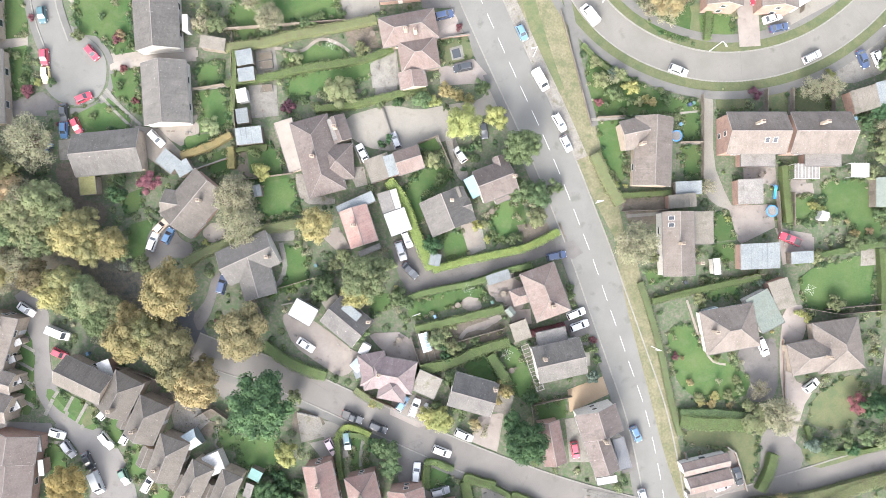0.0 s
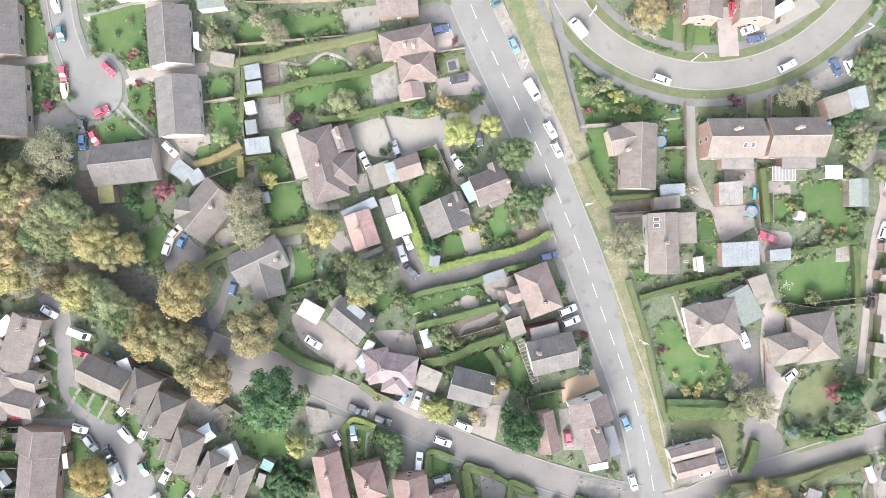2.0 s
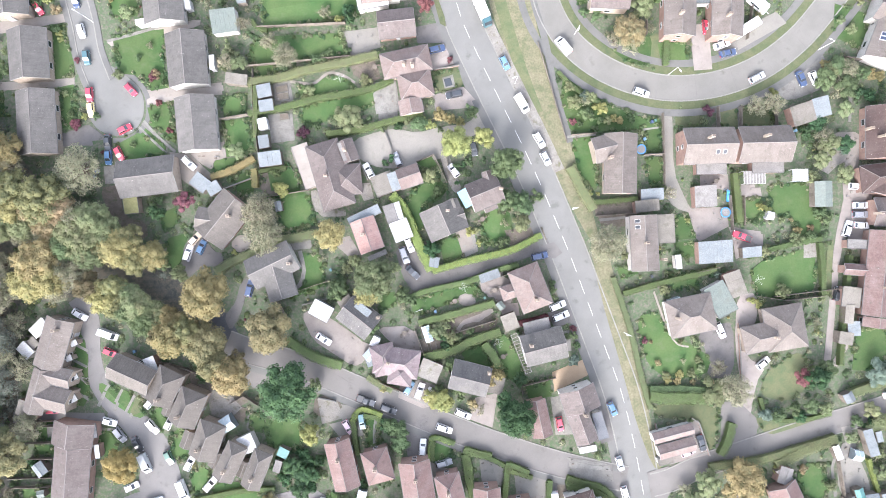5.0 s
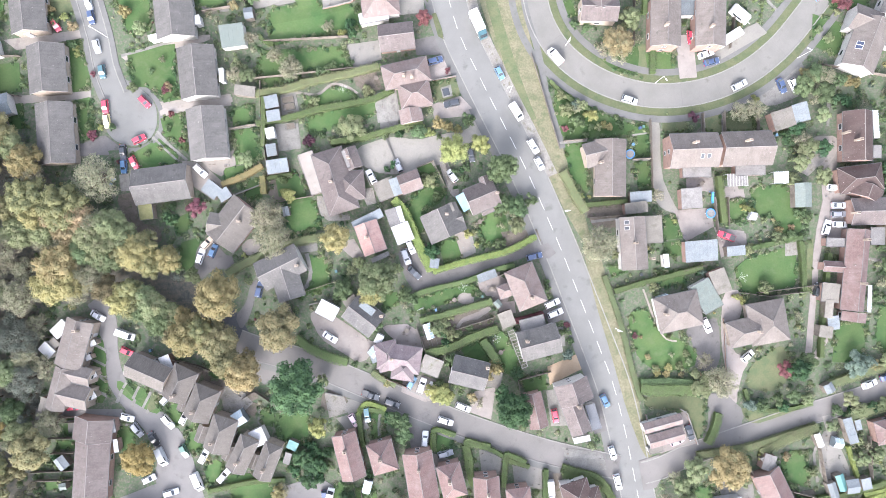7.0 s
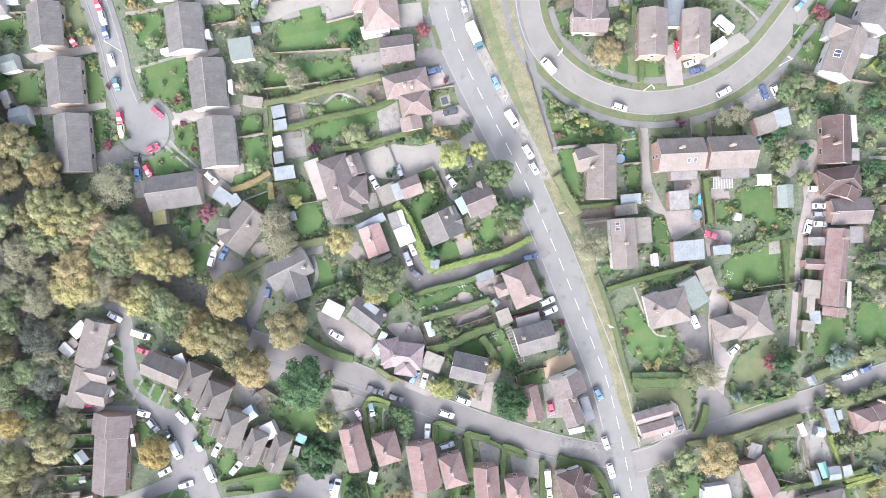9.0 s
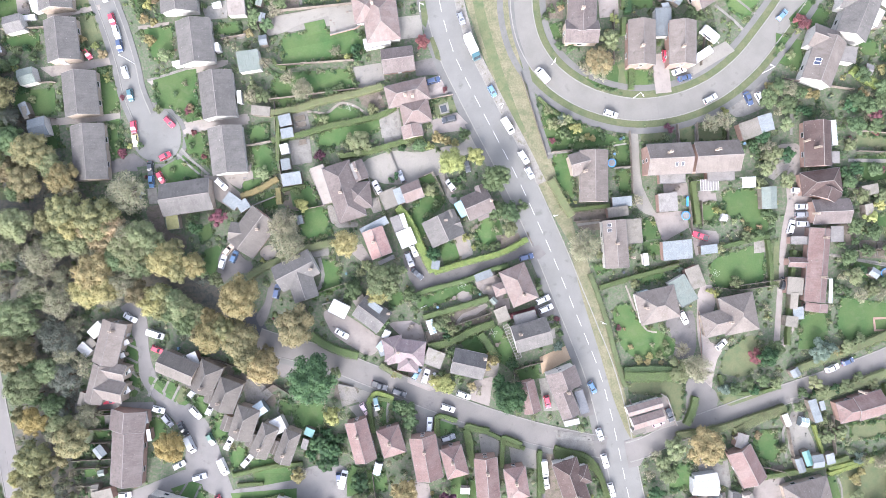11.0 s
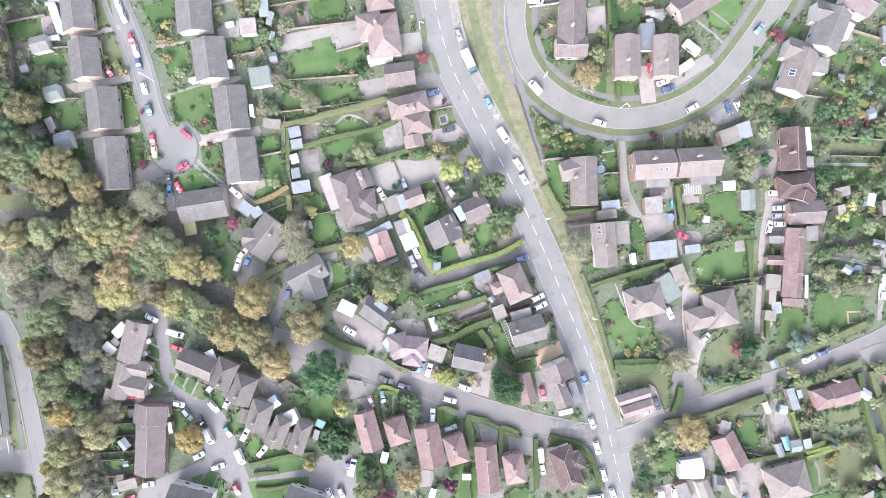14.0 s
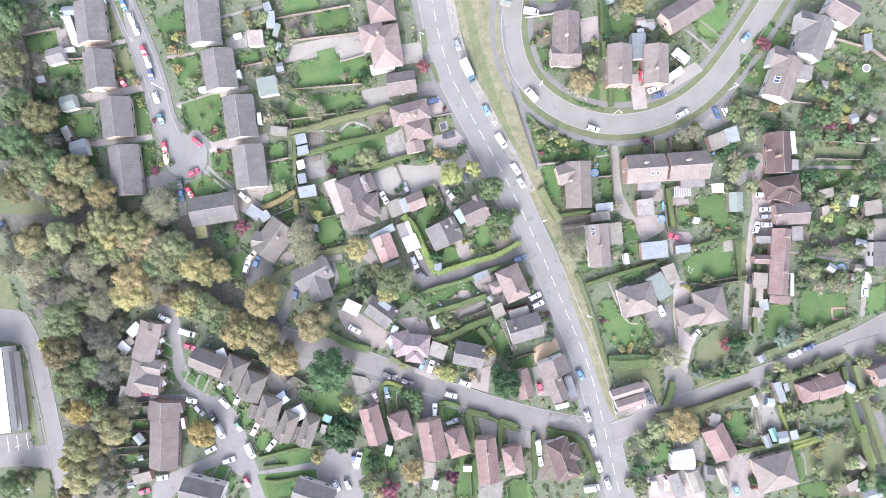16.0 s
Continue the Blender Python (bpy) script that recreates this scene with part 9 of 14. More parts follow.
# ---- garden buildings ----
shed("garden shed with a pale sheet roof", "sheet", "timber", -40.9, 39.6, -81.4, 3.2, 3.5, 2.1, "mono")
shed("garden shed with a pale sheet roof", "sheet", "timber", -40.5, 36.1, -82.7, 2.8, 3.5, 2.1, "mono")
shed("garden shed with a pale sheet roof", "sheet", "timber", -41.3, 27.5, -83.3, 3.1, 2.6, 2.1, "mono")
shed("garden shed with a pale sheet roof", "sheet", "timber", -39.9, 23.4, 6.3, 5.4, 3.5, 2.1, "mono")
shed("garden shed with a pale sheet roof", "sheet", "timber", -56.6, 18.1, -39.3, 4.2, 3.5, 2.1, "mono")
shed("garden shed with a pale sheet roof", "sheet", "timber", -53.5, 16.7, 30.3, 3.2, 2.8, 2.1, "mono")
shed("garden shed with a pale sheet roof", "sheet", "timber", 50.9, 12.7, 2.6, 5.4, 2.8, 2.1, "mono")
shed("garden shed with a pale sheet roof", "sheet", "timber", -38.2, 12, -78.5, 2.4, 1.63, 2.1, "pitched")
shed("garden shed with a pale sheet roof", "sheet", "timber", 11.7, -5.8, 18.1, 4.9, 2.1, 2.1, "mono")
shed("garden shed with a pale sheet roof", "sheet", "timber", -1.37, -2.2, 79.3, 2.5, 2.3, 2.1, "pitched")
shed("garden shed with a pale sheet roof", "sheet", "timber", -112.5, 46.1, -69.6, 3.8, 2.4, 2.1, "mono")
shed("garden shed with a pale sheet roof", "sheet", "timber", 129.5, 35.2, 13.5, 2.4, 3.1, 2.1, "pitched")
shed("garden shed with a pale sheet roof", "sheet", "timber", 127.8, 29.9, 3.1, 3, 1.74, 2.1, "mono")
shed("garden shed with a pale sheet roof", "sheet", "timber", 135.2, 58.3, -89.6, 5.2, 2.4, 2.1, "mono")
shed("garden shed with a pale sheet roof", "sheet", "timber", 119.8, -10.3, -35.1, 2.7, 2.4, 2.1, "pitched")
shed("garden shed with a pale sheet roof", "sheet", "timber", 96.6, -36.8, -63.3, 2.4, 2.4, 2.1, "pitched")
shed("garden shed with a pale sheet roof", "sheet", "timber", 98.1, -20.4, -87.8, 3.5, 2.8, 2.1, "mono")
shed("garden shed with a pale sheet roof", "sheet", "timber", -47.8, 76.7, -89.9, 5.2, 2.8, 2.1, "mono")
shed("garden shed with a pale sheet roof", "sheet", "timber", -45.9, 62, 5.2, 2.3, 2.8, 2.1, "pitched")
shed("garden shed with a pale sheet roof", "sheet", "timber", -48.6, 80.7, -75.3, 2.7, 2.4, 2.1, "mono")
shed("garden shed with a pale sheet roof", "sheet", "timber", 56.3, 76.3, 11.3, 2.7, 2.4, 2.1, "mono")
shed("garden shed with a pale sheet roof", "sheet", "timber", 66.9, 68.5, -12.3, 2.3, 2.4, 2.1, "pitched")
shed("garden shed with a pale sheet roof", "sheet", "timber", 69.2, 67.7, -34.4, 2, 2.8, 2.1, "pitched")
shed("garden shed with a pale sheet roof", "sheet", "timber", 75, 71.3, -25.3, 1.87, 2.1, 2.1, "mono")
shed("garden shed with a pale sheet roof", "sheet", "timber", -96.5, -49.3, -55.2, 3.3, 2.8, 2.1, "pitched")
shed("garden shed with a pale sheet roof", "sheet", "timber", -34.7, -54.5, -67.2, 2.3, 1.74, 2.1, "pitched")
shed("garden shed with a pale sheet roof", "sheet", "timber", 128.2, -81, 13.6, 5.9, 3.5, 2.1, "pitched")
shed("garden shed with a grey-green felt roof", "sheet_green", "timber", 24.6, 77.8, -17.6, 3.6, 1.74, 2.2, "pitched")
shed("garden shed with a grey-green felt roof", "sheet_green", "timber", 14.2, -12.9, -52.3, 1.91, 1.63, 2.2, "pitched")
shed("small outbuilding with a grey felt roof", "felt", "timber", 16.3, -16.8, 19.1, 3.6, 4, 2.2, "mono")
shed("small outbuilding with a grey felt roof", "felt", "timber", -47.4, 42.5, 82.4, 2.6, 5.1, 2.2, "mono")
shed("small outbuilding with a grey felt roof", "felt", "timber", -22.6, -11.3, 31.1, 3.4, 2.6, 2.2, "mono")
shed("small outbuilding with a grey felt roof", "felt", "timber", -12.7, -67.8, 28.3, 1.64, 2.4, 2.2, "mono")
shed("small outbuilding with a grey felt roof", "felt", "timber", 122.4, -78, 22.9, 3.9, 2.8, 2.2, "mono")
shed("small outbuilding with a grey felt roof", "felt", "timber", 123.2, 59.5, -62.4, 5.1, 1.74, 2.2, "mono")
shed("small outbuilding with a grey felt roof", "felt", "timber", 119.5, 12.7, 7.7, 4.5, 2.8, 2.2, "mono")
shed("small outbuilding with a grey felt roof", "felt", "timber", 119, 7.3, 9.3, 2.3, 3.1, 2.2, "mono")
shed("small outbuilding with a grey felt roof", "felt", "timber", 97, -16.9, -3.7, 2.1, 4.5, 2.2, "mono")
shed("small outbuilding with a grey felt roof", "felt", "timber", 96.1, -22.6, 79.8, 3, 3.5, 2.2, "mono")
shed("small outbuilding with a grey felt roof", "felt", "timber", -97.3, -19.2, -48.8, 2.5, 2.4, 2.2, "mono")
shed("small outbuilding with a grey felt roof", "felt", "timber", 91, 12.5, 0.1, 0.93, 4.7, 2.2, "mono")
shed("small outbuilding with a grey felt roof", "felt", "timber", -65.2, -19.5, 55.4, 2, 2.8, 2.2, "mono")
shed("small outbuilding with a grey felt roof", "felt", "timber", 133.6, 7.4, 5.8, 5.3, 4.5, 2.2, "mono")
shed("small outbuilding with a grey felt roof", "felt", "timber", 15.4, -39.4, -69.2, 4.2, 2.1, 2.2, "mono")
shed("flat-roofed grey brick garage", "felt_dark", "brick", 63.4, 11.9, 2.6, 5.2, 5.1, 2.5, "mono", name="garage", category="garage")
shed("flat-roofed grey brick garage", "sheet", "brick", 65.4, -1.35, 2.6, 8.1, 5.3, 2.5, "mono", name="garage", category="garage")
shed("flat-roofed grey brick garage", "felt", "brick", 69.9, -9.1, -71.2, 6.1, 4, 2.5, "mono", name="garage", category="garage")
shed("flat-roofed grey brick garage", "felt", "brick", 49.5, 10, 4.8, 5.7, 2.8, 2.5, "mono", name="garage", category="garage")
shed("pale flat-roofed garage beside a bungalow", "sheet_green", "render", -50.0, 56.3, 6, 6.0, 5.6, 2.5, "mono", name="garage", category="garage")
shed("small pitched garage with a pale green-grey roof", "sheet", "render", -110.5, 83.1, 1.2, 8.3, 2.8, 2.3, "pitched", name="garage", category="garage")
shed("small white garden cabin", "white", "white", -41.5, 31.8, -80.0, 2.7, 2.3, 2.0, "mono")
shed("small white outbuilding beside a house", "white", "render", 3.8, -65, -3.7, 2.6, 1.74, 2.2, "mono")
shed("small white wooden playhouse", "white", "white", 79.1, 7, -15.9, 1.7, 1.87, 1.8, "pitched")
shed("white garden cabin beside a bungalow", "white", "white", -15.9, -20.8, 61.0, 2.4, 1.87, 2.2, "mono")
shed("white-fronted lean-to porch of a bungalow", "white", "white", -101.5, 60.5, -84.7, 4.4, 1.74, 2.4, "mono", name="porch", category="porch")
shed("white-fronted lean-to porch of a bungalow", "white", "white", -108.7, 77.1, -74.3, 8.8, 2.4, 2.4, "mono", name="porch", category="porch")
shed("white-fronted lean-to porch of a bungalow", "white", "white", -68.1, 56.9, 10.0, 5.9, 1.39, 2.4, "mono", name="porch", category="porch")
shed("white-fronted lean-to porch of a bungalow", "white", "white", -58.7, 60.6, -80.7, 2.3, 1.56, 2.4, "mono", name="porch", category="porch")
shed("white-fronted lean-to porch of a bungalow", "white", "white", -53.1, 46.6, -88.0, 3.5, 1.22, 2.4, "mono", name="porch", category="porch")
shed("white-fronted lean-to porch of a bungalow", "white", "white", -60.5, 41.6, 10.9, 4.8, 1.22, 2.4, "mono", name="porch", category="porch")
shed("white lean-to of the estate terrace", "white", "render", -95.5, -15.6, -48.8, 2.9, 4.5, 2.5, "mono", name="porch", category="porch")
shed("white lean-to of the estate terrace", "white", "render", -99, -20.8, -45.0, 3.7, 2.8, 2.4, "mono", name="porch", category="porch")
shed("white garage roof behind the slate houses", "white", "brick", -69.2, -24.8, 19.5, 2.6, 3.5, 2.6, "mono", name="garage", category="garage")
shed("white lean-to behind the row", "white", "render", -46.8, -44.3, -67.2, 4.3, 3.8, 2.6, "mono", name="porch", category="porch")
shed("grey flat annexe beside the depot houses", "felt", "brick", -98.8, -34.9, -19.7, 5, 3.8, 2.5, "mono", name="garage", category="garage")
shed("grey garage of the terrace", "felt", "brick", -96.1, -61.2, 10.4, 5.7, 3.1, 2.5, "mono", name="garage", category="garage")
shed("grey garage with a white front", "felt", "render", 73.9, -73.3, -71.8, 6.6, 3.8, 2.6, "pitched", name="garage", category="garage")
shed("slate-roofed outhouse beside a yard", "roof_slate", "render", 78.3, -71.3, -11.3, 2.6, 4.2, 2.6, "pitched")
shed("dark pitched outhouse beside a bungalow", "felt_dark", "brick", 80.7, -54.8, -108.1, 4.1, 3.1, 2.6, "pitched")
shed("white marquee roof behind a hedge", "white", "white", 70.4, -65.2, 5.7, 6.4, 3.5, 2.6, "pitched", name="marquee", category="marquee")
shed("brown flat-roofed brick garage", "felt_dark", "brick", 67.7, -74.2, -73.0, 7.5, 3.5, 2.6, "mono", name="garage", category="garage")
greenhouse("white conservatory with a pale glazed roof", -51.6, -39.5, 30.7, 3, 3.5, 2.2, "white", "conservatory")
greenhouse("small glazed conservatory by a pink bungalow", -17.1, -24.1, 47.1, 2.4, 2.8, 2.2, "white", "conservatory")
greenhouse("glass greenhouse in a vegetable plot", -3.4, -19.3, -74.2, 3.9, 1.87, 1.8, "galvanised", "greenhouse")
greenhouse("small greenhouse by a patio", 124.8, -78.9, 7.6, 2.7, 2.1, 1.8, "galvanised", "greenhouse")
greenhouse("small white greenhouse on a lawn", 123.2, -47.5, -37.3, 3.2, 2.8, 1.8, "white", "greenhouse")
greenhouse("long white conservatory by a chalet", 55.8, -13.2, 15.4, 2.6, 2.1, 2.3, "white", "conservatory")
pergola("canopy of dark panels between white bars behind a semi", 75.13, 16.13, 0, 5.2, 3.2, 8, "felt_dark")
pergola("white slatted canopy behind a semi", 86.02, 16.38, 0, 3.8, 3.0, 7)
raised_bed(-36.43, 36.92, 8, 2.0, 1.1)
shed("blue-grey flat-roofed lean-to between a garage and a cottage", "sheet", "brick", -10.4, 17.2, 18, 2.3, 4.4, 2.4, "mono")
shed("pale blue-grey flat-roofed shed in a yard", "sheet", "timber", 74.3, -1.6, 4, 4.6, 2.5, 2.1, "mono")
shed("garden shed with a pale sheet roof", "sheet", "timber", 96.8, -62.5, -74.1, 4.1, 2.1, 2.1, "pitched")
shed("garden shed with a turquoise roof", "turquoise", "timber", 98.9, -60.6, -72.7, 4.3, 2.1, 2.1, "pitched")
shed("wide garden shed with a pale roof", "sheet", "timber", 101.6, -61.6, 5.5, 3.2, 3.6, 2.2, "pitched")
shed("garden shed with a pale sheet roof", "sheet", "timber", 105.1, -61.1, 12.6, 2.4, 3, 2.1, "mono")
shed("long garden shed with a pale roof", "sheet", "timber", 101.5, -47.6, -73.8, 6.6, 2.2, 2.2, "mono")
shed("small garden shed beside a drive", "sheet", "timber", 103.6, -46.3, -78.3, 2.6, 1.4, 2, "mono")
shed("small shed with a white roof in a yard", "white", "timber", 93.7, -49.8, -70.4, 3.5, 1.6, 2, "pitched")
shed("outhouse with a white roof edge", "felt", "render", 82.7, -72.3, -70.5, 5.6, 2.4, 2.4, "pitched")
shed("dark-roofed lean-to beside a lawn", "felt_dark", "timber", 80.8, -54.9, -61, 3.8, 2.6, 2.2, "mono")
shed("grey felt-roofed half of a garage", "felt", "brick", 86.9, 30.9, 16.1, 5.5, 4.8, 2.6, "mono", name="garage", category="garage")
shed("pale sheet-roofed half of a garage", "sheet", "brick", 91.3, 32.4, 13.6, 4, 4.7, 2.6, "mono", name="garage", category="garage")
shed("garage with a blue-grey felt roof", "felt_dark", "render", -114.2, 69.7, 11.7, 5.2, 4.8, 2.4, "pitched", name="garage", category="garage")
shed("garage with a green-grey pitched roof", "sheet_green", "render", -111.3, 55.1, 11.8, 4.5, 4.5, 2.4, "pitched", name="garage", category="garage")
shed("garage with a grey roof and a white edge", "sheet", "render", -108.8, 40.9, 12, 5, 5.3, 2.4, "pitched", name="garage", category="garage")
shed("narrow lean-to beside a garage", "felt", "timber", -112.3, 45.1, 10.5, 1.4, 3.5, 2.1, "mono")
shed("small blue garden shed in a corner", "sheet", "timber", -119.2, 62.8, 12.7, 2.4, 2, 2, "mono")
# ---- parked vehicles ----
car("hatchback", "red", -83.4, 40.1, -88, "at the kerb of the cul-de-sac")
car("hatchback", "yellow", -83.1, 36.4, -86, "at the kerb of the cul-de-sac")
car("hatchback", "red", -73.4, 41, -49, "at the kerb of the cul-de-sac")
car("hatchback", "red", -75.1, 31.6, 25, "at the kerb of the cul-de-sac")
car("saloon", "black", -79.3, 28.4, -88, "on a drive")
car("hatchback", "blue", -79.2, 24.8, -90, "on a drive")
car("hatchback", "red", -76.6, 25.7, -65, "on a drive")
car("hatchback", "teal", -83.9, 49, -83, "at the kerb of the cul-de-sac")
car("estate", "white", -59.8, 23, -45, "on a drive")
car("estate", "white", -60.5, 1.43, 70, "on a drive")
car("hatchback", "blue", -57.3, 2.7, 64, "on a drive")
car("hatchback", "beige", -58.8, 4.7, 47, "on a drive")
car("suv", "navy", -45.9, -7.5, 75, "on a drive")
car("saloon", "white", -87, -12.8, -33, "on the estate road")
car("saloon", "white", -28.4, -20.1, -34, "on a gravel yard")
car("saloon", "white", -16.6, 20.1, 117, "on a drive")
car("hatchback", "grey", -9.7, 22.7, 112, "on a drive")
car("hatchback", "white", 3.8, 19.7, 124, "on a drive")
car("hatchback", "black", 8.8, 24.8, -82, "on a drive")
car("estate", "navy", 0.47, 49, 13, "on a drive")
car("estate", "black", 4.3, 38, -169, "on a drive")
car("hatchback", "light_blue", 16.7, 45.3, -64, "at the side of the main road")
car("van", "white", 20.6, 35.4, -60, "at the side of the main road")
car("estate", "white", 24.6, 26.5, -60, "at the side of the main road")
car("hatchback", "silver", 26, 22.1, -63, "at the side of the main road")
car("van", "white", 30.9, 49, 128, "on the curving road")
car("hatchback", "white", -7.2, 2, -69, "on a drive")
car("suv", "grey", -8.5, -0.37, -72, "on a drive")
car("saloon", "black", -6.6, -4.5, -46, "on a tarmac lane")
car("estate", "navy", 24, -1.37, 12, "on a tarmac lane")
car("estate", "white", 28.1, -13.4, 22, "on a drive")
car("estate", "white", 28.8, -15.9, 21, "on a drive")
car("hatchback", "light_blue", -8.2, -32.3, 57, "on a drive")
car("estate", "white", -5.6, -33.1, 69, "on a drive")
car("hatchback", "white", -3.4, -34, 66, "on a drive")
car("pickup", "black", -18.6, -35.1, -22, "along the lane")
car("estate", "black", -13.2, -37.3, -24, "along the lane")
car("estate", "white", 0.1, -42.3, -21, "along the lane")
car("estate", "white", 4.7, -38.9, -25, "along the lane")
car("estate", "white", -5.2, -46.6, 84, "on a drive")
car("estate", "grey", -0.18, -50.6, 14, "on a drive")
car("estate", "teal", -19.7, -40, -84, "on a drive")
car("hatchback", "pink", -23.1, -41.4, -61, "on a drive")
car("hatchback", "blue", 40.6, -38.5, -65, "at the side of the main road")
car("hatchback", "red", 27.9, -41.9, -80, "on a drive")
car("estate", "white", 67, -20.3, -66, "on a drive")
car("hatchback", "white", 77.1, -28.3, 38, "on a drive")
car("saloon", "black", 61.8, -47.2, -72, "on a drive")
car("hatchback", "pink", 58.5, -49.3, 19, "on a drive")
car("estate", "silver", 49.4, 37.4, -21, "on the curving road")
car("estate", "silver", 77.3, 40.3, 26, "on the curving road")
car("hatchback", "white", 91, 39.8, -66, "on a drive")
car("saloon", "navy", 87.9, 39.8, -67, "on a drive")
car("pickup", "red", 72.7, 2.2, 157, "beside a garage")
car("saloon", "white", 69, 48.4, 18, "on a drive")
car("saloon", "navy", 70.4, 46.4, 12, "on a drive")
car("hatchback", "blue", -93.2, 84.8, -75, "at the kerb of the cul-de-sac")
car("hatchback", "white", -91.1, 80.3, -77, "at the kerb of the cul-de-sac")
car("hatchback", "silver", -89.9, 76.8, -73, "at the kerb of the cul-de-sac")
car("hatchback", "red", -87.9, 70.2, -75, "at the kerb of the cul-de-sac")
car("estate", "silver", -86.8, 66.5, -77, "at the kerb of the cul-de-sac")
car("hatchback", "navy", -86.2, 62.8, -81, "at the kerb of the cul-de-sac")
car("hatchback", "white", -85, 55.4, -78, "at the kerb of the cul-de-sac")
car("hatchback", "red", -95.2, 61.1, -62, "on a drive")
car("hatchback", "white", -100.3, 85.6, 15, "on a drive")
car("van", "white", -80.1, -17.7, -22, "on a drive")
car("hatchback", "red", -79.9, -22.1, -26, "on a drive")
car("hatchback", "red", -93.9, -35.7, 3, "on a drive")
car("hatchback", "white", -80.4, -38.8, -18, "on the estate road")
car("estate", "grey", -78, -42, -54, "on the estate road")
car("saloon", "black", -73.9, -44.4, -62, "on the estate road")
car("van", "silver", -72, -48.9, -67, "on the estate road")
car("estate", "white", -70.1, -40.2, -51, "on the estate road")
car("hatchback", "green", -66.3, -47.7, -65, "on the estate road")
car("hatchback", "red", -64.8, -65.1, -71, "on the estate road")
car("hatchback", "white", -75.4, -54.5, 23, "on the estate road")
car("estate", "silver", -69.9, -58.1, 13, "on the estate road")
car("van", "white", -63.1, -55.5, -69, "on the estate road")
car("estate", "white", -61.3, -49.1, 60, "on the estate road")
car("estate", "white", -56.5, -54.3, 47, "on the estate road")
car("hatchback", "white", -66.1, -39.4, 61, "on a drive")
car("hatchback", "silver", -70.5, -34.3, 48, "on a drive")
car("hatchback", "white", -90.9, -62.1, 1, "beside a terrace")
car("hatchback", "red", -96.8, -66, 9, "on a drive")
car("van", "white", -29.9, -60.6, 74, "in a yard")
car("hatchback", "navy", -31.1, -60.5, -87, "in a yard")
car("hatchback", "white", -37.2, -68.2, -69, "in a yard")
car("hatchback", "grey", -33.7, -67.9, -73, "in a yard")
car("van", "white", 26.2, -60.4, -87, "on a drive")
car("hatchback", "white", 26.5, -64.5, -83, "on a drive")
car("hatchback", "silver", 42.1, -51.7, -74, "at the side of the main road")
car("estate", "white", 43.2, -59.2, -77, "at the side of the main road")
car("estate", "white", 44.6, -67.4, -77, "at the side of the main road")
car("hatchback", "silver", 47.1, -73.2, -74, "at the side of the main road")
car("hatchback", "grey", 9, 65.9, -72, "at the side of the main road")
car("hatchback", "light_blue", 98.4, 62.6, 45, "on the curving road")
car("van", "white", 32.4, 74.7, -13, "on a drive")
car("hatchback", "red", 65.3, 52.8, -86, "on a drive")
car("hatchback", "white", 100.4, 13.6, -4, "behind a terrace")
car("saloon", "silver", 101.5, 9, -1, "behind a terrace")
car("estate", "grey", 101.3, 6.8, -1, "behind a terrace")
car("hatchback", "white", 101.5, 4.2, -4, "behind a terrace")
car("estate", "white", 98.1, 3.5, 72, "behind a terrace")
car("hatchback", "black", 95.3, -12.1, 74, "on a gravel track")
car("saloon", "white", 107.7, -36.4, 19, "along the side road")
car("hatchback", "navy", 112.1, -34.7, 19, "along the side road")
car("van", "white", 61.4, -75.2, -81, "on a drive")
car("estate", "white", 65.4, -74.4, -89, "on a drive")
car("hatchback", "light_blue", 86.9, -77.7, -74, "on a drive")
car("hatchback", "navy", -135.7, 18.9, -126, "on a lane")
lorry(11.64, 57.39, -68)
caravan("long white touring caravan on a drive", 74.9, 52.1, 31, 6.8, 2.3)
caravan("white trailer tent on a drive", 77.8, 58, -42, 5.4, 2.6, 1.6)
# ---- street lamps and garden things ----
street_lamp(19.1, 40.4, 198)
street_lamp(44, -20.3, 165)
street_lamp(32.3, 9.7, 185)
street_lamp(56.1, 41.6, 300)
street_lamp(33.7, 51.9, 250)
street_lamp(-2.3, 68.5, 330)
street_lamp(92.5, 46.8, 160)
street_lamp(-82.4, 57.7, 150)
street_lamp(-35.8, -29.7, 70)
street_lamp(-131.6, -48.2, 20)
street_lamp(-129.3, -61, 0)
rotary_dryer(-23.11, 42.4, 20)
rotary_dryer(5.61, -8.41, 20)
rotary_dryer(13.58, -21.8, 20)
rotary_dryer(76.08, -8.28, 20)
trampoline("round trampoline with a bright blue rim", 68.87, 8.06, 1.25)
slide(69.22, 13.28, 280)
trampoline("round trampoline with a blue rim", 48.97, 23.69, 1.2)
# a trampoline too, with a silver rim pad
trampoline("round trampoline with a pale rim", 135.16, 50.77, 1.3, "silver")
garden_table(-8.97, -19.12)
garden_chair(-8.1, -18.6, 30)
garden_chair(-9.8, -19.6, 210)
garden_table(-14.56, 45.03)
garden_chair(-13.7, 45.5, 30)
garden_chair(-15.4, 44.5, 210)
garden_table(-10.99, 45.27)
garden_chair(-10.2, 45.7, 30)
garden_chair(-11.8, 44.8, 210)
garden_table(14.65, -25.35)
garden_chair(15.5, -24.9, 30)
garden_chair(13.8, -25.8, 210)
garden_table(10.45, 7.85)
garden_chair(11.3, 8.3, 30)
garden_chair(9.6, 7.4, 210)
garden_table(66.73, 15.64)
garden_chair(67.6, 16.1, 30)
garden_chair(65.9, 15.2, 210)
garden_table(-111.73, 75.35)
garden_chair(-110.9, 75.8, 30)
garden_chair(-112.6, 74.9, 210)
garden_table(12.85, -9.35)
garden_chair(13.7, -8.9, 30)
garden_chair(12, -9.8, 210)
garden_table(-16.82, -11.78)
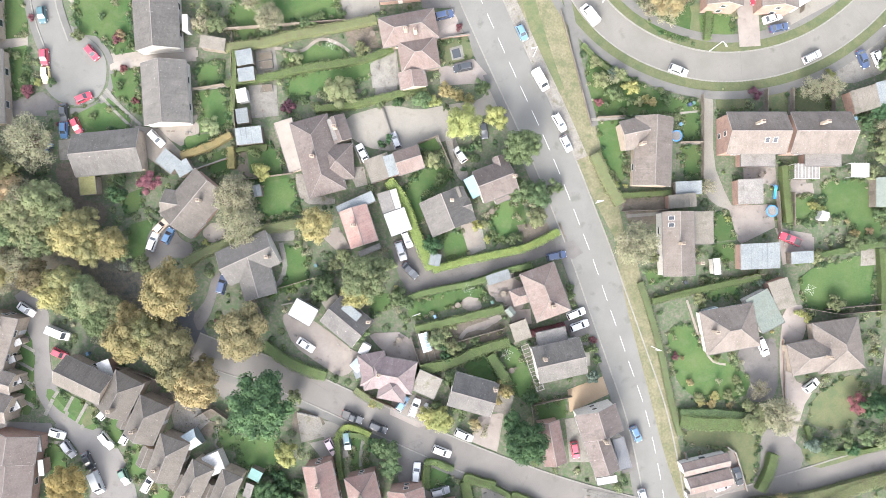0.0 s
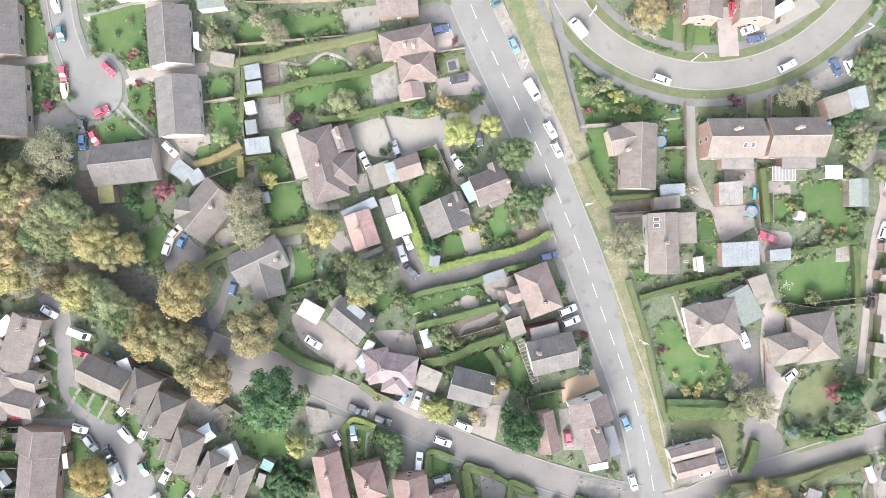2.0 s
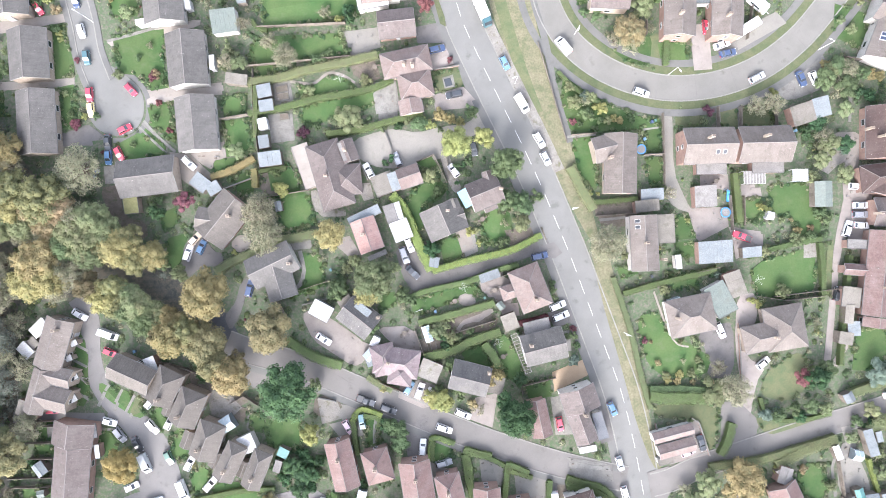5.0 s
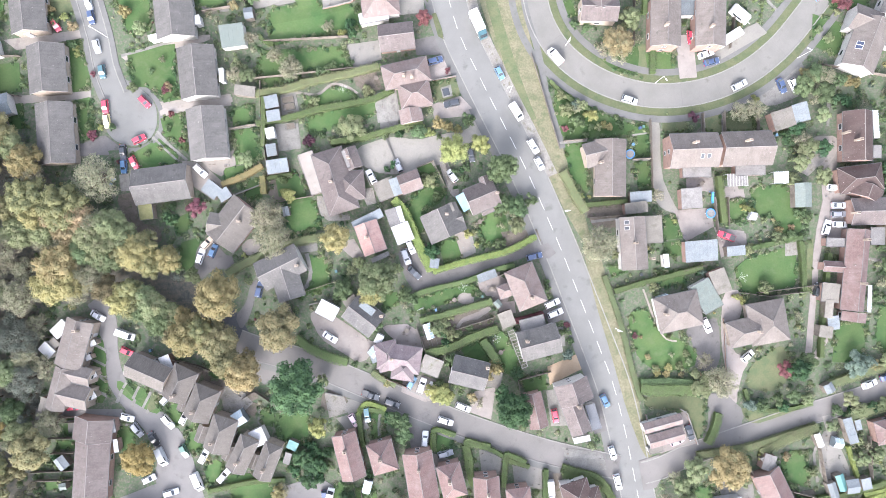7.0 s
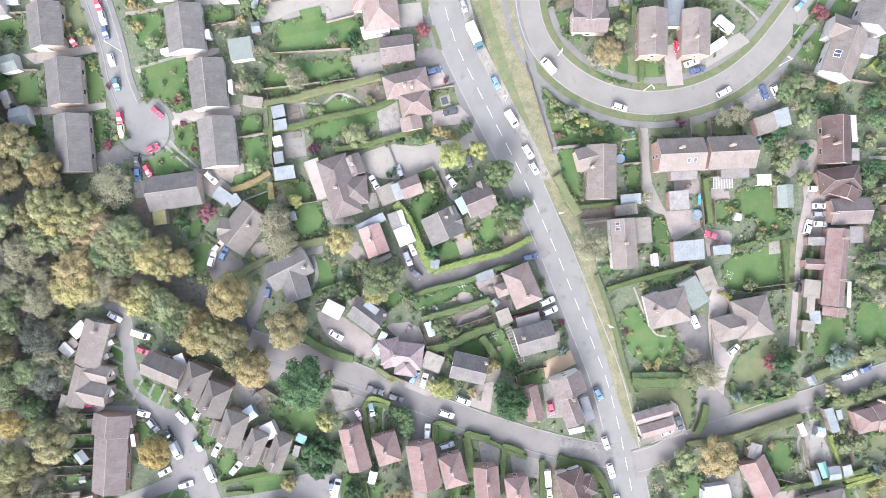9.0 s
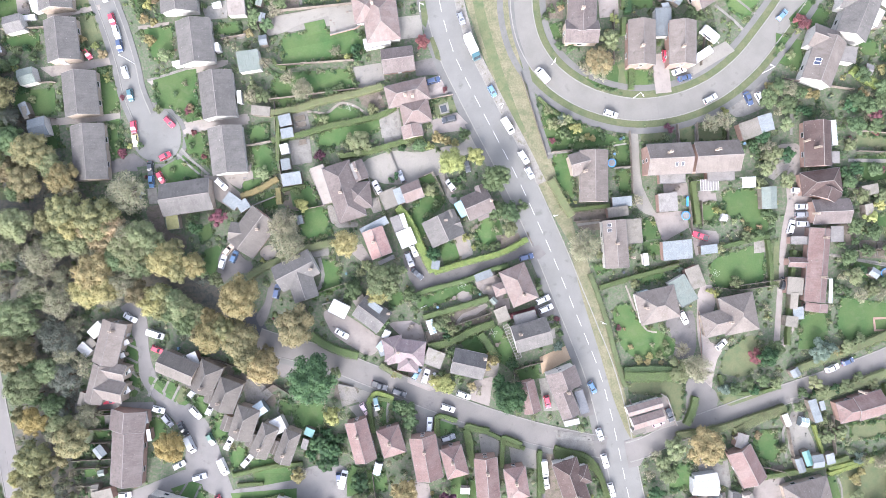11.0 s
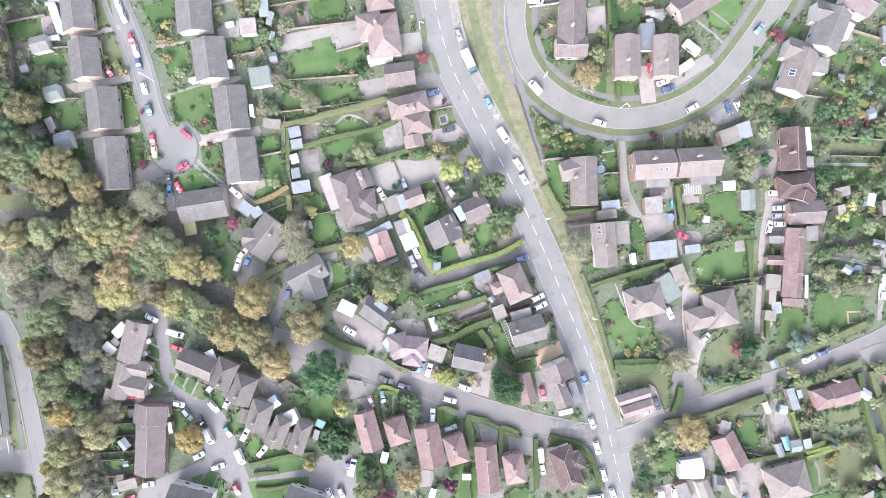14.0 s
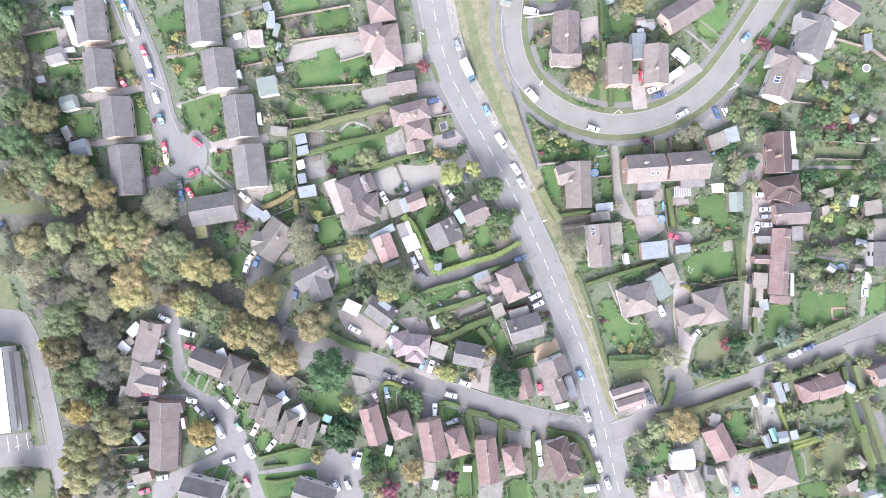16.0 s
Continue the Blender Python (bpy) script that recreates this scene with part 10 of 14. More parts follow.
garden_chair(-16, -11.3, 30)
garden_chair(-17.6, -12.2, 210)
garden_table(92.01, 9.78)
garden_chair(92.8, 10.2, 30)
garden_chair(91.2, 9.3, 210)
garden_table(3.36, -11.74)
garden_chair(4.2, -11.3, 30)
garden_chair(2.5, -12.2, 210)
bin_of("navy", -82.1, 21.2, 20)
bin_of("blue", -82.6, 20.4, 20)
bin_of("light_blue", -81.8, 21.6, 20)
bin_of("green", 52.5, 30.5, 20)
bin_of("navy", 51.7, 30.2, 20)
bin_of("green", -53.6, -23.1, 20)
bin_of("light_blue", 85.7, 29.9, 20)
bin_of("light_blue", 86.1, 27.3, 20)
bin_of("light_blue", 49.8, 26.1, 20)
bin_of("light_blue", -73.9, -22, 20)
bin_of("green", -44, 36.3, 20)
bin_of("black", 90.4, 21, 20)
bin_of("green", 10.5, -11.1, 20)
bin_of("black", -42.9, -57.5, 20)
bin_of("green", -14.7, -4.2, 20)
bin_of("teal", -26.3, -3.5, 20)
bin_of("light_blue", -1.38, -14.1, 20)
bin_of("black", 50.8, -6.9, 20)
bin_of("navy", -61.8, -36.8, 20)
bin_of("green", 91.5, 0.99, 20)
raised_bed(-37.2, 40.4, 8, 3, 1.6)
raised_bed(-37, 38.6, 8, 3, 1.6)
raised_bed(-36.7, 33.7, 8, 2.2, 1.6)
raised_bed(-4, -18.9, 15, 2, 4)
raised_bed(-4.3, -22.2, 15, 1.6, 3.2)
raised_bed(-2.2, -21.8, 15, 1.4, 3.2)
pond("dark square garden pond edged with slabs", 3, 41.1, 14, 1.7, 1.9)
washing_post(-5.2, -13.6, 20)
pergola("white slatted porch roof behind a brown terrace", 110.13, 28.88, 92, 7.0, 1.5, 10, "pale_glass", "white", 2.4)
pergola("white slatted porch roof behind a brown terrace", 107.11, -14.67, 86, 6.8, 1.1, 9, "pale_glass", "white", 2.4)
car("van", "white", 131.1, -13.5, 92, "on a concrete side drive")
car("estate", "white", 130.6, -18.1, 85, "on a concrete side drive")
car("van", "white", 41.9, -74, 5, "on a yard near the junction")
raised_bed(118.2, -2.5, 3, 1.9, 1.7)
raised_bed(120.6, -2.6, 3, 1.9, 1.7)
raised_bed(123.1, -2.8, 3, 1.9, 1.7)
raised_bed(125.6, -3, 3, 1.9, 1.7)
raised_bed(118, -4.9, 3, 1.9, 1.7)
raised_bed(120.5, -5.1, 3, 1.9, 1.7)
raised_bed(123, -5.2, 3, 1.9, 1.7)
raised_bed(125.4, -5.4, 3, 1.9, 1.7)
pergola("long timber pergola frame beside a grey-tiled house", 18.8, -24.4, -70, 10.0, 1.7, 13, None, "barge")
grow("mid", "dark", 97, 23.4, 2.4, 3.6, "dense dark evergreen small tree")
grow("mid", "grey", 92.4, 25.4, 2.8, 3.6, "thin grey-green small tree")
grow("mid", "grey", 96.7, 37, 2.8, 3.6, "thin grey-green small tree")
grow("mid", "olive", 94.4, 41.3, 2.3, 3.2, "rounded olive-green small tree")
grow("mid", "olive", 96.9, 16.7, 2.6, 3.4, "rounded olive-green small tree")
grow("shrub", "olive", 104.5, -50.7, 1.5, 1.875, "rounded olive-green garden shrub")
grow("shrub", "grey", 106.2, -52.1, 1.8, 2.2, "thin grey-green garden shrub")
grow("shrub", "olive", 108.5, -55.1, 1.6, 2, "rounded olive-green garden shrub")
grow("shrub", "dark", 89.3, -65, 1.3, 1.625, "dark evergreen garden shrub")
grow("shrub", "green", 87.5, -61.9, 1.2, 1.5, "rounded green garden shrub")
grow("shrub", "green", 79.8, -68.7, 1.3, 1.625, "rounded green garden shrub")
grow("shrub", "dark", 92.2, -75, 1.7, 2.1, "dark evergreen garden shrub")
grow("shrub", "green", 99, -42.7, 1.8, 2.2, "rounded green garden shrub")
grow("shrub", "olive", 104.2, -42.5, 2.2, 2.8, "rounded olive-green garden shrub")
grow("shrub", "dark", 107.9, -42, 2, 2.5, "dark evergreen garden shrub")
grow("shrub", "olive", 114.5, -39.4, 2, 2.5, "rounded olive-green garden shrub")
grow("shrub", "dark", 102, -43.7, 1.6, 2, "dark evergreen garden shrub")
grow("shrub", "olive", 91.6, -39.7, 1.9, 2.4, "rounded olive-green garden shrub")
grow("shrub", "dark", 85.6, -41.4, 1.7, 2.1, "dark evergreen garden shrub")
grow("shrub", "blue", 79.3, -40.4, 2, 2.5, "small blue-green garden conifer")
grow("shrub", "green", -96.3, -50.7, 1.2, 1.5, "rounded green garden shrub")
grow("shrub", "lime", -96.7, -51, 0.9, 1.125, "bright yellow-green garden shrub")
grow("shrub", "dark", -98.9, -48, 1.4, 1.75, "dark evergreen garden shrub")
grow("shrub", "olive", -97.6, -54.3, 1.4, 1.75, "rounded olive-green garden shrub")
grow("shrub", "grey", -102.9, -58.7, 1.8, 2.2, "thin grey-green garden shrub")
grow("shrub", "grey", -104.7, -55.2, 1.7, 2.1, "thin grey-green garden shrub")
grow("shrub", "dark", -100.3, -38.6, 1.8, 2.2, "dark evergreen garden shrub")
grow("shrub", "thicket", -101.7, -33.4, 2, 2.5, "dark grey-green garden shrub")
grow("shrub", "olive", -105.1, -62, 1.6, 2, "rounded olive-green garden shrub")
grow("shrub", "dark", -103.7, -24.9, 1.7, 2.1, "dark evergreen garden shrub")
grow("shrub", "grey", -104.7, -22.3, 1.6, 2, "thin grey-green garden shrub")
grow("big", "gold", -93.4, -0.2, 6.7, 10, "golden autumn tree in the wood", "trees of the wood")
grow("big", "gold", -96.1, -4.6, 5.4, 9, "golden autumn tree in the wood", "trees of the wood")
grow("big", "gold", -91, -4.2, 5.1, 9, "golden autumn tree in the wood", "trees of the wood")
grow("big", "gold", -98.8, 12.2, 4.6, 9, "golden autumn tree in the wood", "trees of the wood")
grow("big", "rust", -93.8, 11.9, 4.6, 9, "tan autumn tree in the wood", "trees of the wood")
grow("big", "rust", -88.6, 12.1, 5, 9, "tan autumn tree in the wood", "trees of the wood")
grow("big", "rust", -91.2, 8.5, 4.4, 8, "tan autumn tree in the wood", "trees of the wood")
grow("big", "olive", -84.5, 5.8, 6.9, 9, "olive-green broadleaf tree in the wood", "trees of the wood")
grow("big", "olive", -80.6, 9.5, 5.6, 9, "olive-green broadleaf tree in the wood", "trees of the wood")
grow("big", "green", -87.8, 3.1, 4.6, 8, "green broadleaf tree in the wood", "trees of the wood")
grow("big", "olive", -77.2, 6.6, 4.4, 8, "olive-green broadleaf tree in the wood", "trees of the wood")
grow("big", "grey", -84.3, 9.8, 5.1, 9, "thinly leaved grey tree in the wood", "trees of the wood")
grow("big", "gold", -74.4, 2.6, 5.6, 9, "golden autumn tree in the wood", "trees of the wood")
grow("big", "oak", -72.1, 4.6, 4.4, 8, "yellow-brown autumn tree in the wood", "trees of the wood")
grow("big", "gold", -67.6, 1, 4.1, 7, "golden autumn tree in the wood", "trees of the wood")
grow("big", "oak", -71.8, -0.4, 3.6, 7, "yellow-brown autumn tree in the wood", "trees of the wood")
grow("big", "grey", -85.2, -3.6, 4.7, 8, "thinly leaved grey tree in the wood", "trees of the wood")
grow("big", "oak", -82.1, -5.8, 4.6, 8, "yellow-brown autumn tree in the wood", "trees of the wood")
grow("big", "gold", -78.6, -8.2, 5.1, 8, "golden autumn tree in the wood", "trees of the wood")
grow("big", "oak", -75.7, -10, 4.2, 7, "yellow-brown autumn tree in the wood", "trees of the wood")
grow("big", "olive", -71.7, -10.2, 4.6, 8, "olive-green broadleaf tree in the wood", "trees of the wood")
grow("big", "green", -73.7, -12, 3.8, 7, "green broadleaf tree in the wood", "trees of the wood")
grow("big", "olive", -67.2, -13, 4.6, 7, "olive-green broadleaf tree in the wood", "trees of the wood")
grow("big", "green", -69.4, -14.8, 4.1, 7, "green broadleaf tree in the wood", "trees of the wood")
grow("big", "gold", -62.4, -16.2, 4.6, 7, "golden autumn tree in the wood", "trees of the wood")
grow("big", "grey", -90.2, -7, 3.6, 7, "thinly leaved grey tree in the wood", "trees of the wood")
grow("big", "olive", -102.1, 10.1, 4.1, 8, "olive-green broadleaf tree in the wood", "trees of the wood")
grow("big", "olive", -97.3, 8.2, 3.8, 8, "olive-green broadleaf tree in the wood", "trees of the wood")
grow("big", "olive", -82.1, 1.4, 4.2, 8, "olive-green broadleaf tree in the wood", "trees of the wood")
grow("big", "oak", -79.1, 2.5, 3.4, 7, "yellow-brown autumn tree in the wood", "trees of the wood")
grow("big", "grey", -93.3, 5.8, 3.2, 7, "thinly leaved grey tree in the wood", "trees of the wood")
grow("big", "grey", -98.6, 6.2, 3, 7, "thinly leaved grey tree in the wood", "trees of the wood")
grow("big", "oak", -76.4, -6.1, 3.6, 8, "yellow-brown autumn tree in the wood", "trees of the wood")
grow("big", "olive", -73.1, -7.7, 3.4, 7, "olive-green broadleaf tree in the wood", "trees of the wood")
grow("big", "olive", -69.7, -10.9, 3.6, 7, "olive-green broadleaf tree in the wood", "trees of the wood")
grow("big", "gold", -64.4, -13.5, 3.6, 7, "golden autumn tree in the wood", "trees of the wood")
grow("big", "oak", -58.8, -17.1, 3.8, 7, "yellow-brown autumn tree in the wood", "trees of the wood")
grow("big", "grey", -88.1, -1.8, 3.4, 8, "thinly leaved grey tree in the wood", "trees of the wood")
grow("shrub", "olive", -114.4, 62.6, 1.5, 1.875, "rounded olive-green garden shrub")
grow("shrub", "dark", -111.8, 63.3, 1.4, 1.75, "dark evergreen garden shrub")
grow("shrub", "green", -118, 58.6, 1.8, 2.25, "rounded green garden shrub")
grow("shrub", "gold", -116.6, 58.5, 1.1, 1.375, "small golden autumn garden shrub")
grow("shrub", "olive", -120.4, 60.4, 1.6, 2, "rounded olive-green garden shrub")
grow("shrub", "grey", -120.8, 67.2, 1.6, 2, "thin grey-green garden shrub")
grow("shrub", "green", -115.3, 60.4, 1.4, 1.75, "rounded green garden shrub")
grow("shrub", "dark", -113.4, 51.6, 1.4, 1.75, "dark evergreen garden shrub")
grow("shrub", "olive", -111, 48.9, 1.3, 1.625, "rounded olive-green garden shrub")
grow("shrub", "green", -24.2, -8.5, 2, 2.4, "rounded bright green garden shrub")
grow("shrub", "green", -26.4, -9.7, 1.4, 1.7, "rounded bright green garden shrub")
grow("shrub", "lime", -38.1, 16.4, 1.7, 2, "round yellow garden shrub")
grow("shrub", "grey", -28.3, -0.5, 1.6, 1.9, "thin grey-green garden shrub")
grow("shrub", "olive", -20.8, -1.4, 1.5, 1.8, "rounded olive-green garden shrub")
grow("shrub", "grey", -12, -0.3, 1.3, 1.6, "thin grey-green garden shrub")
grow("shrub", "green", -8.8, -10.8, 1.7, 2, "rounded green garden shrub")
grow("shrub", "olive", 9, 5.2, 1, 1.2, "rounded olive-green garden shrub")
grow("shrub", "lime", 9.4, 2.2, 0.9, 1.1, "bright yellow-green garden shrub")
grow("shrub", "grey", -9.3, -12.5, 1.5, 1.8, "thin grey-green garden shrub")
grow("shrub", "green", 11.1, 3, 1, 1.2, "rounded green garden shrub")
grow("shrub", "olive", 61.6, -27.2, 1.2, 1.3, "rounded olive-green garden shrub")
grow("shrub", "rust", 51.8, -27.8, 1, 1.1, "small rusty orange garden shrub")
grow("shrub", "olive", 57.4, -22.9, 0.8, 0.9, "rounded olive-green garden shrub")
grow("shrub", "olive", 53.5, -30.9, 1.2, 1.3, "rounded olive-green garden shrub")
grow("shrub", "rust", 60.1, -32.6, 0.9, 1, "small rusty orange garden shrub")
grow("shrub", "rust", 64.7, -32.7, 0.9, 1, "small rusty orange garden shrub")
grow("shrub", "rust", 50.3, -22.7, 0.6, 0.7, "small rusty orange garden shrub")
grow("shrub", "grey", 48.7, -18.5, 0.8, 0.9, "thin grey-green garden shrub")
grow("shrub", "olive", 53.8, -10.2, 1.5, 1.7, "rounded olive-green garden shrub")
grow("shrub", "red", 31.9, -19.1, 0.8, 0.9, "small red-leaved garden shrub")
grow("shrub", "green", 30.2, -20.7, 1, 1.1, "rounded green garden shrub")
grow("shrub", "green", 32.3, -23.2, 1, 1.1, "rounded green garden shrub")
grow("shrub", "grey", 62.8, -23.5, 0.7, 0.8, "thin grey-green garden shrub")
grow("shrub", "olive", 56, -21.6, 0.7, 0.8, "rounded olive-green garden shrub")
# ---- garden shrubs and small trees ----
grow("shrub", "red", -67.9, 44, 1.41, 1.78, "small red-leaved garden shrub")
grow("shrub", "red", -66.7, 37.6, 1.06, 1.34, "small red-leaved garden shrub")
grow("shrub", "red", -64.4, 31, 0.94, 1.19, "small red-leaved garden shrub")
grow("shrub", "red", -86.8, 33.3, 1.41, 1.78, "small red-leaved garden shrub")
grow("mid", "red", -60.5, 13.8, 2.6, 3.3, "small red-leaved small tree")
grow("shrub", "red", 3.5, 46.4, 0.94, 1.19, "small red-leaved garden shrub")
grow("shrub", "red", 48.7, -22.4, 0.94, 1.19, "small red-leaved garden shrub")
grow("mid", "red", 86.1, -31.8, 2.6, 3.3, "small red-leaved small tree")
grow("shrub", "red", -86.2, 48.6, 0.83, 1.04, "small red-leaved garden shrub")
grow("shrub", "purple", -31.8, 29.7, 1.88, 2.4, "dark purple-leaved garden shrub")
grow("shrub", "purple", 65.3, 32.5, 1.65, 2.1, "dark purple-leaved garden shrub")
grow("shrub", "green", -67.4, 34.3, 1.18, 1.48, "rounded green garden shrub")
grow("shrub", "green", -73, 27.7, 1.06, 1.34, "rounded green garden shrub")
grow("shrub", "green", -39.2, 20.3, 1.41, 1.78, "rounded green garden shrub")
grow("shrub", "green", -81.6, 34.9, 1.18, 1.48, "rounded green garden shrub")
grow("shrub", "green", -85.4, 34.9, 1.06, 1.34, "rounded green garden shrub")
grow("shrub", "green", -71.3, 48.8, 0.94, 1.19, "rounded green garden shrub")
grow("shrub", "green", -28.5, 47.2, 1.65, 2.1, "rounded green garden shrub")
grow("shrub", "green", -26.7, 47.7, 1.41, 1.78, "rounded green garden shrub")
grow("shrub", "green", -28.6, 30.8, 1.06, 1.34, "rounded green garden shrub")
grow("mid", "green", -4.3, 31.1, 2.3, 3, "rounded green small tree")
grow("shrub", "green", 8, 33.9, 1.99, 2.5, "rounded green garden shrub")
grow("shrub", "green", -0.23, 14.8, 1.65, 2.1, "rounded green garden shrub")
grow("shrub", "green", 0.92, 29.6, 0.94, 1.19, "rounded green garden shrub")
grow("shrub", "green", 7.4, 21.9, 1.41, 1.78, "rounded green garden shrub")
grow("shrub", "green", 4.5, 20.8, 1.18, 1.48, "rounded green garden shrub")
grow("shrub", "green", 6.2, 19, 1.06, 1.34, "rounded green garden shrub")
grow("mid", "green", -24.1, -7.5, 2.6, 3.3, "rounded green small tree")
grow("shrub", "green", -7.2, -11, 1.88, 2.4, "rounded green garden shrub")
grow("shrub", "green", -16.6, -17.5, 2.1, 2.7, "rounded green garden shrub")
grow("shrub", "green", -1.38, 1.05, 2.1, 2.7, "rounded green garden shrub")
grow("shrub", "green", 14.5, 1.91, 1.41, 1.78, "rounded green garden shrub")
grow("shrub", "green", 16.3, 2.5, 1.18, 1.48, "rounded green garden shrub")
grow("mid", "green", 19.6, 11.2, 3.5, 4, "rounded green small tree")
grow("shrub", "green", 23.2, 13, 2.1, 2.7, "rounded green garden shrub")
grow("mid", "green", 91, -29.9, 3.3, 4, "rounded green small tree")
grow("shrub", "green", 35.5, 32.5, 1.76, 2.2, "rounded green garden shrub")
grow("shrub", "green", 36.8, 31.9, 1.65, 2.1, "rounded green garden shrub")
grow("shrub", "green", 46.8, 31.4, 1.41, 1.78, "rounded green garden shrub")
grow("shrub", "green", 39.2, 30.8, 1.18, 1.48, "rounded green garden shrub")
grow("mid", "green", 79.8, -40.6, 2.3, 3, "rounded green small tree")
grow("shrub", "green", 84, -39.5, 2.1, 2.7, "rounded green garden shrub")
grow("mid", "green", 87.9, -38.8, 2.3, 3, "rounded green small tree")
grow("shrub", "green", -68.3, 11.7, 2.1, 2.7, "rounded green garden shrub")
grow("shrub", "green", -66.9, 14.2, 1.41, 1.78, "rounded green garden shrub")
grow("mid", "green", -10.6, -41.9, 2.8, 3.6, "rounded green small tree")
grow("mid", "green", -12.8, -40.8, 2.3, 3, "rounded green small tree")
grow("mid", "green", -10.6, -45.4, 2.6, 3.3, "rounded green small tree")
grow("shrub", "green", -9, -9.9, 2.1, 2.7, "rounded green garden shrub")
grow("shrub", "lime", -2, 30.9, 1.65, 2.1, "bright yellow-green garden shrub")
grow("shrub", "lime", 39.6, 33.6, 1.88, 2.4, "bright yellow-green garden shrub")
grow("shrub", "lime", 80.9, 36.7, 1.3, 1.63, "bright yellow-green garden shrub")
grow("mid", "lime", -0.14, -35.4, 3, 3.9, "bright yellow-green small tree")
grow("shrub", "lime", -3.2, 32, 1.18, 1.48, "bright yellow-green garden shrub")
grow("shrub", "lime", 74.5, -13.3, 1.06, 1.34, "bright yellow-green garden shrub")
grow("shrub", "lime", 76, -14.1, 1.18, 1.48, "bright yellow-green garden shrub")
grow("shrub", "lime", 77.4, 9.1, 1.18, 1.48, "bright yellow-green garden shrub")
grow("shrub", "lime", -49.3, 1.22, 0.94, 1.19, "bright yellow-green garden shrub")
grow("shrub", "lime", 36.3, 13.4, 0.94, 1.19, "bright yellow-green garden shrub")
grow("shrub", "olive", -26.2, 29.5, 1.41, 1.78, "rounded olive-green garden shrub")
grow("mid", "olive", -21.2, 32.7, 4, 4, "rounded olive-green small tree")
grow("shrub", "olive", -12.7, 30.2, 1.18, 1.48, "rounded olive-green garden shrub")
grow("shrub", "olive", -7.3, 32.5, 1.65, 2.1, "rounded olive-green garden shrub")
grow("shrub", "olive", -30.3, 39.5, 1.65, 2.1, "rounded olive-green garden shrub")
grow("shrub", "olive", -31.6, 38.1, 1.18, 1.48, "rounded olive-green garden shrub")
grow("shrub", "olive", -16.7, 41.8, 1.88, 2.4, "rounded olive-green garden shrub")
grow("mid", "olive", -38.6, -3.5, 3.5, 4, "rounded olive-green small tree")
grow("mid", "olive", -47.1, 46.8, 2.8, 3.6, "rounded olive-green small tree")
grow("shrub", "olive", -49.6, 49.4, 2.1, 2.7, "rounded olive-green garden shrub")
grow("shrub", "olive", -51, 46, 1.41, 1.78, "rounded olive-green garden shrub")
grow("mid", "olive", -48, 25.6, 2.6, 3.3, "rounded olive-green small tree")
grow("mid", "olive", -1.99, 18.3, 2.3, 3, "rounded olive-green small tree")
grow("mid", "olive", -1.34, -18.6, 2.3, 3, "rounded olive-green small tree")
grow("shrub", "olive", 0.41, -17.5, 1.88, 2.4, "rounded olive-green garden shrub")
grow("shrub", "olive", 2.2, -20.4, 2.1, 2.7, "rounded olive-green garden shrub")
grow("shrub", "olive", 2.2, -15.8, 1.41, 1.78, "rounded olive-green garden shrub")
grow("shrub", "olive", 41, 30.8, 1.18, 1.48, "rounded olive-green garden shrub")
grow("shrub", "olive", 59.7, -30.3, 1.41, 1.78, "rounded olive-green garden shrub")
grow("shrub", "olive", 62.2, -29.2, 1.18, 1.48, "rounded olive-green garden shrub")
grow("shrub", "olive", 81.7, -10.8, 2.1, 2.7, "rounded olive-green garden shrub")
grow("mid", "olive", 64.9, -34.6, 4.7, 4, "rounded olive-green small tree")
grow("shrub", "olive", 49.1, -3.3, 1.65, 2.1, "rounded olive-green garden shrub")
grow("shrub", "olive", 44.5, -1.57, 1.41, 1.78, "rounded olive-green garden shrub")
grow("shrub", "olive", 33.1, 35.3, 2.1, 2.7, "rounded olive-green garden shrub")
grow("shrub", "olive", 36.7, 36.5, 1.88, 2.4, "rounded olive-green garden shrub")
grow("shrub", "olive", 32, 39, 1.65, 2.1, "rounded olive-green garden shrub")
grow("shrub", "olive", -22.5, -3.5, 1.65, 2.1, "rounded olive-green garden shrub")
grow("shrub", "olive", -20.2, -1.68, 1.65, 2.1, "rounded olive-green garden shrub")
grow("shrub", "olive", -26.1, -6.4, 1.18, 1.48, "rounded olive-green garden shrub")
grow("shrub", "olive", -10.8, -3.4, 1.65, 2.1, "rounded olive-green garden shrub")
grow("shrub", "grey", 35.5, 35.6, 1.88, 2.4, "thin grey-green garden shrub")
grow("mid", "grey", 76, 33.1, 3, 3.9, "thin grey-green small tree")
grow("mid", "grey", 46.3, 49.1, 3.5, 4, "thin grey-green small tree")
grow("mid", "grey", 43, 49.9, 2.3, 3, "thin grey-green small tree")
grow("shrub", "grey", 55.4, 13.1, 2.1, 2.7, "thin grey-green garden shrub")
grow("shrub", "grey", -54.5, 46, 1.41, 1.78, "thin grey-green garden shrub")
grow("mid", "grey", 65.7, -28.9, 2.6, 3.3, "thin grey-green small tree")
grow("shrub", "grey", 90.1, -18.5, 1.65, 2.1, "thin grey-green garden shrub")
grow("shrub", "grey", 19.8, 8.4, 1.41, 1.78, "thin grey-green garden shrub")
grow("shrub", "grey", 15.7, 6.6, 1.41, 1.78, "thin grey-green garden shrub")
grow("shrub", "grey", 8.7, -38, 1.65, 2.1, "thin grey-green garden shrub")
grow("shrub", "grey", 6.9, -37.5, 1.41, 1.78, "thin grey-green garden shrub")
grow("shrub", "gold", 42.4, 31.4, 1.18, 1.48, "small golden autumn garden shrub")
grow("shrub", "gold", 43.9, 30.8, 1.18, 1.48, "small golden autumn garden shrub")
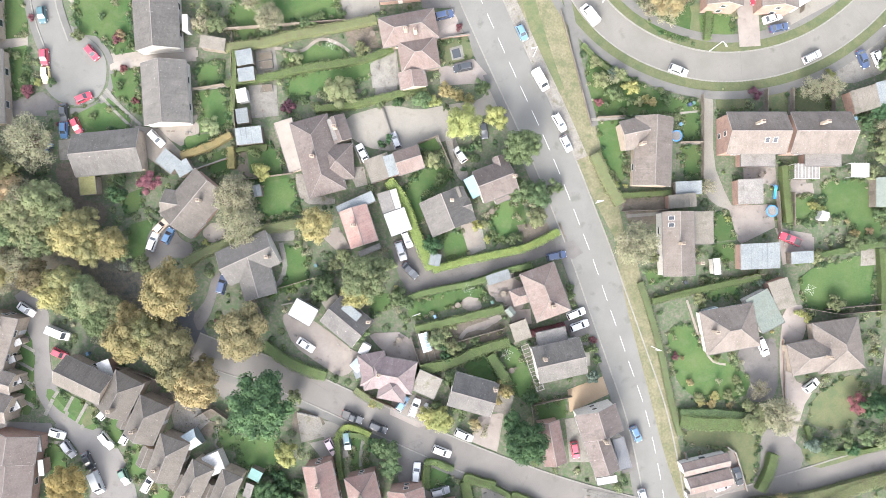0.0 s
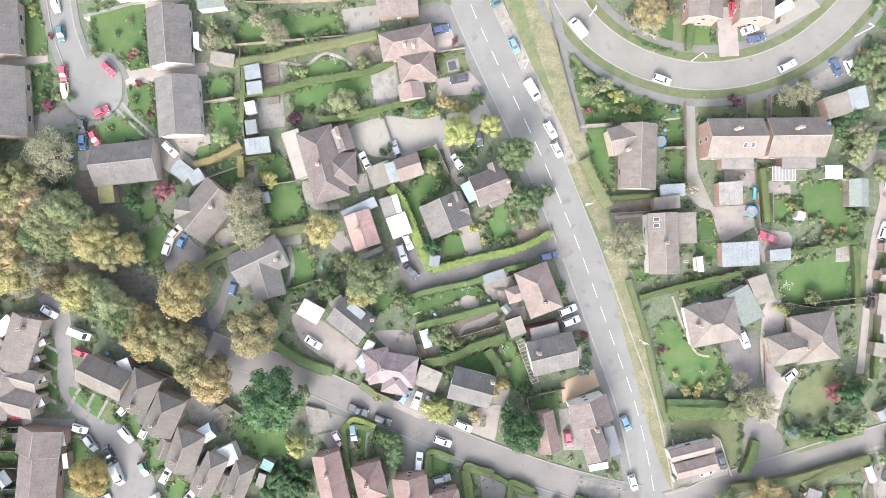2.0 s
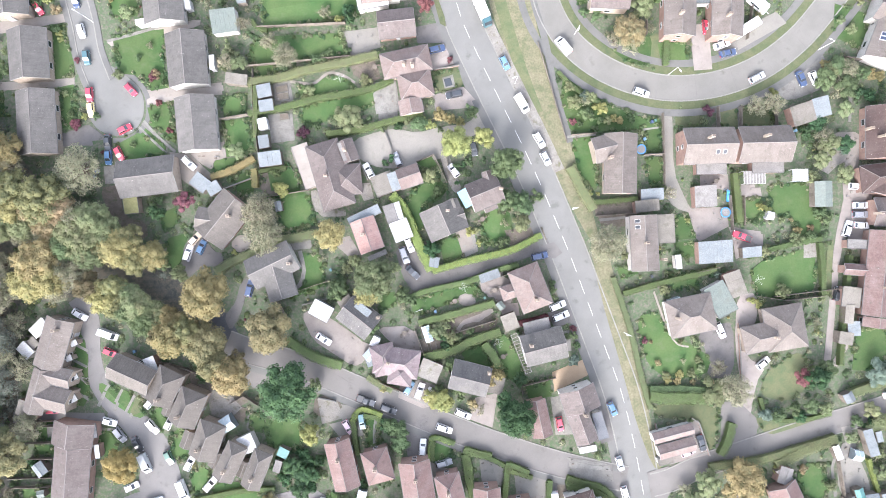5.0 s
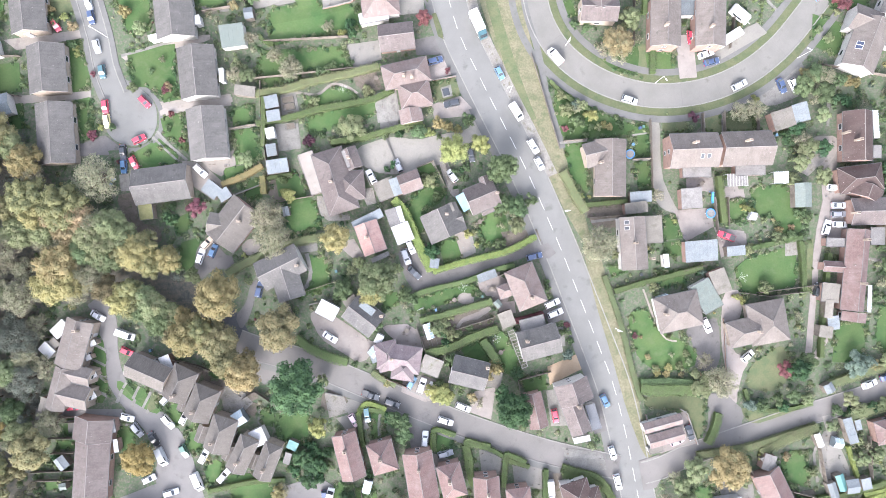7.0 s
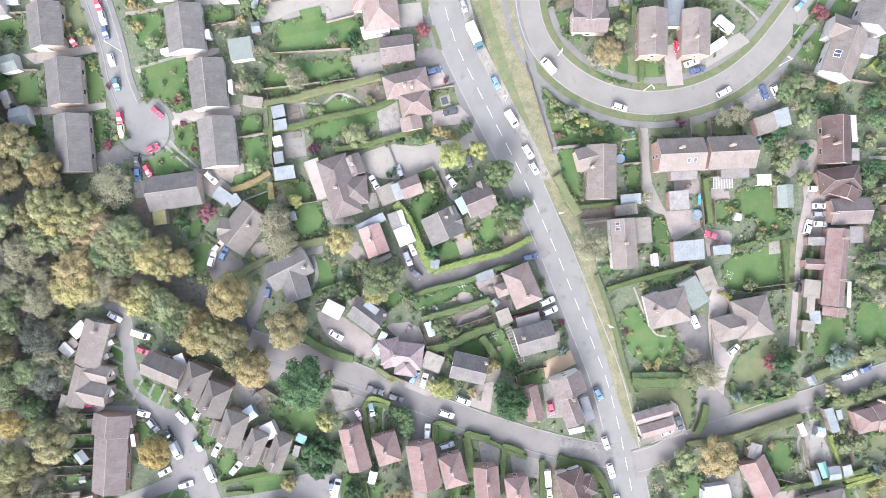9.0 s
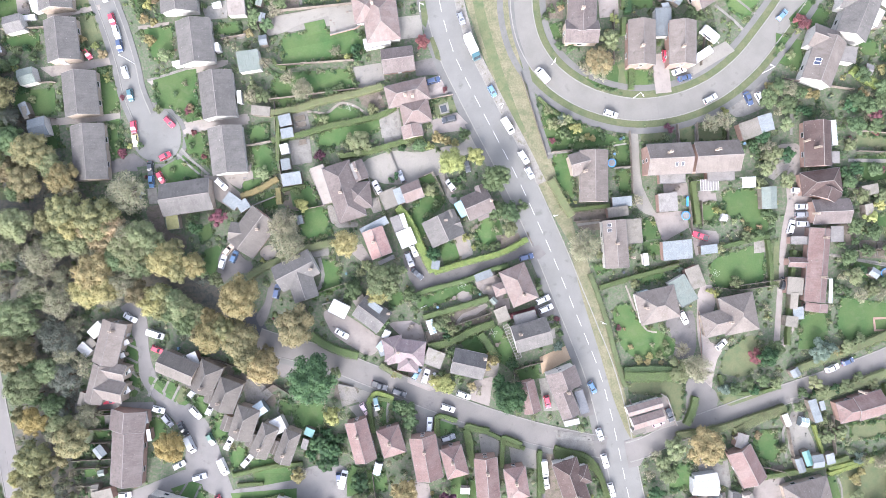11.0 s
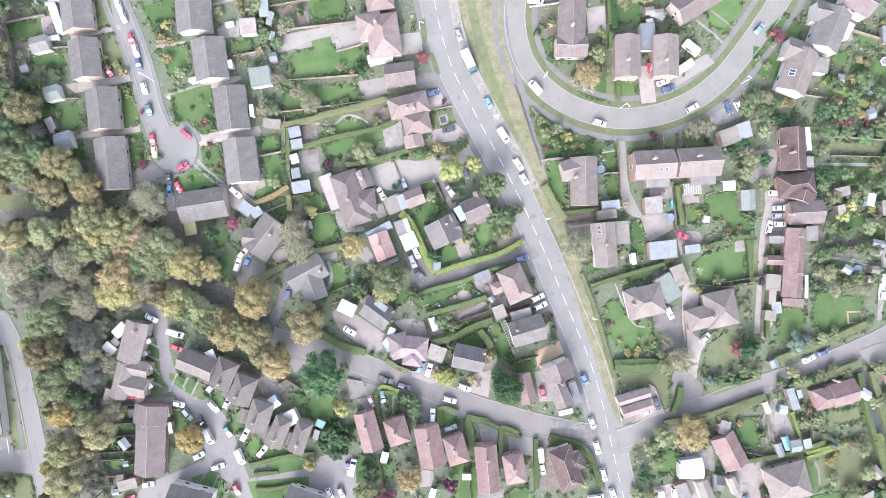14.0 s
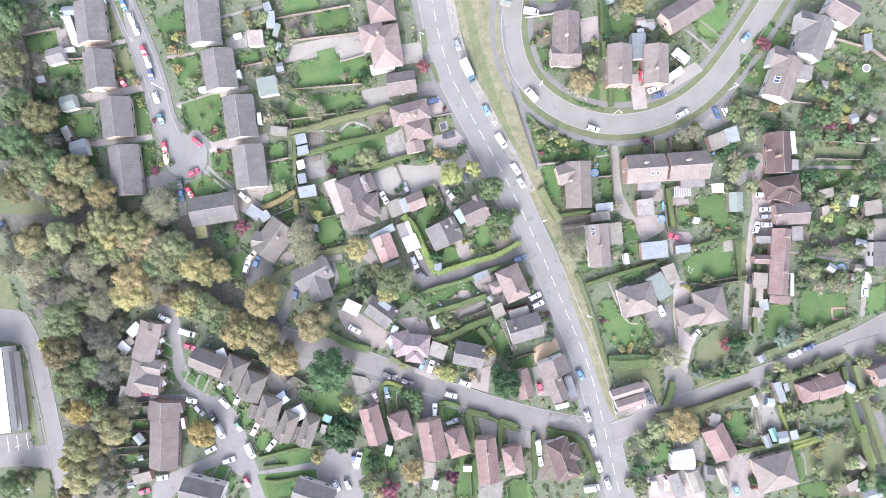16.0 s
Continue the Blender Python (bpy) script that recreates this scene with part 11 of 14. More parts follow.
grow("mid", "gold", 11.5, -30.2, 2.6, 3.3, "small golden autumn small tree")
grow("shrub", "gold", 12.7, -29.2, 1.88, 2.4, "small golden autumn garden shrub")
grow("shrub", "gold", -14.3, -32.3, 1.18, 1.48, "small golden autumn garden shrub")
grow("shrub", "gold", 3.3, 31.9, 1.65, 2.1, "small golden autumn garden shrub")
grow("shrub", "gold", 0.91, 33, 2.1, 2.7, "small golden autumn garden shrub")
grow("shrub", "gold", 5.6, 31.3, 1.41, 1.78, "small golden autumn garden shrub")
grow("shrub", "gold", 56.9, -30.4, 1.18, 1.48, "small golden autumn garden shrub")
grow("shrub", "gold", 54, -31.8, 1.18, 1.48, "small golden autumn garden shrub")
grow("shrub", "gold", 56.3, -32.1, 1.18, 1.48, "small golden autumn garden shrub")
grow("shrub", "red", 20.4, -17.8, 1.18, 1.48, "small red-leaved garden shrub")
grow("shrub", "red", 22.8, -17.3, 1.18, 1.48, "small red-leaved garden shrub")
grow("shrub", "red", 25.2, -16.8, 0.94, 1.19, "small red-leaved garden shrub")
grow("shrub", "red", 32.8, 30.6, 1.06, 1.34, "small red-leaved garden shrub")
grow("mid", "dark", 15.1, -41.3, 2.3, 3, "dark evergreen small tree")
grow("shrub", "dark", -10.9, 23.1, 1.18, 1.48, "dark evergreen garden shrub")
grow("shrub", "dark", -9.1, 30.7, 1.41, 1.78, "dark evergreen garden shrub")
grow("shrub", "dark", 4.5, 16.7, 0.71, 0.89, "dark evergreen garden shrub")
grow("shrub", "dark", -12.6, 21.9, 1.06, 1.34, "dark evergreen garden shrub")
grow("shrub", "dark", 6.2, 21.1, 0.94, 1.19, "dark evergreen garden shrub")
grow("shrub", "dark", -14.2, -41, 1.88, 2.4, "dark evergreen garden shrub")
grow("shrub", "dark", -12.5, -42.2, 1.65, 2.1, "dark evergreen garden shrub")
grow("shrub", "dark", 65.2, -6.8, 0.94, 1.19, "dark evergreen garden shrub")
grow("shrub", "blue", 35.6, 36.8, 1.65, 2.1, "small blue-green garden conifer")
grow("shrub", "blue", 77.1, -40.7, 1.88, 2.4, "small blue-green garden conifer")
grow("shrub", "blue", 66.3, -6.8, 1.18, 1.48, "small blue-green garden conifer")
grow("mid", "blue", 103.2, -30.8, 3.5, 4, "small blue-green garden conifer")
grow("shrub", "blue", 107.2, -30.5, 2.1, 2.6, "small blue-green garden conifer")
grow("shrub", "blue", 113.2, -61.8, 2.1, 2.6, "small blue-green garden conifer")
grow("shrub", "green", -117.6, 58.7, 2.1, 2.6, "rounded green garden shrub")
grow("shrub", "green", -115.1, 59.5, 1.75, 2.2, "rounded green garden shrub")
grow("shrub", "green", -109.8, 60.9, 1.75, 2.2, "rounded green garden shrub")
grow("shrub", "green", -102.9, 46.5, 1.75, 2.2, "rounded green garden shrub")
grow("mid", "green", -48.2, 69, 2.4, 3.1, "rounded green small tree")
grow("mid", "green", -44.9, 66.2, 2.4, 3.1, "rounded green small tree")
grow("shrub", "green", -49.7, 72.7, 2.1, 2.6, "rounded green garden shrub")
grow("mid", "green", -41, 72, 2.4, 3.1, "rounded green small tree")
grow("shrub", "green", -37.4, 75.4, 2.1, 2.6, "rounded green garden shrub")
grow("mid", "green", 92.6, 39.2, 3.1, 4, "rounded green small tree")
grow("mid", "green", 97.7, 37.1, 3.5, 4, "rounded green small tree")
grow("mid", "green", 96.5, 42.5, 2.8, 3.5, "rounded green small tree")
grow("mid", "green", 101.7, 40.5, 2.4, 3.1, "rounded green small tree")
grow("mid", "green", 117, 37.6, 3.1, 4, "rounded green small tree")
grow("mid", "green", 120.5, 35.7, 2.8, 3.5, "rounded green small tree")
grow("mid", "green", 124.1, 37.2, 2.8, 3.5, "rounded green small tree")
grow("mid", "green", 116.5, 30.7, 3.1, 4, "rounded green small tree")
grow("mid", "green", 122, 30.4, 2.8, 3.5, "rounded green small tree")
grow("mid", "green", 126.9, 28.3, 3.1, 4, "rounded green small tree")
grow("mid", "green", 132.4, 29.8, 2.8, 3.5, "rounded green small tree")
grow("mid", "green", 137.5, 31.1, 3.5, 4, "rounded green small tree")
grow("mid", "green", 134.4, 22.6, 3.1, 4, "rounded green small tree")
grow("mid", "green", 121.2, 18.3, 2.8, 3.5, "rounded green small tree")
grow("mid", "green", 126, 14.4, 3.1, 4, "rounded green small tree")
grow("mid", "green", 133, 14, 3.5, 4, "rounded green small tree")
grow("mid", "green", 114.2, 15.2, 2.4, 3.1, "rounded green small tree")
grow("mid", "green", 127.9, 45.6, 3.5, 4, "rounded green small tree")
grow("mid", "green", 119.1, 44.5, 3.1, 4, "rounded green small tree")
grow("mid", "green", 124.3, 40.7, 2.8, 3.5, "rounded green small tree")
grow("mid", "green", 132.9, 41.9, 3.1, 4, "rounded green small tree")
grow("mid", "green", 137.7, 45.1, 2.8, 3.5, "rounded green small tree")
grow("mid", "green", 115, 3, 2.8, 3.5, "rounded green small tree")
grow("mid", "green", 120.2, 0.88, 2.8, 3.5, "rounded green small tree")
grow("mid", "green", 124.9, -4.7, 3.1, 4, "rounded green small tree")
grow("mid", "green", 112.8, -5.6, 2.8, 3.5, "rounded green small tree")
grow("mid", "green", 118.3, -4.2, 2.4, 3.1, "rounded green small tree")
grow("mid", "green", 128.2, -13.6, 2.4, 3.1, "rounded green small tree")
grow("shrub", "green", 132, -12.1, 2.1, 2.6, "rounded green garden shrub")
grow("mid", "olive", 97.7, 32, 2.4, 3.1, "rounded olive-green small tree")
grow("mid", "olive", 93.4, 23.5, 3.1, 4, "rounded olive-green small tree")
grow("mid", "olive", 91.6, 20.1, 2.8, 3.5, "rounded olive-green small tree")
grow("shrub", "olive", 89.9, 15.9, 2.1, 2.6, "rounded olive-green garden shrub")
grow("shrub", "olive", 115, 25.7, 2.1, 2.6, "rounded olive-green garden shrub")
grow("mid", "olive", 130.2, 19.5, 2.4, 3.1, "rounded olive-green small tree")
grow("mid", "olive", 117.3, 11.5, 2.8, 3.5, "rounded olive-green small tree")
grow("mid", "olive", 122.7, 11.2, 2.4, 3.1, "rounded olive-green small tree")
grow("mid", "olive", 127.1, 2.2, 3.1, 4, "rounded olive-green small tree")
grow("mid", "olive", 132.5, 1.84, 2.8, 3.5, "rounded olive-green small tree")
grow("mid", "olive", 128.8, -4.9, 2.4, 3.1, "rounded olive-green small tree")
grow("mid", "olive", 114, -10.9, 3.1, 4, "rounded olive-green small tree")
grow("mid", "olive", 119.4, -14.8, 2.4, 3.1, "rounded olive-green small tree")
grow("mid", "olive", 123, -13.3, 2.4, 3.1, "rounded olive-green small tree")
grow("mid", "olive", 111.5, -30.1, 2.4, 3.1, "rounded olive-green small tree")
grow("shrub", "olive", 115.2, -28.6, 2.1, 2.6, "rounded olive-green garden shrub")
grow("shrub", "olive", 85.5, 1.35, 2.1, 2.6, "rounded olive-green garden shrub")
grow("shrub", "olive", 77.5, -1.64, 1.75, 2.2, "rounded olive-green garden shrub")
grow("mid", "olive", 62.3, -56.5, 3.8, 4, "rounded olive-green small tree")
grow("mid", "olive", 60.1, -63.4, 3.1, 4, "rounded olive-green small tree")
grow("mid", "olive", 57.8, -73.8, 2.8, 3.5, "rounded olive-green small tree")
grow("mid", "olive", 58.7, -59.9, 2.8, 3.5, "rounded olive-green small tree")
grow("mid", "olive", 74.6, -59.2, 2.4, 3.1, "rounded olive-green small tree")
grow("mid", "olive", 108.3, -53.5, 2.4, 3.1, "rounded olive-green small tree")
grow("mid", "olive", 104.7, -55, 2.4, 3.1, "rounded olive-green small tree")
grow("mid", "olive", 102.1, -40, 2.4, 3.1, "rounded olive-green small tree")
grow("mid", "olive", 110.8, -41.4, 2.4, 3.1, "rounded olive-green small tree")
grow("shrub", "olive", 118, -41, 2.1, 2.6, "rounded olive-green garden shrub")
grow("mid", "olive", 121.5, -63.9, 2.8, 3.5, "rounded olive-green small tree")
grow("mid", "olive", 122.7, -70.9, 3.1, 4, "rounded olive-green small tree")
grow("mid", "olive", 117.1, -75.8, 3.1, 4, "rounded olive-green small tree")
grow("mid", "olive", 112.4, -72.2, 2.4, 3.1, "rounded olive-green small tree")
grow("mid", "olive", 127.6, -76.5, 3.5, 4, "rounded olive-green small tree")
grow("mid", "olive", 126, -50.3, 2.4, 3.1, "rounded olive-green small tree")
grow("mid", "olive", 131.1, -54.1, 2.4, 3.1, "rounded olive-green small tree")
grow("shrub", "olive", 92.5, -57.9, 1.75, 2.2, "rounded olive-green garden shrub")
grow("mid", "olive", 128.2, -39.9, 2.8, 3.5, "rounded olive-green small tree")
grow("mid", "olive", 133.9, -36.8, 2.4, 3.1, "rounded olive-green small tree")
grow("mid", "olive", 132.6, -43.7, 2.4, 3.1, "rounded olive-green small tree")
grow("shrub", "gold", 119.3, 39.4, 2.1, 2.6, "small golden autumn garden shrub")
grow("shrub", "gold", 125.2, 46.1, 1.75, 2.2, "small golden autumn garden shrub")
grow("shrub", "gold", 106.4, 40, 1.57, 1.98, "small golden autumn garden shrub")
grow("shrub", "gold", 127.2, 35.5, 1.75, 2.2, "small golden autumn garden shrub")
grow("shrub", "gold", 109, -31.7, 1.75, 2.2, "small golden autumn garden shrub")
grow("shrub", "gold", 112.2, -67.1, 1.75, 2.2, "small golden autumn garden shrub")
grow("shrub", "gold", 114.2, -65.6, 1.4, 1.76, "small golden autumn garden shrub")
grow("shrub", "gold", 85.8, 3.1, 1.4, 1.76, "small golden autumn garden shrub")
grow("mid", "gold", -42.5, -58.6, 2.4, 3.1, "small golden autumn small tree")
grow("shrub", "gold", 36.4, -68.2, 2.1, 2.6, "small golden autumn garden shrub")
grow("mid", "red", 122.3, 33.1, 2.4, 3.1, "small red-leaved small tree")
grow("shrub", "red", 103.9, 59.6, 2.1, 2.6, "small red-leaved garden shrub")
grow("shrub", "red", 102.4, 61.2, 1.75, 2.2, "small red-leaved garden shrub")
grow("shrub", "red", 123.7, 18.2, 1.4, 1.76, "small red-leaved garden shrub")
grow("mid", "red", -20.6, -70.3, 3.5, 4, "small red-leaved small tree")
grow("mid", "red", -2.2, 59.5, 2.4, 3.1, "small red-leaved small tree")
grow("shrub", "red", -86.6, 32.4, 1.4, 1.76, "small red-leaved garden shrub")
grow("mid", "lime", 119.7, 5.3, 2.4, 3.1, "bright yellow-green small tree")
grow("shrub", "lime", -92.7, 63, 1.4, 1.76, "bright yellow-green garden shrub")
grow("shrub", "lime", 135.8, 62, 1.75, 2.2, "bright yellow-green garden shrub")
grow("shrub", "lime", 38.2, -69, 1.75, 2.2, "bright yellow-green garden shrub")
grow("mid", "dark", -113, 83.3, 2.8, 3.5, "dark evergreen small tree")
grow("shrub", "dark", -120.2, 58, 2.1, 2.6, "dark evergreen garden shrub")
grow("mid", "dark", 90.5, 29, 2.4, 3.1, "dark evergreen small tree")
grow("shrub", "dark", 87.9, 26.6, 2.1, 2.6, "dark evergreen garden shrub")
grow("mid", "dark", 115.5, 36.1, 2.4, 3.1, "dark evergreen small tree")
grow("mid", "dark", 137.2, 19, 2.4, 3.1, "dark evergreen small tree")
grow("shrub", "dark", 131.5, 8.9, 2.1, 2.6, "dark evergreen garden shrub")
grow("mid", "dark", -35.8, -50.1, 3.1, 4, "dark evergreen small tree")
grow("mid", "dark", -32.5, -52.2, 2.8, 3.5, "dark evergreen small tree")
grow("mid", "dark", -34.4, -55.5, 2.8, 3.5, "dark evergreen small tree")
grow("mid", "dark", -25.2, -61.3, 3.1, 4, "dark evergreen small tree")
grow("shrub", "dark", -19.7, -55.1, 1.4, 1.76, "dark evergreen garden shrub")
grow("mid", "dark", 131, -78.5, 3.5, 4, "dark evergreen small tree")
grow("mid", "dark", 125.9, -78.2, 2.8, 3.5, "dark evergreen small tree")
grow("mid", "dark", 56.5, -68.6, 2.4, 3.1, "dark evergreen small tree")
# ---- stretches of wild growth ----
WOOD = pair([-137.73, 99.71, -120.32, 98.63, -119.3, 61.8, -112.62, 43.85, -101.51, 26.47, -90.73, 11.72, -63.96, -3.19, -47.81, -25.37, -51.78, -32.18, -61.72, -22.72, -80.4, -12.7, -88.92, -8.63, -102.22, -10.42, -100.94, -36.05, -104.61, -46.4, -103.51, -69.42, -121.02, -68.28, -120.53, -34.78, -122.85, -17.02, -128.66, 0.95, -143.66, 12.46])
EAST_GARDENS = pair([91.36, 42.43, 104.51, 40.72, 115.12, 40.93, 119.12, 48.61, 142.19, 55.97, 142.9, -27.04, 125.88, -15.34, 111.77, -14.44, 115.59, 13.57, 100.31, 15.43, 102.32, 33.81, 88.92, 17.03])
SOUTH_GARDENS = pair([55.97, -58.59, 63.34, -53.76, 77.5, -53.8, 86.7, -48.2, 95.73, -45.24, 105.89, -52.98, 124.29, -41.77, 142.27, -37.62, 139.32, -87.08, 54.54, -81.53])
# ---- more garden detail ----
patch("lawn", "lawn_dry", 0.1, "faded olive front lawn of a bungalow", -98.5, 84.3, -94.6, 85.5, -92.8, 74.9, -98.9, 73.5, soft=0)
patch("lawn", "lawn_dry", 0.1, "faded olive front lawn of a bungalow", -98, 71.7, -93.7, 72.1, -92.3, 67.1, -97.6, 67.1, soft=0)
patch("lawn", "lawn", 0.1, "mown green back-garden lawn behind a bungalow", -121.4, 77, -115.1, 77.3, -115.1, 71.7, -121.1, 71.4, soft=0)
patch("lawn", "lawn", 0.1, "mown green back-garden lawn behind a bungalow", -59.7, 67.5, -53.7, 68.2, -53.4, 64.3, -59.2, 64, soft=0)
patch("lawn", "lawn", 0.1, "mown green back-garden lawn behind a bungalow", -118.2, 67.3, -108.4, 67.8, -109, 64, -118.1, 63.5, soft=0)
patch("lawn", "lawn", 0.1, "mown green back-garden lawn behind a bungalow", -77.8, 53.9, -66.4, 53.6, -65.8, 44, -76.6, 45.1, soft=0)
patch("patio", "gravel", 0.112, "pinkish block-paved patio behind a bungalow", -114.7, 78.3, -111.5, 78.8, -110.8, 73.2, -114.3, 73.1, soft=0)
patch("yard", "slab", 0.112, "pale concrete yard beside a garage", -62.9, 72.3, -56.1, 74.3, -56, 69.4, -62, 69.1, soft=0)
shed("flat pale gravelled garage roof beside a bungalow", "gravel", "render", -52.7, 71.3, 0.5, 4.8, 4.5, 2.5, "mono", name="garage", category="garage")
shed("white plastic covered garden box", "white", "white", -58.5, 72.7, 12.4, 2.5, 1.57, 1.0, "mono", name="storage_box", category="storage box")
shed("white plastic covered garden box", "white", "white", -110.6, 71.7, 5.0, 3.5, 1.4, 1.1, "mono", name="storage_box", category="storage box")
shed("dark green garden shed by a hedge", "sheet_green", "timber", -46.2, 73.4, 71.0, 4, 1.74, 2.2, "pitched")
shed("pale grey garden shed", "sheet", "timber", -45.9, 68.2, 78.1, 2.5, 1.74, 2.2, "pitched")
strip("path", "slab", "straight concrete garden path between lawns", [-64.2, 79, -53.2, 81.2, -49.6, 81.6], -0.4, 0.4, 0.118)
strip("path", "slab", "concrete path along a back garden", [-63, 65.6, -54, 63.7, -51.5, 63.9], -0.35, 0.35, 0.118)
strip("path", "slab", "pale concrete garden path beside a bungalow", [-79.2, 53, -73.3, 54.4, -65, 56.6], -0.35, 0.35, 0.118)
grow("mid", "olive", -73.5, 59.5, 2.3, 3, "rounded olive-green small tree")
grow("mid", "olive", -49.7, 77.8, 2.4, 3.1, "rounded olive-green small tree")
grow("shrub", "olive", -51.6, 76.3, 2.1, 2.6, "rounded olive-green garden shrub")
grow("shrub", "olive", -54.8, 75.9, 1.75, 2.2, "rounded olive-green garden shrub")
grow("shrub", "olive", -61.4, 77, 1.75, 2.2, "rounded olive-green garden shrub")
grow("shrub", "olive", -76.1, 44.8, 1.57, 1.98, "rounded olive-green garden shrub")
grow("shrub", "gold", -77.5, 63.8, 1.92, 2.4, "small golden autumn garden shrub")
grow("shrub", "gold", -96.4, 65, 1.4, 1.76, "small golden autumn garden shrub")
grow("shrub", "gold", -78.8, 69.7, 1.75, 2.2, "small golden autumn garden shrub")
grow("shrub", "gold", -76.3, 68.9, 1.4, 1.76, "small golden autumn garden shrub")
grow("shrub", "gold", -55.3, 79.4, 1.57, 1.98, "small golden autumn garden shrub")
grow("shrub", "lime", -77.7, 73.8, 1.57, 1.98, "bright yellow-green garden shrub")
grow("shrub", "lime", -115.5, 58.2, 1.22, 1.54, "bright yellow-green garden shrub")
grow("shrub", "lime", -90.3, 54.9, 1.05, 1.32, "bright yellow-green garden shrub")
grow("shrub", "lime", -90, 53.5, 1.05, 1.32, "bright yellow-green garden shrub")
grow("shrub", "green", -79.4, 74.4, 1.4, 1.76, "rounded green garden shrub")
grow("shrub", "green", -80.2, 71.5, 1.75, 2.2, "rounded green garden shrub")
grow("shrub", "green", -62.2, 72.6, 1.22, 1.54, "rounded green garden shrub")
grow("shrub", "green", -74.4, 70.2, 1.57, 1.98, "rounded green garden shrub")
grow("shrub", "green", -96.5, 63.2, 1.57, 1.98, "rounded green garden shrub")
grow("shrub", "green", -95.2, 62.1, 1.57, 1.98, "rounded green garden shrub")
grow("shrub", "green", -90.8, 55.9, 1.22, 1.54, "rounded green garden shrub")
grow("shrub", "green", -48.8, 67.1, 1.75, 2.2, "rounded green garden shrub")
grow("shrub", "green", -47, 79.3, 1.4, 1.76, "rounded green garden shrub")
grow("shrub", "green", -45.9, 74, 1.57, 1.98, "rounded green garden shrub")
grow("shrub", "rust", -90.7, 60.7, 1.57, 1.98, "small rusty orange garden shrub")
grow("shrub", "rust", -75.7, 74.5, 1.22, 1.54, "small rusty orange garden shrub")
grow("shrub", "rust", -50, 64.5, 1.57, 1.98, "small rusty orange garden shrub")
grow("shrub", "rust", -67.4, 44.6, 1.4, 1.76, "small rusty orange garden shrub")
grow("shrub", "grey", -54.1, 60.9, 1.57, 1.98, "thin grey-green garden shrub")
grow("shrub", "grey", -56.1, 62.4, 1.57, 1.98, "thin grey-green garden shrub")
grow("shrub", "grey", -56.6, 47.9, 1.92, 2.4, "thin grey-green garden shrub")
grow("shrub", "grey", -51.5, 47.6, 1.57, 1.98, "thin grey-green garden shrub")
grow("shrub", "grey", -68.5, 51.4, 1.22, 1.54, "thin grey-green garden shrub")
patch("garden_bed", "soil", 0.08, "dug brown vegetable plot in a back garden", -44, 76, -36.2, 78, -35.9, 71.3, -43.8, 69.3, soft=0)
patch("lawn", "lawn", 0.1, "mown green strip of back garden", -44.3, 83, -33.6, 84.5, -32.9, 79.9, -43.8, 77.4, soft=0)
patch("lawn", "lawn", 0.1, "mown green strip of back garden", -33.7, 78.2, -24.1, 79.3, -23.4, 74.4, -33.4, 72.2, soft=0)
patch("driveway", "drive", 0.128, "long pale concrete drive to a garage", -45.5, 68.8, -34.6, 70.2, -20.4, 72.5, -20.1, 70.3, -34.8, 67, -42, 64, -45.5, 63.8)
patch("patio", "drive", 0.13, "grey concrete patio behind a pink-roofed house", -27.8, 71.2, -21.4, 72.2, -20.9, 64.8, -27.6, 63.4, soft=0)
patch("lawn", "lawn", 0.132, "mown green back lawn with curved border", -34.8, 66.7, -29.1, 67.7, -28.3, 64.2, -34, 63.1, soft=0)
low_wall("low pale wall along a back garden", [-27.6, 63.1, -20.5, 64.6, -18.7, 65.7], 0.7, "brick")
strip("path", "slab", "pale path along a fence", [-36.6, 79.1, -36, 75.2, -35.1, 72], -0.4, 0.4, 0.118)
hedge("hedge", "clipped green hedge between back gardens", [-29.2, 44.6, -22.1, 46.2, -13.1, 48.1], 1.0, 1.4)
hedge("hedge", "clipped green hedge between back gardens", [-43.9, 57.1, -42.6, 55.2, -40.2, 54.4], 1.0, 1.2)
grow("shrub", "dark", -20.7, 58.8, 1.75, 2.2, "dark evergreen garden shrub")
grow("shrub", "dark", -17.6, 59, 1.4, 1.76, "dark evergreen garden shrub")
grow("shrub", "lime", -23, 56.7, 1.22, 1.54, "bright yellow-green garden shrub")
grow("mid", "grey", -42.5, 70.3, 2.6, 3.3, "thin grey-green small tree")
grow("shrub", "grey", -43.8, 68.6, 1.75, 2.2, "thin grey-green garden shrub")
grow("shrub", "grey", -26, 59.1, 1.57, 1.98, "thin grey-green garden shrub")
grow("shrub", "green", -46.3, 63.9, 1.4, 1.76, "rounded green garden shrub")
grow("shrub", "green", -18.8, 62.6, 1.22, 1.54, "rounded green garden shrub")
grow("shrub", "green", -36.8, 45.8, 1.75, 2.2, "rounded green garden shrub")
grow("shrub", "green", -25.3, 48.6, 1.4, 1.76, "rounded green garden shrub")
grow("shrub", "green", -20.9, 49.1, 1.22, 1.54, "rounded green garden shrub")
grow("shrub", "olive", -35.6, 49.2, 1.92, 2.4, "rounded olive-green garden shrub")
grow("shrub", "olive", -40.4, 51.3, 1.57, 1.98, "rounded olive-green garden shrub")
patch("driveway", "drive_dark", 0.1, "dark tarmac drive between pale walls", 30.9, 76.3, 44.7, 77.9, 44.6, 75.4, 31.1, 73.8, soft=0)
low_wall("pale rendered wall along a drive", [30.7, 73.1, 38.6, 73.7, 44.9, 75.4], 0.9, "render")
patch("patio", "gravel", 0.1, "brown paved patio with an oval bed", 47.5, 71.7, 53.2, 72.4, 53, 64.7, 47.7, 64.3, soft=0)
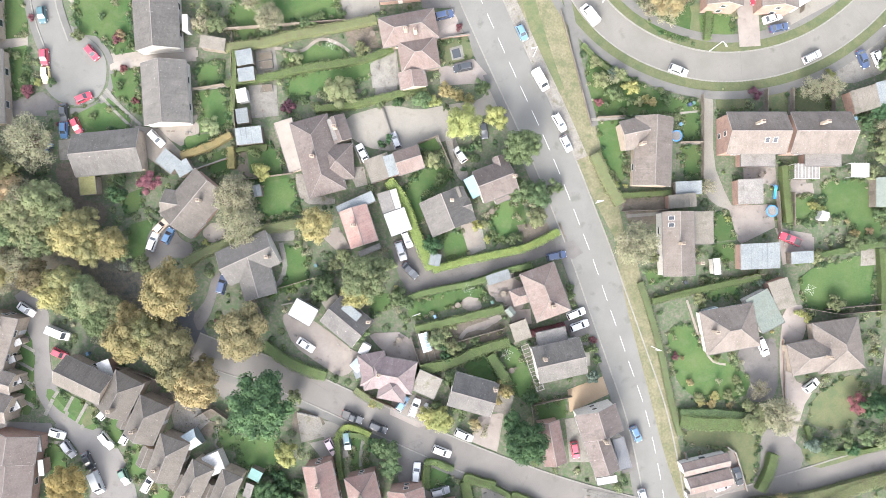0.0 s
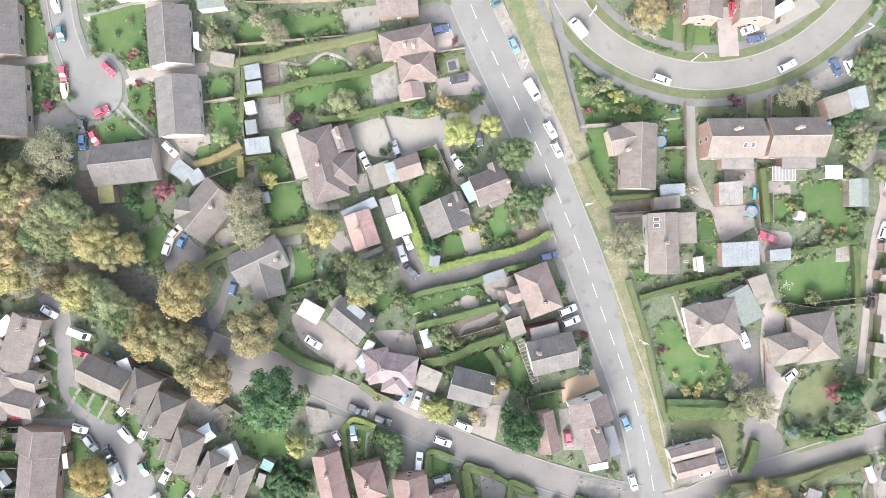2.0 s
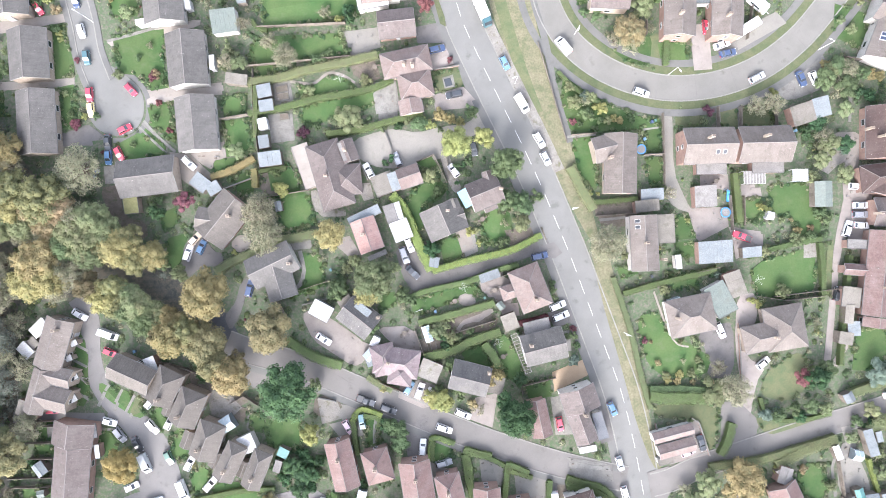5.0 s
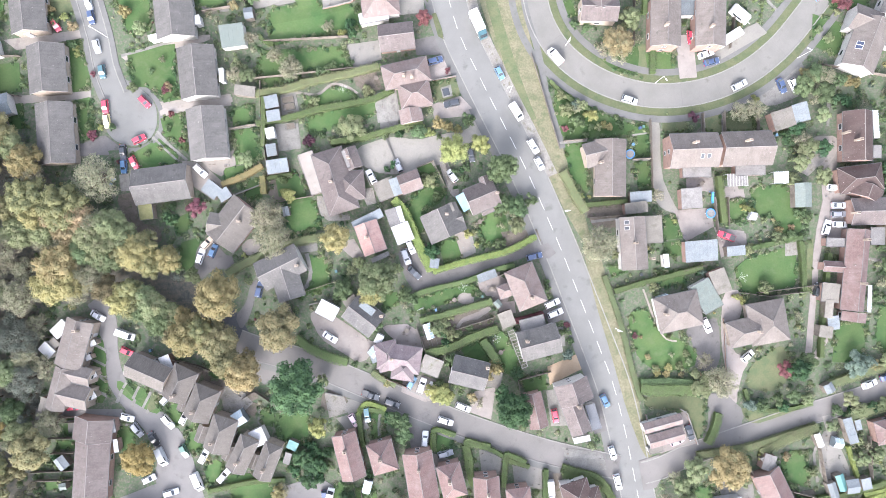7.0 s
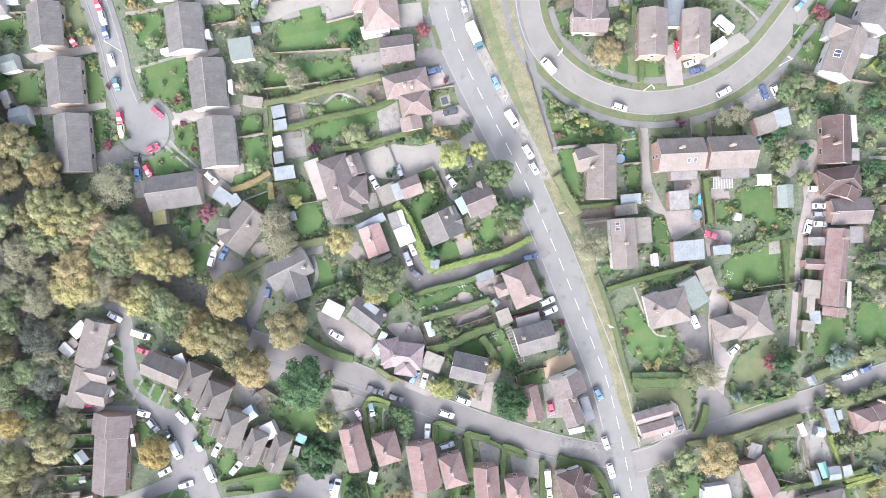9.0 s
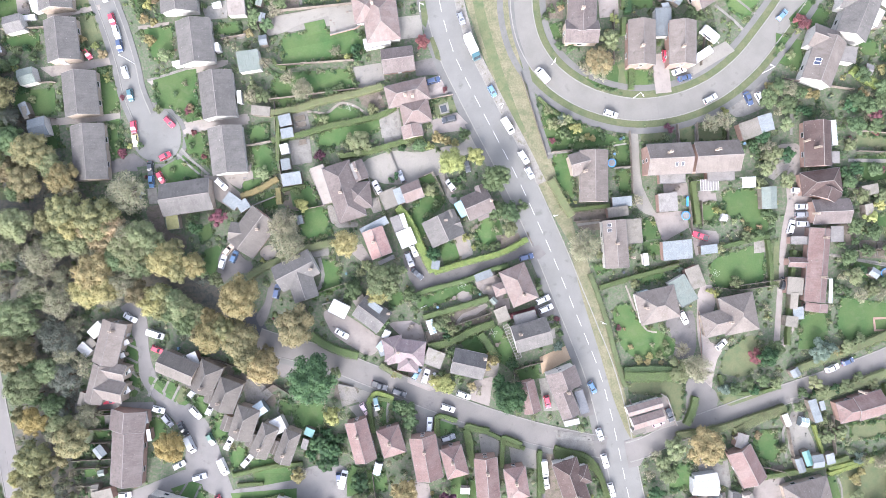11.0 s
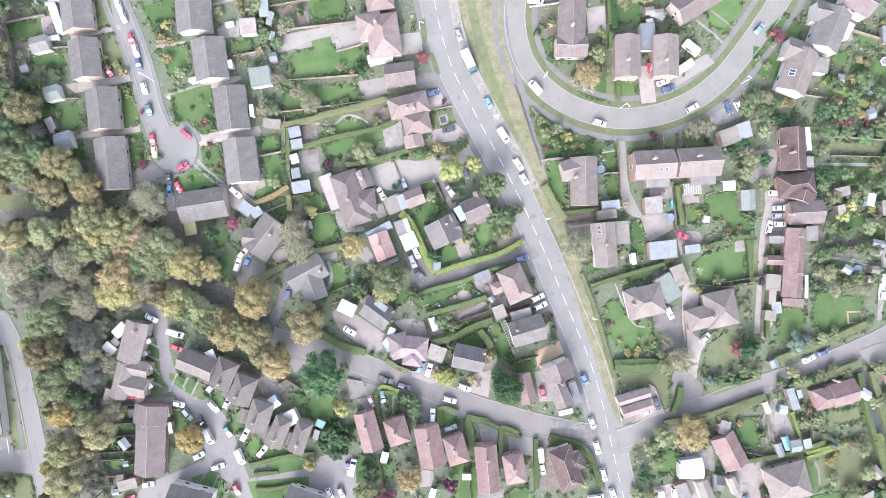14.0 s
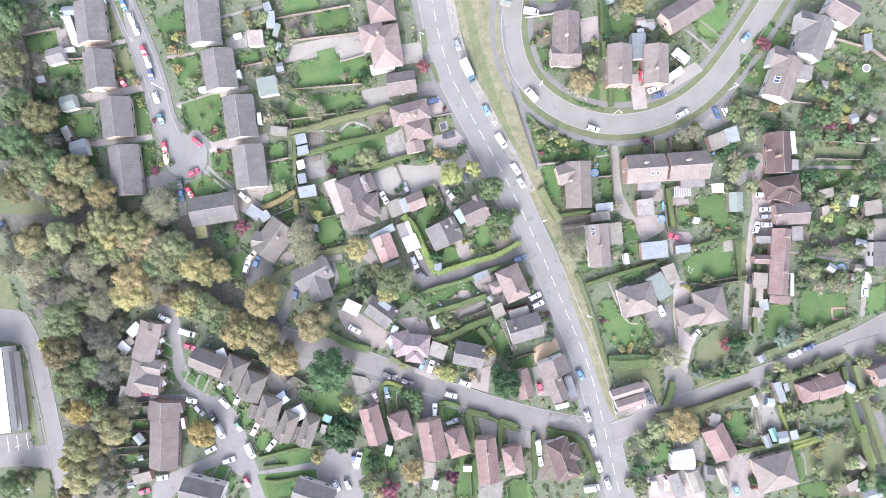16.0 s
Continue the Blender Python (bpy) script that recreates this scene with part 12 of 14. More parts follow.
hedge("dark", "tall dark clipped hedge", [55.2, 76.9, 55.2, 70.9, 55.2, 64.9], 2.2, 2.2)
hedge("hedge", "short clipped hedge beside a lawn", [54.1, 63.9, 53.8, 59], 1.4, 1.4)
hedge("hedge", "clipped hedge round a front lawn", [55.6, 49.8, 55.3, 43.8], 1.6, 1.2)
patch("lawn", "lawn", 0.1, "green front lawn inside the curving road", 41.7, 51.7, 48.8, 53.7, 52.5, 51, 51.7, 43.7, 46.5, 44.7, 41.8, 48.5)
patch("lawn", "lawn", 0.1, "green front lawn inside the curving road", 57, 49.3, 61.3, 49.4, 61.3, 43.8, 56.7, 44.1, soft=0)
patch("lawn", "lawn", 0.1, "green front lawn inside the curving road", 31.8, 62.5, 35.7, 63.7, 37.2, 59.4, 34.2, 58.9, soft=0)
grow("shrub", "lime", 51.3, 63.9, 1.57, 1.98, "bright yellow-green garden shrub")
grow("mid", "olive", 49.3, 57.2, 3.3, 5.5, "spreading yellow-green garden tree")
grow("shrub", "green", 34, 67.2, 1.57, 1.98, "rounded green garden shrub")
grow("shrub", "green", 32.6, 65.1, 1.4, 1.76, "rounded green garden shrub")
grow("shrub", "green", 36.1, 57, 1.57, 1.98, "rounded green garden shrub")
grow("shrub", "green", 39.1, 56.1, 1.57, 1.98, "rounded green garden shrub")
grow("shrub", "green", 36.6, 68.9, 1.4, 1.76, "rounded green garden shrub")
grow("shrub", "green", 72.8, 64.7, 1.92, 2.4, "rounded green garden shrub")
grow("shrub", "green", 75.4, 63.2, 1.75, 2.2, "rounded green garden shrub")
grow("shrub", "green", 75.3, 66.4, 1.57, 1.98, "rounded green garden shrub")
grow("shrub", "rust", 36.9, 67.5, 1.22, 1.54, "small rusty orange garden shrub")
grow("mid", "grey", 58.2, 72.7, 2.8, 3.5, "thin grey-green small tree")
grow("mid", "grey", 60.8, 73.7, 2.4, 3.1, "thin grey-green small tree")
grow("shrub", "grey", 41.5, 51.5, 1.05, 1.32, "thin grey-green garden shrub")
grow("shrub", "grey", 52, 52.5, 1.4, 1.76, "thin grey-green garden shrub")
shed("grey felt-roofed garden shed", "felt", "timber", 65.6, 69.2, 3.5, 2.8, 2.4, 2.2, "pitched")
shed("grey felt-roofed garden shed", "felt", "timber", 68.5, 68.4, 4.5, 2.5, 2.4, 2.2, "pitched")
shed("pale blue-grey flat-roofed shed", "sheet", "timber", 65.4, 65.4, 5.9, 2.1, 2.8, 2.3, "mono")
strip("path", "slab", "straight concrete path across front lawns", [80, 66.5, 84.6, 62.4, 88.3, 58.3], -0.35, 0.35, 0.118)
strip("path", "slab", "straight concrete path across front lawns", [84.7, 69, 88.7, 65.6, 91.7, 63], -0.3, 0.3, 0.118)
grow("shrub", "olive", 102.5, 57.8, 1.05, 1.32, "rounded olive-green garden shrub")
grow("shrub", "olive", 97.8, 53.5, 1.22, 1.54, "rounded olive-green garden shrub")
grow("shrub", "olive", 100.1, 51.2, 1.57, 1.98, "rounded olive-green garden shrub")
grow("mid", "olive", 131.8, 32.3, 2.6, 3.3, "rounded olive-green small tree")
grow("mid", "grey", 98, 41.6, 3.1, 4, "thin grey-green small tree")
grow("mid", "grey", 130.6, 37.6, 2.3, 3, "thin grey-green small tree")
grow("shrub", "grey", 121.2, 39.4, 1.75, 2.2, "thin grey-green garden shrub")
grow("shrub", "gold", 104.1, 40.1, 1.75, 2.2, "small golden autumn garden shrub")
grow("shrub", "gold", 93.5, 42.9, 1.57, 1.98, "small golden autumn garden shrub")
grow("shrub", "red", 129, 33, 1.22, 1.54, "small red-leaved garden shrub")
grow("shrub", "red", 123.2, 28.5, 1.05, 1.32, "small red-leaved garden shrub")
grow("shrub", "lime", 128.4, 11.6, 1.75, 2.2, "bright yellow-green garden shrub")
grow("shrub", "lime", 128.5, 6.7, 1.57, 1.98, "bright yellow-green garden shrub")
grow("shrub", "lime", 122.8, 8.4, 1.92, 2.4, "bright yellow-green garden shrub")
grow("shrub", "lime", 138, 47.8, 1.57, 1.98, "bright yellow-green garden shrub")
grow("shrub", "rust", 127.2, 51.6, 1.75, 2.2, "small rusty orange garden shrub")
grow("shrub", "rust", 129.4, 50.4, 1.57, 1.98, "small rusty orange garden shrub")
grow("shrub", "blue", 129.7, 42.3, 1.75, 2.2, "small blue-green garden conifer")
grow("shrub", "blue", 107.2, 13, 1.4, 1.76, "small blue-green garden conifer")
grow("shrub", "blue", 97.5, 22.7, 1.57, 1.98, "small blue-green garden conifer")
grow("shrub", "dark", 100.8, 36.1, 1.92, 2.4, "dark evergreen garden shrub")
grow("shrub", "dark", 103.7, 35.2, 1.92, 2.4, "dark evergreen garden shrub")
grow("shrub", "dark", 112.7, 12.8, 1.57, 1.98, "dark evergreen garden shrub")
grow("shrub", "dark", 116.4, -9.4, 2.1, 2.6, "dark evergreen garden shrub")
grow("mid", "dark", 116.2, 18.6, 2.3, 3, "dark evergreen small tree")
grow("shrub", "dark", 113.6, 17.8, 2.1, 2.6, "dark evergreen garden shrub")
hedge("hedge_lime", "bright yellow-green clipped hedge", [116.9, 46.6, 119.9, 44, 124, 41.6], 2.4, 1.6)
hedge("hedge_lime", "bright yellow-green clipped hedge", [124.6, 40.5, 129.1, 37.8], 2.0, 1.4)
patch("lawn", "lawn", 0.1, "green lawn among the eastern gardens", 126.1, 53.5, 133.1, 51.6, 132.1, 47.4, 125.5, 48.9, soft=0)
patch("lawn", "lawn", 0.1, "green lawn among the eastern gardens", 128, 60.4, 135.7, 58.8, 134, 55.1, 128.1, 56.1, soft=0)
patch("lawn", "lawn", 0.1, "green lawn among the eastern gardens", 121.9, 6.1, 127.2, 6.5, 128, 2.5, 121.7, 2.6, soft=0)
patch("lawn", "lawn", 0.1, "green lawn among the eastern gardens", 115.8, -6.7, 122.8, -8.1, 122.6, -11.6, 114.8, -11.8, soft=0)
patch("lawn", "lawn", 0.1, "green lawn among the eastern gardens", 89.7, 15.2, 90.9, 15.1, 91, 5.4, 86.8, 4.8, soft=0)
patch("lawn", "lawn_dry", 0.1, "faded grass in an open garden", 118.1, 2.8, 126.9, 1.91, 126.8, -0.2, 118, 0.71, soft=0)
patch("lawn", "lawn_dry", 0.1, "faded grass in an open garden", 92.3, 0.05, 95, 0.77, 94.2, -11.6, 91.9, -14.9, soft=0)
shed("pale green sheet-roofed garage", "sheet_green", "timber", 91.4, 11.8, -90.2, 6.1, 4.2, 2.5, "pitched", name="garage", category="garage")
shed("grey felt-roofed garden shed", "felt", "timber", 134.9, 35.2, -33.2, 2.8, 2.6, 2.2, "pitched")
shed("grey felt-roofed garden shed", "felt", "timber", 135.4, 28.9, 7.0, 2.8, 2.1, 2.2, "pitched")
shed("dark felt garden shed", "felt_dark", "timber", 120.7, 45.8, -21.9, 2.2, 3.1, 2.2, "pitched")
shed("pale grey sheds at a garden end", "sheet", "timber", 129.3, -3.2, -14.9, 3.6, 2.1, 2.2, "pitched")
shed("pale grey sheds at a garden end", "felt", "timber", 126.6, -5.1, 18.1, 1.88, 2.4, 2.1, "pitched")
shed("pale grey sheds at a garden end", "sheet", "timber", 129.2, -5.6, 41.4, 1.97, 2.4, 2.1, "pitched")
shed("pale grey sheds at a garden end", "felt", "timber", 128, -11, -11.8, 2.5, 2.4, 2.2, "pitched")
shed("dark low garden shed", "felt_dark", "timber", 127.1, -13.7, -10.8, 2.8, 2.1, 2.0, "pitched")
greenhouse("small glass greenhouse among the gardens", 128.2, 9.8, 75.2, 3.5, 2.3, 1.9, "galvanised", "greenhouse")
patch("garden_bed", "soil", 0.08, "large plot of leafy vegetables and brown soil", 117.9, -1.05, 126.7, -1.96, 126.4, -6.5, 117.6, -5.6, soft=0)
trampoline("round garden trampoline with a pale blue rim", 123.69, -10.6, 1.3)
strip("path", "slab", "narrow concrete path between back gardens", [109.2, -4.7, 117.5, -6.7, 128.4, -8.8], -0.3, 0.3, 0.118)
strip("path", "slab", "straight pale path down a garden", [117.5, 21.2, 129.8, 20.4], -0.5, 0.5, 0.118)
patch("yard", "dirt", 0.08, "trodden dirt yard in a garden", 87.9, 0.86, 90.8, 1.03, 90.9, -3.2, 87.7, -3.4, soft=0)
patch("bare_ground", "dirt", 0.08, "bare dirt patch in a garden", 92.8, 22.1, 99.1, 24.1, 99.5, 21.6, 94.2, 16.7, 92.5, 17.7, soft=0)
hedge("olive", "low clipped hedge along a track", [92.4, -0.84, 92, -7.9, 91.3, -13.1], 1.0, 1.0)
grow("mid", "grey", 136.9, 13.8, 2.4, 3.1, "thin grey-green small tree")
grow("mid", "grey", 129.3, 3.8, 2.3, 3, "thin grey-green small tree")
grow("shrub", "grey", 134.6, -1.78, 1.75, 2.2, "thin grey-green garden shrub")
grow("mid", "grey", 121.1, -15.8, 2.4, 3.1, "thin grey-green small tree")
grow("mid", "grey", 115.8, -16.3, 2.4, 3.1, "thin grey-green small tree")
grow("shrub", "grey", 124.7, -16.9, 2.1, 2.6, "thin grey-green garden shrub")
grow("shrub", "grey", 111.1, -10.8, 1.92, 2.4, "thin grey-green garden shrub")
grow("shrub", "green", 91.1, 8, 2.1, 2.6, "rounded green garden shrub")
grow("shrub", "green", 92.8, 6.1, 1.92, 2.4, "rounded green garden shrub")
grow("shrub", "green", 89.2, 1.99, 1.57, 1.98, "rounded green garden shrub")
grow("shrub", "green", 109.2, -14.2, 1.75, 2.2, "rounded green garden shrub")
grow("shrub", "green", 112.8, -15.3, 1.57, 1.98, "rounded green garden shrub")
grow("shrub", "green", 111.8, -2.1, 1.57, 1.98, "rounded green garden shrub")
grow("shrub", "green", 115.4, -1.43, 1.4, 1.76, "rounded green garden shrub")
grow("shrub", "green", 135.7, 19.2, 2.1, 2.6, "rounded green garden shrub")
patch("lawn", "lawn", 0.1, "mown green lawn framed by paths", 84.9, -54.8, 88.2, -52.5, 91.3, -53.8, 93, -61, 86.7, -62, 85.2, -58.7)
patch("lawn", "lawn", 0.1, "mown green lawn framed by paths", 61.3, -63.4, 66.5, -60.3, 66.8, -67.3, 62, -68.9, soft=0)
patch("lawn", "lawn_dry", 0.1, "large faded lawn in a back garden", 108, -64.6, 111.7, -62.6, 125, -59.5, 126.3, -66.7, 119, -71.5, 113.4, -75.1, 109.2, -74.8)
patch("lawn", "lawn_dry", 0.1, "large faded lawn in a back garden", 112.6, -52.7, 121.9, -51.9, 122.8, -55.5, 112.7, -57.3, soft=0)
patch("yard", "drive", 0.1, "cracked pale concrete yard", 94.6, -51.5, 99.3, -50.4, 102.1, -57, 102.6, -60.6, 98.3, -61.7, 94.8, -60.1)
hedge("hedge_lime", "narrow bright green hedge", [101.7, -52, 102.8, -56.3, 104, -60.3], 0.9, 1.2)
hedge("hedge_lime", "long bright green clipped hedge between gardens", [105.2, -64.3, 110.6, -63.2, 117.4, -61.9], 1.2, 1.4)
hedge("olive", "overgrown hedge beside the side road", [79.3, -52.7, 86.6, -49.2, 93.9, -46.9], 2.4, 1.8)
hedge("hedge_lime", "yellow-green hedge beside a narrow lane", [127.1, -60.4, 128.1, -66.8, 129.9, -72.3], 2.0, 1.6)
shed("grey garden shed on a lawn", "felt", "timber", 125, -70.8, -50.4, 3.9, 2.8, 2.2, "pitched")
greenhouse("small glass greenhouse on a concrete yard", 98.5, -50.7, -13.2, 2.1, 2.4, 2.0, "galvanised", "greenhouse")
shed("white marquee with a ridged canvas roof", "white", "white", 70.1, -67.1, -3.7, 7.3, 4.5, 2.6, "pitched")
strip("path", "slab", "pale path round a lawn", [94.6, -51.5, 93.4, -53.9, 94.1, -61.1], -0.35, 0.35, 0.118)
strip("path", "slab", "curving garden path beside a hedge", [108.2, -67.3, 109.1, -70, 109.2, -74.5], -0.25, 0.25, 0.118)
patch("garden_bed", "soil", 0.09, "dug vegetable beds behind a house", 87.9, -63.5, 93.2, -62.8, 93.8, -66, 88, -66.7, soft=0)
patch("yard", "tan2", 0.08, "tan gravel yard between gardens", 86.4, -70.1, 91.1, -68.3, 92.1, -75.1, 92.4, -82.2, 84.6, -81.7, soft=0)
grow("shrub", "grey", 115, -61.9, 2.1, 2.6, "thin grey-green garden shrub")
grow("mid", "grey", 119.2, -63, 2.3, 3, "thin grey-green small tree")
grow("shrub", "grey", 122.3, -60.8, 1.57, 1.98, "thin grey-green garden shrub")
grow("shrub", "grey", 106.8, -55.9, 1.57, 1.98, "thin grey-green garden shrub")
grow("mid", "grey", 57.2, -58.1, 2.3, 3, "thin grey-green small tree")
grow("shrub", "grey", 55.2, -63.3, 2.1, 2.6, "thin grey-green garden shrub")
grow("shrub", "olive", 53.7, -72.9, 2.1, 2.6, "rounded olive-green garden shrub")
grow("mid", "olive", 116.4, -78.6, 2.4, 3.1, "rounded olive-green small tree")
grow("shrub", "olive", 121.1, -76.4, 2.1, 2.6, "rounded olive-green garden shrub")
grow("shrub", "olive", 124.7, -76.7, 1.92, 2.4, "rounded olive-green garden shrub")
grow("mid", "olive", 129.6, -48.8, 2.4, 3.1, "rounded olive-green small tree")
grow("shrub", "olive", 130.8, -46.3, 2.1, 2.6, "rounded olive-green garden shrub")
grow("shrub", "olive", 97.6, -46.8, 1.75, 2.2, "rounded olive-green garden shrub")
grow("shrub", "rust", 85.8, -54, 1.4, 1.76, "small rusty orange garden shrub")
grow("shrub", "rust", 113.2, -68.3, 1.4, 1.76, "small rusty orange garden shrub")
grow("shrub", "red", 92.1, -76.4, 1.57, 1.98, "small red-leaved garden shrub")
grow("shrub", "lime", 109.6, -55.6, 1.22, 1.54, "bright yellow-green garden shrub")
grow("shrub", "lime", 79.7, -54.2, 1.22, 1.54, "bright yellow-green garden shrub")
grow("mid", "rust", -23.8, -71.3, 2.8, 3.5, "small rusty orange small tree")
hedge("hedge_lime", "bright green hedge round a front garden", [-22, -40.1, -19.7, -37.1, -14.8, -38.8], 1.3, 1.3)
hedge("hedge_lime", "bright green hedge beside a parking space", [-3.9, -50.1, -3.3, -45.9, -2.5, -44.2, 1.64, -45.9], 1.0, 1.2)
hedge("hedge", "clipped hedge along a drive", [6.2, -58, 5.9, -50.9, 5.1, -47.5, 8.5, -48.4, 11.3, -49], 1.4, 1.3)
hedge("hedge", "clipped hedge along a drive", [14.2, -59.4, 15, -52, 15.8, -51.4, 20.1, -53.4], 1.6, 1.3)
hedge("hedge", "clipped hedge along a drive", [25.1, -55.2, 24.6, -61.9, 24.4, -70.7], 1.3, 1.4)
hedge("hedge", "dark green hedge round the corner house", [28.9, -55.8, 34.8, -57.2, 39.9, -61.1, 42.7, -66.6, 44.2, -71.6], 1.2, 1.4)
patch("lawn", "lawn", 0.1, "green front lawn beside a pink-roofed house", -18.8, -39.2, -15.6, -39.1, -16.3, -45.4, -18.5, -46.7, soft=0)
patch("lawn", "lawn", 0.1, "green front lawn beside a pink-roofed house", -2.6, -46, 0.58, -45.8, 0.01, -49.3, -2.5, -50.5, soft=0)
patch("lawn", "lawn", 0.1, "green front lawn beside a pink-roofed house", 2.2, -64.7, 7.2, -64.3, 6.5, -74.8, 0.5, -74.8, soft=0)
patch("lawn", "lawn", 0.1, "green front lawn beside a pink-roofed house", -23.5, -58.7, -18.2, -58.4, -17.6, -64.4, -22.9, -65.1, soft=0)
grow("shrub", "gold", 37.6, -60.2, 1.57, 1.98, "small golden autumn garden shrub")
grow("shrub", "green", -4.7, -67.5, 1.4, 1.76, "rounded green garden shrub")
grow("shrub", "green", -20, -60.3, 1.57, 1.98, "rounded green garden shrub")
grow("shrub", "green", -25.1, -58.2, 1.57, 1.98, "rounded green garden shrub")
grow("shrub", "green", 40.3, -64.3, 1.4, 1.76, "rounded green garden shrub")
grow("shrub", "green", 41.3, -67.9, 1.4, 1.76, "rounded green garden shrub")
grow("mid", "lime", -2.6, -34.9, 2.6, 3.3, "bright yellow-green small tree")
grow("shrub", "rust", 7.1, -36.4, 1.57, 1.98, "small rusty orange garden shrub")
greenhouse("small glass greenhouse behind a pink-roofed house", -20.1, -57.8, 73.8, 3.2, 2.1, 1.9, "galvanised", "greenhouse")
greenhouse("small glass greenhouse in a back garden", -6.5, -69.4, 72.3, 2.9, 1.74, 1.8, "galvanised", "greenhouse")
shed("dark flat-roofed shed behind an estate house", "felt_dark", "timber", -39.8, -49.9, -107.7, 2.9, 1.74, 2.2, "mono")
shed("turquoise flat-roofed garden shed", "turquoise", "timber", -38.4, -46.7, -27.0, 2.6, 2.3, 2.2, "mono")
strip("path", "slab", "pale garden path round a small lawn", [-46.9, -37.8, -47.4, -41.3, -46.1, -42.4], -0.3, 0.3, 0.118)
patch("lawn", "lawn", 0.1, "small green lawn behind an estate house", -46.9, -38.1, -43.8, -39, -44, -41.9, -46.8, -42.4, soft=0)
patch("lawn", "lawn", 0.1, "small green lawn behind an estate house", -43.8, -39.8, -37.9, -41.2, -36.9, -47.3, -42.8, -45.1, soft=0)
patch("garden_bed", "soil", 0.08, "dug soil bed behind an estate house", -49.2, -35.9, -46.8, -36.7, -48.4, -39.8, -50.8, -38.6, soft=0)
patch("yard", "dirt", 0.08, "trodden dirt and rubble yard", -56.1, -33.3, -50.5, -33.7, -50, -37.6, -55.3, -37.2, soft=0)
patch("lane", "dirt", 0.08, "bare ground with rubble by the lane", -30.4, -34.6, -25.6, -35.3, -24.1, -39.3, -29.4, -40.7, soft=0)
low_wall("low pale garden wall by the lane", [-30.1, -34.3, -25.9, -35.3], 0.8, "render")
grow("shrub", "dark", -40.3, -50.1, 1.92, 2.4, "dark evergreen garden shrub")
grow("shrub", "green", -37.6, -49.4, 1.92, 2.4, "rounded green garden shrub")
grow("shrub", "dark", -35.2, -51.9, 1.92, 2.4, "dark evergreen garden shrub")
grow("shrub", "dark", -32.9, -49.2, 1.92, 2.4, "dark evergreen garden shrub")
grow("shrub", "green", -30.9, -52.5, 1.92, 2.4, "rounded green garden shrub")
grow("shrub", "dark", -38.4, -53.4, 1.92, 2.4, "dark evergreen garden shrub")
grow("shrub", "dark", -32.3, -55.2, 1.92, 2.4, "dark evergreen garden shrub")
grow("shrub", "dark", -29.8, -49.1, 1.92, 2.4, "dark evergreen garden shrub")
grow("shrub", "dark", -33.9, -47.4, 1.92, 2.4, "dark evergreen garden shrub")
grow("shrub", "grey", -41.2, -58.1, 2.1, 2.6, "thin grey-green garden shrub")
hedge("hedge", "low hedge along the estate lawn", [-59.6, -61, -57.2, -60.8, -52.2, -60.8], 1.0, 0.9)
patch("lawn", "lawn", 0.1, "narrow mown back garden of a terrace", -100.4, -38.7, -94.1, -38.6, -94, -42.5, -100.3, -42.6, soft=0)
patch("lawn", "lawn", 0.1, "narrow mown back garden of a terrace", -98.7, -44.3, -94.5, -44.2, -94.2, -46.4, -98.5, -46.4, soft=0)
patch("lawn", "lawn", 0.1, "narrow mown back garden of a terrace", -102.2, -54.7, -95.1, -54.6, -95.3, -56.7, -102, -56.8, soft=0)
fence("grey timber fence between terrace gardens", [-102.1, -38.1, -93.7, -38.1], 1.7, "timber")
fence("grey timber fence between terrace gardens", [-100.4, -43.3, -93.7, -43.4], 1.7, "timber")
fence("grey timber fence between terrace gardens", [-99.9, -47.1, -93.9, -47.1], 1.7, "timber")
fence("grey timber fence between terrace gardens", [-103.9, -53.9, -94.7, -53.9], 1.7, "timber")
fence("grey timber fence between terrace gardens", [-105.3, -58.7, -99.3, -58.8], 1.7, "timber")
shed("small grey shed in a terrace garden", "felt", "timber", -98.2, -59.3, 1.1, 2.1, 2.1, 2.2, "pitched")
shed("small green-roofed garden shed", "sheet_green", "timber", -96.4, -55.2, 7.6, 1.77, 1.74, 2.1, "pitched")
shed("pale greenhouse-like garden store", "sheet", "timber", -100, -63.4, 5.8, 2.1, 1.74, 2.0, "pitched")
patch("patio", "slab", 0.112, "paved patio behind a terrace", -95.9, -39.2, -93.4, -39, -93.6, -42.5, -95.7, -42.6, soft=0)
patch("garden_bed", "soil", 0.08, "dug vegetable garden behind a terrace", -104.9, -58.7, -101.7, -58.6, -101.6, -67.8, -105.1, -67.5, soft=0)
grow("shrub", "green", -103.5, -56.7, 1.4, 1.76, "rounded green garden shrub")
grow("shrub", "green", -102.4, -61.1, 1.4, 1.76, "rounded green garden shrub")
grow("shrub", "green", -103.6, -64, 1.4, 1.76, "rounded green garden shrub")
grow("shrub", "green", -100.3, -49.9, 1.22, 1.54, "rounded green garden shrub")
grow("shrub", "green", -96.4, -48.4, 1.05, 1.32, "rounded green garden shrub")
grow("shrub", "olive", -103.4, -67.2, 1.57, 1.98, "rounded olive-green garden shrub")
grow("shrub", "olive", -98.3, -50.4, 1.22, 1.54, "rounded olive-green garden shrub")
grow("mid", "thicket", -105.8, -12.6, 2.8, 7, "dark grey-green leafless-looking thicket tree in the wood", "trees of the wood")
grow("mid", "thicket", -106.3, -29.1, 2.6, 7, "dark grey-green leafless-looking thicket tree in the wood", "trees of the wood")
grow("mid", "thicket", -103.2, -31.9, 2.1, 6, "dark grey-green leafless-looking thicket tree in the wood", "trees of the wood")
grow("mid", "thicket", -104.6, -37, 2.1, 6, "dark grey-green leafless-looking thicket tree in the wood", "trees of the wood")
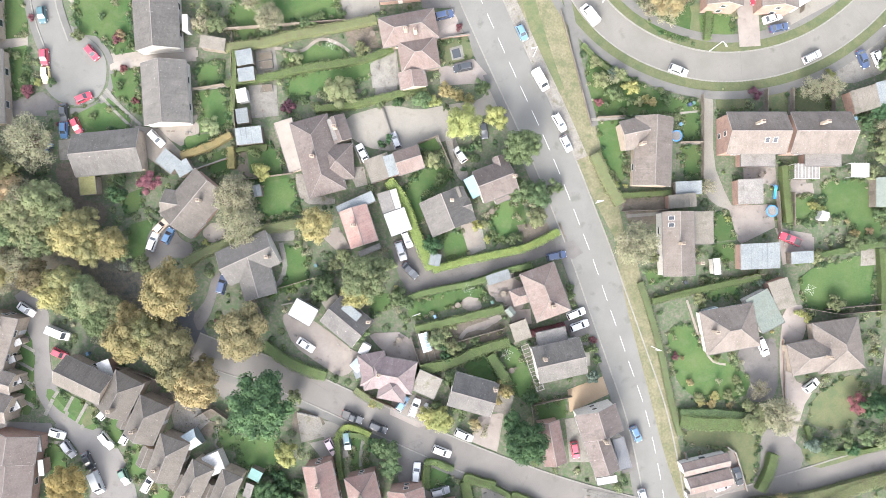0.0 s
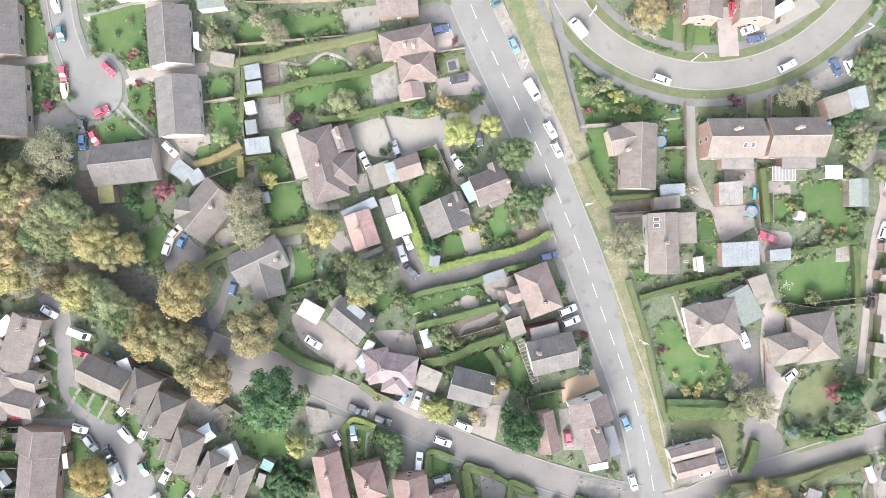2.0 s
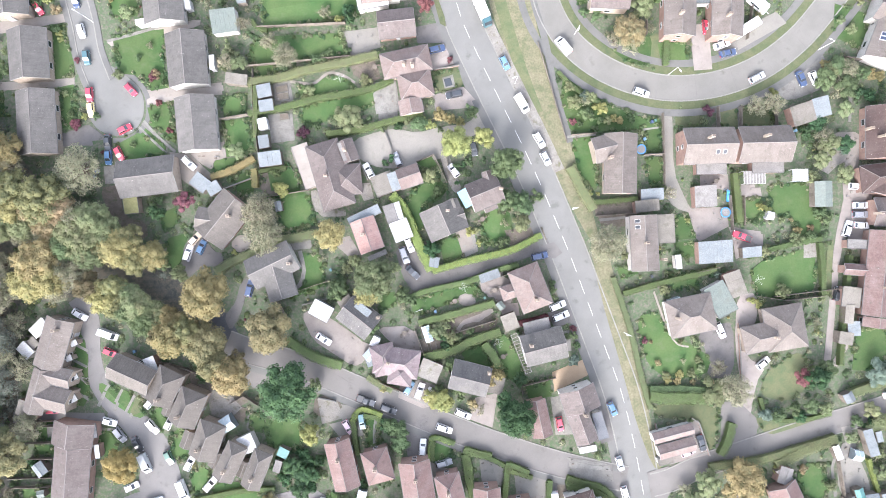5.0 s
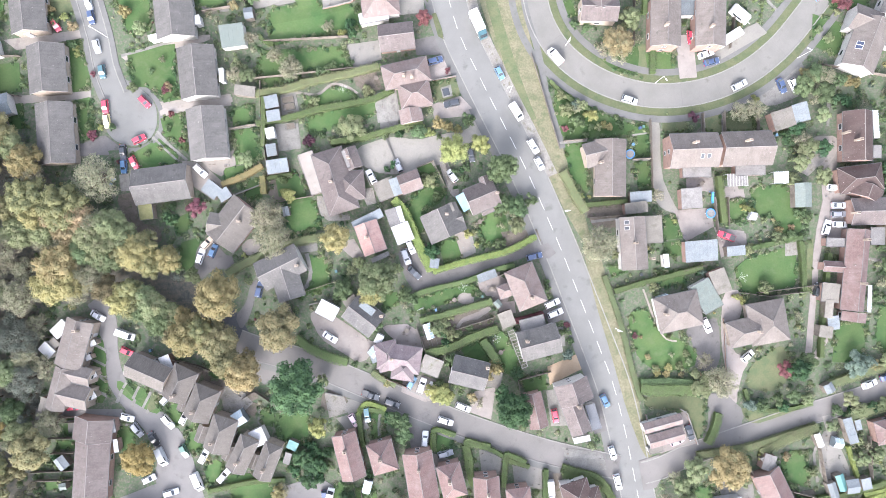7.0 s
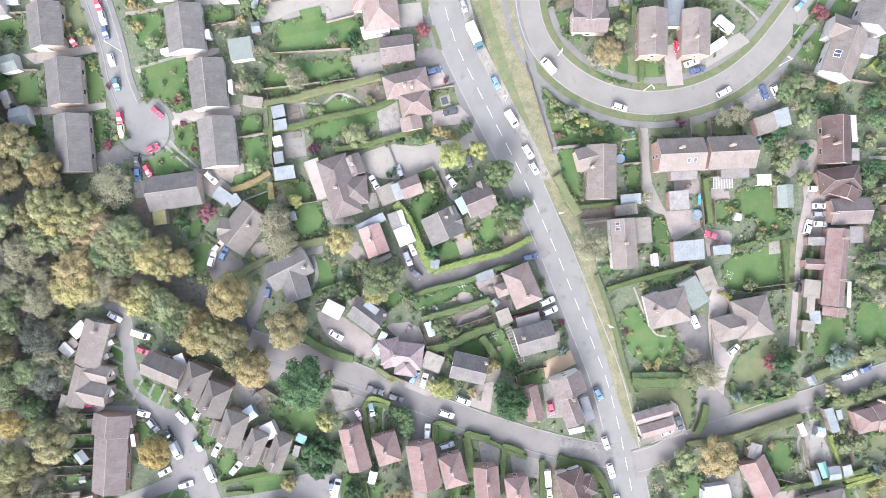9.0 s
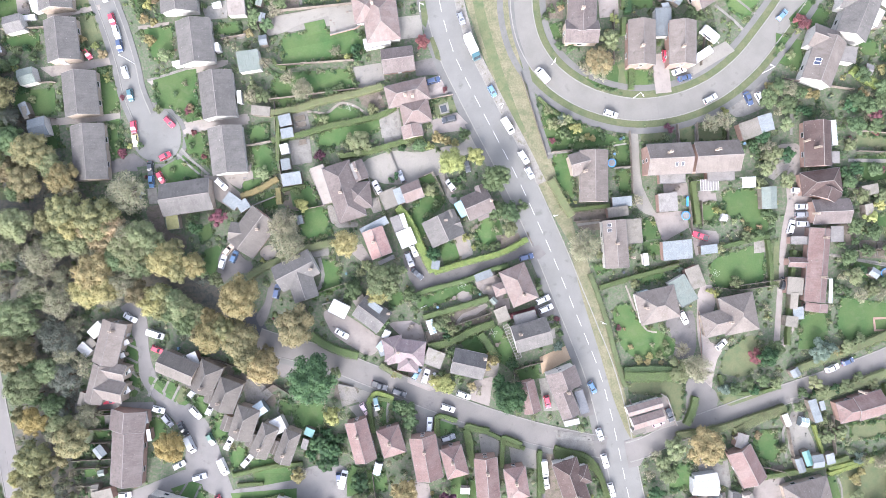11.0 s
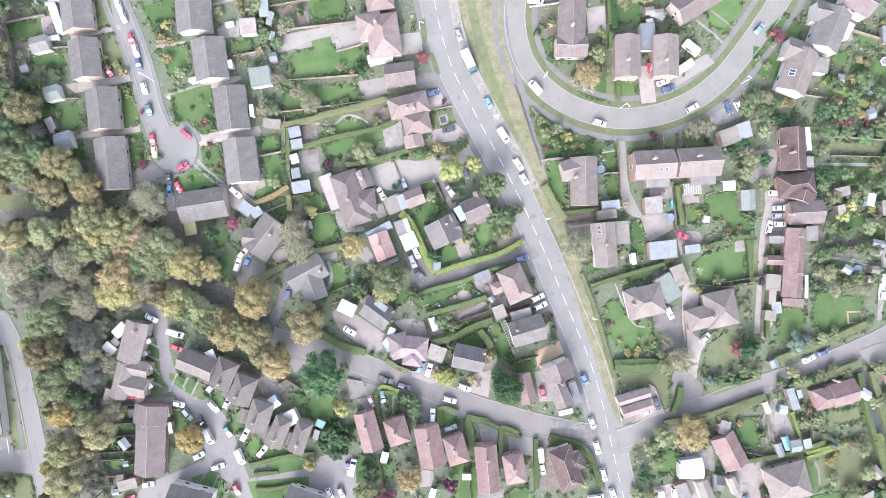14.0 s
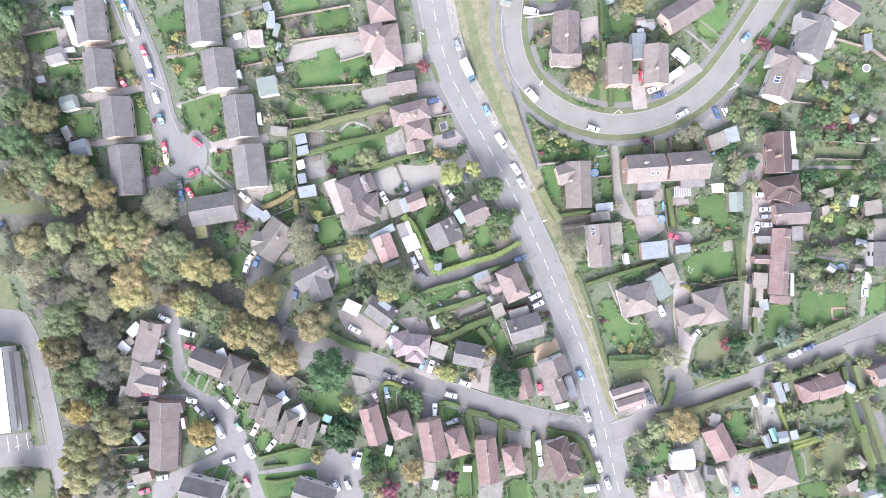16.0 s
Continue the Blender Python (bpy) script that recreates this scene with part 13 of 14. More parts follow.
grow("mid", "thicket", -106.2, -60.8, 2.4, 6, "dark grey-green leafless-looking thicket tree in the wood", "trees of the wood")
grow("mid", "thicket", -105.6, -64.3, 2.4, 6, "dark grey-green leafless-looking thicket tree in the wood", "trees of the wood")
grow("mid", "olive", -126, 35.2, 2.7, 9, "olive-green broadleaf tree in the wood", "trees of the wood")
grow("mid", "oak", -113.2, 28.5, 2.9, 8, "yellow-brown autumn tree in the wood", "trees of the wood")
grow("big", "green", -129.4, 40.5, 3.1, 9, "green broadleaf tree in the wood", "trees of the wood")
grow("big", "thicket", -114.8, 43.1, 3.1, 8, "dark grey-green leafless-looking thicket tree in the wood", "trees of the wood")
grow("big", "green", -126.6, 52.3, 3.4, 9, "green broadleaf tree in the wood", "trees of the wood")
grow("big", "thicket", -127.6, 62.6, 3.4, 9, "dark grey-green leafless-looking thicket tree in the wood", "trees of the wood")
grow("big", "green", -125.8, 76.1, 3.4, 9, "green broadleaf tree in the wood", "trees of the wood")
grow("big", "dark", -125.2, 84.5, 3.8, 9, "dark evergreen tree in the wood", "trees of the wood")
grow("big", "oak", -126.2, 13.9, 3.1, 8, "yellow-brown autumn tree in the wood", "trees of the wood")
grow("big", "olive", -120.1, 9.3, 3.1, 9, "olive-green broadleaf tree in the wood", "trees of the wood")
grow("mid", "green", -117.5, 4, 2.7, 8, "green broadleaf tree in the wood", "trees of the wood")
grow("mid", "grey", -124.3, -2.5, 2.8, 7, "thinly leaved grey tree in the wood", "trees of the wood")
grow("mid", "grey", -119.1, -1.98, 2.8, 7, "thinly leaved grey tree in the wood", "trees of the wood")
grow("mid", "thicket", -113.5, 5.4, 2.4, 7, "dark grey-green leafless-looking thicket tree in the wood", "trees of the wood")
grow("big", "grey", -106.5, 1.54, 3.1, 8, "thinly leaved grey tree in the wood", "trees of the wood")
grow("mid", "oak", -123, 17.2, 2.4, 7, "yellow-brown autumn tree in the wood", "trees of the wood")
grow("mid", "olive", -115.3, 16.7, 2.4, 7, "olive-green broadleaf tree in the wood", "trees of the wood")
grow("big", "lime", -120.7, -18.1, 3.1, 8, "yellow-green broadleaf tree in the wood", "trees of the wood")
grow("big", "olive", -114.2, -16.7, 3.1, 9, "olive-green broadleaf tree in the wood", "trees of the wood")
grow("mid", "green", -113.3, -23.8, 2.7, 8, "green broadleaf tree in the wood", "trees of the wood")
grow("big", "green", -112.2, -32.4, 3.1, 8, "green broadleaf tree in the wood", "trees of the wood")
grow("mid", "oak", -116, -37.3, 2.7, 8, "yellow-brown autumn tree in the wood", "trees of the wood")
grow("big", "oak", -110, -51.4, 3.1, 8, "yellow-brown autumn tree in the wood", "trees of the wood")
grow("big", "gold", -117.1, -54.4, 3.1, 8, "golden autumn tree in the wood", "trees of the wood")
grow("big", "oak", -117.7, -63, 3.1, 8, "yellow-brown autumn tree in the wood", "trees of the wood")
grow("big", "grey", -107.3, -43.2, 3.1, 7, "thinly leaved grey tree in the wood", "trees of the wood")
grow("mid", "oak", -106.4, -50.4, 2.8, 6, "yellow-brown autumn tree in the wood", "trees of the wood")
grow("mid", "oak", -66.7, -18.2, 2.7, 8, "yellow-brown autumn tree in the wood", "trees of the wood")
# ---- floor of the wood ----
patch("wood_floor", "litter", 0.03, "dark floor of the wood strewn with leaf litter", -141.2, 99.9, -120.3, 98.6, -119.3, 61.8, -112.6, 43.9, -101.5, 26.5, -90.7, 11.7, -64, -3.2, -47.8, -25.4, -51.8, -32.2, -61.7, -22.7, -80.4, -12.7, -88.9, -8.6, -102.2, -10.4, -102.7, -35.9, -104.6, -46.4, -104.9, -69.3, -122.4, -68.2, -120.9, -34.8, -123.1, -15.2, -128.3, -6.1, -127.8, 13.2, -146.5, 22.3, soft=0, category="wood floor")
# ---- front gardens of the cul-de-sac, the semis and the estate ----
patch("lawn", "lawn", 0.104, "mown green front lawn of a bungalow", -91, 41.9, -87.5, 42.1, -87.2, 34.5, -88.4, 31.9, -90.8, 34.5, soft=0)
patch("lawn", "lawn", 0.104, "mown green front lawn of a bungalow", -70.8, 45, -65, 45.2, -64.8, 41.4, -68.8, 40.7, soft=0)
patch("lawn", "lawn", 0.104, "mown green front lawn of a bungalow", -69.8, 36.7, -64.3, 37.9, -63.1, 27.6, -69, 33.1, soft=0)
patch("lawn", "lawn", 0.104, "mown green front lawn of a bungalow", -77.8, 27.8, -72.1, 30.7, -65.9, 26.7, -65.7, 25, -75.2, 23.8, soft=0)
patch("lawn", "lawn", 0.104, "mown green back lawn of a bungalow", -51.2, 38.6, -46.1, 39.1, -45.8, 35.1, -51.4, 34.5, soft=0)
patch("lawn", "lawn", 0.104, "mown green back lawn of a bungalow", -51.6, 32.9, -45.5, 33.8, -45.2, 25.6, -50.9, 24.3, soft=0)
patch("lawn", "lawn", 0.104, "mown green back lawn of a bungalow", -54, 23.3, -51.4, 24.1, -51.1, 21.2, -53.8, 20.5, soft=0)
patch("driveway", "drive_dark", 0.05, "dark worn asphalt apron of the cul-de-sac", -90.7, 29.5, -88.4, 30.7, -84.5, 33.3, -81.7, 31.2, -79.8, 29.3, -83.6, 29, -87.2, 28.1, -90.5, 27.6)
patch("driveway", "tan2", 0.122, "pale tan concrete drive between bungalows", -70, 39, -64.5, 40.1, -51.4, 42.1, -51.2, 40, -63.8, 38.3, -69.7, 37.1)
patch("yard", "tan2", 0.122, "tan paved yard behind a bungalow", -60.2, 25.9, -52.6, 27.1, -51.4, 24.6, -54.2, 23.3, -54.2, 21.2, -57.3, 22.9)
patch("hardstanding", "slab", 0.1, "mottled concrete hardstanding beside a bungalow", -80.7, 22.8, -78.1, 23.1, -78.1, 18.6, -80.4, 18.6, soft=0)
strip("path", "slab", "narrow concrete wheel strip of a drive", [-70.7, 33.6, -67.5, 29.8, -63.5, 26.2], -0.28, 0.28, 0.126)
strip("path", "slab", "narrow concrete wheel strip of a drive", [-71.9, 32.1, -68.7, 28.8, -65.5, 25.7], -0.28, 0.28, 0.126)
strip("path", "drive", "pale concrete path across a back garden", [-53.4, 33.5, -49.6, 33.8, -45.2, 34.3], -0.35, 0.35, 0.126)
grow("shrub", "lime", -84.7, 34.8, 1.06, 1.34, "bright yellow-green garden shrub")
grow("shrub", "olive", -69.9, 29.1, 0.83, 1.04, "rounded olive-green garden shrub")
grow("shrub", "olive", -89.3, 40.5, 0.94, 1.19, "rounded olive-green garden shrub")
grow("shrub", "green", -87.8, 35.4, 1.18, 1.48, "rounded green garden shrub")
grow("shrub", "green", -65.7, 42.4, 0.83, 1.04, "rounded green garden shrub")
grow("shrub", "green", -86.7, 34.3, 0.94, 1.19, "rounded green garden shrub")
patch("lawn", "lawn", 0.104, "wide green lawn behind the semis", 78.9, 12.1, 85.1, 13.3, 91.7, 14.2, 92.4, 1.46, 86.5, -0.44, 85.8, 5.5, 80.6, 7.8)
patch("lawn", "lawn", 0.104, "wide green lawn behind the semis", 73.8, 10.9, 78, 11.4, 78.2, 5.7, 74, 5.2, soft=0)
patch("lawn", "lawn", 0.104, "wide green lawn behind the semis", 32.5, 26.8, 37.5, 27.2, 38.7, 15.6, 36.8, 13, 33.5, 20.1, soft=0)
patch("lawn", "lawn", 0.105, "square green garden lawn by a drive", 50.3, 28.4, 54.1, 28.8, 54.1, 23, 50.3, 22.7, soft=0)
patch("lawn", "lawn", 0.105, "square green garden lawn by a drive", 50.8, 21.8, 54.1, 21.9, 54.1, 15.4, 51, 14.9, soft=0)
patch("lawn", "lawn", 0.105, "square green garden lawn by a drive", 56.4, 7.6, 60.2, 8.3, 61.9, 2.1, 56.9, 1.64, soft=0)
patch("lawn", "lawn", 0.105, "square green garden lawn by a drive", 56.9, 0.93, 61.4, 1.41, 61.2, -2.4, 57.1, -2.4, soft=0)
patch("yard", "gravel", 0.08, "pinkish gravel yard with a parked pickup", 69.9, 4.5, 77.5, 3.3, 78, -1.17, 73.5, -1.65, 70.9, 1.19, soft=0)
strip("path", "slab", "pale path across a front lawn", [31.3, 27.2, 34.7, 27.5, 38.2, 27.7], -0.3, 0.3, 0.126)
grow("shrub", "lime", 78.8, 8.5, 1.3, 1.63, "bright yellow-green garden shrub")
grow("shrub", "lime", 59.9, 6.3, 0.83, 1.04, "bright yellow-green garden shrub")
grow("shrub", "lime", 38.5, 13.2, 0.59, 0.74, "bright yellow-green garden shrub")
grow("shrub", "rust", 89.3, 4, 0.94, 1.19, "small rusty orange garden shrub")
grow("shrub", "rust", 84.7, 5.9, 0.71, 0.89, "small rusty orange garden shrub")
grow("shrub", "olive", 87, 1.2, 1.3, 1.63, "rounded olive-green garden shrub")
grow("shrub", "olive", 82.2, 5.9, 1.06, 1.34, "rounded olive-green garden shrub")
grow("shrub", "olive", 78.7, -0.34, 0.94, 1.19, "rounded olive-green garden shrub")
grow("shrub", "green", 76.1, 5.2, 1.06, 1.34, "rounded green garden shrub")
grow("shrub", "green", 72.8, 5.2, 0.94, 1.19, "rounded green garden shrub")
grow("shrub", "green", 34.5, 30.1, 0.94, 1.19, "rounded green garden shrub")
grow("shrub", "green", 38.1, 28.9, 1.06, 1.34, "rounded green garden shrub")
patch("lawn", "lawn", 0.104, "small mown front lawn of an estate house", -81.3, -31.1, -79.6, -29.7, -77.7, -30.9, -78.8, -33.8, soft=0)
patch("lawn", "lawn", 0.104, "small mown front lawn of an estate house", -78.6, -34.2, -77.2, -31.1, -75, -32.3, -76.4, -36.1, soft=0)
patch("lawn", "lawn", 0.104, "small mown front lawn of an estate house", -70.7, -37.5, -69.1, -35.6, -66.4, -36.3, -67.2, -39.9, -68.5, -41.6, -69.5, -39.9)
patch("lawn", "lawn", 0.104, "small mown front lawn of an estate house", -66.4, -42.8, -64.3, -41, -61.7, -42.3, -62.1, -45.6, -65.7, -45.1, soft=0)
patch("lawn", "lawn", 0.104, "small mown front lawn of an estate house", -89.1, -21.2, -85.5, -22.4, -85.5, -24.5, -89.3, -23.1, soft=0)
patch("lawn", "lawn", 0.104, "small mown front lawn of an estate house", -90.3, -25.6, -85.8, -26.2, -85.8, -28.3, -88.2, -27.4, soft=0)
patch("lawn", "lawn", 0.104, "small mown front lawn of an estate house", -89.3, -28.8, -85.3, -30, -85.3, -32.8, -88.4, -31.6, soft=0)
patch("lawn", "lawn", 0.104, "small mown front lawn of an estate house", -84.3, -40.9, -79.8, -41.2, -78.1, -43.7, -80.3, -44.6, -83.9, -44.2, soft=0)
patch("lawn", "lawn", 0.104, "small mown front lawn of an estate house", -61, -26.1, -57.2, -27.5, -55.8, -29.7, -58.4, -29.7, soft=0)
patch("lawn", "lawn_dry", 0.104, "faded front lawn of an estate house", -75.6, -36.6, -74.1, -33, -72.4, -33.5, -73.1, -36.8, -75, -37.5, soft=0)
strip("path", "slab", "narrow pale concrete front path", [-81.6, -31.4, -80.2, -29.5], -0.32, 0.32, 0.128)
strip("path", "slab", "narrow pale concrete front path", [-79.2, -34.2, -77.4, -31.1], -0.32, 0.32, 0.128)
strip("path", "slab", "narrow pale concrete front path", [-76.7, -36.6, -74.5, -32.6], -0.32, 0.32, 0.128)
strip("path", "slab", "narrow pale concrete front path", [-88.7, -20, -85.5, -21.7], -0.32, 0.32, 0.128)
strip("path", "slab", "narrow pale concrete front path", [-90.3, -23.1, -85.8, -25.6], -0.32, 0.32, 0.128)
strip("path", "slab", "narrow pale concrete front path", [-88.4, -27.1, -85.8, -29.7], -0.32, 0.32, 0.128)
strip("path", "slab", "narrow pale concrete front path", [-87.9, -31.9, -85.5, -33.5], -0.32, 0.32, 0.128)
strip("path", "slab", "narrow pale concrete front path", [-84.3, -40.4, -79.5, -40.9], -0.32, 0.32, 0.128)
patch("yard", "dirt", 0.08, "trodden dirt back yard of an estate house", -57.2, -32.6, -53.6, -30.9, -48.6, -36.2, -51.8, -39.1, -56, -38, soft=0)
patch("garden_bed", "soil", 0.08, "bare soil back garden of an estate house", -61.7, -27.5, -59.6, -26.4, -55.3, -30.9, -57.2, -32.8, -60.5, -30.9, soft=0)
patch("lawn", "lawn", 0.104, "small curved lawn in a back garden", -47, -38.5, -45.8, -37.4, -43.8, -38.2, -43.8, -42.5, -46.2, -41.8, soft=0)
patch("lawn", "lawn", 0.104, "small curved lawn in a back garden", -43.1, -39.1, -34.3, -39.1, -34.1, -46.5, -41.2, -46.2, soft=0)
patch("lawn", "lawn", 0.104, "mown green lawn between garden hedges", 55.5, -6.9, 61.6, -5.9, 62.1, -9, 56.2, -10.2, soft=0)
patch("lawn", "lawn", 0.104, "mown green lawn between garden hedges", -4.8, 16.7, 0.23, 17.9, 2.4, 15.6, 0.47, 12.9, -4.3, 10.6, soft=0)
patch("lawn", "lawn", 0.104, "mown green lawn between garden hedges", -5.5, -11.8, 8.1, -7.5, 9.5, -8.9, 9.5, -10.2, 2.2, -12.3, -4, -14.4)
patch("lane", "lane", 0.052, "wide worn asphalt junction of the lane", -48.9, -20.4, -42.6, -21.1, -33.6, -24.2, -25.5, -28.9, -19.4, -32.5, -21.7, -35.5, -30.7, -32.8, -38.4, -29.9, -41.2, -31.4, -46.5, -31.8, -48.7, -26.2)
patch("yard", "gravel", 0.118, "pinkish paved yard behind a house", 9.3, -7.5, 14.2, -5.4, 16.9, -8.4, 15, -11, 11.5, -11, soft=0)
patch("yard", "gravel", 0.118, "small pinkish yard beside a shed", 14.1, -12.9, 18.6, -12.5, 18.9, -15.6, 14.9, -16, soft=0)
patch("patio", "tan2", 0.118, "round tan patio beside a hedge", 4.4, -11, 6.3, -10.2, 8, -10.3, 8.5, -12.4, 6.5, -13.1, 5, -12.7)
patch("parking_space", "drive_dark", 0.118, "grey tarmac parking space beside the road", 25.6, -15, 31.1, -14.4, 31.8, -17.4, 27.2, -18.8, soft=0)
patch("path", "slab", 0.118, "grey paved path beside a slate-roofed house", 28.9, -19.7, 30.8, -19.4, 31.2, -24.4, 29.4, -24.6, soft=0)
patch("patio", "tan2", 0.118, "pale tan patio beside a hipped house", -35.4, 25.8, -31.3, 27, -29.7, 19.5, -32, 17.3, -33.3, 19.6, soft=0)
patch("yard", "dirt", 0.118, "gritty yard round a hipped house", -31.1, 15.6, -29.2, 15.9, -27.2, 11.1, -22.4, 10.6, -22.4, 9.3, -29.4, 9.4)
patch("yard", "dirt", 0.118, "gritty side yard beside a house", -19.9, 17.2, -16.4, 17.3, -15.6, 13.5, -18, 12.9, soft=0)
patch("yard", "slab", 0.118, "broken paved yard below a lawn", -37.9, 3.8, -31.3, 5, -30.7, 1.79, -37.5, 1.38, soft=0)
patch("path", "gravel", 0.12, "wavy tan garden path between hedges", 4.8, -16.5, 9.2, -15, 12.4, -14.1, 11.8, -15.4, 8.4, -16.7, 5.2, -17.6)
hedge("red", "bright red-leaved hedge beside a drive", [18.7, -17.6, 22.1, -16.8, 25.8, -16.1], 1.3, 1.4)
patch("lawn", "lawn", 0.104, "mown green back lawn with a clipped edge", -41.2, 21.1, -35.6, 21.6, -33.7, 18.4, -34.4, 16.4, -40.3, 15.9, soft=0)
patch("lawn", "lawn", 0.104, "mown green back lawn with a clipped edge", -38.7, 13.7, -31.1, 15.1, -30, 9.4, -30.6, 7.2, -37.5, 6, -39.1, 10.3)
grow("shrub", "green", 31.7, -20.6, 1.17, 1.48, "rounded green garden shrub")
grow("shrub", "green", 32.6, -23, 1.04, 1.31, "rounded green garden shrub")
grow("shrub", "green", 26.7, -7.9, 1.04, 1.31, "rounded green garden shrub")
grow("shrub", "green", 27.1, -9.5, 1.04, 1.31, "rounded green garden shrub")
grow("shrub", "green", 7, -18.9, 1.3, 1.64, "rounded green garden shrub")
grow("shrub", "green", 4, -20.1, 1.43, 1.8, "rounded green garden shrub")
grow("shrub", "blue", 31.9, -26.5, 1.3, 1.64, "small blue-green garden conifer")
grow("shrub", "red", 31.2, -18.8, 0.65, 0.82, "small red-leaved garden shrub")
patch("paving", "slab", 0.085, "strip of grey paving slabs by the junction", 29.3, -50, 39.1, -51.8, 39.7, -53.5, 30.5, -52.3, soft=0)
patch("lawn", "lawn_dry", 0.09, "small rough grass verge by the junction", 30.1, -53, 39.6, -54.2, 40.2, -56.3, 33.5, -55.4, soft=0)
patch("forecourt", "drive_dark", 0.11, "dark tarmac forecourt beside the corner house", 35.7, -38.9, 38.6, -38.6, 40.3, -46, 36.6, -46.6, soft=0)
patch("forecourt", "gravel", 0.085, "pinkish paved forecourt with parked cars", -10.4, -31.9, -3, -33.8, -1.52, -36.5, -4.9, -37.5, -10.9, -34.7, soft=0)
patch("patio", "gravel", 0.12, "gravel patio with a round bed", -12, -20.8, -8.6, -18.8, -5.7, -20.9, -5.3, -25.4, -7.9, -25.4, -10.8, -24)
strip("path", "tan2", "curving stone-edged garden path", [51.4, -10.6, 53.6, -17.2, 55.2, -21.1, 56.9, -23.5, 59.5, -24.1], -0.22, 0.22, 0.126)
patch("drain_cover", "felt_dark", 0.035, "square dark drain cover in the main road", 46.9, -43.8, 48, -43.6, 48.1, -44.5, 47, -44.7, soft=0, category="drain cover")
patch("verge", "lawn_dry", 0.15, "small grass island beside the main road", -2.2, 71.3, -0.74, 71.6, -0.17, 66.6, -0.88, 63.9, -1.86, 65, soft=0)
patch("verge", "lawn_dry", 0.15, "small grass island beside the main road", -0.01, 61, 1.07, 61.3, 2.5, 57, 2.8, 54.5, 1.39, 55.3, soft=0)
grow("shrub", "green", -1.05, -33, 1.69, 2.1, "rounded green garden shrub")
grow("shrub", "green", 4.1, -35, 1.04, 1.31, "rounded green garden shrub")
grow("shrub", "green", -22.2, -27.2, 1.04, 1.31, "rounded green garden shrub")
grow("shrub", "grey", 57.8, -27.3, 1.04, 1.31, "thin grey-green garden shrub")
grow("shrub", "gold", 13.2, -27.6, 1.56, 1.97, "small golden autumn garden shrub")
grow("shrub", "dark", -4.8, -25.3, 0.91, 1.15, "dark evergreen garden shrub")
grow("shrub", "dark", 1.07, -22.7, 1.69, 2.1, "dark evergreen garden shrub")
grow("shrub", "dark", 0.46, -20.1, 1.56, 1.97, "dark evergreen garden shrub")
hedge("olive", "rough low hedge along the lane", [-18.1, -29.4, -15.5, -31.1, -12.2, -32.9], 1.6, 1.1)
strip("verge", "lawn_dry", "mown greener band along the roadside grass", [10, 90.5, 12.7, 78.1, 14.7, 65.7, 17.8, 53.2, 21.3, 41.5, 24.3, 33.1], -1.3, 1.5, 0.122)
patch("lawn", "lawn", 0.106, "open green lawn behind the estate row", -41, -40.6, -37, -40.2, -33.8, -40.9, -34.4, -48, -37.1, -44.8, -41.4, -43.8)
patch("lawn", "lawn", 0.106, "small curved lawn with a stone edge", -46.7, -38.1, -44.9, -37.3, -43.2, -38.5, -43.6, -41.4, -46.5, -41.6, soft=0)
patch("lawn", "lawn", 0.106, "green front lawn of an estate house", -61.5, -52.6, -58.9, -50.1, -56.3, -51.6, -57.3, -55.6, -60.8, -56.7, soft=0)
patch("lawn", "lawn", 0.106, "green front lawn of an estate house", -55.9, -54.5, -50.4, -54.1, -44.7, -56, -45.6, -58.3, -55.1, -58, soft=0)
patch("lawn", "lawn", 0.106, "green front lawn of an estate house", -65.8, -43.9, -63.6, -42.5, -60.8, -43.3, -63.1, -48.2, -64.8, -47.5, soft=0)

# ---- undergrowth: low garden growth wherever nothing else stands ----


def within(x, y, pts):
    hit = False
    for (x1, y1), (x2, y2) in zip(pts, pts[1:] + pts[:1]):
        if (y1 > y) != (y2 > y) and x < (x2 - x1) * (y - y1) / (y2 - y1) + x1:
            hit = not hit
    return hit


def undergrowth(kind, seed, count, low, high, label, zone=None, least=0.3, most=1.05, size=0.13):
    r = np.random.RandomState(seed)
    pts, nor, out = [], [], []
    made = 0
    while made < count:
        x, y = r.uniform(-150, 150), r.uniform(-88, 92)
        i, j = int((x + HALF) / CELL), int((y + HALF) / CELL)
        if taken[j, i] or taken[j - 1, i] or taken[j, i - 1] or taken[min(j + 1, 699), i] or taken[j, min(i + 1, 699)] or noise.noise((x * 0.09, y * 0.09, seed)) < -0.12:
            made += 0.2
            continue
        if zone and not within(x, y, zone):
            made += 0.02
            continue
        made += 1
        R, H = r.uniform(least, most) ** 1.2, r.uniform(low, high)
        n = int((40 + 90 * R * max(1.0, R)) * (0.13 / size) ** 1.4)
        d = r.normal(size=(n, 3))
        d[:, 2] = np.abs(d[:, 2])
        d /= np.linalg.norm(d, axis=1)[:, None]
        pts.append(np.array((x, y, 0.04)) + d * (0.7 + 0.4 * r.uniform(size=n))[:, None] * np.array((R, R, H)))
        nn = d + r.normal(size=(n, 3)) * 0.5 + np.array((0, 0, 0.4))
        nor.append(nn / np.linalg.norm(nn, axis=1)[:, None])
        out.append(d)
    v, f = sprays(r, np.concatenate(pts), np.concatenate(nor), size)
    me = mesh_from("undergrowth", v, f, LEAF[kind], np.concatenate(out))
    tagged(new("undergrowth", me), label, "undergrowth", kind="stuff")



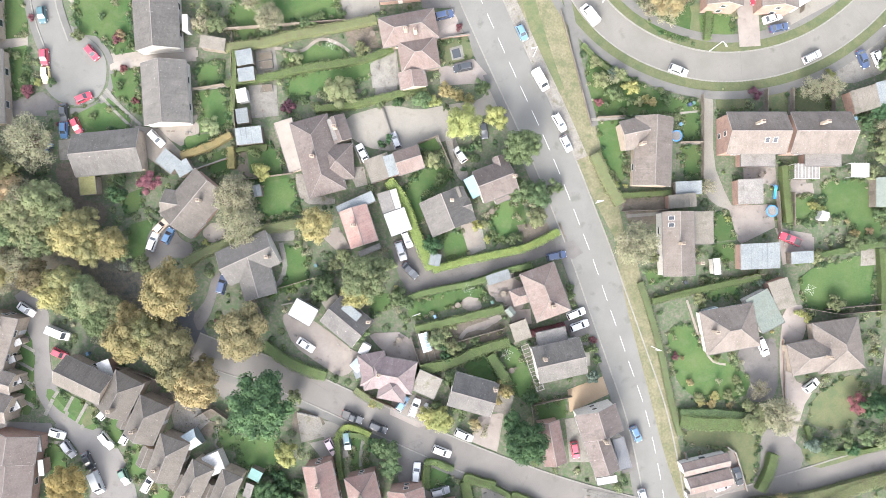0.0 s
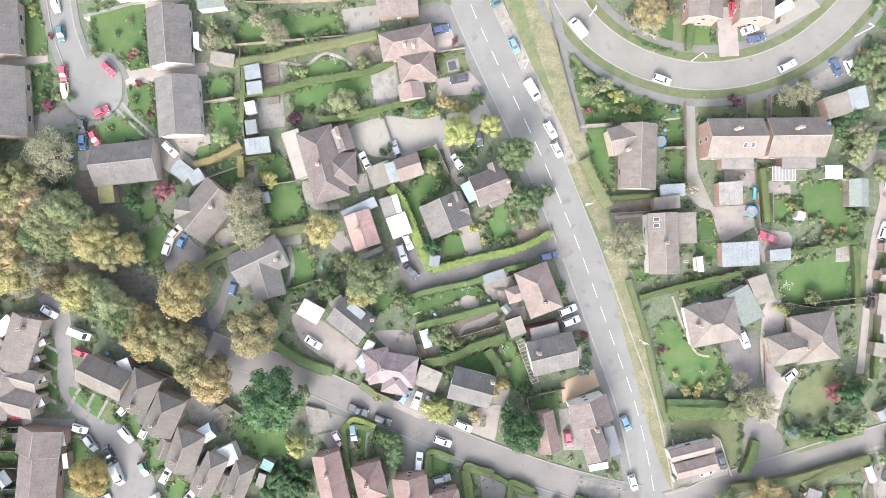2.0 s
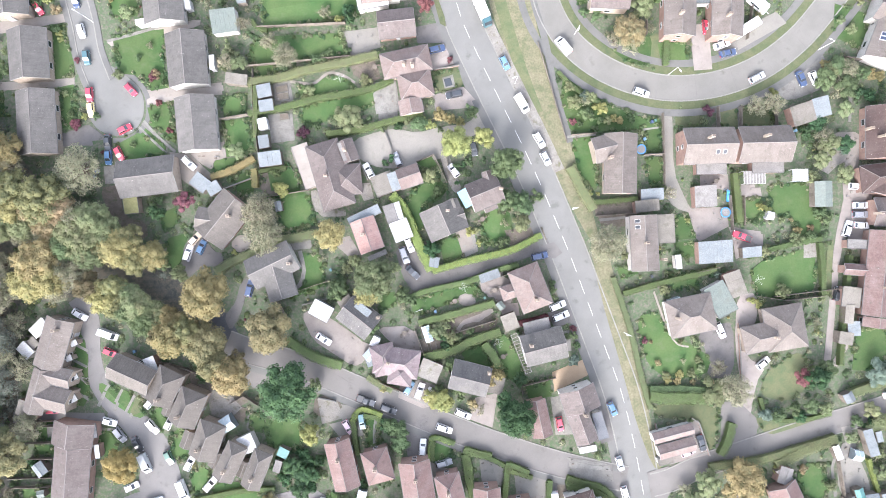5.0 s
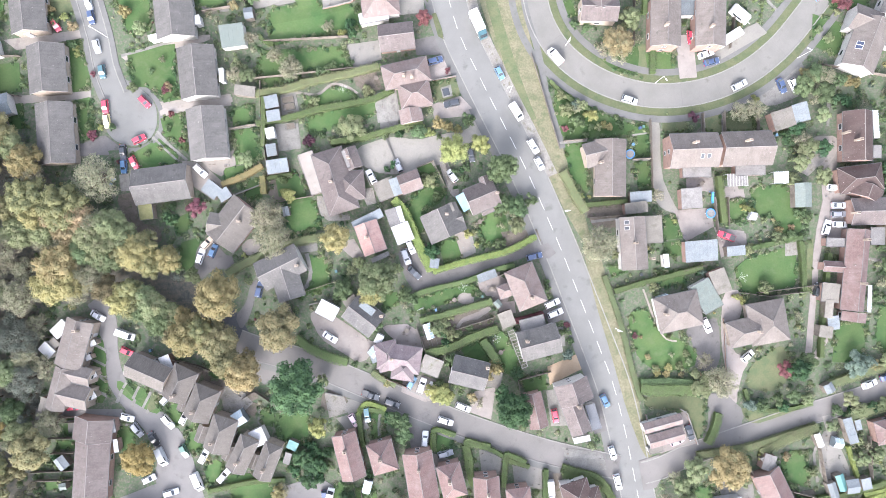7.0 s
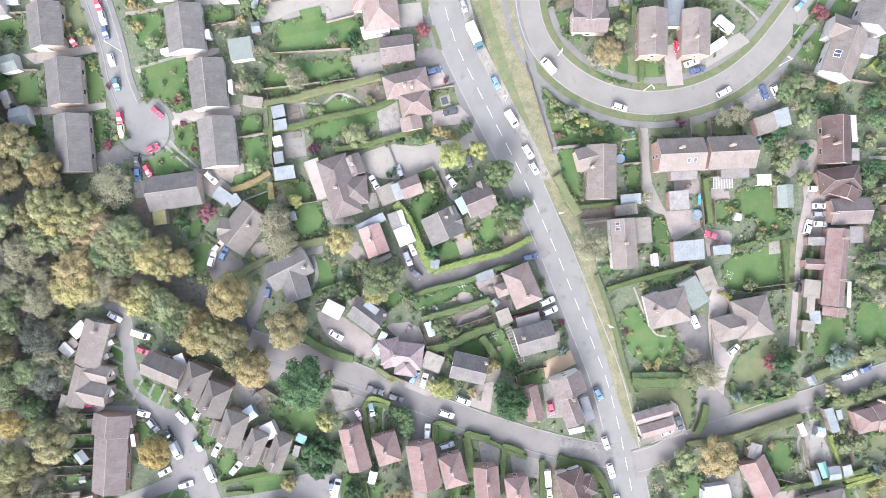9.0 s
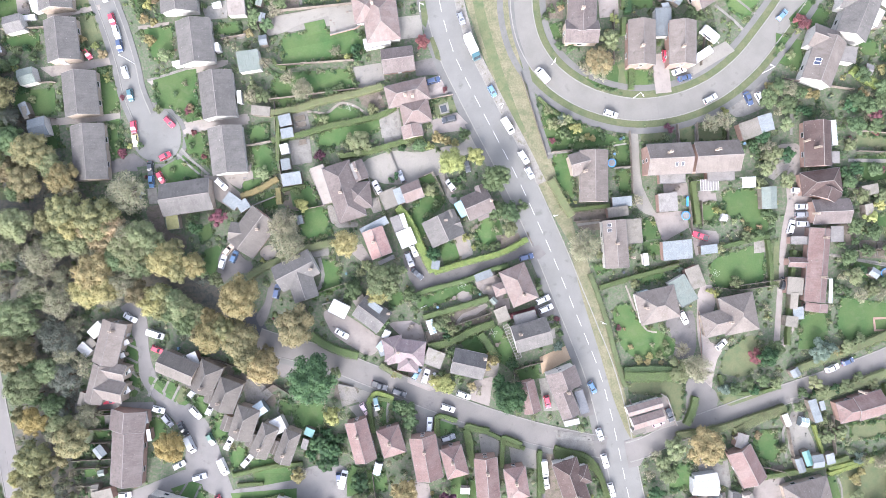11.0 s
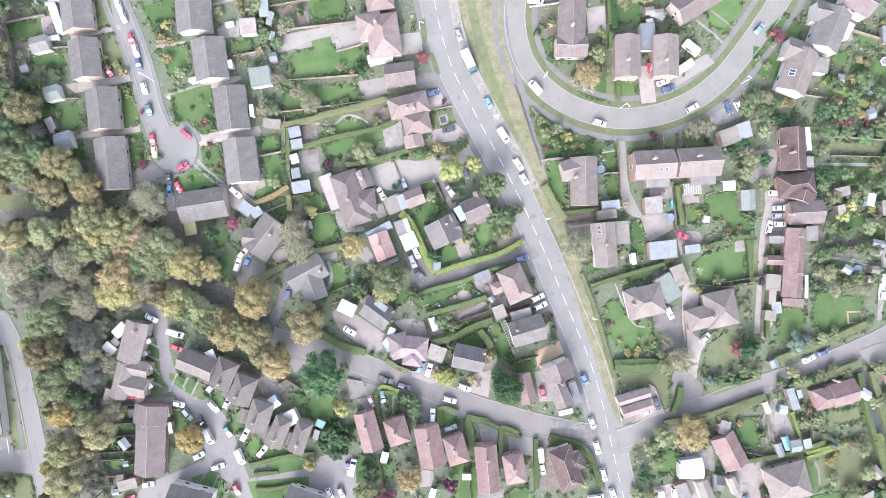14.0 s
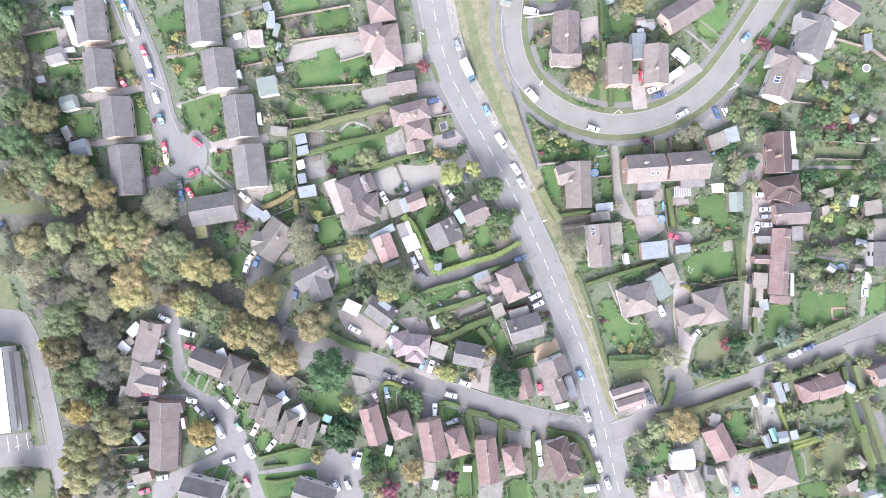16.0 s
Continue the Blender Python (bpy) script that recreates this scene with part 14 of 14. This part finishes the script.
def lawn_borders(kind, seed, chance, label):
    """Low plants in loose runs along the edges of the lawns."""
    r = np.random.RandomState(seed)
    pts, nor = [], []
    for (x1, y1), (x2, y2) in lawn_edges:
        d = math.hypot(x2 - x1, y2 - y1)
        nx, ny = (y2 - y1) / (d + 1e-6), (x1 - x2) / (d + 1e-6)
        for _ in range(int(d / 0.8 + r.uniform())):
            u = r.uniform()
            x, y = x1 + (x2 - x1) * u + r.normal() * 0.35, y1 + (y2 - y1) * u + r.normal() * 0.35
            if all(grass[min(699, max(0, int((y + s * ny + HALF) / CELL))), min(699, max(0, int((x + s * nx + HALF) / CELL)))] for s in (-1.1, 1.1)):
                continue
            if r.uniform() > chance or noise.noise((x * 0.22, y * 0.22, seed * 1.7)) < 0.02 or paved[min(699, max(0, int((y + HALF) / CELL))), min(699, max(0, int((x + HALF) / CELL)))]:
                continue
            R, H = r.uniform(0.2, 0.7), r.uniform(0.2, 0.8)
            n = int(30 + 80 * R)
            q = r.normal(size=(n, 3))
            q[:, 2] = np.abs(q[:, 2])
            q /= np.linalg.norm(q, axis=1)[:, None]
            pts.append(np.array((x, y, 0.05)) + q * (0.7 + 0.4 * r.uniform(size=n))[:, None] * np.array((R, R, H)))
            nn = q + r.normal(size=(n, 3)) * 0.5 + np.array((0, 0, 0.4))
            nor.append(nn / np.linalg.norm(nn, axis=1)[:, None])
    v, f = sprays(r, np.concatenate(pts), np.concatenate(nor), 0.12)
    tagged(new("border_plants", mesh_from("border_plants", v, f, LEAF[kind])), label, "border plants", kind="stuff")


lawn_borders("green", 2, 0.55, "low green plants in borders along the lawns")
lawn_borders("olive", 4, 0.45, "fading olive plants in borders along the lawns")
lawn_borders("hedge", 6, 0.45, "bright green low shrubs along the lawns")
lawn_borders("grey", 9, 0.25, "dry grey stems along the lawns")
lawn_borders("dark", 11, 0.35, "dark low evergreens along the lawns")
undergrowth("green", 3, 1700, 0.3, 1.1, "dense green garden plants and weeds")
undergrowth("olive", 5, 1500, 0.3, 1.3, "olive garden shrubs and dying perennials")
undergrowth("hedge", 8, 1100, 0.25, 0.9, "bright green ground cover in the gardens")
undergrowth("grey", 13, 700, 0.2, 0.8, "dry grey-brown stems and faded plants")
undergrowth("dark", 21, 420, 0.4, 1.4, "dark evergreen shrubs in the gardens")
undergrowth("gold", 34, 200, 0.3, 0.9, "yellowing plants in the beds")
undergrowth("red", 55, 45, 0.3, 0.8, "red autumn shrubs in the beds")
undergrowth("olive", 71, 220, 0.8, 2.6, "tangled undergrowth below the wood", WOOD, 0.6, 1.6)
undergrowth("green", 72, 200, 0.8, 2.6, "green thicket below the wood", WOOD, 0.6, 1.6)
undergrowth("grey", 73, 200, 0.8, 3.0, "bare grey thicket below the wood", WOOD, 0.6, 1.6)
undergrowth("olive", 74, 420, 0.5, 1.8, "overgrown olive shrubs in the far gardens", EAST_GARDENS, 0.5, 1.4)
undergrowth("green", 75, 460, 0.5, 1.8, "overgrown green shrubs in the far gardens", EAST_GARDENS, 0.5, 1.3)
undergrowth("grey", 76, 330, 0.4, 1.6, "dry grey growth in the far gardens", EAST_GARDENS, 0.5, 1.3)
undergrowth("dark", 77, 240, 0.5, 1.8, "dark evergreens in the far gardens", EAST_GARDENS, 0.5, 1.2)
undergrowth("olive", 78, 380, 0.5, 1.6, "overgrown shrubs by the side road", SOUTH_GARDENS, 0.5, 1.3)
undergrowth("green", 79, 330, 0.5, 1.6, "green shrubs by the side road", SOUTH_GARDENS, 0.5, 1.2)
undergrowth("grey", 80, 240, 0.4, 1.5, "dry growth by the side road", SOUTH_GARDENS, 0.5, 1.2)
undergrowth("thicket", 81, 600, 1.2, 3.4, "dark grey-green thicket filling the wood", WOOD, 0.8, 2.0, 0.24)
undergrowth("green", 91, 520, 0.3, 1.2, "small green shrubs in the far gardens", EAST_GARDENS, 0.3, 0.9)
undergrowth("blue", 92, 160, 0.3, 1.2, "blue-green shrubs in the far gardens", EAST_GARDENS, 0.4, 1.0)
undergrowth("dark", 93, 300, 0.4, 1.6, "dark shrubs by the side road", SOUTH_GARDENS, 0.4, 1.1)
undergrowth("hedge", 94, 260, 0.3, 1.0, "fresh green growth by the side road", SOUTH_GARDENS, 0.3, 0.9)
undergrowth("red", 95, 40, 0.3, 0.9, "red autumn shrubs in the far gardens", EAST_GARDENS, 0.3, 0.8)


def patio_clutter(seed):
    """Plant pots, planters and odds left about on the patios."""
    r = np.random.RandomState(seed)
    pots = bmesh.new()
    for pts in patios:
        xs, ys = [p[0] for p in pts], [p[1] for p in pts]
        area = (max(xs) - min(xs)) * (max(ys) - min(ys))
        for _ in range(min(9, int(area / 7))):
            k = r.randint(len(pts))
            (x1, y1), (x2, y2) = pts[k], pts[(k + 1) % len(pts)]
            u, d = r.uniform(), r.uniform(0.1, 0.45)
            x, y = x1 + (x2 - x1) * u, y1 + (y2 - y1) * u
            x, y = x + (sum(xs) / len(xs) - x) * d, y + (sum(ys) / len(ys) - y) * d
            q, h = r.uniform(0.08, 0.2), r.uniform(0.12, 0.4)
            i = r.randint(3)
            before = len(pots.faces)
            if r.uniform() < 0.6:
                tube(pots, (x, y, 0.1), (x, y, 0.14 + h), q * 0.8, q, 7)
            else:
                box(pots, x - q * 1.6, x + q * 1.6, y - q, y + q, 0.1, 0.14 + h * 0.7)
            pots.faces.ensure_lookup_table()
            for f in pots.faces[before:]:
                f.material_index = i
    tagged(new("patio_clutter", mesh_of(pots, "patio_clutter", [M["slab"], M["timber"], M["felt_dark"]])), "plant pots, planters and odds left about on patios", "clutter", kind="stuff")


patio_clutter(17)
